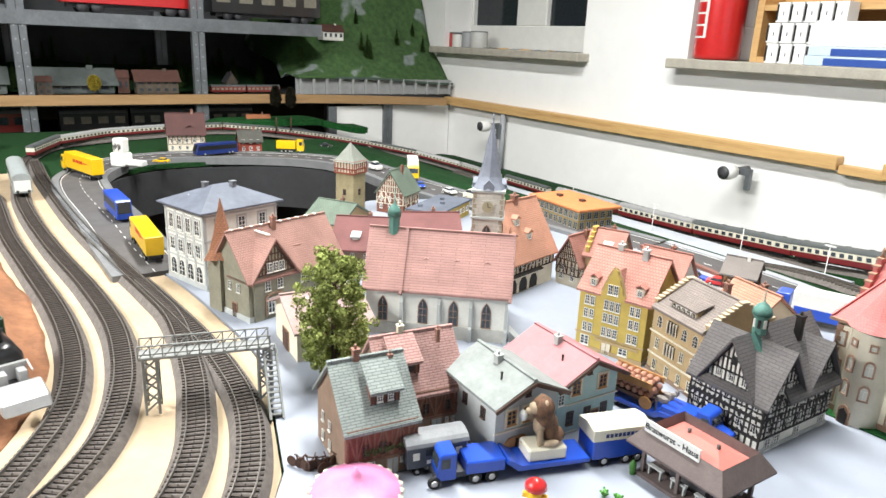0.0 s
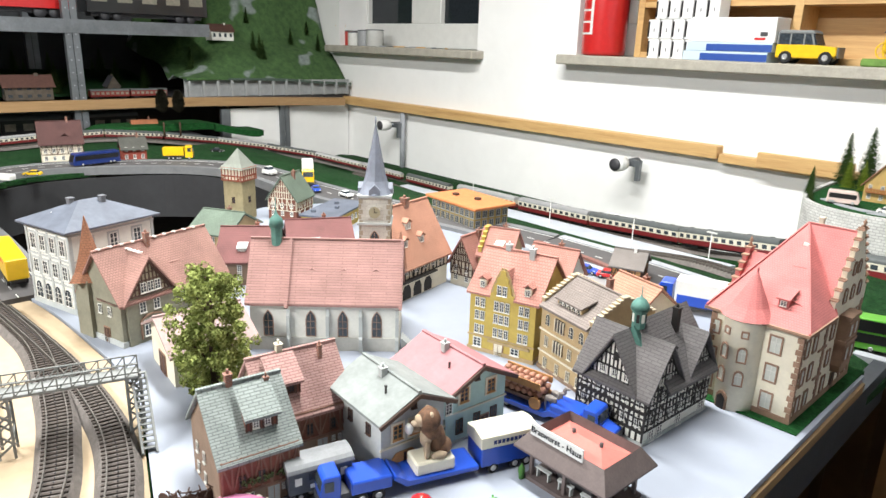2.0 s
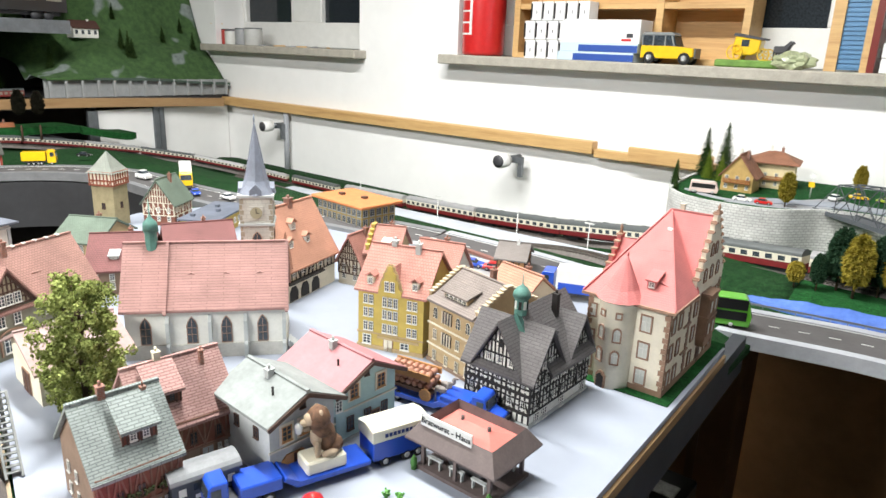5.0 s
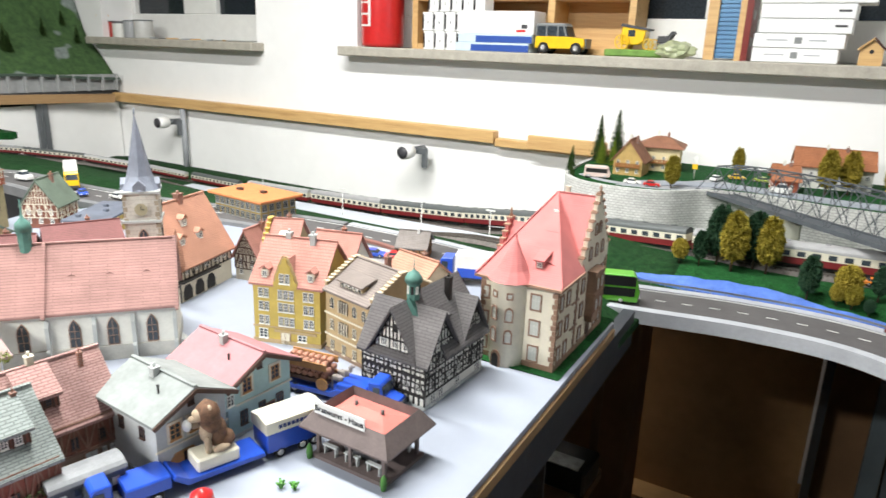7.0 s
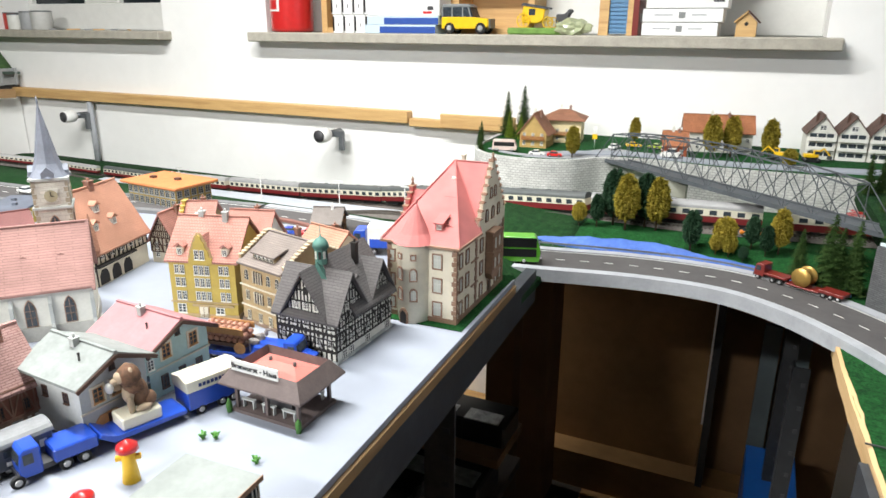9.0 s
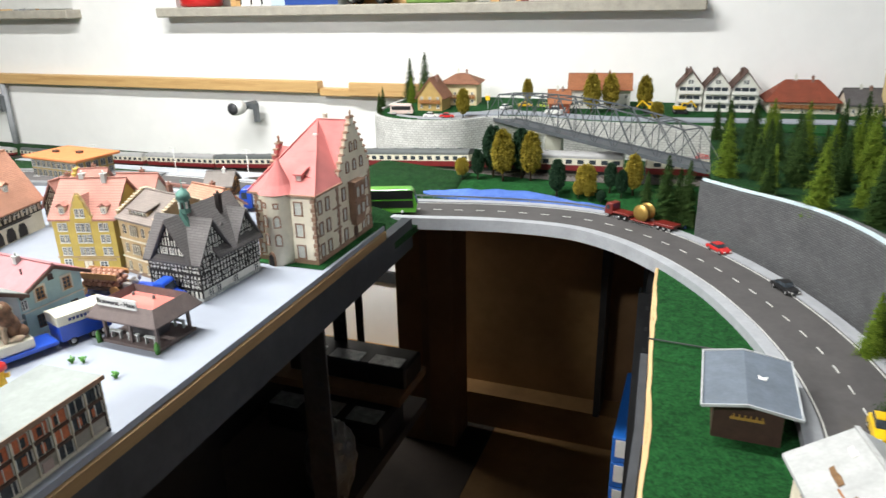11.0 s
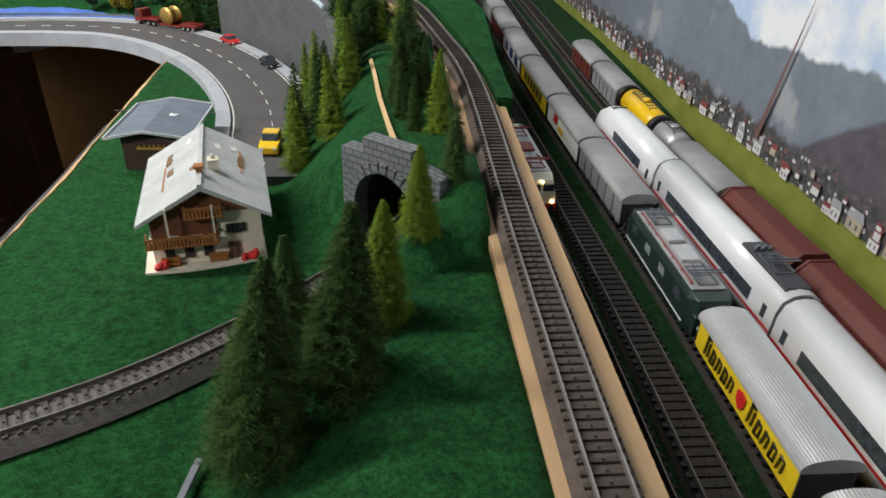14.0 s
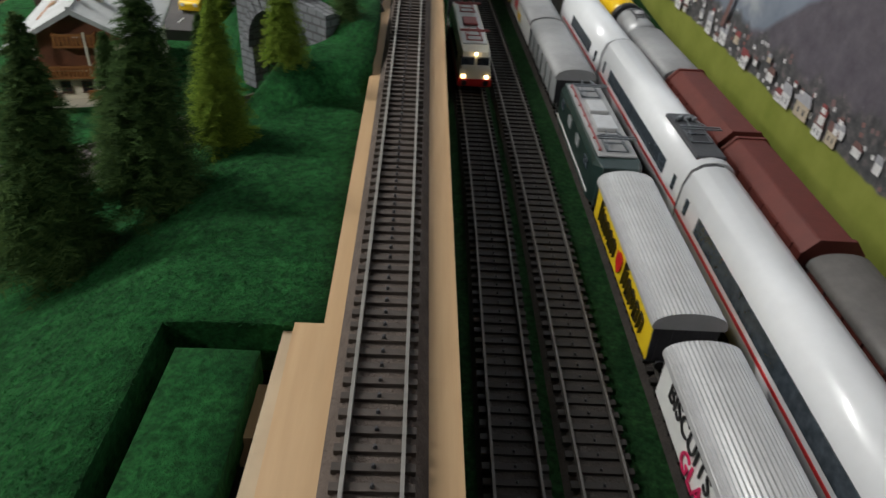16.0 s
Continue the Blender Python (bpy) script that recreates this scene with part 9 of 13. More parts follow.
# pedestal and statue on the bed
M_LION = mat("brown_statue_fur", (0.17, 0.085, 0.045), 0.8, 0.6, 260, bumpy=0.7, dist=0.001)
M_LIONW = mat("pale_statue_body", (0.42, 0.32, 0.22), 0.8, 0.3, 120)
bm = bmn()
box(bm, 0.074, 0.104, -0.010, 0.010, 0.010, 0.020)
solid("pedestal", bm, P_CREAM, "cream pedestal on the blue truck's bed", "pedestal", at(ax, ay, 1.0, ang), bevel=0.0012)
bm = bmn()
for c, r, s, mi in (((0.0925, 0, 0.0315), 0.0085, (0.85, 0.85, 1.35), 0), ((0.098, 0, 0.0255), 0.0075, (0.9, 1.1, 0.8), 0), ((0.0865, 0, 0.0480), 0.0092, (0.95, 1.0, 1.05), 0), ((0.0885, 0, 0.0405), 0.0085, (0.9, 1.0, 1.0), 0), ((0.0800, 0, 0.0485), 0.0050, (0.8, 0.95, 1.0), 1), ((0.0762, 0, 0.0468), 0.0030, (1.0, 1.0, 0.8), 1), ((0.0865, 0.0046, 0.0535), 0.0024, (0.7, 1.0, 1.1), 1), ((0.0865, -0.0046, 0.0535), 0.0024, (0.7, 1.0, 1.1), 1), ((0.0850, 0, 0.0340), 0.0062, (0.8, 0.9, 1.4), 1), ((0.0835, -0.0050, 0.0265), 0.0030, (0.9, 0.9, 2.3), 1), ((0.0920, 0.0075, 0.0225), 0.0040, (1.6, 0.7, 0.7), 1), ((0.0920, -0.0075, 0.0225), 0.0040, (1.6, 0.7, 0.7), 1), ((0.0795, 0.0050, 0.0390), 0.0030, (1.6, 0.9, 0.9), 1), ((0.0735, 0.0045, 0.0405), 0.0036, (0.9, 0.8, 1.2), 2)):
    r0 = bmesh.ops.create_icosphere(bm, subdivisions=2, radius=r, matrix=Matrix.Translation(c) @ Matrix.Diagonal((*s, 1)))
    for f in {f for v in r0["verts"] for f in v.link_faces}:
        f.material_index, f.smooth = mi, True
for v in bm.verts:
    v.co += Vector((noise.noise(v.co * 300), noise.noise(v.co * 310 + Vector((5, 0, 0))), noise.noise(v.co * 290))) * 0.0007
solid("lion_statue", bm, [M_LION, M_LIONW, P_WHITE], "seated brown lion statue on a cream pedestal", "statue", at(ax, ay, 1.0, ang))

# barrel wagon on the second blue truck
ax, ay, bx, by = -0.322, 0.388, -0.208, 0.406
ang = math.degrees(math.atan2(by - ay, bx - ax))
t = thing("blue_low_loader", at(ax, ay, 1.0, ang), "glossy blue low-loader carrying a barrel cart", "truck")
bm = bmn()
profile_y(bm, [(-0.006, 0.004), (0.052, 0.004), (0.058, 0.009), (0.070, 0.009), (0.070, 0.013), (0.056, 0.013), (0.050, 0.008), (-0.006, 0.008)], -0.012, 0.012)
part("loading_bed", bm, P_BLUE, t, bevel=0.0008)
bm = bmn()
box(bm, 0.056, 0.084, -0.011, 0.011, 0.010, 0.018)
part("tractor_bed", bm, P_BLUE, t, bevel=0.001)
cab(t, 0.086, P_BLUE, 0.021, 0.026, 0.014, 0.012)
wheels(t, (0.062, 0.074, 0.106, 0.004, 0.014), 0.0095, 0.0044, 0.003)
c = thing("barrel_cart", at(ax, ay, 1.008, ang), "wooden brewery cart stacked with small barrels", "cart")
M_BARREL = mat("pinkish_barrel_wood", (0.42, 0.20, 0.13), 0.6, 0.25, 120)
bm = bmn()
box(bm, 0.0, 0.046, -0.009, 0.009, 0.005, 0.008)
part("bed", bm, T_BROWN, c)
for yy in (-0.010, 0.010):
    bm = bmn()
    bar(bm, (0.0, yy, 0.021), (0.046, yy, 0.021), 0.001, 0.006)
    part("side_board", bm, M_GOLD, c)
bm = bmn()
lathe(bm, [(0.0022, -0.0034), (0.0031, 0), (0.0022, 0.0034)], 10, axis="Y")
bme = to_mesh("barrel", bm, M_BARREL)
for r in range(3):
    for k in range(7):
        for yy in (-0.0046, 0.0046):
            part("barrel", bme, None, c, m=pose(0.004 + k * 0.0062 + (r % 2) * 0.003, yy, 0.011 + r * 0.0052))
for xx in (0.004, 0.042):
    for yy in (-0.0108, 0.0108):
        bm = bmn()
        lathe(bm, [(0.0048, -0.0006), (0.0058, -0.0006), (0.0058, 0.0006), (0.0048, 0.0006)], 16, axis="Y")
        lathe(bm, [(0.001, -0.001), (0.001, 0.001)], 8, axis="Y")
        for k in range(8):
            a = k * math.pi / 4
            bar(bm, (0, 0, 0), (0.005 * math.cos(a), 0, 0.005 * math.sin(a)), 0.0007)
        part("spoked_wheel", bm, M_GOLD, c, m=pose(xx, yy, 0.0055))
for yy in (-0.005, 0.005):
    bm = bmn()
    for cc, r, s in (((0.054, yy, 0.012), 0.0042, (1.6, 0.7, 0.9)), ((0.061, yy, 0.017), 0.0022, (1.0, 0.7, 1.8)), ((0.0635, yy, 0.0205), 0.0018, (1.6, 0.7, 0.9))):
        bmesh.ops.create_icosphere(bm, subdivisions=1, radius=r, matrix=Matrix.Translation(cc) @ Matrix.Diagonal((*s, 1)))
    for dx in (0.049, 0.059):
        bar(bm, (dx, yy, 0.010), (dx, yy, 0.0005), 0.0014)
    part("model_horse", bm, mat("grey_model_horse", (0.25, 0.22, 0.2), 0.6, 0.3, 150), c)

# grey construction wagon between the houses
t = thing("works_wagon", at(-0.318, 0.171, 1.0, 76, 0.80), "dark grey works wagon with dull rounded roof", "wagon")
bm = bmn()
box(bm, 0, 0.056, -0.013, 0.013, 0.008, 0.030)
part("body", bm, mat("slate_grey_paint", (0.06, 0.07, 0.09), 0.5, 0.15, 80), t, bevel=0.0008)
bm = bmn()
profile_x(bm, [(-0.0145, 0.029)] + [(0.0145 * -math.cos(k * math.pi / 8), 0.030 + 0.007 * math.sin(k * math.pi / 8)) for k in range(9)] + [(0.0145, 0.029)], -0.0015, 0.0575)
part("roof", bm, mat("dull_grey_wagon_roof", (0.22, 0.23, 0.24), 0.6, 0.2, 60), t, "dull grey rounded roof")
for u in (0.008, 0.048):
    bm = bmn()
    box(bm, u - 0.003, u + 0.003, -0.0136, -0.0126, 0.017, 0.024)
    part("window", bm, M_WINW, t)
for u in (0.020, 0.028, 0.036):
    bm = bmn()
    box(bm, u - 0.003, u + 0.003, -0.0136, -0.0126, 0.020, 0.026)
    part("window", bm, M_GLASS, t)
bm = bmn()
box(bm, 0.018, 0.038, -0.0136, -0.0128, 0.012, 0.0155)
part("sign_bar", bm, M_WINW, t)
wheels(t, (0.010, 0.046), 0.010, 0.0042, 0.003)

# snack stand with a sign
H = House("snack_stand", -0.228, 0.316, -0.162, 0.315, 0.046, 0.022, T_BROWN, "open brown snack stand with red roof and name board", category="snack stand")
w, d = H.w, H.d
M_STAND = mat("dark_taupe_boards", (0.13, 0.10, 0.095), 0.7, 0.2, 100)
bm = bmn()
box(bm, -0.001, w + 0.001, -0.001, d + 0.001, 0, 0.003)
H.add("base", bm, M_STAND)
for x in (0.003, w / 2, w - 0.003):
    for y in (0.003, d - 0.003):
        bm = bmn()
        box(bm, x - 0.0013, x + 0.0013, y - 0.0013, y + 0.0013, 0.003, 0.031)
        H.add("post", bm, M_STAND)
bm = bmn()
box(bm, 0.018, w - 0.018, 0.014, d - 0.012, 0.003, 0.031)
H.add("kitchen", bm, M_DARK)
for y in (0.004, d - 0.006):
    for k in range(3):
        x0 = 0.006 + k * 0.020
        bm = bmn()
        box(bm, x0, x0 + 0.013, y, y + 0.003, 0.0095, 0.0108)
        box(bm, x0 + 0.001, x0 + 0.002, y, y + 0.003, 0.003, 0.0095)
        box(bm, x0 + 0.011, x0 + 0.012, y, y + 0.003, 0.003, 0.0095)
        H.add("table", bm, W_GREY)
bm = bmn()
o = 0.007
lo = [(-o, -o), (w + o, -o), (w + o, d + o), (-o, d + o)]
hi = [(0.002, 0.002), (w - 0.002, 0.002), (w - 0.002, d - 0.002), (0.002, d - 0.002)]
va = [bm.verts.new((*p, 0.0255)) for p in lo]
vb = [bm.verts.new((*p, 0.0400)) for p in hi]
vc = [bm.verts.new((p[0], p[1], 0.0270)) for p in lo]
vd = [bm.verts.new((p[0] * 0.95 + w * 0.025, p[1] * 0.95 + d * 0.025, 0.0315)) for p in hi]
for k in range(4):
    j = (k + 1) % 4
    bm.faces.new((vc[k], vc[j], vb[j], vb[k]))
    bm.faces.new((va[k], va[j], vc[j], vc[k]))
    bm.faces.new((vb[k], vb[j], vd[j], vd[k]))
bm.faces.new(va[::-1])
H.add("roof_skirt", bm, M_STAND)
bm = bmn()
va = [bm.verts.new((p[0] * 0.95 + w * 0.025, p[1] * 0.95 + d * 0.025, 0.0325)) for p in hi]
ra, rb = bm.verts.new((w * 0.30, d / 2, 0.0400)), bm.verts.new((w * 0.70, d / 2, 0.0400))
for f in ((va[0], va[1], rb, ra), (va[1], va[2], rb), (va[2], va[3], ra, rb), (va[3], va[0], ra)):
    bm.faces.new(f)
bm.faces.new(va[::-1])
H.add("roof", bm, mat("salmon_red_felt_roof", (0.55, 0.16, 0.13), 0.75, 0.12, 60), "salmon red roof")
bm = bmn()
box(bm, 0.002, w - 0.018, 0.0000, 0.0010, 0.0370, 0.0465)
sign = H.add("name_board", bm, P_WHITE, "white name board")


def lettering(text, size, mm, m, parent, depth=0.0003):
    cu = bpy.data.curves.new("lettering", "FONT")
    cu.body, cu.size, cu.extrude, cu.align_x, cu.align_y = text, size, depth, "CENTER", "CENTER"
    o = bpy.data.objects.new("lettering", cu)
    scene.collection.objects.link(o)
    bpy.context.view_layer.update()
    me = bpy.data.meshes.new_from_object(o.evaluated_get(bpy.context.evaluated_depsgraph_get()))
    bpy.data.objects.remove(o)
    me.materials.clear()
    me.materials.append(m)
    p = new("lettering", me)
    p.parent, p.matrix_basis = parent, mm
    return p


lettering("Bratwurst - Haus", 0.0064, pose((w - 0.016) / 2, -0.0003, 0.0417, 90, 0, 0), P_BLACK, sign)
bm = bmn()
lathe(bm, [(0.0014, 0.036), (0.0014, 0.0425), (0.0006, 0.043)], 8, center=(w * 0.70, d / 2, 0))
lathe(bm, [(0.0014, 0.036), (0.0014, 0.0425), (0.0006, 0.043)], 8, center=(w * 0.34, d / 2, 0))
H.add("roof_vent", bm, M_STAND)
for x, y in ((-0.001, -0.003), (w + 0.001, -0.003)):
    bm = bmn()
    lathe(bm, [(0.002, 0), (0.0022, 0.004), (0.0026, 0.0045), (0.0022, 0.009), (0.0004, 0.012)], 8, center=(x, y, 0))
    H.add("planter", bm, mat("green_planter", (0.07, 0.22, 0.04), 0.7, 0.3, 100))
for px, py, r in ((-0.221, 0.275, 20), (-0.212, 0.279, 100), (-0.165, 0.268, 60)):
    bm = bmn()
    for k in range(6):
        a = k * 1.05
        bar(bm, (0, 0, 0.0005), (0.003 * math.cos(a), 0.003 * math.sin(a), 0.004 + 0.001 * (k % 3)), 0.0012)
    lathe(bm, [(0.0012, 0), (0.0012, 0.006)], 6)
    solid("green_sprig", bm, mat("green_plastic_sprig", (0.10, 0.30, 0.05), 0.5, 0.2, 150), "tiny green plastic sprig on the plate", "plant", at(px, py, 1.0, r), "sprigs")

# long flat-roofed school beside the aisle
H = House("school_block", -0.106, 0.062, -0.1125, 0.208, 0.050, 0.043, mat("beige_grey_panels", (0.40, 0.37, 0.32), 0.85, 0.2, 60), "long grey school block with orange-lit windows and flat roof")
w, d = H.w, H.d
H.walls(None)
bm = bmn()
box(bm, -0.003, w + 0.003, -0.003, d + 0.003, 0.043, 0.0452)
H.add("roof", bm, mat("pale_concrete_roof", (0.27, 0.295, 0.28), 0.8, 0.2, 35))
bm = bmn()
box(bm, -0.0036, w + 0.0036, -0.0036, -0.003, 0.042, 0.0455)
H.add("roof_edge", bm, T_PALE)
bm = bmn()
box(bm, 0.044, 0.068, 0.018, 0.040, 0.0452, 0.057)
H.add("stair_head", bm, W_CREAM, bevel=0.0006)
M_CURT = mat("orange_curtain", (0.66, 0.19, 0.08), 0.6, 0.4, 80)
rnd = random.Random(21)
for v in (0.030, 0.0175, 0.005):
    for k in range(10):
        u = 0.008 + k * 0.0146
        if v < 0.01 and (k in (5, 6, 8, 9)):
            if k == 6:
                bm = bmn()
                box(bm, u - 0.004, u + 0.004, -0.0006, 0.0003, 0.004, 0.0115)
                H.add("panel", bm, mat("pale_pink_panel", (0.55, 0.42, 0.38), 0.7, 0.2, 80))
            continue
        bm = bmn()
        box(bm, u - 0.0062, u + 0.0062, -0.0006, 0.0003, v, v + 0.0090, 0)
        if v > 0.015:
            c0 = rnd.uniform(-0.004, 0.001)
            box(bm, u + c0, u + c0 + 0.0035, -0.0008, 0.0003, v + 0.001, v + 0.0075, 2)
        for e in (-0.0064, rnd.choice((-0.001, 0.0022)), 0.0056):
            box(bm, u + e, u + e + 0.0008, -0.0012, 0.0003, v, v + 0.0090, 1)
        H.add("window", bm, [M_CURT if (v > 0.02 and k < 8) or (v > 0.015 and k % 3 == 1) else M_GLASS, M_WINW, M_GLASS if v > 0.02 else M_CURT])
    bm = bmn()
    box(bm, 0, w, -0.0012, 0.0002, v - 0.0030, v - 0.0008)
    H.add("sill_band", bm, T_BROWN if v > 0.01 else W_CREAM)
for k in range(11):
    bm = bmn()
    box(bm, 0.0007 + k * 0.0146 - 0.0005, 0.0007 + k * 0.0146 + 0.0005, -0.0018, 0.0002, 0.003, 0.043)
    H.add("mullion", bm, W_CREAM)
bm = bmn()
box(bm, w, w + 0.0015, -0.0016, 0.002, 0, 0.043)
H.add("corner_post", bm, T_BLACK)

# carousel, clowns and bicycles
t = thing("carousel", at(-0.296, 0.122, 1.0), "pink and white fairground carousel with scalloped canopy", "carousel")
M_PINK = mat("pink_canopy", (0.70, 0.25, 0.45), 0.5, 0.15, 60)
bm = bmn()
lathe(bm, [(0.024, 0), (0.024, 0.003), (0.004, 0.003), (0.004, 0.016)], 24)
part("base", bm, P_CREAM, t)
bm = bmn()
lathe(bm, [(0.030, 0.014), (0.029, 0.017), (0.018, 0.021), (0.004, 0.025), (0.003, 0.028), (0.0005, 0.033)], 24)
part("canopy", bm, M_PINK, t)
bm = bmn()
for k in range(24):
    a = k * 6.283 / 24
    bmesh.ops.create_icosphere(bm, subdivisions=1, radius=0.0032, matrix=Matrix.Translation((0.029 * math.cos(a), 0.029 * math.sin(a), 0.0145)))
part("scallops", bm, P_CREAM, t)
for x, y, h in ((-0.229, 0.217, 0.030), (-0.222, 0.176, 0.020)):
    bm = bmn()
    lathe(bm, [(0.006, 0), (0.0045, h * 0.5), (0.0048, h * 0.75), (0.0035, h * 0.8)], 12, 0)
    lathe(bm, [(0.0075, h * 0.8), (0.0068, h * 0.92), (0.001, h * 1.05)], 12, 1)
    bar(bm, (-0.008, 0, h * 0.6), (0.008, 0, h * 0.6), 0.003, mi=0)
    solid("toy_figure", bm, [mat("bright_yellow_plastic", (0.80, 0.48, 0.02), 0.4, 0.1, 80), P_RED], "plain yellow and red plastic toy on the plate", "toy", at(x, y, 1.0, 40), "plastic toys")
for k in range(4):
    t = thing("bicycle", at(-0.358 + 0.004 * k, 0.108 + 0.006 * k, 1.0, 30 + k * 25), "tiny brown bicycle leaning by the cottage", "bicycle", "bicycles")
    for xx in (-0.006, 0.006):
        bm = bmn()
        lathe(bm, [(0.0036, -0.0003), (0.0042, -0.0003), (0.0042, 0.0003), (0.0036, 0.0003)], 14, axis="Y", center=(xx, 0, 0.0042))
        part("wheel", bm, T_BROWN, t)
    bm = bmn()
    for a, b in (((-0.006, 0, 0.0042), (0, 0, 0.0045)), ((0, 0, 0.0045), (0.0045, 0, 0.010)), ((-0.002, 0, 0.0095), (0.0045, 0, 0.0095)), ((-0.002, 0, 0.0105), (0, 0, 0.0045)), ((0.006, 0, 0.0042), (0.0045, 0, 0.0115)), ((0.0045, -0.003, 0.0115), (0.0045, 0.003, 0.0115)), ((-0.0035, 0, 0.0105), (-0.0005, 0, 0.0105))):
        bar(bm, a, b, 0.0007)
    part("frame", bm, T_BROWN, t)

# signal gantry over two tracks
t = thing("signal_gantry", at(0, 0, 0), "grey lattice signal gantry with stairs over the tracks", "gantry")
M_GANT = mat("grey_gantry_paint", (0.27, 0.28, 0.27), 0.6, 0.2, 80)
A, B_ = Vector((-0.492, 0.039, 1.0)), Vector((-0.468, 0.124, 1.0))
u = (B_ - A).normalized()
s = Vector((u.y, -u.x, 0))
for P in (A, B_):
    bm = bmn()
    for i in (-1, 1):
        for j in (-1, 1):
            q = P + u * i * 0.005 + s * j * 0.008
            bar(bm, q, q + Vector((0, 0, 0.048)), 0.0019)
    for k in range(5):
        z0, z1 = 0.003 + k * 0.009, 0.012 + k * 0.009
        for j in (-1, 1):
            e = 1 if k % 2 else -1
            bar(bm, P + u * e * 0.005 + s * j * 0.008 + Vector((0, 0, z0)), P - u * e * 0.005 + s * j * 0.008 + Vector((0, 0, z1)), 0.0014)
            bar(bm, P + s * e * 0.008 + u * j * 0.005 + Vector((0, 0, z0)), P - s * e * 0.008 + u * j * 0.005 + Vector((0, 0, z1)), 0.0014)
    part("lattice_tower", bm, M_GANT, t)
bm = bmn()
a, b = A - u * 0.008 + Vector((0, 0, 0.049)), B_ + u * 0.004 + Vector((0, 0, 0.049))
bar(bm, a, b, 0.018, 0.002)
part("walkway", bm, M_GANT, t)
for j in (-1, 1):
    bm = bmn()
    for z in (0.053, 0.060):
        bar(bm, a + s * j * 0.0085 + Vector((0, 0, z - 0.049)), b + s * j * 0.0085 + Vector((0, 0, z - 0.049)), 0.0010)
    n = 11
    for k in range(n + 1):
        p = a.lerp(b, k / n) + s * j * 0.0085
        bar(bm, p, p + Vector((0, 0, 0.011)), 0.0009)
        if k < n:
            p2 = a.lerp(b, (k + 1) / n) + s * j * 0.0085
            bar(bm, p, p2 + Vector((0, 0, 0.011)), 0.0007)
    part("railing", bm, M_GANT, t)
bm = bmn()
top, bot = B_ + u * 0.004 + Vector((0, 0, 0.048)), B_ + s * 0.040 + u * 0.006
for j in (-1, 1):
    bar(bm, top + u * j * 0.005, bot + u * j * 0.005, 0.0016, 0.006)
for k in range(14):
    p = top.lerp(bot, k / 14)
    bar(bm, p - u * 0.005, p + u * 0.005, 0.003, 0.0008)
part("stair", bm, M_GANT, t)
# town station with the flat orange roof
H = House("modern_station", -0.862, 0.775, -0.742, 0.765, 0.075, 0.036, mat("ochre_panels", (0.42, 0.30, 0.10), 0.7, 0.2, 60), "modern ochre station with a flat orange roof")
w, d = H.w, H.d
H.walls(None)
bm = bmn()
box(bm, -0.008, w + 0.012, -0.010, d + 0.008, 0.036, 0.041)
H.add("roof", bm, mat("flat_orange_roof", (0.55, 0.20, 0.07), 0.7, 0.15, 50), bevel=0.001)
for x, y in ((0.03, 0.03), (0.08, 0.04)):
    bm = bmn()
    box(bm, x - 0.005, x + 0.005, y - 0.004, y + 0.004, 0.041, 0.045)
    H.add("roof_box", bm, T_BROWN)
for s in "FR":
    n = H.len(s)
    k = int(n / 0.013)
    H.windows(s, [n * (i + 0.5) / k for i in range(k)], (0.004, 0.020), w=0.010, h=0.012, fm=W_GREY)
# small timbered hut
H = House("platform_hut", -0.448, 0.738, -0.412, 0.752, 0.045, 0.024, M_GOLD, "small yellow timbered hut with grey roof", category="hut")
H.walls(0.038, "x")
H.gable_roof(0.038, tiles("grey_hut_tiles", (0.26, 0.23, 0.21)), "x", over=0.006)
for s in "FR":
    H.timber(s, 0, H.len(s), 0.0, 0.024, 5, T_BROWN, 1, seed=4)
bm = bmn()
box(bm, 0.008, 0.028, -0.0008, 0.0003, 0.0, 0.016)
H.add("opening", bm, T_BLACK)
H.chimney(0.025, 0.02, 0.034, 0.044, P_WHITE, 0.004)
# far houses beyond the pit
for nm, x, y, rz, w_, d_, hh, rr, wm, rm, lab in (("country_inn", -1.765, 0.345, 80, 0.088, 0.06, 0.052, 0.094, W_CREAM, tiles("dark_brown_inn_tiles", (0.11, 0.045, 0.04)), "cream timbered country inn with dark red roof"), ("red_shed", -1.70, 0.505, 80, 0.055, 0.045, 0.034, 0.055, mat("barn_red_boards", (0.28, 0.05, 0.03), 0.7, 0.2, 90), tiles("moss_brown_tiles", (0.10, 0.10, 0.085)), "small red shed with mossy roof"), ("small_cottage", -2.21, 0.70, 80, 0.072, 0.05, 0.018, 0.036, W_CREAM, M_ORROOF, "cream cottage with orange roof below the shelf")):
    H = House(nm, x, y, x + w_ * math.cos(math.radians(rz)), y + w_ * math.sin(math.radians(rz)), d_, hh, wm, lab)
    H.walls(rr, "x")
    H.gable_roof(rr, rm, "x", over=0.006)
    k = int(H.w / 0.016)
    H.windows("F", [H.w * (i + 0.5) / k for i in range(k)], (0.008, 0.026) if hh > 0.03 else (0.006,), w=0.007, h=0.010)
    if nm == "country_inn":
        H.timber("F", 0, H.w, 0.022, 0.045, 8, T_BROWN, 1, seed=3)
        H.dormer("F", H.w * 0.6, 0.006, 0.050, 0.02, 0.010, W_CREAM, rm, 0.02, "gable")
    H.chimney(H.w * 0.7, d_ / 2, rr - 0.006, rr + 0.010)
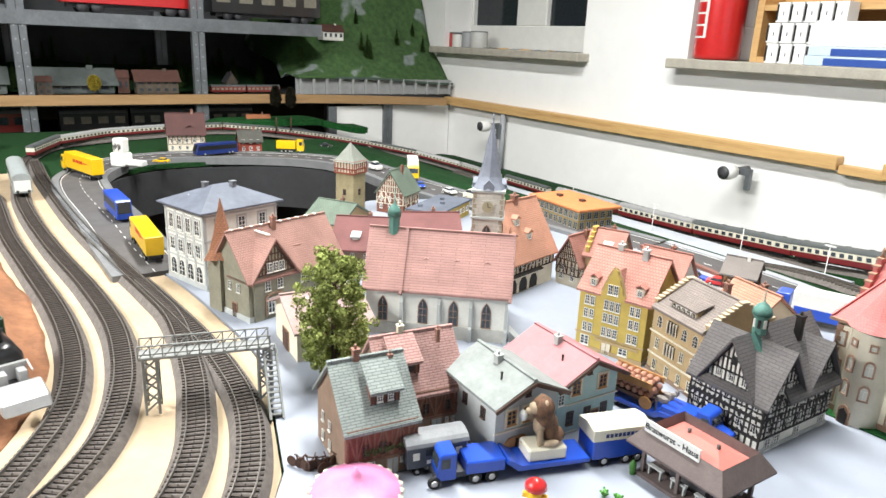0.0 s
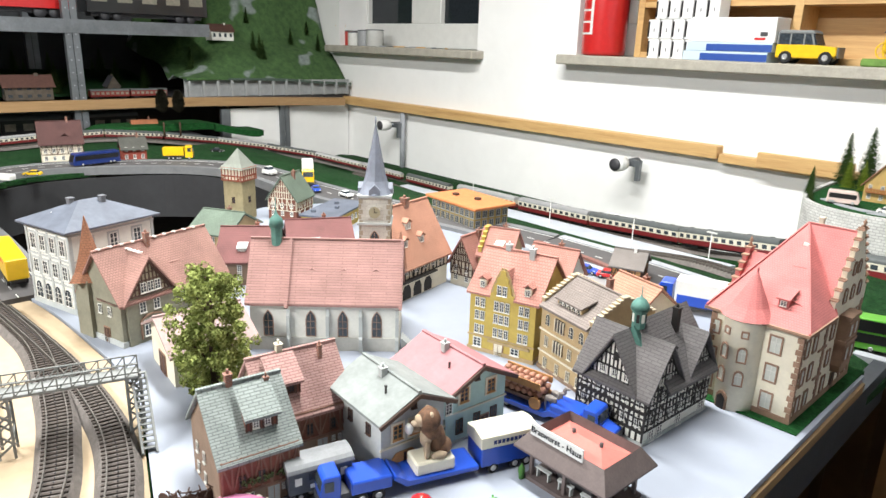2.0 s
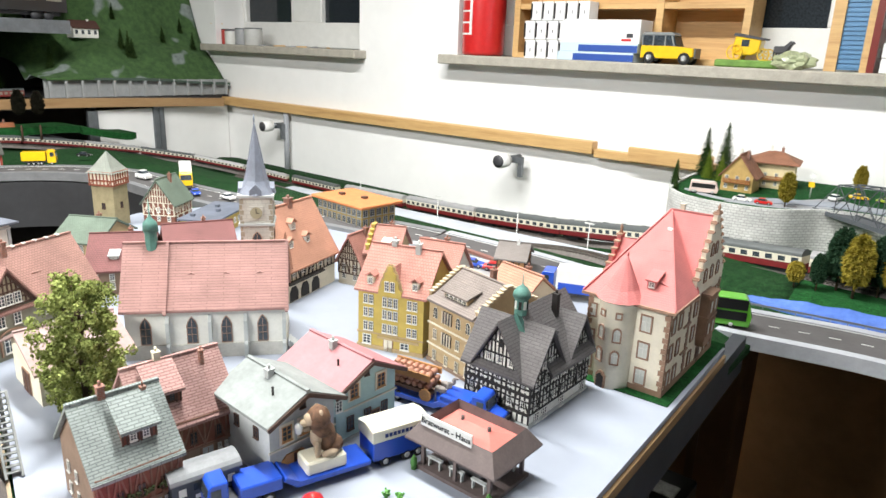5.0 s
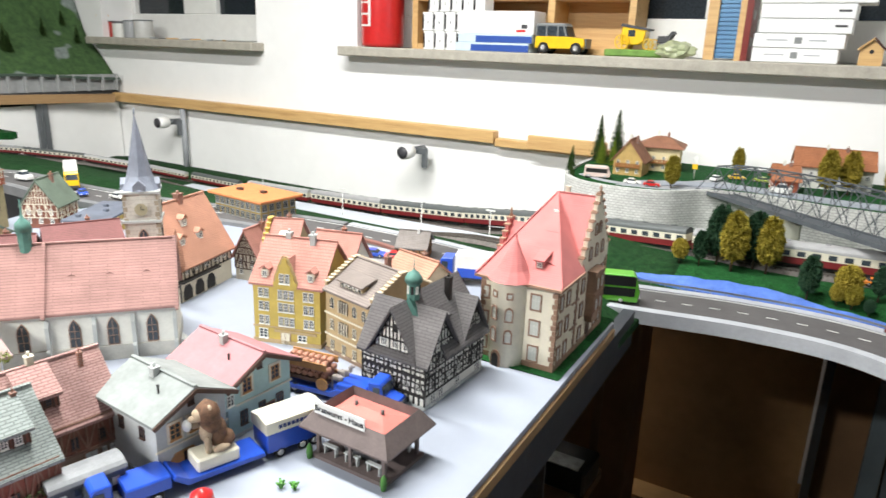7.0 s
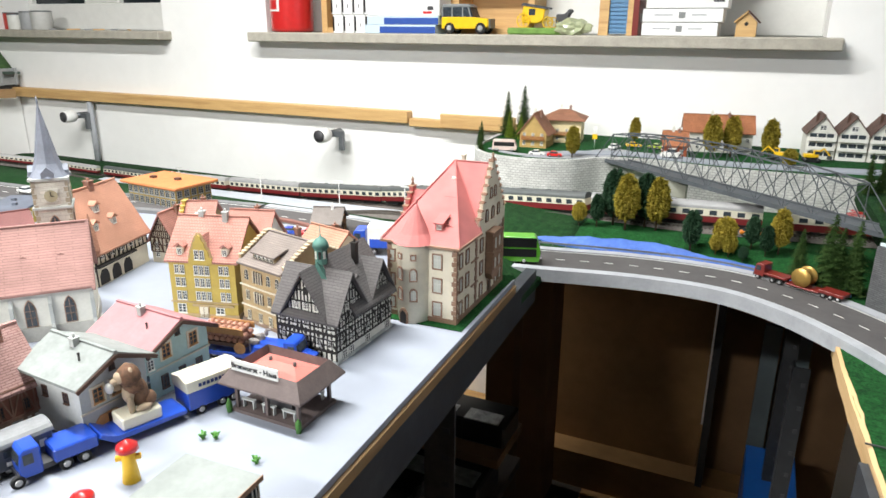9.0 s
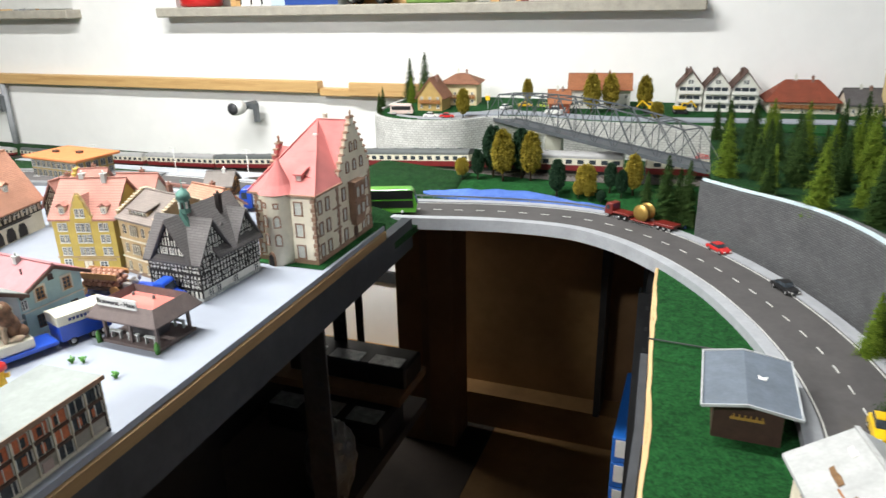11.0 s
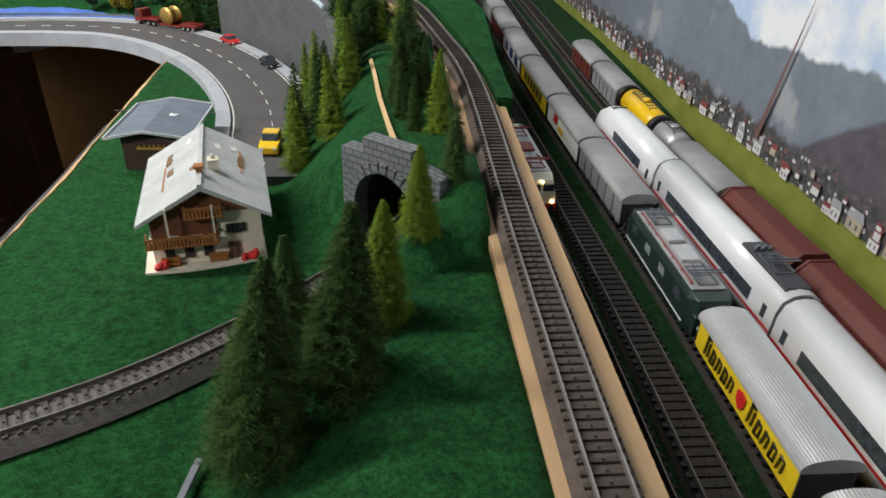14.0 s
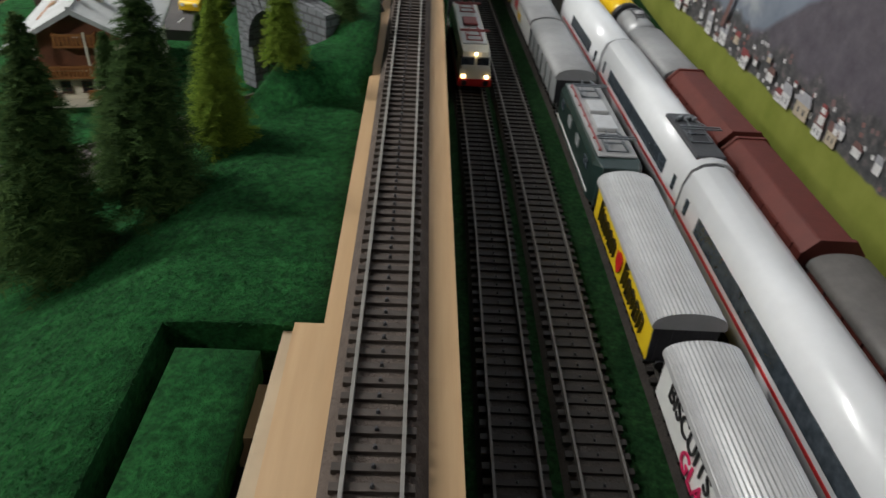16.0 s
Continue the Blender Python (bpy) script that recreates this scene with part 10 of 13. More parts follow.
# lamp posts on the platform
for x, y, z in ((-1.25, 1.262, 0.8795), (-0.95, 1.225, 0.8955), (-0.68, 1.155, 0.9185), (-0.49, 1.10, 0.937)):
    t = thing("platform_lamp", at(x, y, z), "thin white platform lamp with flat head", "lamp post", "platform lamps")
    bm = bmn()
    lathe(bm, [(0.0016, 0), (0.0009, 0.004), (0.0007, 0.062)], 8)
    part("pole", bm, P_WHITE, t)
    bm = bmn()
    box(bm, -0.009, 0.009, -0.002, 0.002, 0.061, 0.063)
    part("head", bm, P_WHITE, t)

# ---- trains ----
M_ROOFSILVER = mat("silver_ribbed_roof", (0.55, 0.55, 0.55), 0.35, 0.12, 60, metal=0.35)
M_ROOFGREY = mat("grey_wagon_roof", (0.33, 0.33, 0.33), 0.5, 0.15, 60)
M_ROOFDARK = mat("dark_grey_coach_roof", (0.10, 0.11, 0.11), 0.55, 0.2, 60)
M_WAGGREY = mat("grey_wagon_side", (0.22, 0.23, 0.23), 0.55, 0.15, 80)
M_WAGBROWN = mat("red_brown_wagon", (0.13, 0.028, 0.02), 0.55, 0.2, 80)
M_LOCOGREEN = mat("dark_green_loco_paint", (0.014, 0.030, 0.026), 0.35, 0.15, 80, coat=0.2)
M_ICE = mat("glossy_white_train", (0.74, 0.75, 0.76), 0.3, 0.05, 40, coat=0.3, bumpy=0.02)
M_WINE = mat("wine_red_coach", (0.16, 0.016, 0.018), 0.4, 0.15, 80)
M_COACHCREAM = mat("cream_coach_band", (0.66, 0.62, 0.50), 0.45, 0.08, 80)
P_SIDEYEL = paint("yellow_wagon_side", (0.78, 0.55, 0.02))
M_LITLAMP = emit("lit_headlamp", (1.0, 0.72, 0.36), 14.0)


ZY = 0.9425  # rail head in the yard
X1, X2, X3 = 0.722, 0.766, 0.808


def on_yard(x, y, z):
    """Stands a vehicle on the yard's rails, which rise and bend a little."""
    a, b = y - 0.05, y + 0.05
    rz = math.degrees(math.atan2(-(yard_in(b) - yard_in(a)), 0.1))
    rx = math.degrees(math.atan2(yard_up(b) - yard_up(a), 0.1))
    return pose(x + yard_in(y), y, z + yard_up(y), rx, 0, rz)


def arch(w, z0, z1, n=10, ribs=0.0):
    """Half outline of a rounded roof, from one eave to the other."""
    out = []
    for k in range(n + 1):
        a = math.pi * k / n
        r = ribs * (1 if k % 2 else -1) if 0 < k < n else 0
        out.append((w / 2 * math.cos(a) * (1 - abs(math.sin(a)) * 0.0), z0 + (z1 - z0) * math.sin(a) ** 0.75 + r))
    return out


def loft(bm, rows, mi=0, smooth=True):
    """Closed outlines (x, z), one for each y, joined into a skin."""
    rings = [[bm.verts.new((x, y, z)) for x, z in pts] for y, pts in rows]
    n = len(rings[0])
    for a, b in zip(rings, rings[1:]):
        for k in range(n):
            f = bm.faces.new((a[k], a[(k + 1) % n], b[(k + 1) % n], b[k]))
            f.material_index, f.smooth = mi, smooth
    bm.faces.new(rings[0]).material_index = mi
    bm.faces.new(rings[-1][::-1]).material_index = mi


def running_gear(t, L, W, axles, r=0.0052):
    bm = bmn()
    box(bm, -W * 0.36, W * 0.36, -L / 2 + 0.002, L / 2 - 0.002, 0.006, 0.0105)
    part("underframe", bm, M_BLACK, t)
    key = ("railwheel", r)
    if key not in WIN:
        bm = bmn()
        for s in (-1, 1):
            lathe(bm, [(0.001, s * 0.0100), (r, s * 0.0095), (r, s * 0.0075), (0.001, s * 0.007)], 14, axis="X")
        lathe(bm, [(0.001, -0.008), (0.001, 0.008)], 6, axis="X")
        WIN[key] = to_mesh("wheelset", bm, M_DARK)
    for y in axles:
        part("wheelset", WIN[key], None, t, m=pose(0, y, r))
    for s in (-1, 1):
        for q in (-1, 1):
            bm = bmn()
            lathe(bm, [(0.001, 0), (0.001, 0.004), (0.0024, 0.0042), (0.0024, 0.005)], 8, axis="Y")
            part("buffer", bm, M_BLACK, t, m=pose(q * 0.0085, s * (L / 2 - 0.001), 0.0105, 0, 0, 0 if s > 0 else 180))


def wagon(x, y0, y1, z, side, roof, label, W=0.030, H0=0.029, H1=0.037, ribs=0.0, boards=0, end=None):
    L = y1 - y0 - 0.006
    t = thing("goods_wagon", on_yard(x, (y0 + y1) / 2, z), label, "wagon", "goods wagons in the yard")
    bm = bmn()
    box(bm, -W / 2 + 0.001, W / 2 - 0.001, -L / 2, L / 2, 0.0095, H0)
    body = part("body", bm, [side], t, bevel=0.0005)
    for s in (-1, 1):
        bm = bmn()
        pts = [(W / 2 - 0.0015, 0.0095), (W / 2 - 0.0015, H0)] + [(px * 0.94, pz - 0.0006) for px, pz in arch(W, H0, H1, 8)] + [(-W / 2 + 0.0015, 0.0095)]
        profile_y(bm, pts, s * L / 2 - 0.0005, s * L / 2 + 0.0006)
        for k in range(5):
            xx = -W * 0.36 + k * W * 0.18
            box(bm, xx - 0.0005, xx + 0.0005, s * L / 2 - 0.001, s * L / 2 + 0.0011, 0.010, H0)
        part("end_panel", bm, end or M_DARK, t)
    bm = bmn()
    n = 50 if ribs else 12
    up = arch(W + 0.0012, H0, H1, n, ribs)
    low = [(px * 0.96, H0 - 0.0008) for px, pz in (up[-1], up[0])]
    loft(bm, [(-L / 2 - 0.0012, up + low), (L / 2 + 0.0012, up + low)], smooth=not ribs)
    part("roof", bm, roof, t)
    for k in range(boards):
        yy = -L / 2 + L * (k + 1) / (boards + 1)
        for s in (-1, 1):
            bm = bmn()
            box(bm, s * (W / 2 - 0.0004) - 0.0005, s * (W / 2 - 0.0004) + 0.0005, yy - 0.0006, yy + 0.0006, 0.010, H0 - 0.0005)
            part("side_rib", bm, side, body)
    running_gear(t, L, W, (-L * 0.36, -L * 0.24, L * 0.24, L * 0.36) if L > 0.1 else (-L * 0.3, L * 0.3))
    return t, body, L


# front row
t, b, L = wagon(X1, -0.092, 0.031, ZY, P_WHITE, M_ROOFSILVER, "white van wagon with biscuits lettering and silver ribbed roof", ribs=0.0002)
lettering("BISCUITS", 0.0115, pose(-0.0146, 0.024, 0.0238, 90, 0, -90), P_BLACK, b)
lettering("GLACES", 0.0115, pose(-0.0146, 0.004, 0.0145, 90, 0, -90), paint("pink_red_letters", (0.60, 0.02, 0.10)), b)
bm = bmn()
bar(bm, (-0.0146, -0.036, 0.012), (-0.0146, -0.046, 0.020), 0.0018, 0.0006)
bar(bm, (-0.0146, -0.046, 0.012), (-0.0146, -0.036, 0.020), 0.0018, 0.0006)
bar(bm, (-0.0146, -0.034, 0.0225), (-0.0146, -0.048, 0.0225), 0.0015, 0.0006)
part("logo_shape", bm, P_RED, b)
t, b, L = wagon(X1, 0.043, 0.166, ZY, P_SIDEYEL, M_ROOFSILVER, "bright yellow van wagon with dark strokes and silver ribbed roof", ribs=0.0002)
bm = bmn()
rng = random.Random(5)
for y0, n in ((0.044, 5), (-0.012, 5)):
    yy = y0
    for k in range(n):
        h = 0.009 if k else 0.013
        bar(bm, (-0.0147, yy, 0.0145), (-0.0147, yy - 0.0014, 0.0145 + h), 0.0006, 0.0018)
        bar(bm, (-0.0147, yy - 0.004, 0.0150), (-0.0147, yy - 0.0046, 0.0142 + h * 0.8), 0.0006, 0.0015)
        bar(bm, (-0.0147, yy, 0.0142 + h), (-0.0147, yy - 0.0048, 0.0132 + h), 0.0006, 0.0012)
        if k % 2:
            bar(bm, (-0.0147, yy, 0.0142), (-0.0147, yy - 0.0048, 0.0150), 0.0006, 0.0012)
        yy -= 0.0078
part("logo_shape", bm, P_BLACK, b, "dark blackletter-like strokes")
bm = bmn()
prism(bm, [(0.0, 0.0055), (0.0048, 0.004), (0.0042, -0.002), (0, -0.006), (-0.0042, -0.002), (-0.0048, 0.004)], -0.0003, 0.0003)
part("logo_shape", bm, P_RED, b, "red shield shape", m=pose(-0.0148, -0.002, 0.0195, 90, 0, -90))
# dark green electric locomotive
t = thing("electric_locomotive", on_yard(X1, 0.242, ZY), "dark green electric locomotive with folded pantographs and grey roof", "locomotive")
L, W = 0.136, 0.030
bm = bmn()
side = [(-0.0148, 0.007), (0.0148, 0.007), (0.0148, 0.029), (0.0125, 0.0325), (-0.0125, 0.0325), (-0.0148, 0.029)]
nose = [(-0.0125, 0.007), (0.0125, 0.007), (0.0125, 0.022), (0.0105, 0.031), (-0.0105, 0.031), (-0.0125, 0.022)]
loft(bm, [(-L / 2, [(x * 0.96, min(z, 0.021)) for x, z in nose]), (-L / 2 + 0.004, nose), (-L / 2 + 0.012, side), (L / 2 - 0.012, side), (L / 2 - 0.004, nose), (L / 2, [(x * 0.96, min(z, 0.021)) for x, z in nose])], smooth=False)
body = part("body", bm, M_LOCOGREEN, t, bevel=0.0004)
bm = bmn()
box(bm, -0.0115, 0.0115, -L / 2 + 0.014, L / 2 - 0.014, 0.0322, 0.0340)
part("roof", bm, M_ROOFGREY, t, bevel=0.0006)
for s in (-1, 1):
    bm = bmn()
    box(bm, s * 0.0150 - 0.0003, s * 0.0150 + 0.0003, -L / 2 + 0.012, L / 2 - 0.012, 0.0105, 0.0115)
    part("white_line", bm, P_WHITE, body)
    for k in range(4):
        bm = bmn()
        y = -0.042 + k * 0.028
        box(bm, s * 0.0149 - 0.0003, s * 0.0149 + 0.0004, y - 0.005, y + 0.005, 0.0205, 0.0265)
        part("window", bm, M_GLASS if k in (0, 3) else M_WAGGREY, body)
    bm = bmn()
    box(bm, -0.0095, 0.0095, s * (L / 2 - 0.0036) - 0.0012, s * (L / 2 - 0.0036) + 0.0018, 0.0225, 0.0285)
    part("windscreen", bm, M_GLASS, body)
    for q in (-1, 1):
        bm = bmn()
        lathe(bm, [(0.0016, -0.0006), (0.0016, 0.0006)], 8, axis="Y", center=(q * 0.0085, s * (L / 2 + 0.0004), 0.0135))
        part("headlight", bm, P_WHITE, body)
    bm = bmn()
    for q in (-1, 1):
        bar(bm, (q * 0.0135, s * (L / 2 + 0.001), 0.014), (q * 0.0135, s * (L / 2 + 0.001), 0.006), 0.0006)
    bar(bm, (-0.0135, s * (L / 2 + 0.001), 0.006), (0.0135, s * (L / 2 + 0.001), 0.006), 0.0006)
    part("handrail", bm, M_STEEL, body)


def pantograph(t, y, z, m):
    bm = bmn()
    for k in (-1, 0, 1):
        bar(bm, (-0.006, y + k * 0.011, z), (0.006, y + k * 0.011, z), 0.0008)
    for q in (-1, 1):
        bar(bm, (q * 0.006, y - 0.0114, z), (q * 0.006, y + 0.0114, z), 0.0008)
    pg = part("pantograph", bm, m, t)
    for q in (-1, 1):
        bm = bmn()
        bar(bm, (q * 0.006, y - 0.011, z + 0.0008), (q * 0.003, y + 0.010, z + 0.0034), 0.0007)
        part("lower_arm", bm, m, pg)
        bm = bmn()
        bar(bm, (q * 0.003, y + 0.010, z + 0.0034), (q * 0.006, y - 0.006, z + 0.0052), 0.0007)
        part("upper_arm", bm, m, pg)
    for k in (-0.006, -0.003):
        bm = bmn()
        bar(bm, (-0.0115, y + k, z + 0.0056), (0.0115, y + k, z + 0.0056), 0.0008)
        part("contact_strip", bm, m, pg)


M_PANTRED = mat("red_insulated_frame", (0.30, 0.05, 0.05), 0.5, 0.2, 100)
for s in (-1, 1):
    pantograph(t, s * 0.040, 0.0352, M_STEEL)
for y, l, w in ((0.012, 0.018, 0.012), (-0.013, 0.020, 0.013)):
    bm = bmn()
    box(bm, -w / 2, w / 2, y - l / 2, y + l / 2, 0.0340, 0.0370)
    part("roof_box", bm, M_ROOFSILVER, t, bevel=0.0005)
bm = bmn()
bar(bm, (-0.0095, -0.05, 0.0352), (-0.0095, 0.05, 0.0352), 0.0007)
for k in range(7):
    lathe(bm, [(0.0011, 0.034), (0.0007, 0.0355)], 6, center=(-0.0095, -0.048 + k * 0.016, 0))
part("roof_cable", bm, M_PANTRED, t)
running_gear(t, L, W, (-0.048, -0.028, 0.028, 0.048), 0.006)
# rest of the front row
wagon(X1, 0.318, 0.442, ZY, M_WAGGREY, M_ROOFGREY, "plain grey bogie van wagon with rounded roof", boards=5)
t, b, L = wagon(X1, 0.443, 0.563, ZY, P_WHITE, M_ROOFGREY, "white van wagon with a red emblem and grey roof")
bm = bmn()
box(bm, -0.0149, -0.0143, 0.016, 0.030, 0.018, 0.027)
part("logo_shape", bm, P_RED, b)
bm = bmn()
box(bm, -0.0149, -0.0143, -0.006, 0.010, 0.014, 0.020)
part("logo_shape", bm, P_YEL, b)
t, b, L = wagon(X1, 0.565, 0.70, ZY, P_SIDEYEL, M_ROOFGREY, "yellow van wagon with black strokes and grey roof")
bm = bmn()
for k in range(6):
    box(bm, -0.0149, -0.0143, -0.042 + k * 0.015, -0.034 + k * 0.015, 0.016, 0.026)
part("logo_shape", bm, P_BLACK, b)
t, b, L = wagon(X1, 0.702, 0.83, ZY, P_WHITE, M_ROOFGREY, "white van wagon with blue patches and grey roof")
bm = bmn()
for k in range(3):
    box(bm, -0.0149, -0.0143, -0.045 + k * 0.034, -0.028 + k * 0.034, 0.014, 0.026)
part("logo_shape", bm, P_NAVY, b)
wagon(X1, 0.832, 0.955, ZY, M_WAGBROWN, M_ROOFGREY, "brown van wagon with grey rounded roof", boards=6)
wagon(X1, 0.957, 1.075, ZY, P_WHITE, M_ROOFGREY, "white van wagon with grey rounded roof")
wagon(X1, 1.077, 1.19, ZY, M_WAGGREY, M_ROOFGREY, "plain grey van wagon with rounded roof", boards=5)
# white express train
ICE_SEC = [(-0.0145, 0.008), (0.0145, 0.008), (0.0150, 0.020), (0.0142, 0.034), (0.0115, 0.0425), (0.006, 0.0462), (0, 0.0470), (-0.006, 0.0462), (-0.0115, 0.0425), (-0.0142, 0.034), (-0.0150, 0.020)]


def sec(k, top):
    return [(x * k, 0.008 + (z - 0.008) * top) for x, z in ICE_SEC]


def express_car(y0, y1, label, front=False):
    ym = (y0 + y1) / 2
    t = thing("express_car", on_yard(X2, ym, ZY - 0.001) @ Matrix.Translation((0, -ym, 0)), label, "train car", "white express train")
    bm = bmn()
    if front:
        rows = [(y0, sec(1, 1)), (y1 - 0.075, sec(1, 1)), (y1 - 0.05, sec(0.99, 0.97)), (y1 - 0.03, sec(0.93, 0.86)), (y1 - 0.015, sec(0.80, 0.66)), (y1 - 0.004, sec(0.58, 0.42)), (y1, sec(0.3, 0.22))]
    else:
        rows = [(y0, sec(1, 1)), (y1, sec(1, 1))]
    loft(bm, rows)
    body = part("body", bm, M_ICE, t)
    for s in (-1, 1):
        ye = y1 - (0.075 if front else 0.030)
        bm = bmn()
        profile_y(bm, [(s * 0.0151, 0.0235), (s * 0.0154, 0.0235), (s * 0.01485, 0.0325), (s * 0.0144, 0.0325)], y0 + 0.030, ye)
        part("window_band", bm, M_GLASS, body)
        bm = bmn()
        profile_y(bm, [(s * 0.0149, 0.0185), (s * 0.0153, 0.0185), (s * 0.0154, 0.0203), (s * 0.0150, 0.0203)], y0 + 0.001, y1 - (0.04 if front else 0.001))
        part("red_line", bm, P_RED, body)
        for y in (y0 + 0.012,) + (() if front else (y1 - 0.012,)):
            bm = bmn()
            profile_y(bm, [(s * 0.0150, 0.0235), (s * 0.01535, 0.0235), (s * 0.0149, 0.0320), (s * 0.0143, 0.0320)], y - 0.0022, y + 0.0022)
            part("door_window", bm, M_GLASS, body)
    if front:
        bm = bmn()
        rows = [(y1 - 0.046, [(-0.008, 0.0425), (0.008, 0.0425), (0.006, 0.0458), (-0.006, 0.0458)]), (y1 - 0.022, [(-0.008, 0.030), (0.008, 0.030), (0.006, 0.0375), (-0.006, 0.0375)])]
        loft(bm, rows)
        part("windscreen", bm, M_GLASS, body)
    else:
        bm = bmn()
        loft(bm, [(y1, [(x * 0.94, z * 0.985) for x, z in ICE_SEC]), (y1 + 0.004, [(x * 0.94, z * 0.985) for x, z in ICE_SEC])])
        part("gangway", bm, M_DARK, t)
    bm = bmn()
    box(bm, -0.012, 0.012, y0 + 0.004, y1 - (0.03 if front else 0.004), 0.002, 0.0085)
    part("underframe", bm, M_DARK, t)
    return t, body


express_car(-0.40, -0.125, "white express train car with black window band and red line")
t, b = express_car(-0.121, 0.158, "white express train car with black window band and red line")
t, b = express_car(0.162, 0.368, "white express train car with a pantograph well on the roof")
bm = bmn()
box(bm, -0.0085, 0.0085, 0.168, 0.226, 0.0445, 0.0474)
part("roof_well", bm, M_DARK, b, bevel=0.0008)
pantograph(b, 0.196, 0.0478, M_STEEL)
bm = bmn()
for k in range(5):
    lathe(bm, [(0.0016, 0.047), (0.0010, 0.0505)], 8, center=(-0.005 + 0.0025 * k, 0.214 + 0.002 * (k % 2), 0))
part("insulator", bm, M_STEEL, b)
express_car(0.372, 0.548, "white streamlined end car of the express train", True)
# back row


def hopper(y0, y1, label):
    L = y1 - y0 - 0.008
    t = thing("hopper_wagon", on_yard(X3, (y0 + y1) / 2, ZY), label, "wagon", "goods wagons in the yard")
    pts = [(-0.0135, 0.010), (0.0135, 0.010), (0.0160, 0.020), (0.0150, 0.031), (0.0085, 0.0385), (-0.0085, 0.0385), (-0.0150, 0.031), (-0.0160, 0.020)]
    bm = bmn()
    profile_y(bm, pts, -L / 2, L / 2)
    b = part("body", bm, M_WAGBROWN, t, bevel=0.0006)
    for s in (-1, 1):
        bm = bmn()
        profile_y(bm, [(x * 1.06, 0.024 + (z - 0.024) * 1.06) for x, z in pts], s * L / 2 - 0.0012, s * L / 2 + 0.0012)
        part("end_frame", bm, M_WAGBROWN, t)
        for k in range(6):
            y = -L / 2 + L * (k + 0.5) / 6
            bm = bmn()
            bar(bm, (s * 0.0162, y, 0.020), (s * 0.0152, y, 0.031), 0.0008)
            part("side_rib", bm, M_WAGBROWN, b)
        bm = bmn()
        box(bm, s * 0.0158 - 0.0004, s * 0.0158 + 0.0008, -L / 2 + 0.010, -L / 2 + 0.016, 0.0215, 0.0245)
        box(bm, s * 0.0158 - 0.0004, s * 0.0158 + 0.0008, -L / 2 + 0.018, -L / 2 + 0.022, 0.0215, 0.0245)
        part("marking", bm, P_WHITE, b)
    running_gear(t, L, 0.030, (-L * 0.36, -L * 0.22, L * 0.22, L * 0.36))


def tank(y0, y1, m, label):
    L = y1 - y0 - 0.010
    t = thing("tank_wagon", on_yard(X3, (y0 + y1) / 2, ZY), label, "wagon", "goods wagons in the yard")
    bm = bmn()
    lathe(bm, [(0.003, -L / 2), (0.010, -L / 2 + 0.0012), (0.0138, -L / 2 + 0.005), (0.0140, 0), (0.0138, L / 2 - 0.005), (0.010, L / 2 - 0.0012), (0.003, L / 2)], 24, axis="Y", center=(0, 0, 0.0245))
    b = part("tank", bm, m, t)
    bm = bmn()
    lathe(bm, [(0.0045, 0.037), (0.0045, 0.0405), (0.003, 0.0412)], 12)
    part("filler_dome", bm, m, t)
    bm = bmn()
    for x in (-0.006, 0.006):
        bar(bm, (x, -L * 0.30, 0.0395), (x, L * 0.30, 0.0395), 0.0007)
    for k in range(7):
        y = -L * 0.3 + L * 0.6 * k / 6
        bar(bm, (-0.006, y, 0.0395), (0.006, y, 0.0395), 0.0006)
    for x, y in ((-0.006, -L * 0.3), (0.006, -L * 0.3), (-0.006, L * 0.3), (0.006, L * 0.3)):
        bar(bm, (x, y, 0.0365), (x, y, 0.0395), 0.0006)
    part("walkway", bm, M_DARK, t)
    running_gear(t, L, 0.030, (-L * 0.30, L * 0.30))
    return t


M_ROOFWEATHER = mat("weathered_dark_roof", (0.15, 0.14, 0.13), 0.55, 0.35, 40)
wagon(X3, -0.30, -0.18, ZY, M_WAGBROWN, M_ROOFWEATHER, "dark brown van wagon with weathered grey roof", boards=6)
wagon(X3, -0.178, -0.03, ZY, M_WAGBROWN, M_ROOFWEATHER, "dark brown van wagon with weathered grey roof", boards=6)
wagon(X3, -0.028, 0.096, ZY, M_WAGBROWN, M_ROOFWEATHER, "dark brown van wagon with weathered grey roof", boards=6)
hopper(0.098, 0.216, "red-brown covered hopper wagon with angular roof")
hopper(0.217, 0.331, "red-brown covered hopper wagon with angular roof")
t, b, L = wagon(X3, 0.333, 0.436, ZY, M_WAGGREY, M_ROOFGREY, "grey sliding-wall wagon with a red stripe", boards=3)
bm = bmn()
box(bm, -0.0150, -0.0143, -0.006, 0.0, 0.011, 0.028)
part("red_panel", bm, P_RED, b)
tank(0.437, 0.492, P_SILVER, "short silver tank wagon with a roof walkway")
t = tank(0.493, 0.585, P_YEL, "bright yellow tank wagon with dark ends")
for s in (-1, 1):
    bm = bmn()
    lathe(bm, [(0.0146, -0.003), (0.0158, -0.003), (0.0158, 0.003), (0.0146, 0.003)], 20, axis="Y", center=(0, s * 0.046, 0.0235))
    part("end_ring", bm, M_BLACK, t)
wagon(X3, 0.587, 0.680, ZY, M_WAGGREY, M_ROOFGREY, "grey van wagon with rounded roof", boards=5)
wagon(X3, 0.682, 0.775, ZY, M_WAGBROWN, M_ROOFGREY, "red-brown van wagon with grey roof", boards=5)
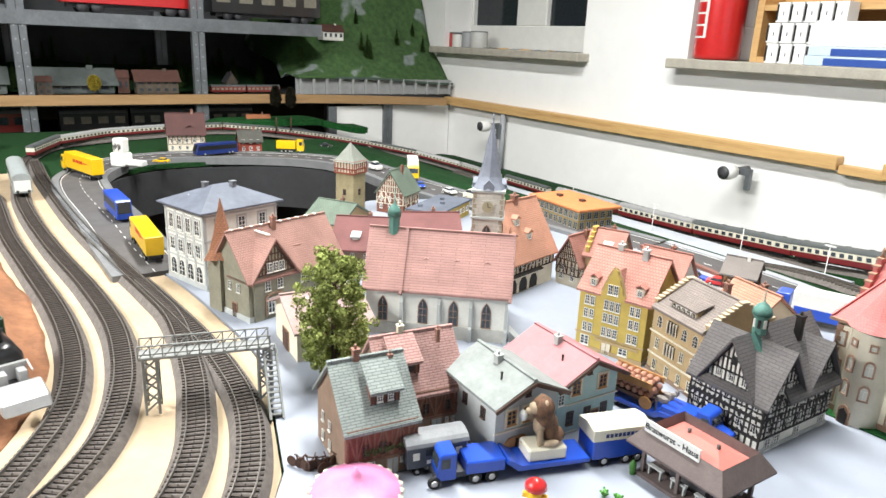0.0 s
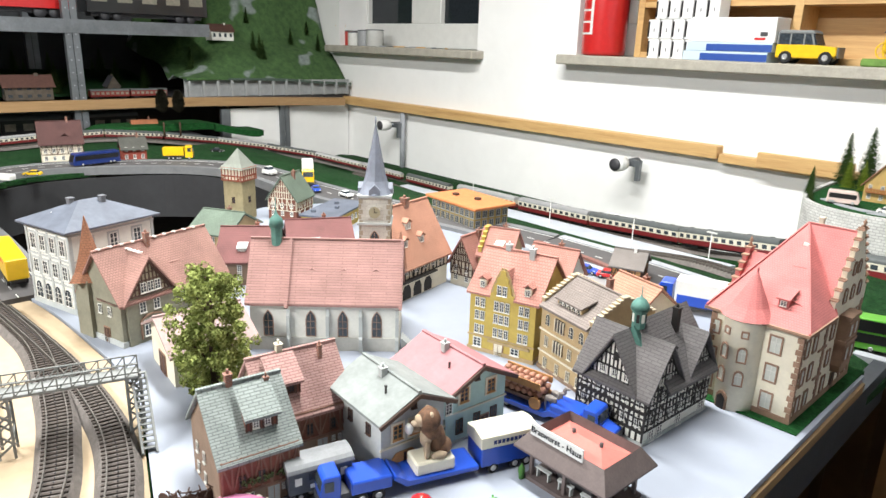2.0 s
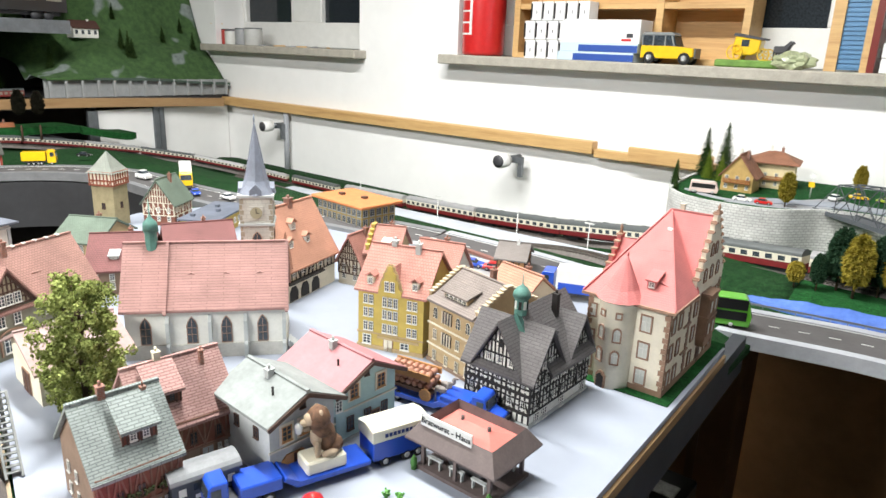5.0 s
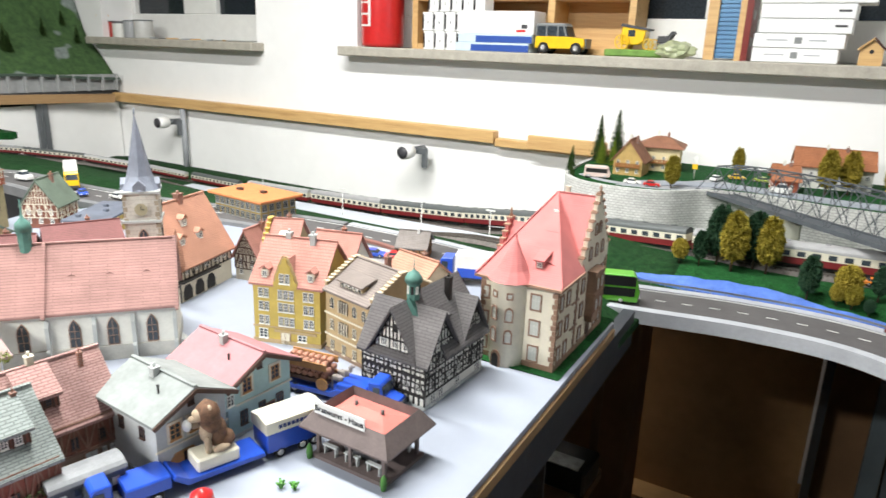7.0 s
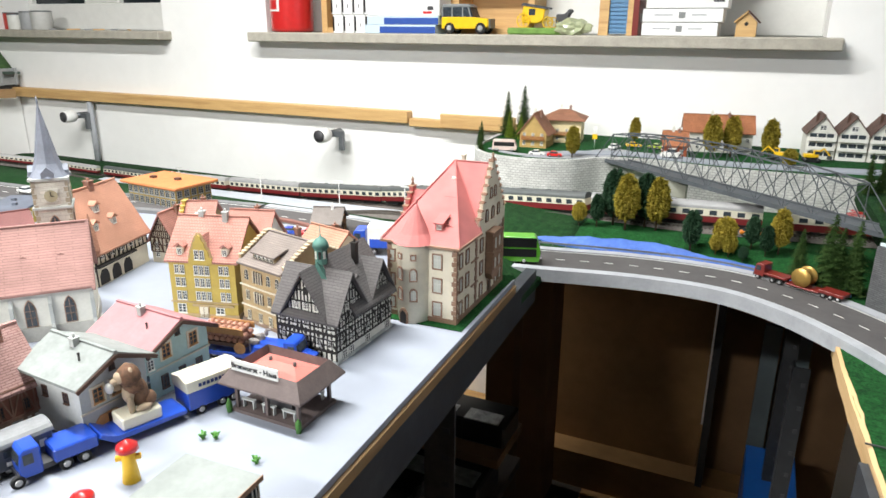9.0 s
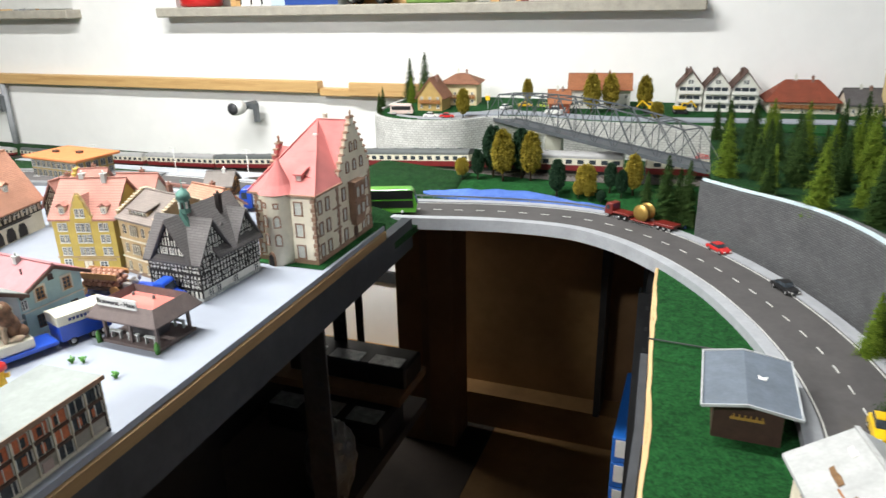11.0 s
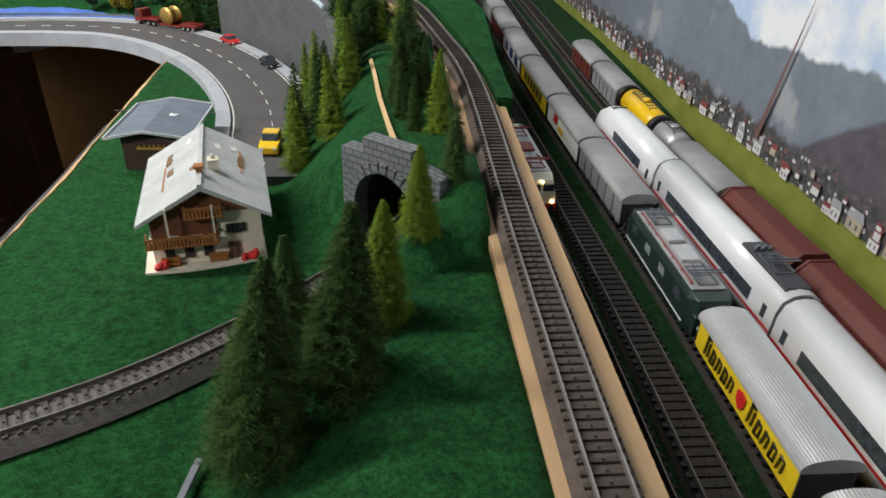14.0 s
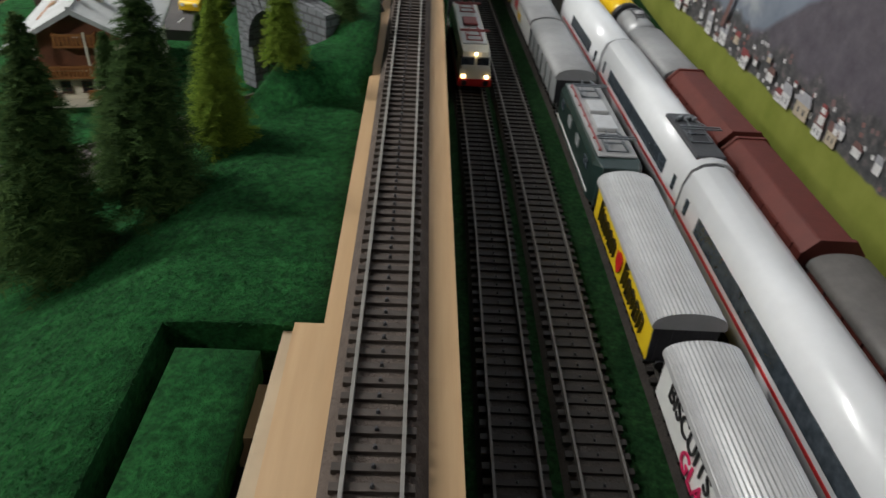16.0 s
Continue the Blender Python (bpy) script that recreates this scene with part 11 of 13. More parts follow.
# cream and red locomotive coming up the yard
t = thing("electric_locomotive", on_yard(0.651, 0.42, 0.9425), "cream and red electric locomotive with lit headlamps", "locomotive")
L = 0.134
bm = bmn()
side = [(-0.0130, 0.007), (0.0130, 0.007), (0.0130, 0.027), (0.0110, 0.0345), (-0.0110, 0.0345), (-0.0130, 0.027)]
nose = [(-0.0122, 0.007), (0.0122, 0.007), (0.0122, 0.0205), (0.0100, 0.0325), (-0.0100, 0.0325), (-0.0122, 0.0205)]
loft(bm, [(-L / 2, [(x, min(z, 0.0205)) for x, z in nose]), (-L / 2 + 0.005, nose), (-L / 2 + 0.014, side), (L / 2 - 0.014, side), (L / 2, nose)], smooth=False)
body = part("body", bm, P_CREAM, t, bevel=0.0004)
bm = bmn()
box(bm, -0.0133, 0.0133, -L / 2 - 0.0004, L / 2 + 0.0004, 0.0065, 0.0125)
part("red_skirt", bm, P_RED, body)
for s in (-1, 1):
    bm = bmn()
    box(bm, -0.0058 + s * 0.0058 - 0.0 if s < 0 else 0.0012, -0.0012 if s < 0 else 0.0105, -L / 2 + 0.0012, -L / 2 + 0.0046, 0.0225, 0.0290)
    part("windscreen", bm, M_GLASS, body)
    bm = bmn()
    lathe(bm, [(0.0013, -0.0006), (0.0013, 0.0006)], 10, axis="Y", center=(s * 0.0092, -L / 2 - 0.0006, 0.0145))
    part("headlight", bm, M_LITLAMP, body, "lit warm headlamp")
    bm = bmn()
    box(bm, s * 0.0131 - 0.0003, s * 0.0131 + 0.0003, -L / 2 + 0.02, L / 2 - 0.02, 0.0195, 0.0255)
    part("side_window", bm, M_GLASS, body)
bm = bmn()
lathe(bm, [(0.0011, -0.0006), (0.0011, 0.0006)], 10, axis="Y", center=(0, -L / 2 + 0.0022, 0.0318))
part("headlight", bm, M_LITLAMP, body, "lit warm headlamp")
bm = bmn()
box(bm, -0.0095, 0.0095, -L / 2 + 0.016, L / 2 - 0.016, 0.0342, 0.0356)
part("roof", bm, M_ROOFSILVER, t)
for s in (-1, 1):
    pantograph(t, s * 0.036, 0.0366, M_PANTRED)
bm = bmn()
box(bm, -0.006, 0.006, -0.010, 0.008, 0.0356, 0.0380)
part("roof_box", bm, M_PANTRED, t, bevel=0.0005)
running_gear(t, L, 0.028, (-0.048, -0.028, 0.028, 0.048), 0.006)
# buffer stop of the yard
for x in (X2, X3):
    t = thing("buffer_stop", on_yard(x, 1.225, ZY - 0.004), "small dark buffer stop with white blocks", "buffer stop", "buffer stops")
    bm = bmn()
    bar(bm, (-0.014, 0, 0.012), (0.014, 0, 0.012), 0.004)
    for q in (-1, 1):
        bar(bm, (q * 0.0088, 0, 0), (q * 0.0088, 0, 0.013), 0.003)
    part("beam", bm, M_DARK, t)
    for q in (-1, 1):
        bm = bmn()
        box(bm, q * 0.0088 - 0.003, q * 0.0088 + 0.003, -0.004, -0.002, 0.009, 0.015)
        part("block", bm, P_WHITE, t)

# ---- long passenger train on the main line ----
rows_m = spline([(x, y, main_z(x, y) + 0.0062) for x, y in [(-1.66, 0.034), (-1.74, 0.037), (-1.86, 0.075), (-1.96, 0.135), (-2.02, 0.21)] + MAIN], 14)
run_m = [0.0]
for a, b in zip(rows_m, rows_m[1:]):
    run_m.append(run_m[-1] + (b - a).length)


def on_line(s):
    for k in range(len(run_m) - 1):
        if run_m[k] <= s <= run_m[k + 1]:
            u = (s - run_m[k]) / (run_m[k + 1] - run_m[k])
            return rows_m[k].lerp(rows_m[k + 1], u)
    return rows_m[-1]


def coach_meshes(L):
    """One coach, lying along x, in four meshes that alike coaches share."""
    W = 0.0285
    bm = bmn()
    box(bm, -L / 2, L / 2, -W / 2, W / 2, 0.0085, 0.0200)
    low = to_mesh("lower_body", bm, M_WINE)
    bm = bmn()
    box(bm, -L / 2, L / 2, -W / 2, W / 2, 0.0200, 0.0335)
    band = to_mesh("window_band", bm, M_COACHCREAM)
    bm = bmn()
    up = [(x, z) for x, z in arch(W + 0.0008, 0.0335, 0.0450, 10)]
    profile_x(bm, up, -L / 2, L / 2)
    roof = up, L
    bm.free()
    bm = bmn()
    box(bm, -L / 2 + 0.006, L / 2 - 0.006, -0.010, 0.010, 0.004, 0.0085)
    for s in (-1, 1):
        box(bm, s * L * 0.36 - 0.020, s * L * 0.36 + 0.020, -0.0115, 0.0115, 0.0, 0.0075)
    under = to_mesh("underframe", bm, M_BLACK)
    bm = bmn()
    box(bm, -0.0055, 0.0055, -0.0004, 0.0004, 0, 0.0085)
    pane = to_mesh("window", bm, M_GLASS)
    return low, band, up, under, pane


COACH = coach_meshes(0.268)
roofs = {}


def coach(s, roofm, label, f=1.0):
    L = 0.268 * f
    p, q = on_line(s - 0.02 - L * 0.14), on_line(s + L - L * 0.12)
    mid = (p + q) / 2
    m = Matrix.Translation(mid) @ Matrix.Rotation(math.atan2(q.y - p.y, q.x - p.x), 4, "Z") @ Matrix.Rotation(-math.atan2(q.z - p.z, math.hypot(q.x - p.x, q.y - p.y)), 4, "Y") @ Matrix.Diagonal((f, 0.9 * f, 0.88 * f, 1))
    t = thing("passenger_coach", m, label, "coach", "passenger train on the main line")
    L = 0.268
    low, band, up, under, pane = COACH
    part("lower_body", low, None, t)
    bd = part("window_band", band, None, t)
    if roofm.name not in roofs:
        bm = bmn()
        profile_x(bm, up, -L / 2, L / 2)
        for k in range(5):
            box(bm, -L / 2 + L * (k + 0.5) / 5 - 0.004, -L / 2 + L * (k + 0.5) / 5 + 0.004, -0.003, 0.003, 0.0445, 0.0462)
        roofs[roofm.name] = to_mesh("roof", bm, roofm)
    part("roof", roofs[roofm.name], None, t)
    part("underframe", under, None, t)
    n = 13
    for k in range(n):
        x = -L / 2 + L * (k + 0.5) / n
        for sd in (-1, 1):
            part("window", pane, None, bd, m=pose(x, sd * 0.0143, 0.0222))
    return t


head = None
for k, p in enumerate(rows_m):
    if p.x > 0.185:
        head = run_m[k]
        break
s = head - 0.275
rf = [M_ROOFGREY, M_ROOFDARK, M_ROOFDARK, M_ROOFDARK, M_ROOFGREY, M_ROOFSILVER, M_ROOFDARK, M_ROOFSILVER, M_ROOFSILVER, M_ROOFDARK]
for k in range(20):
    if s < 0.05:
        break
    f = 1.0 - 0.36 * smoothstep(-1.2, -2.0, on_line(s).x)
    coach(s, rf[k % 10], "wine red and cream passenger coach with %s roof" % ("dark grey" if rf[k % 10] is M_ROOFDARK else "pale grey"), f)
    s -= 0.276 * f
# its railcar at the head
p, q = on_line(head + 0.004), on_line(head + 0.09)
t = thing("electric_locomotive", Matrix.Translation((p + q) / 2) @ Matrix.Rotation(math.atan2(q.y - p.y, q.x - p.x) - math.pi / 2, 4, "Z"), "wine red and cream electric locomotive with red pantograph", "locomotive")
bm = bmn()
loft(bm, [(-0.062, [(x * 1.02, z) for x, z in nose]), (0.050, [(x * 1.02, z) for x, z in nose]), (0.060, [(x, min(z, 0.0205)) for x, z in nose])], smooth=False)
body = part("body", bm, M_COACHCREAM, t)
bm = bmn()
box(bm, -0.0128, 0.0128, -0.0622, 0.0604, 0.006, 0.0165)
part("lower_body", bm, M_WINE, body)
bm = bmn()
box(bm, -0.009, 0.009, -0.055, 0.045, 0.0322, 0.0338)
part("roof", bm, M_ROOFGREY, t)
pantograph(t, -0.03, 0.0346, P_RED)
pantograph(t, 0.028, 0.0346, P_RED)
for k in range(5):
    for sd in (-1, 1):
        bm = bmn()
        box(bm, sd * 0.0125 - 0.0004, sd * 0.0125 + 0.0004, -0.05 + k * 0.022, -0.038 + k * 0.022, 0.019, 0.026)
        part("window", bm, M_GLASS, body)
running_gear(t, 0.12, 0.028, (-0.045, -0.025, 0.025, 0.045), 0.006)

# grey railcar and further coaches on the left-hand lines
M_RCGREY = mat("silver_grey_railcar", (0.30, 0.33, 0.33), 0.4, 0.12, 60)


def railcar(x, y, rz, m, roofm, L, label, facem, z=1.0072):
    t = thing("railcar", at(x, y, z, rz), label, "railcar")
    bm = bmn()
    pts = [(-0.0145, 0.007), (0.0145, 0.007), (0.0145, 0.030)] + [(px * 0.98, pz) for px, pz in arch(0.029, 0.030, 0.041, 8)][1:-1] + [(-0.0145, 0.030)]
    profile_y(bm, pts, -L / 2, L / 2)
    b = part("body", bm, m, t)
    bm = bmn()
    profile_y(bm, [(px * 1.02, pz + 0.0006) for px, pz in arch(0.029, 0.030, 0.041, 8)], -L / 2 + 0.002, L / 2 - 0.002)
    part("roof", bm, roofm, t)
    for s in (-1, 1):
        bm = bmn()
        box(bm, -0.0125, 0.0125, s * L / 2 - 0.0006, s * L / 2 + 0.0008, 0.010, 0.029)
        part("front", bm, facem, b)
        for q in (-1, 1):
            bm = bmn()
            box(bm, q * 0.006 - 0.0045, q * 0.006 + 0.0045, s * L / 2 + 0.0004, s * L / 2 + 0.0014, 0.0195, 0.0275)
            part("windscreen", bm, M_GLASS, b)
        n = int(L / 0.018)
        for k in range(n):
            bm = bmn()
            y0 = -L / 2 + L * (k + 0.5) / n
            box(bm, s * 0.0145 - 0.0003, s * 0.0145 + 0.0004, y0 - 0.005, y0 + 0.005, 0.019, 0.027)
            part("window", bm, M_GLASS, b)
    running_gear(t, L, 0.029, (-L * 0.38, -L * 0.28, L * 0.28, L * 0.38))


railcar(-1.43, 0.002, 90, M_RCGREY, M_RCGREY, 0.20, "silver grey railcar with white face on the outer curve", P_WHITE)
railcar(-1.90, -0.10, 62, P_SIDEYEL, M_ROOFGREY, 0.24, "yellow railcar with grey roof on the outer line", P_SIDEYEL)

# ---- steel shelving at the west end ----
XF = -2.33
t = thing("steel_shelving", at(0, 0, 0), "grey perforated steel shelving with model landscapes on it", "shelving")
for y in (0.085, 0.587, -0.42, 1.30):
    for x in (XF, -2.86):
        bm = bmn()
        z1 = 2.2 if y < 1.2 else 1.07
        box(bm, x - 0.003, x, y - 0.020, y - 0.001, 0, z1)
        box(bm, x - 0.003, x, y + 0.001, y + 0.020, 0, z1)
        box(bm, x - 0.025, x - 0.003, y - 0.020, y - 0.017, 0, z1)
        po = part("post", bm, M_STEEL, t)
        if x == XF and -0.1 < y < 1:
            bm = bmn()
            for k in range(26):
                for s in (-1, 1):
                    box(bm, x, x + 0.0006, y + s * 0.0105 - 0.002, y + s * 0.0105 + 0.002, 0.95 + k * 0.038, 0.954 + k * 0.038)
            part("punched_hole", bm, M_KERB, po)
for z0, z1, y1 in ((1.297, 1.338, 1.02), (1.80, 1.84, 1.02)):
    bm = bmn()
    box(bm, -2.88, XF + 0.004, -0.6, y1, z0, z1)
    part("shelf", bm, M_STEEL, t)
bm = bmn()
box(bm, -2.88, XF - 0.004, -0.6, WN - 0.003, 1.062, 1.094)
solid("layout_shelf", bm, M_DARK, "dark upper shelf carrying a second landscape", "shelf", kind="structure")
bm = bmn()
sweep(bm, spline([(XF + 0.006, -0.6, 1.068), (XF + 0.006, 0.6, 1.068), (XF + 0.006, 0.95, 1.066), (XF + 0.016, 1.30, 1.058), (XF + 0.045, 1.54, 1.052)], 10), [(-0.010, 0), (0.010, 0), (0.010, 0.030), (-0.010, 0.030)])
solid("shelf_edge", bm, woody("dull_brown_pine_edge", (0.38, 0.235, 0.11), (0.22, 0.12, 0.05), axis="Y"), "pine edging along the layout shelf", "edging")
bm = bmn()
box(bm, -2.90, XF + 0.01, -0.6, 0.98, 0.940, 0.962)
solid("lower_shelf", bm, M_DARK, "dark lower shelf behind the layout", "shelf", kind="structure")

# grey arcade and green hill in the corner
M_ARCADE = mat("grey_arcade_plaster", (0.34, 0.35, 0.35), 0.8, 0.15, 40)
t = thing("arcade_wall", at(0, 0, 0), "grey gallery wall with slim pillars below the green hill", "gallery")


def arc_x(y):
    return -2.352 + 0.05 * smoothstep(1.0, 1.6, y)


bm = bmn()
line = spline([(arc_x(y) - 0.02, y, 1.094) for y in (0.935, 1.1, 1.3, 1.45, 1.585)], 6)
sweep(bm, line, [(-0.003, 0), (0.003, 0), (0.003, 0.056), (-0.003, 0.056)])
part("back_wall", bm, M_ARCADE, t)
bm = bmn()
line2 = spline([(arc_x(y) - 0.01, y, 1.150 - 0.02 * smoothstep(1.2, 1.6, y)) for y in (0.935, 1.1, 1.3, 1.45, 1.585)], 6)
sweep(bm, line2, [(-0.014, 0), (0.014, 0), (0.014, 0.008), (-0.014, 0.008)])
part("roof_slab", bm, mat("dark_green_slab", (0.06, 0.09, 0.07), 0.8, 0.2, 60), t)
for k in range(13):
    y = 0.945 + 0.052 * k
    bm = bmn()
    box(bm, -0.004, 0.004, -0.004, 0.004, 1.094, 1.152)
    part("pillar", bm, M_ARCADE, t, m=pose(arc_x(y), y, 0))
m, nt, bs = nodes_of("green_hill_with_rock")
co = coords_of(nt)
g = ramp(nt, noise_node(nt, co, 45, 5, 0.7), [(0.3, (0.026, 0.065, 0.020)), (0.7, (0.068, 0.135, 0.040))])
r = ramp(nt, noise_node(nt, co, 60, 5, 0.7), [(0.3, (0.14, 0.17, 0.16)), (0.7, (0.26, 0.30, 0.28))])
k = ramp(nt, noise_node(nt, co, 6.5, 2), [(0.56, (0, 0, 0)), (0.60, (1, 1, 1))])
nt.links.new(mixc(nt, k, g, r), bs.inputs["Base Color"])
bs.inputs["Roughness"].default_value = 0.95
bump(nt, bs, noise_node(nt, co, 120, 5), 0.5, 0.004)


def corner_hill(x, y):
    d = -2.345 - x
    w = smoothstep(0.90, 1.20, y)
    z = 1.158 - 0.02 * smoothstep(1.2, 1.6, y) + w * (0.9 * d + 1.0 * max(0, d - 0.14)) + 0.10 * d
    z -= 0.035 * math.exp(-((d - 0.17) / 0.035) ** 2)
    return z + 0.020 * noise.noise((x * 9, y * 9, 3)) * min(1, d * 12)


bm = bmn()
sheet(bm, -2.94, -2.345, 0.935, WN - 0.004, 0.0215, corner_hill, None, 0.006)
solid("corner_hill", bm, m, "steep green hill with grey rock patches in the corner", "hill", kind="structure")
rng = random.Random(21)
n = 0
while n < 24:
    x, y = rng.uniform(-2.85, -2.42), rng.uniform(0.98, 1.56)
    if 1.05 < y < 1.22 and x > -2.56:
        continue
    fir(x, y, corner_hill(x, y) - 0.004, rng.uniform(0.05, 0.095), rng.randrange(4), False, rng.uniform(0, 360), 0, "small dark fir on the corner hill")
    n += 1


def small_house(name, x, y, z, rz, w, d, h, rh, wallm, roofm, label, rows=1, cols=3, cat="house"):
    """A plain gabled model house; its front looks along -y before turning."""
    t = thing(name, at(x, y, z, rz), label, cat)
    bm = bmn()
    profile_x(bm, [(-d / 2, 0), (d / 2, 0), (d / 2, h), (0, h + rh * 0.96), (-d / 2, h)], -w / 2, w / 2)
    wl = part("wall", bm, wallm, t)
    o = w * 0.06
    for s in (-1, 1):
        bm = bmn()
        e = d / 2 + o
        profile_x(bm, [(0, h + rh), (s * e, h - rh * o / (d / 2)), (s * e, h - rh * o / (d / 2) + 0.0018), (0, h + rh + 0.0020)], -w / 2 - o, w / 2 + o)
        part("roof", bm, roofm, t)
    bm = bmn()
    box(bm, w * 0.18, w * 0.18 + w * 0.08, -w * 0.04, w * 0.04, h + rh * 0.6, h + rh * 1.25)
    part("chimney", bm, wallm, t)
    for r in range(rows):
        for c in range(cols):
            xx = -w / 2 + w * (c + 0.5) / cols
            zz = h * (r + 0.35) / rows
            for s in (-1, 1):
                bm = bmn()
                box(bm, xx - w / cols * 0.22, xx + w / cols * 0.22, s * d / 2 - 0.0004, s * d / 2 + 0.0006, zz, zz + h / rows * 0.4)
                part("window", bm, M_GLASS, wl)
    for s in (-1, 1):
        bm = bmn()
        box(bm, s * w / 2 - 0.0004, s * w / 2 + 0.0006, -d * 0.14, d * 0.14, h * 0.35, h * 0.75)
        part("window", bm, M_GLASS, wl)
    return t


R_BROWN = mat("brown_roof_far", (0.085, 0.036, 0.026), 0.8, 0.25, 120)
R_ORANGE = mat("orange_roof_far", (0.42, 0.15, 0.05), 0.8, 0.25, 120)
P_WALLW = mat("white_house_wall", (0.72, 0.71, 0.66), 0.8, 0.08, 60)
small_house("hillside_villa", -2.50, 1.135, corner_hill(-2.50, 1.135) - 0.002, 90, 0.085, 0.05, 0.035, 0.022, P_WALLW, R_BROWN, "white villa with brown roof on the corner hill", 1, 4)
bm = bmn()
box(bm, -2.352, -2.340, 1.08, WN - 0.004, 0.60, 1.050)
solid("white_panel", bm, M_WALL, "white panel closing the space under the corner hill", "panel", kind="structure")
bm = bmn()
box(bm, -2.339, -2.327, 1.045, 1.078, 0.60, 1.050)
solid("panel_post", bm, M_STEEL, "grey steel post beside the white panel", "post", kind="structure")
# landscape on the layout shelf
# House and hall colours darkened to carry the upper shelf's shade.
P_SHADEWALL = mat("dusty_timber_wall", (0.095, 0.075, 0.055), 0.85, 0.4, 60)
M_SHADEHALL = mat("pale_grey_green_hall", (0.085, 0.10, 0.095), 0.7, 0.3, 30)
small_house("grey_hall", -2.47, 0.225, 1.095, 90, 0.22, 0.10, 0.035, 0.04, M_SHADEHALL, M_SHADEHALL, "pale grey-green workshop hall with twin doors", 1, 4, "hall")
small_house("grey_hall", -2.47, -0.04, 1.095, 90, 0.16, 0.10, 0.035, 0.04, M_SHADEHALL, M_SHADEHALL, "pale grey-green engine shed", 1, 3, "hall")
small_house("signal_house", -2.385, 0.135, 1.095, 90, 0.04, 0.03, 0.04, 0.014, P_SHADEWALL, R_BROWN, "small old signal box with brown roof", 2, 2)
small_house("timber_station", -2.43, 0.465, 1.095, 90, 0.13, 0.06, 0.045, 0.028, P_SHADEWALL, R_BROWN, "old timber station house with red-brown roof on the shelf", 2, 5)
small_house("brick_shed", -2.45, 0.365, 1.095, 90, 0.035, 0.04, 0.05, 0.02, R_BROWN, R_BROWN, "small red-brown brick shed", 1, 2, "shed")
small_house("church", -2.50, 0.735, 1.095, 0, 0.05, 0.04, 0.035, 0.03, P_SHADEWALL, M_DARK, "small grey chapel in the dark landscape", 1, 2, "church")
bm = bmn()
sheet(bm, -2.87, -2.36, -0.5, 0.90, 0.03, lambda x, y: 1.094 + 0.12 * smoothstep(-2.52, -2.84, x) * (0.6 + 0.8 * noise.noise((x * 4, y * 4, 7)) ** 2), None, 0.006)
solid("dark_landscape", bm, M_DKGREEN, "dark green model landscape on the layout shelf", "landscape", kind="structure")
for k in range(30):
    x, y = rng.uniform(-2.80, -2.56), rng.uniform(-0.1, 0.90)
    fir(x, y, 1.098 + 0.06 * smoothstep(-2.52, -2.84, x), rng.uniform(0.06, 0.12), rng.randrange(4), False, rng.uniform(0, 360), 0, "small dark fir in the shelf landscape")
foam_tree(-2.40, 0.275, 1.095, 0.06, 2, F_OLIVE, "round olive foam tree before the hall")


def shelf_coach(x, y, z, L, H_, W, m, label, winm=None, n=7):
    t = thing("model_coach", at(x, y, z), label, "coach", "trains on the shelves")
    bm = bmn()
    box(bm, -W / 2, W / 2, -L / 2, L / 2, H_ * 0.18, H_ * 0.8)
    b = part("body", bm, m, t, bevel=0.001)
    bm = bmn()
    profile_y(bm, arch(W * 1.03, H_ * 0.8, H_, 8), -L / 2, L / 2)
    part("roof", bm, M_ROOFDARK, t)
    bm = bmn()
    for k in (-0.36, -0.26, 0.26, 0.36):
        for s in (-1, 1):
            lathe(bm, [(0.001, s * W * 0.30), (H_ * 0.11, s * W * 0.30), (H_ * 0.11, s * W * 0.40), (0.001, s * W * 0.40)], 12, axis="X", center=(0, k * L, H_ * 0.11))
    box(bm, -W * 0.3, W * 0.3, -L * 0.46, L * 0.46, H_ * 0.10, H_ * 0.18)
    part("running_gear", bm, M_DARK, t)
    for k in range(n):
        bm = bmn()
        y0 = -L / 2 + L * (k + 0.5) / n
        box(bm, W / 2 - 0.0004, W / 2 + 0.0006, y0 - L / n * 0.3, y0 + L / n * 0.3, H_ * 0.42, H_ * 0.68)
        part("window", bm, winm or M_GLASS, b)
    return t


M_PALEWIN = mat("pale_coach_window", (0.25, 0.23, 0.18), 0.5, 0.3, 80)
for k in range(2):
    shelf_coach(-2.385, 0.69 + k * 0.125, 1.096, 0.12, 0.030, 0.028, P_DKRED, "red passenger coach at the shelf's edge", M_PALEWIN, 8)
shelf_coach(-2.47, 0.42, 1.339, 0.42, 0.16, 0.11, P_RED, "large bright red garden railway coach on the top shelf")
bm = bmn()
shelf_coach(-2.50, 0.87, 1.339, 0.40, 0.14, 0.10, P_BLACK, "large dark garden railway coach with pale windows", M_PALEWIN, 5)
shelf_coach(-2.50, -0.10, 1.339, 0.36, 0.14, 0.10, P_BLACK, "large dark garden railway coach on the top shelf")
shelf_coach(-2.46, 0.02, 0.963, 0.12, 0.09, 0.06, P_DKRED, "dark red model locomotive on the lower shelf", M_GLASS, 3)
for k in range(3):
    shelf_coach(-2.46, 0.27 + k * 0.21, 0.963, 0.20, 0.085, 0.06, P_BLACK, "black coach with pale windows on the lower shelf", M_PALEWIN, 4)
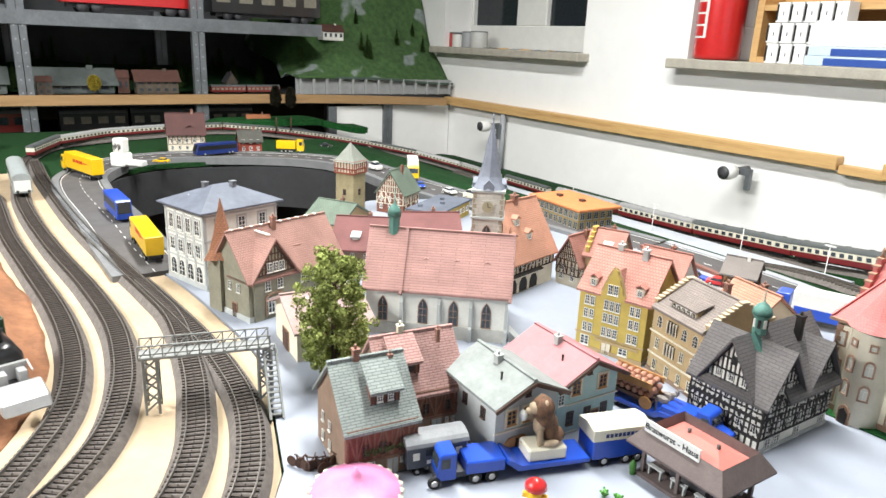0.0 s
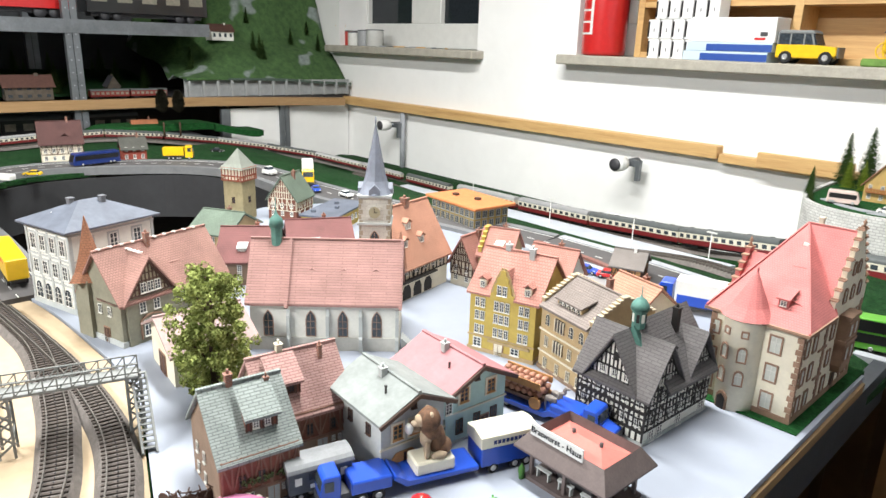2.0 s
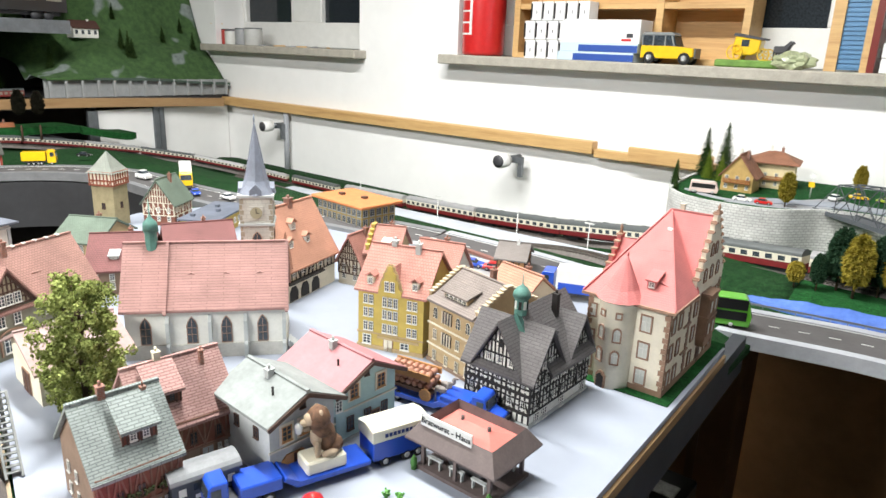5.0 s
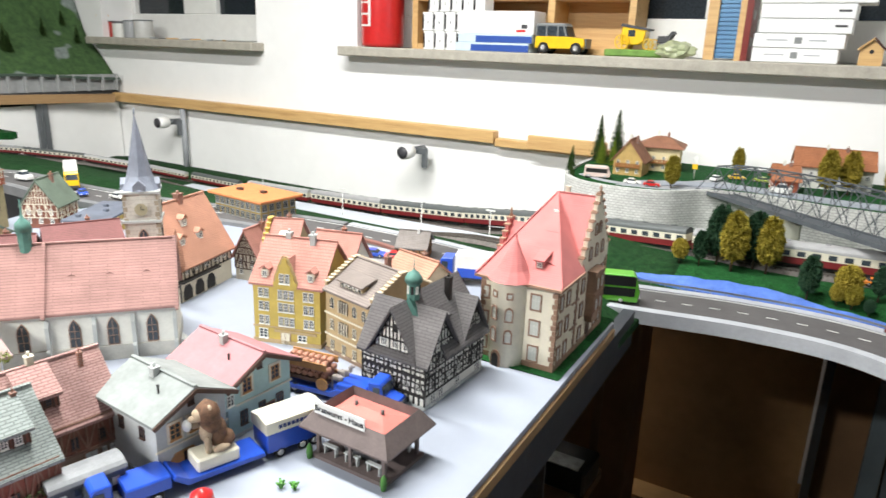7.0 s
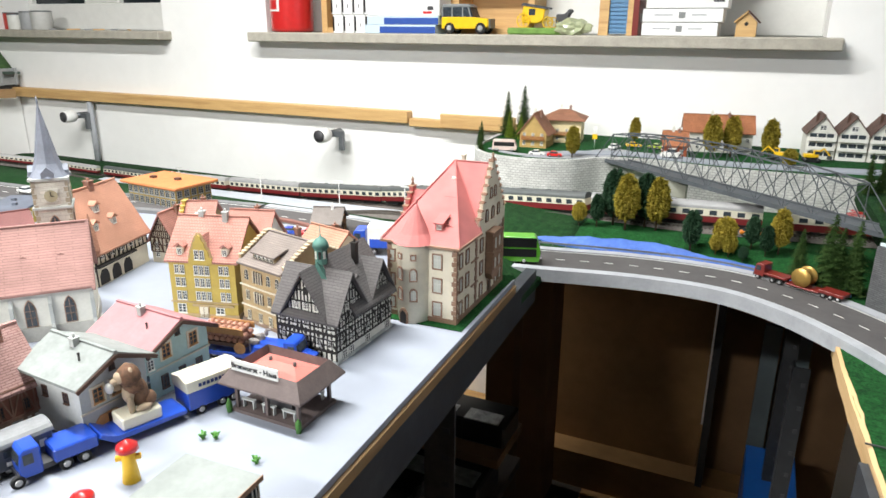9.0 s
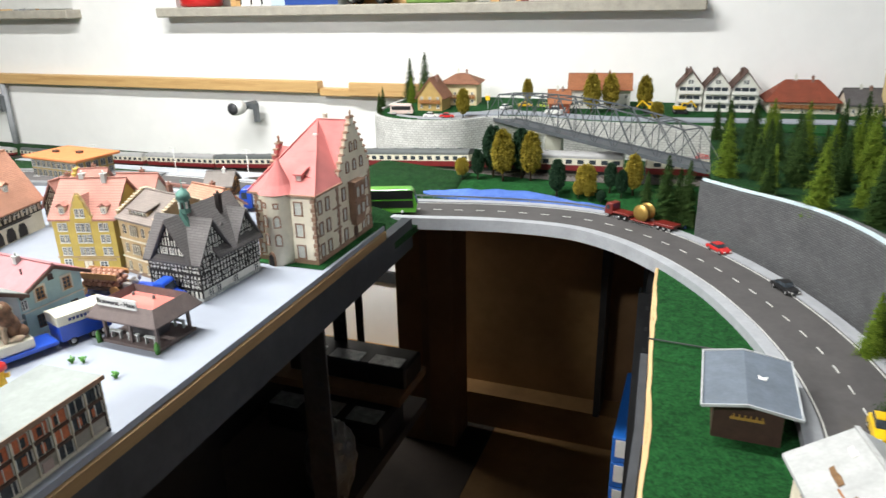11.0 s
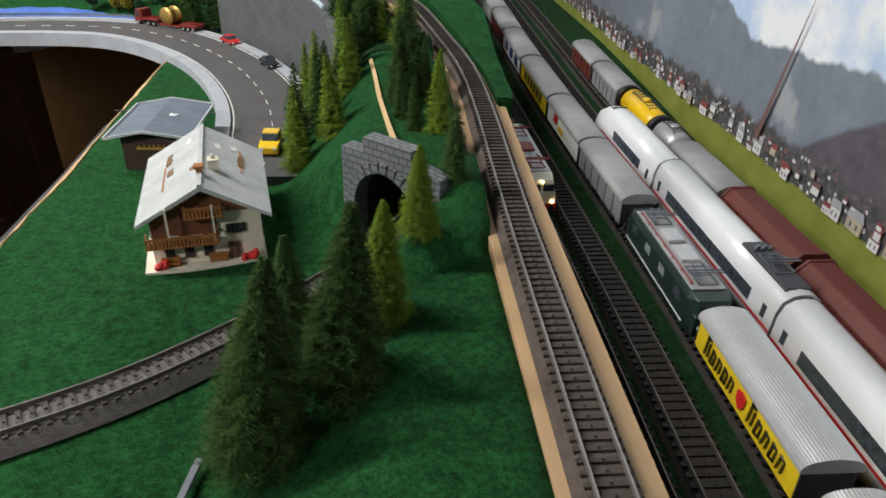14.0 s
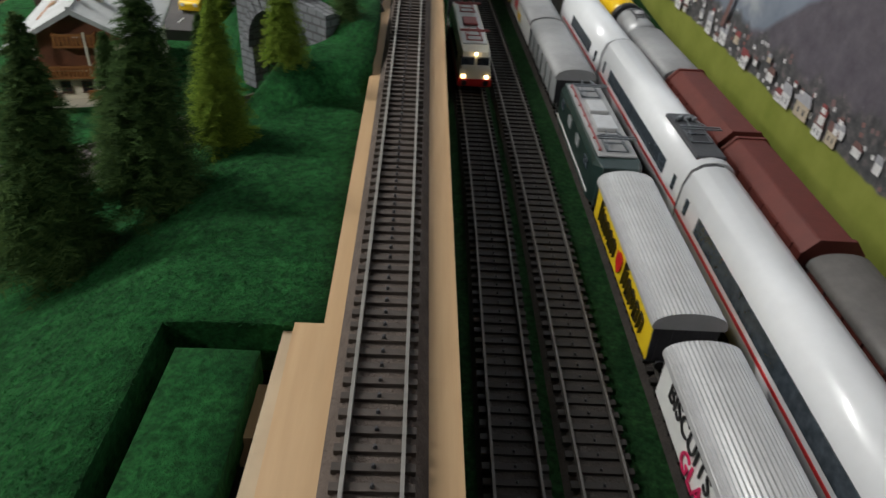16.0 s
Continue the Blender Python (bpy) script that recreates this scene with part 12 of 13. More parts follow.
# trees and cottage before the shelf
F_TWIG = foliage("brown_black_twigs", (0.012, 0.011, 0.008), (0.035, 0.03, 0.02))
for x, y, h in ((-2.10, 0.755, 0.145), (-2.10, 0.805, 0.140)):
    foam_tree(x, y, 1.0, h, 0, F_TWIG, "dark thin bushy tree before the layout shelf", 0.5)
bm = bmn()
sheet(bm, -2.28, -2.0, 0.52, 1.12, 0.02, lambda x, y: 0.992 + 0.035 * smoothstep(-2.04, -2.16, x) * smoothstep(0.52, 0.62, y) * smoothstep(1.1, 0.9, y), lambda x, y: x < -2.15 + 0.02 * math.sin(y * 20), 0.02)
solid("far_bank", bm, M_GREEN, "green bank behind the far curve", "grass mat", kind="structure")

# ---- brown mound with the snow-plough engine ----
bm = bmn()
EDGE_M = [(-1.6, -0.10), (-1.3, -0.074), (-1.07, -0.062), (-0.90, -0.040), (-0.80, -0.027), (-0.70, -0.0225), (-0.62, -0.025), (-0.54, -0.043), (-0.466, -0.077), (-0.40, -0.125), (-0.36, -0.19)]


def edge_y(x):
    for (x0, y0), (x1, y1) in zip(EDGE_M, EDGE_M[1:]):
        if x0 <= x <= x1:
            return y0 + (y1 - y0) * (x - x0) / (x1 - x0)
    return -0.2


NX, NY = 90, 16
grid_m = []
for i in range(NX + 1):
    x = -1.6 + 1.24 * i / NX
    e = edge_y(x) + 0.004 * noise.noise((x * 25, 0.3, 2))
    grid_m.append([bm.verts.new((x, e + (-0.5 - e) * (j / NY) ** 1.6, 0.9985 + 0.0165 * smoothstep(0.0, 0.05, (e + 0.5) * (j / NY) ** 1.6) + 0.003 * noise.noise((x * 14, j * 0.9, 1)) * min(1, j / 3))) for j in range(NY + 1)])
for i in range(NX):
    for j in range(NY):
        bm.faces.new((grid_m[i][j], grid_m[i][j + 1], grid_m[i + 1][j + 1], grid_m[i + 1][j])).smooth = True
low_m = [bm.verts.new((row[-1].co.x, row[-1].co.y, 0.985)) for row in grid_m]
low_f = [bm.verts.new((row[0].co.x, row[0].co.y, 0.985)) for row in grid_m]
for i in range(NX):
    bm.faces.new((grid_m[i][-1], low_m[i], low_m[i + 1], grid_m[i + 1][-1]))
    bm.faces.new((grid_m[i][0], grid_m[i + 1][0], low_f[i + 1], low_f[i]))
    bm.faces.new((low_f[i], low_f[i + 1], low_m[i + 1], low_m[i]))
solid("earth_mound", bm, M_EARTH, "smooth red-brown earth mound beside the tracks", "ground", kind="structure")
t = thing("plough_locomotive", at(-0.572, -0.060, 1.0135, 12), "black and silver snow-plough locomotive on the earth mound", "locomotive")
bm = bmn()
lathe(bm, [(0.004, -0.055), (0.0135, -0.053), (0.0140, 0.012), (0.011, 0.016), (0.004, 0.017)], 18, axis="X", center=(0, 0, 0.024))
part("boiler", bm, P_BLACK, t)
bm = bmn()
box(bm, -0.075, -0.042, -0.0155, 0.0155, 0.008, 0.040)
part("cab", bm, paint("dark_green_cab", (0.01, 0.045, 0.02)), t, bevel=0.001)
bm = bmn()
lathe(bm, [(0.0036, 0.036), (0.0030, 0.046), (0.0042, 0.049)], 10, center=(0.004, 0, 0))
part("chimney", bm, P_BLACK, t)
bm = bmn()
box(bm, -0.075, 0.046, -0.012, 0.012, 0.005, 0.011)
part("frame", bm, M_BLACK, t)
bm = bmn()
box(bm, 0.018, 0.022, -0.0125, 0.0125, 0.011, 0.024)
box(bm, 0.024, 0.034, -0.010, -0.004, 0.011, 0.021)
box(bm, 0.024, 0.034, 0.004, 0.010, 0.011, 0.021)
bar(bm, (0.020, -0.0135, 0.024), (0.034, -0.0135, 0.020), 0.0012)
bar(bm, (0.020, 0.0135, 0.024), (0.034, 0.0135, 0.020), 0.0012)
part("front_gear", bm, M_HUB, t)
bm = bmn()
profile_y(bm, [(0.040, 0.002), (0.066, 0.000), (0.060, 0.010), (0.044, 0.017), (0.040, 0.016)], -0.017, 0.017)
part("plough_blade", bm, P_SILVER, t, bevel=0.0015)
wheels(t, (-0.062, -0.044, -0.026, -0.006, 0.014), 0.0095, 0.007, 0.002)

# ---- things on the window sills ----
SZ = SILL + 0.026
t = thing("fire_extinguisher", at(-1.128, 1.625, SZ), "red fire extinguisher with white label on the sill", "fire extinguisher")
bm = bmn()
lathe(bm, [(0.050, 0), (0.0585, 0.004), (0.060, 0.014), (0.060, 0.30), (0.054, 0.33), (0.036, 0.355), (0.016, 0.365), (0.016, 0.38)], 32)
part("cylinder", bm, P_RED, t)
bm = bmn()
n = 10
pts = [(0.0606 * math.cos(math.radians(-150 + 62 * k / n)), 0.0606 * math.sin(math.radians(-150 + 62 * k / n))) for k in range(n + 1)] + [(0.0600 * math.cos(math.radians(-150 + 62 * k / n)), 0.0600 * math.sin(math.radians(-150 + 62 * k / n))) for k in range(n, -1, -1)]
prism(bm, pts, 0.055, 0.26)
lab = part("label_plate", bm, P_WHITE, t, "white label with red panels")
for z0, z1 in ((0.06, 0.085), (0.09, 0.115), (0.12, 0.145), (0.15, 0.175)):
    pts = [(0.0609 * math.cos(math.radians(-146 + 50 * k / 6)), 0.0609 * math.sin(math.radians(-146 + 50 * k / 6))) for k in range(7)] + [(0.0603 * math.cos(math.radians(-146 + 50 * k / 6)), 0.0603 * math.sin(math.radians(-146 + 50 * k / 6))) for k in range(6, -1, -1)]
    bm = bmn()
    prism(bm, pts, z0, z1)
    part("red_panel", bm, P_RED, lab)
bm = bmn()
box(bm, -0.02, 0.06, -0.008, 0.008, 0.385, 0.40)
box(bm, -0.012, 0.012, -0.012, 0.012, 0.375, 0.392)
part("valve", bm, P_BLACK, t)
# pine shelf box
t = thing("pine_shelf", at(0, 0, SZ), "open pine shelf box standing on the window sill", "shelf")
for x0, x1 in ((-1.03, -1.012), (-0.63, -0.612), (-0.428, -0.412)):
    bm = bmn()
    box(bm, x0, x1, 1.628, 1.725, 0, 0.34)
    part("side", bm, M_WOOD, t)
for x0, x1 in ((-1.012, -0.63), (-0.612, -0.428)):
    for z0 in (0.0, 0.125, 0.322):
        bm = bmn()
        box(bm, x0, x1, 1.63, 1.722, z0, z0 + 0.014)
        part("shelf_board", bm, M_WOOD, t)
bm = bmn()
box(bm, -1.012, -0.428, 1.718, 1.724, 0, 0.34)
part("back_board", bm, M_WOOD, t)


def carton(x0, x1, y0, y1, z0, z1, m, label, marks=(), group=""):
    t = thing("carton", at((x0 + x1) / 2, (y0 + y1) / 2, z0), label, "box", group)
    w, d, h = x1 - x0, y1 - y0, z1 - z0
    bm = bmn()
    box(bm, -w / 2, w / 2, -d / 2, d / 2, 0, h)
    b = part("box_body", bm, m, t, bevel=0.0012)
    for mm, a, c, e, f in marks:
        bm = bmn()
        box(bm, -w / 2 + a * w, -w / 2 + c * w, -d / 2 - 0.0006, -d / 2 + 0.0004, e * h, f * h)
        part("print", bm, mm, b)
    return t


M_CARTON = mat("white_carton", (0.80, 0.80, 0.79), 0.55, 0.04, 30, bumpy=0.05)
P_BOXBLUE = paint("blue_carton_print", (0.02, 0.07, 0.32), 0.5)
M_PALEBLUE = mat("pale_blue_carton", (0.55, 0.66, 0.74), 0.5, 0.06, 30)
for r, (n, x0) in enumerate(((4, -0.958), (5, -0.962), (5, -0.945))):
    for k in range(n):
        x = x0 + k * 0.034
        carton(x, x + 0.031, 1.575, 1.624, SZ + r * 0.047, SZ + r * 0.047 + 0.046, M_CARTON, "small white carton stacked on the window sill", ((P_BLACK, 0.0, 0.16, 0.1, 0.9), (M_DARK, 0.55, 0.62, 0.35, 0.55)), "small white cartons")
carton(-0.845, -0.642, 1.552, 1.622, SZ, SZ + 0.021, M_PALEBLUE, "flat pale blue locomotive carton", ((P_BOXBLUE, 0.22, 1.0, 0.05, 0.8),), "long train cartons")
carton(-0.838, -0.634, 1.552, 1.622, SZ + 0.0212, SZ + 0.042, M_PALEBLUE, "flat pale blue locomotive carton", ((P_BOXBLUE, 0.25, 1.0, 0.05, 0.8),), "long train cartons")
carton(-0.835, -0.631, 1.552, 1.622, SZ + 0.0422, SZ + 0.096, M_CARTON, "long white train carton with small red mark", ((P_RED, 0.78, 0.90, 0.1, 0.2), (M_DARK, 0.84, 0.92, 0.25, 0.42)), "long train cartons")
# white carton stack
for k, (x0, x1) in enumerate(((-0.146, 0.012), (-0.146, 0.020), (-0.140, 0.028), (-0.140, 0.030), (-0.142, 0.062))):
    carton(x0, x1, 1.575, 1.665, SZ + 0.0005 + k * 0.0285, SZ + 0.028 + k * 0.0285, M_CARTON, "flat white train carton in a stack", ((M_WAGGREY, 0.46, 0.54, 0.3, 0.75), (M_KERB, 0.15, 0.38, 0.5, 0.58), (M_KERB, 0.62, 0.8, 0.5, 0.58)) if k < 2 else ((M_DARK, 0.82, 0.95, 0.45, 0.6),), "white carton stack")
# yellow jeep
t = thing("toy_jeep", at(-0.565, 1.585, SZ), "yellow vintage toy jeep with grey roof", "toy car")
bm = bmn()
profile_y(bm, [(-0.065, 0.012), (0.045, 0.012), (0.060, 0.018), (0.058, 0.036), (0.012, 0.040), (-0.065, 0.040)], -0.024, 0.024)
b = part("body", bm, P_YEL, t, bevel=0.002)
bm = bmn()
profile_y(bm, [(-0.063, 0.040), (0.020, 0.040), (0.010, 0.064), (-0.060, 0.064)], -0.022, 0.022)
part("cabin_glass", bm, M_GLASS, t)
bm = bmn()
profile_y(bm, [(-0.065, 0.062), (0.014, 0.062), (0.006, 0.070), (-0.060, 0.070)], -0.0235, 0.0235)
part("roof", bm, M_WAGGREY, t, bevel=0.002)
for x in (-0.062, -0.036, -0.008, 0.014):
    for s in (-1, 1):
        bm = bmn()
        bar(bm, (x, s * 0.0225, 0.040), (x - (0.008 if x > 0 else 0), s * 0.0225, 0.063), 0.003)
        part("pillar", bm, M_WAGGREY, b)
bm = bmn()
box(bm, 0.058, 0.062, -0.018, 0.018, 0.014, 0.036)
part("grille", bm, M_STEEL, t, bevel=0.001)
wheels(t, (-0.042, 0.040), 0.0225, 0.0135, 0.009)
# yellow stage coach on a green base
t = thing("toy_stage_coach", at(-0.375, 1.60, SZ), "yellow toy stage coach with dark horses on a green base", "toy coach")
bm = bmn()
box(bm, -0.085, 0.075, -0.03, 0.03, 0, 0.016)
part("base", bm, mat("mossy_green_base", (0.16, 0.30, 0.06), 0.8, 0.3, 60), t, bevel=0.003)
bm = bmn()
profile_y(bm, [(-0.050, 0.026), (-0.012, 0.026), (0.000, 0.034), (0.004, 0.058), (-0.050, 0.066), (-0.055, 0.040)], -0.018, 0.018)
b = part("body", bm, P_YEL, t, bevel=0.002)
bm = bmn()
profile_y(bm, [(-0.055, 0.066), (0.010, 0.057), (0.012, 0.061), (-0.052, 0.072)], -0.019, 0.019)
part("roof", bm, M_DARK, t)
for s in (-1, 1):
    bm = bmn()
    box(bm, -0.036, -0.020, s * 0.018 - 0.0005, s * 0.018 + 0.0008, 0.044, 0.058)
    part("window", bm, M_GLASS, b)
    for x, r in ((-0.048, 0.016), (0.012, 0.012)):
        bm = bmn()
        for k in range(12):
            a, c = 2 * math.pi * k / 12, 2 * math.pi * (k + 1) / 12
            bar(bm, (r * math.cos(a), 0, r * math.sin(a)), (r * math.cos(c), 0, r * math.sin(c)), 0.0022)
            if k % 2:
                bar(bm, (0, 0, 0), (r * math.cos(a), 0, r * math.sin(a)), 0.0014)
        part("wheel", bm, P_YEL, t, m=pose(x, s * 0.021, 0.016 + r))
for s in (-1, 1):
    bm = bmn()
    profile_y(bm, [(0.028, 0.032), (0.052, 0.032), (0.060, 0.050), (0.066, 0.052), (0.060, 0.058), (0.050, 0.046), (0.030, 0.046)], s * 0.009 - 0.004, s * 0.009 + 0.004)
    for x in (0.030, 0.036, 0.046, 0.051):
        bar(bm, (x, s * 0.009, 0.016), (x, s * 0.009, 0.034), 0.003)
    part("toy_horse", bm, M_DARK, t, bevel=0.0008)
# crumpled clear bag with green scatter
bm = bmn()
bmesh.ops.create_icosphere(bm, subdivisions=3, radius=1.0)
for v in bm.verts:
    k = 1 + 0.35 * noise.noise(v.co * 2.3) + 0.12 * noise.noise(v.co * 6)
    v.co = Vector((v.co.x * 0.042 * k, v.co.y * 0.022 * k, max(0.0, 0.016 + v.co.z * 0.020 * k)))
solid("plastic_bag", bm, mat("clear_crumpled_plastic", (0.42, 0.46, 0.28), 0.15, 0.3, 40, coat=0.6), "crumpled clear bag of green scatter on the sill", "bag", at(-0.300, 1.574, SZ))
# folded panel
t = thing("folded_panel", at(-0.205, 1.61, SZ), "folded pine and blue panel with dark red side", "panel")
for x0, x1 in ((-0.042, -0.020), (0.022, 0.034)):
    bm = bmn()
    box(bm, x0, x1, -0.014, -0.004, 0, 0.24)
    part("stile", bm, M_WOOD, t)
bm = bmn()
box(bm, -0.020, 0.022, -0.006, 0.0, 0.004, 0.24)
part("blue_sheet", bm, mat("blue_plastic_sheet", (0.10, 0.24, 0.42), 0.4, 0.15, 20), t)
for k in range(26):
    bm = bmn()
    box(bm, -0.020, 0.022, -0.0085, -0.006, 0.008 + k * 0.009, 0.0135 + k * 0.009)
    part("slat", bm, MATS["blue_plastic_sheet"], t)
bm = bmn()
profile_x(bm, [(-0.014, 0), (0.07, 0), (0.07, 0.24), (-0.014, 0.24)], 0.034, 0.047)
sd = part("dark_side", bm, P_DKRED, t)
for k in range(4):
    bm = bmn()
    box(bm, 0.0468, 0.0478, 0.004, 0.03, 0.03 + k * 0.055, 0.048 + k * 0.055)
    part("label_plate", bm, P_SILVER, sd)
# wooden bird house
t = thing("bird_house", at(0.073, 1.60, SZ), "small unpainted wooden bird house on the sill", "bird house")
bm = bmn()
profile_y(bm, [(-0.026, 0), (0.014, 0), (0.014, 0.030), (-0.005, 0.048), (-0.026, 0.032)], -0.024, -0.020)
part("front", bm, M_WOOD, t)
bm = bmn()
profile_y(bm, [(-0.026, 0), (0.014, 0), (0.014, 0.030), (-0.005, 0.048), (-0.026, 0.032)], 0.020, 0.024)
part("back", bm, M_WOOD, t)
for a, b2 in (((-0.030, 0.029), (-0.004, 0.052)), ((-0.005, 0.052), (0.020, 0.028))):
    bm = bmn()
    bar(bm, ((a[0] + b2[0]) / 2, -0.030, (a[1] + b2[1]) / 2), ((a[0] + b2[0]) / 2, 0.030, (a[1] + b2[1]) / 2), math.hypot(b2[0] - a[0], b2[1] - a[1]), 0.003, up=(-(b2[1] - a[1]), 0, b2[0] - a[0]))
    part("roof", bm, R_BROWN if a[0] > -0.01 else M_WOOD, t)
bm = bmn()
box(bm, -0.026, -0.023, -0.020, 0.020, 0, 0.031)
box(bm, -0.026, 0.014, -0.020, 0.020, 0, 0.003)
part("box_body", bm, M_WOOD, t)
bm = bmn()
lathe(bm, [(0.004, -0.0245), (0.004, -0.0238)], 12, axis="Y", center=(-0.006, 0, 0.026))
part("hole", bm, M_BLACK, t)
# tins on the other sill
for x, y, r, h, c, nm in ((-2.43, 1.63, 0.030, 0.075, (0.45, 0.55, 0.05), "green and yellow"), (-2.375, 1.64, 0.026, 0.055, (0.55, 0.06, 0.05), "red"), (-2.325, 1.62, 0.026, 0.050, (0.70, 0.70, 0.66), "white and red"), (-2.265, 1.63, 0.030, 0.058, (0.35, 0.36, 0.37), "grey"), (-2.20, 1.63, 0.034, 0.060, (0.52, 0.52, 0.50), "pale grey")):
    t = thing("paint_tin", at(x, y, SZ), nm + " small tin on the window sill", "tin", "tins on the sill")
    bm = bmn()
    lathe(bm, [(r * 0.97, 0), (r, 0.002), (r, h - 0.003), (r * 0.97, h)], 20)
    b = part("can", bm, paint("tin_" + nm.replace(" ", "_"), c, 0.4), t)
    bm = bmn()
    lathe(bm, [(r * 1.0, h - 0.001), (r * 1.02, h + 0.002), (r * 0.9, h + 0.003)], 20)
    part("lid", bm, P_YEL if nm[:5] == "green" else M_STEEL, t)
# small parts lying on the sill
for k in range(6):
    bm = bmn()
    bar(bm, (0, 0, 0.002), (0.05 - 0.006 * k, 0.012 * (k % 3 - 1), 0.003), 0.004)
    solid("loose_stick", bm, M_WOOD if k % 2 else M_KERB, "small loose stick lying on the window sill", "stick", at(-2.10 + k * 0.07, 1.58 + 0.012 * (k % 3), SZ, k * 25), "loose sticks")

# ---- heater valves and pipes ----
for x, z in ((-1.985, 1.005), (-0.965, 1.012)):
    t = thing("heater_valve", at(x, 1.54, z), "white thermostat knob on a chrome pipe valve", "valve", "heater valves")
    bm = bmn()
    lathe(bm, [(0.014, -0.045), (0.019, -0.043), (0.020, -0.02), (0.018, -0.006), (0.012, 0.0)], 24, axis="Y")
    kn = part("knob", bm, M_WHITE, t)
    bm = bmn()
    lathe(bm, [(0.003, -0.0475), (0.0165, -0.0470), (0.0165, -0.0445)], 20, axis="Y")
    part("end_cap", bm, M_DARK, kn)
    bm = bmn()
    lathe(bm, [(0.010, 0.0), (0.010, 0.062)], 14, axis="Y")
    bar(bm, (0, 0.02, 0), (0.035, 0.02, 0), 0.017)
    bar(bm, (0.03, 0.02, 0.008), (0.03, 0.02, -0.045), 0.012)
    part("valve_body", bm, M_STEEL, t)
bm = bmn()
lathe(bm, [(0.012, 0.83), (0.012, 0.975)], 10, center=(-2.52, 1.57, 0))
solid("pipe", bm, M_KERB, "short grey pipe on the white wall", "pipe")
bm = bmn()
lathe(bm, [(0.010, 0.83), (0.010, 1.05)], 10, center=(-1.955, 1.578, 0))
solid("pipe", bm, M_KERB, "thin grey pipe below the heater valve", "pipe")

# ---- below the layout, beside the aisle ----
# Brown of the boards in the light; boards in shade get darker colours.
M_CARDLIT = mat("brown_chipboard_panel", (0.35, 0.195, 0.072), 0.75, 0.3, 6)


def panel(name, x0, x1, y0, y1, z0, z1, m, label, cat="panel"):
    bm = bmn()
    box(bm, x0, x1, y0, y1, z0, z1)
    return solid(name, bm, m, label, cat)


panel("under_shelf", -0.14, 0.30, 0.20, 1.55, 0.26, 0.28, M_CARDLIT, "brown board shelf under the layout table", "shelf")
# The same shelf beneath the town table, coloured near black for its shade.
M_SHADEBOARD = mat("dark_stained_board", (0.045, 0.032, 0.024), 0.8, 0.3, 8)
panel("under_shelf", -0.60, -0.142, 0.20, 1.55, 0.26, 0.28, M_SHADEBOARD, "dark stained board shelf under the layout table", "shelf")
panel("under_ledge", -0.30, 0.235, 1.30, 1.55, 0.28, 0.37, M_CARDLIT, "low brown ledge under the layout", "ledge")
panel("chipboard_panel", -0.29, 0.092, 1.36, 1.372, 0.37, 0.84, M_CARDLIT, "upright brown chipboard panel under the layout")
# The next two panels have dark colours in place of shade.
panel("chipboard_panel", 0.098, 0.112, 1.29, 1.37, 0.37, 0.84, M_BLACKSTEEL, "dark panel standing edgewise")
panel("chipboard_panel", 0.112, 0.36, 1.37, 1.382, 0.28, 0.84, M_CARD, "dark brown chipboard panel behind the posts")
M_SLATEB = mat("slate_blue_painted_board", (0.10, 0.125, 0.135), 0.6, 0.2, 8)
for x0, x1, y0 in ((0.184, 0.215, 1.302), (0.221, 0.238, 1.318), (0.243, 0.268, 1.300)):
    panel("slate_board", x0, x1, y0, y0 + 0.016, 0.2805 if x0 > 0.235 else 0.371, 0.755, M_SLATEB, "narrow slate-blue board leaning under the layout", "board")
bm = bmn()
box(bm, -0.345, -0.207, 1.19, 1.285, 0.28, 0.865)
t = thing("cardboard_box", at(0, 0, 0), "tall brown cardboard box standing under the layout", "box")
part("carton", bm, M_CARD, t, bevel=0.003)
bm = bmn()
box(bm, -0.345, -0.207, 1.236, 1.240, 0.8652, 0.8665)
part("lid_flap", bm, M_CARDLIT, t)
bm = bmn()
box(bm, -0.283, -0.266, 1.1888, 1.1902, 0.30, 0.865)
part("packing_tape", bm, mat("brown_packing_tape", (0.16, 0.09, 0.04), 0.35, 0.2, 20), t)


def steel_post(x, y, z0, z1, wide, m, label):
    t = thing("steel_post", at(x, y, z0), label, "post", "steel posts")
    bm = bmn()
    box(bm, -wide / 2, wide / 2, -0.0015, 0.0015, 0, z1 - z0)
    box(bm, -wide / 2, -wide / 2 + 0.003, 0.0015, wide, 0, z1 - z0)
    part("angle", bm, m, t)
    bm = bmn()
    k = 0.03
    while k < z1 - z0 - 0.02:
        box(bm, wide * 0.10, wide * 0.34, -0.0022, -0.0014, k, k + 0.006)
        k += 0.034
    o = part("punched_hole", bm, M_DARK, t)
    o["kind"] = "stuff"


M_LEG = mat("grey_brown_steel_leg", (0.085, 0.080, 0.075), 0.5, 0.35, 25, metal=0.3)
steel_post(-0.145, 0.530, 0.0, 0.924, 0.036, M_LEG, "dark perforated steel angle leg of the town table")
for x, y, wide in ((0.215, 0.86, 0.020), (0.215, 1.06, 0.020), (-0.392, 1.10, 0.017), (-0.375, 0.985, 0.030)):
    steel_post(x, y, 0.28, 0.88, wide, M_BLACKSTEEL, "dark perforated steel post under the layout")
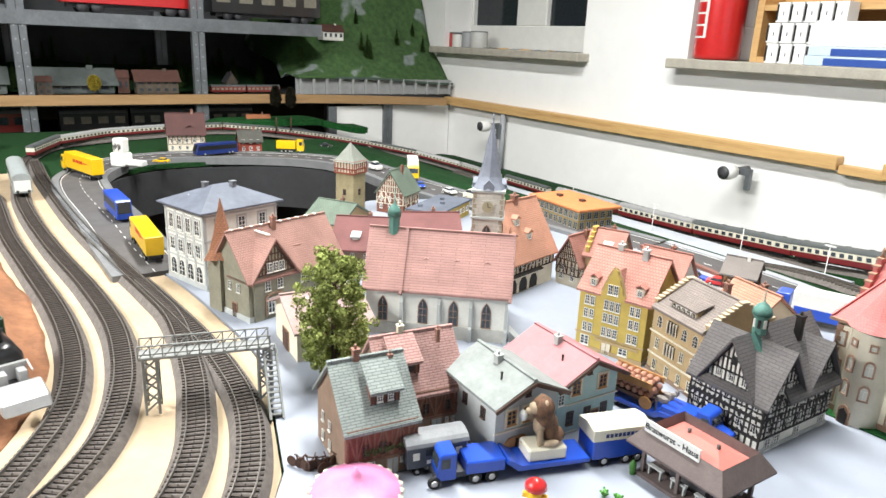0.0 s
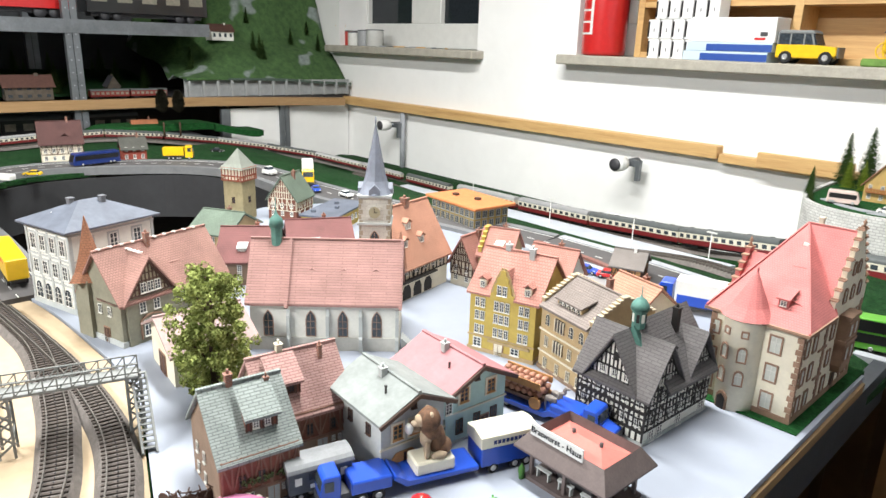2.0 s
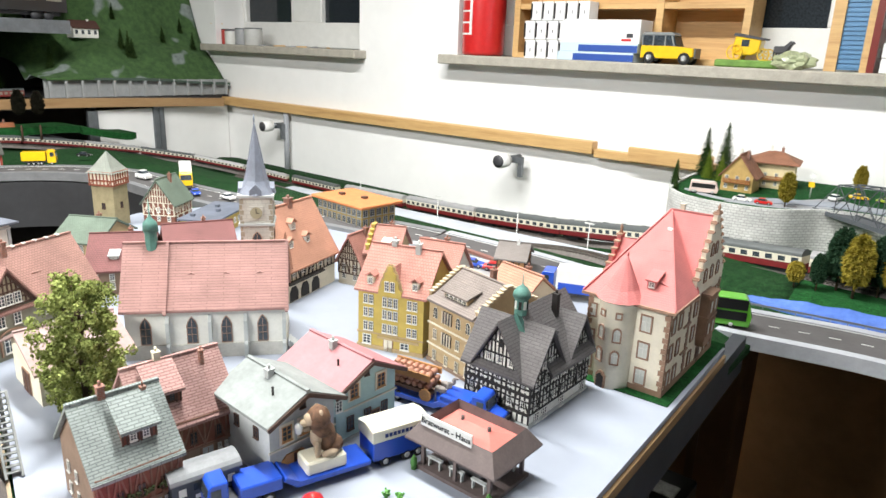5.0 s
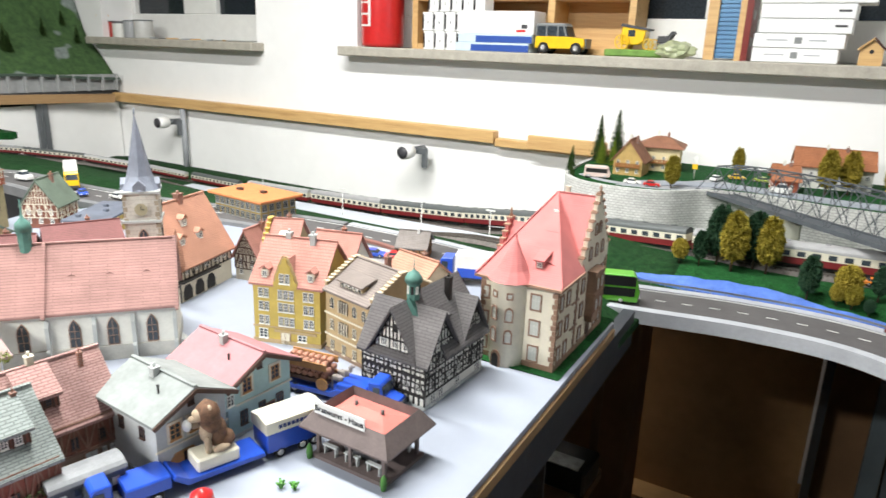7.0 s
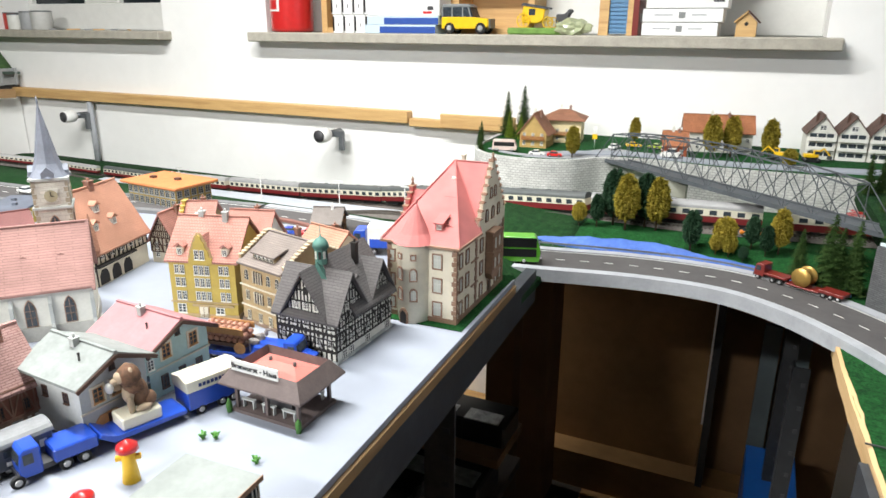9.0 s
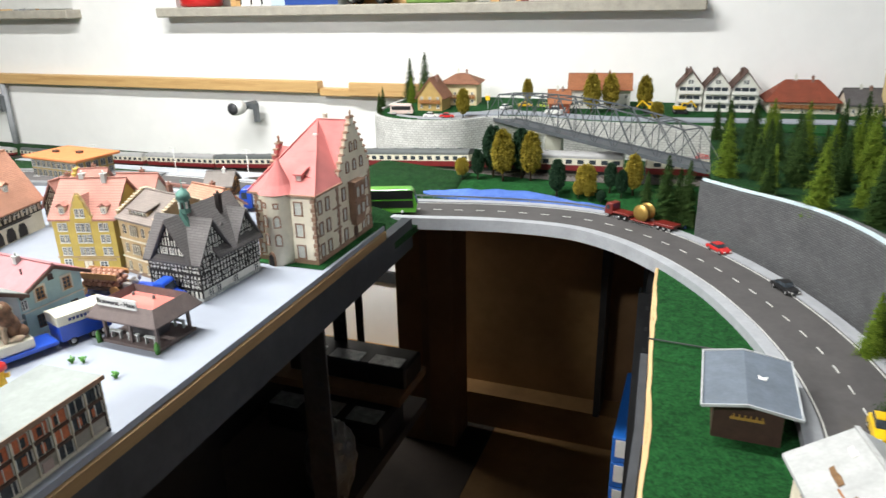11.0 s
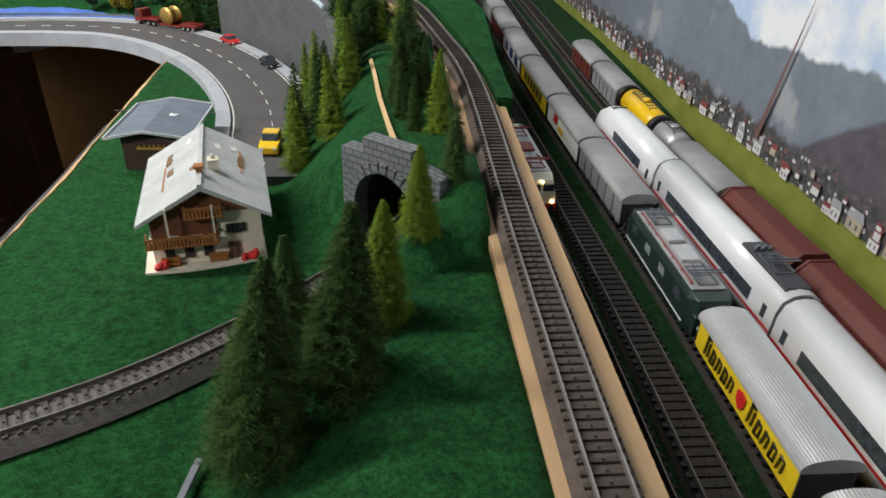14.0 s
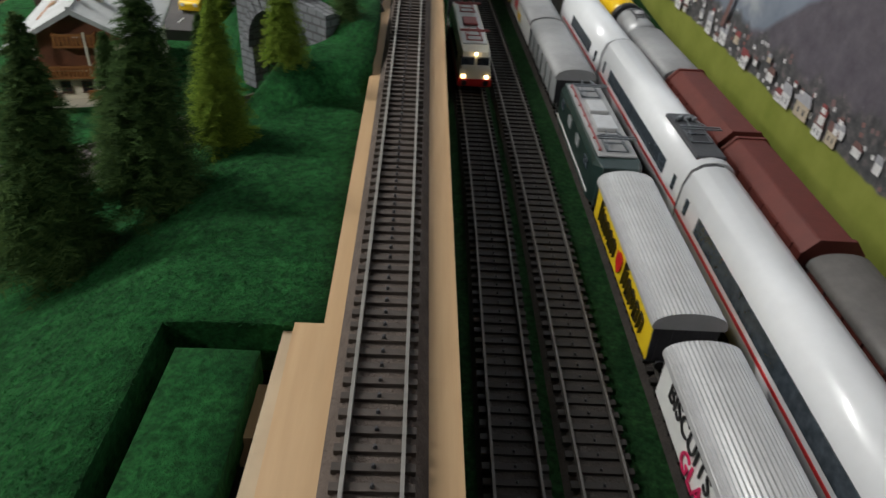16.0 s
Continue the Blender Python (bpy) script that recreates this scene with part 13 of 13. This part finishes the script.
# shelf units between the posts, with stored black cases
for x0, x1, y0, y1, z0, z1 in ((-0.46, -0.205, 0.92, 1.00, 0.595, 0.640), (-0.46, -0.215, 0.83, 0.93, 0.520, 0.572)):
    t = thing("storage_case", at((x0 + x1) / 2, (y0 + y1) / 2, z0), "black storage case with worn silver edges under the table", "case", "storage cases")
    w, d, h = x1 - x0, y1 - y0, z1 - z0
    bm = bmn()
    box(bm, -w / 2, w / 2, -d / 2, d / 2, 0, h)
    part("case_body", bm, M_BLACK, t, bevel=0.004)
    for q in range(3):
        bm = bmn()
        box(bm, -w / 2 + w * (q + 0.1) / 3, -w / 2 + w * (q + 0.85) / 3, -d * 0.48, -d * 0.05, h, h + 0.002)
        part("lid_strip", bm, mat("crinkled_silver_foil", (0.42, 0.43, 0.44), 0.3, 0.5, 60, metal=0.6, bumpy=0.8, dist=0.002), t)
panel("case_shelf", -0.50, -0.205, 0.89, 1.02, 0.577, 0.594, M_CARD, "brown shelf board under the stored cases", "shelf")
# Second shelf board, coloured near black for the shade under the table.
panel("case_shelf", -0.50, -0.205, 0.62, 1.02, 0.500, 0.519, M_SHADEBOARD, "dark brown shelf board under the stored cases", "shelf")
bm = bmn()
bmesh.ops.create_icosphere(bm, subdivisions=4, radius=1.0)
for v in bm.verts:
    k = 1 + 0.16 * noise.noise(v.co * 2.0) + 0.10 * noise.noise(v.co * 5) + 0.05 * noise.noise(v.co * 11)
    v.co = Vector((v.co.x * 0.040 * k, v.co.y * 0.04 * k, 0.075 + max(-0.075, v.co.z * 0.08 * k)))
solid("wrapped_parcel", bm, mat("grey_plastic_wrap", (0.13, 0.125, 0.12), 0.3, 0.45, 30, coat=0.3), "dark parcel wrapped in creased grey plastic", "parcel", at(-0.235, 0.69, 0.52))
panel("orange_crate", -0.36, -0.135, 0.28, 0.47, 0.45, 0.60, P_ORANGE, "orange plastic crate under the table", "crate")
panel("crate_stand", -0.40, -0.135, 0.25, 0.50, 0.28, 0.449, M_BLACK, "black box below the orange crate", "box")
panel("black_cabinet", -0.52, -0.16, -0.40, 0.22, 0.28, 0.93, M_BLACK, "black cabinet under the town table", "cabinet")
# Two plain black blocks added to fill the dark and hide the lit floor.
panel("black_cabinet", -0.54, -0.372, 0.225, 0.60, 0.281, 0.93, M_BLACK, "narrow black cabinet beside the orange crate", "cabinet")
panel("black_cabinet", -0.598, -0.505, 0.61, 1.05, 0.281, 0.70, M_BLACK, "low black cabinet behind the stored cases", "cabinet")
# pale boards and plank behind the posts, brightened by an added, unseen lamp
panel("white_board", -0.98, -0.30, 1.50, 1.512, 0.30, 0.88, M_WALL, "white board standing at the wall under the layout", "board")
panel("dark_batten", -0.98, -0.30, 1.486, 1.499, 0.548, 0.580, M_BLACKSTEEL, "dark batten across the white board", "batten")
panel("pine_plank", -0.98, -0.30, 1.40, 1.499, 0.285, 0.345, M_WOOD, "pine plank lying below the white board", "plank")
# Unseen lamp, added for the unknown light that falls on the white board.
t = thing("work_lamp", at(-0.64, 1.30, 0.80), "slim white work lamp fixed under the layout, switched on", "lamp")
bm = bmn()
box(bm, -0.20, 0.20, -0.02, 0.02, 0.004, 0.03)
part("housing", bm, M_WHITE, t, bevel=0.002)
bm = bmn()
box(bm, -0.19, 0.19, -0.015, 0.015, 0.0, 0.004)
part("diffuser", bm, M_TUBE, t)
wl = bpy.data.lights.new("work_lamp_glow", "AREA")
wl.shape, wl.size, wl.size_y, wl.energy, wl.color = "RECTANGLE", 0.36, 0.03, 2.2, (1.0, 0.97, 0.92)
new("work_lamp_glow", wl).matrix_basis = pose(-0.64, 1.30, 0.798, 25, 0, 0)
# stack of blue drawer boxes at the aisle
P_SKY = paint("bright_blue_plastic", (0.02, 0.16, 0.62))
for k in range(5):
    z = 0.577 - (k + 1) * 0.052
    t = carton(0.178, 0.258, 0.93, 1.16, z, z + 0.050, P_SKY, "bright blue drawer box with white label", (), "blue boxes at the aisle")
    bm = bmn()
    box(bm, 0.184, 0.214, 0.9288, 0.9304, z + 0.012, z + 0.046)
    part("label_plate", bm, P_WHITE, t, m=t.matrix_basis.inverted())
    bm = bmn()
    box(bm, 0.218, 0.252, 0.9288, 0.9304, z + 0.012, z + 0.046)
    part("drawer_front", bm, M_STEEL, t, m=t.matrix_basis.inverted())


# ---- small things in the village ----
bus(-0.352, 1.282, 1.0525, 14, paint("pale_pink_bus", (0.66, 0.52, 0.47)), "small pale pink and white bus at the village's rim", 0.052, 0.017, 0.024, 1)
car(-0.276, 1.262, 1.0525, 8, P_WHITE, "small white car on the village path", 0.032)
car(-0.240, 1.263, 1.0525, 12, P_RED, "small red car on the village path", 0.030)
car(-0.12, 1.455, 1.0525, 20, P_YEL, "small yellow car on the village green", 0.032)
car(-0.15, 1.40, 1.0545, 75, P_WHITE, "small white car on the village road", 0.032)
car(-0.075, 1.455, 1.0525, 160, paint("yellow_green_car", (0.35, 0.45, 0.05)), "small yellow-green car on the village green", 0.032)
car(-0.03, 1.345, 1.0545, 170, P_WHITE, "small white van before the barn", 0.036, 0.016, 0.018, "van")


def excavator(x, y, rz):
    t = thing("excavator", at(x, y, 1.0525, rz), "yellow model excavator with a raised boom", "excavator", "excavators")
    for sd in (-1, 1):
        bm = bmn()
        lathe(bm, [(0.0005, -0.0025), (0.0042, -0.0022), (0.0042, 0.0022), (0.0005, 0.0025)], 12, axis="Y", center=(-0.012, sd * 0.008, 0.0042))
        box(bm, -0.012, 0.010, sd * 0.008 - 0.0022, sd * 0.008 + 0.0022, 0.0005, 0.0082)
        lathe(bm, [(0.0005, -0.0025), (0.0042, -0.0022), (0.0042, 0.0022), (0.0005, 0.0025)], 12, axis="Y", center=(0.010, sd * 0.008, 0.0042))
        part("crawler", bm, M_BLACK, t)
    bm = bmn()
    box(bm, -0.016, 0.006, -0.008, 0.008, 0.009, 0.016)
    part("house", bm, P_YEL, t, bevel=0.0012)
    bm = bmn()
    box(bm, 0.000, 0.010, -0.008, -0.001, 0.010, 0.023)
    c = part("cab", bm, P_YEL, t, bevel=0.0008)
    bm = bmn()
    box(bm, 0.002, 0.0104, -0.0084, -0.0006, 0.016, 0.0215)
    part("cab_window", bm, M_GLASS, c)
    bm = bmn()
    bar(bm, (0.004, 0.004, 0.012), (0.020, 0.004, 0.026), 0.0026)
    bar(bm, (0.020, 0.004, 0.026), (0.032, 0.004, 0.012), 0.0022)
    part("boom", bm, P_YEL, t)
    bm = bmn()
    profile_y(bm, [(0.029, 0.013), (0.036, 0.011), (0.035, 0.005), (0.027, 0.006)], 0.000, 0.008)
    part("bucket", bm, M_DARK, t)


excavator(0.163, 1.430, 170)
excavator(0.221, 1.437, 10)
t = thing("traffic_signal", at(-0.193, 1.402, 1.0525), "thin white signal mast with small plates", "signal")
bm = bmn()
lathe(bm, [(0.0010, 0), (0.0008, 0.048)], 8)
part("mast", bm, P_WHITE, t)
for z in (0.020, 0.036):
    bm = bmn()
    box(bm, -0.005, 0.005, -0.0016, -0.0008, z, z + 0.010)
    part("plate", bm, P_WHITE if z > 0.03 else P_YEL, t)
bm = bmn()
prism(bm, [(p.x, p.y) for p in spline([(-0.30, 1.238, 0), (-0.22, 1.252, 0), (-0.165, 1.29, 0), (-0.125, 1.345, 0), (-0.115, 1.40, 0)], 6)] + [(-0.16, 1.42), (-0.20, 1.36), (-0.25, 1.30)], 1.0485, 1.0530)
solid("village_square", bm, M_KERB, "pale grey paved square in the village", "square", kind="structure")
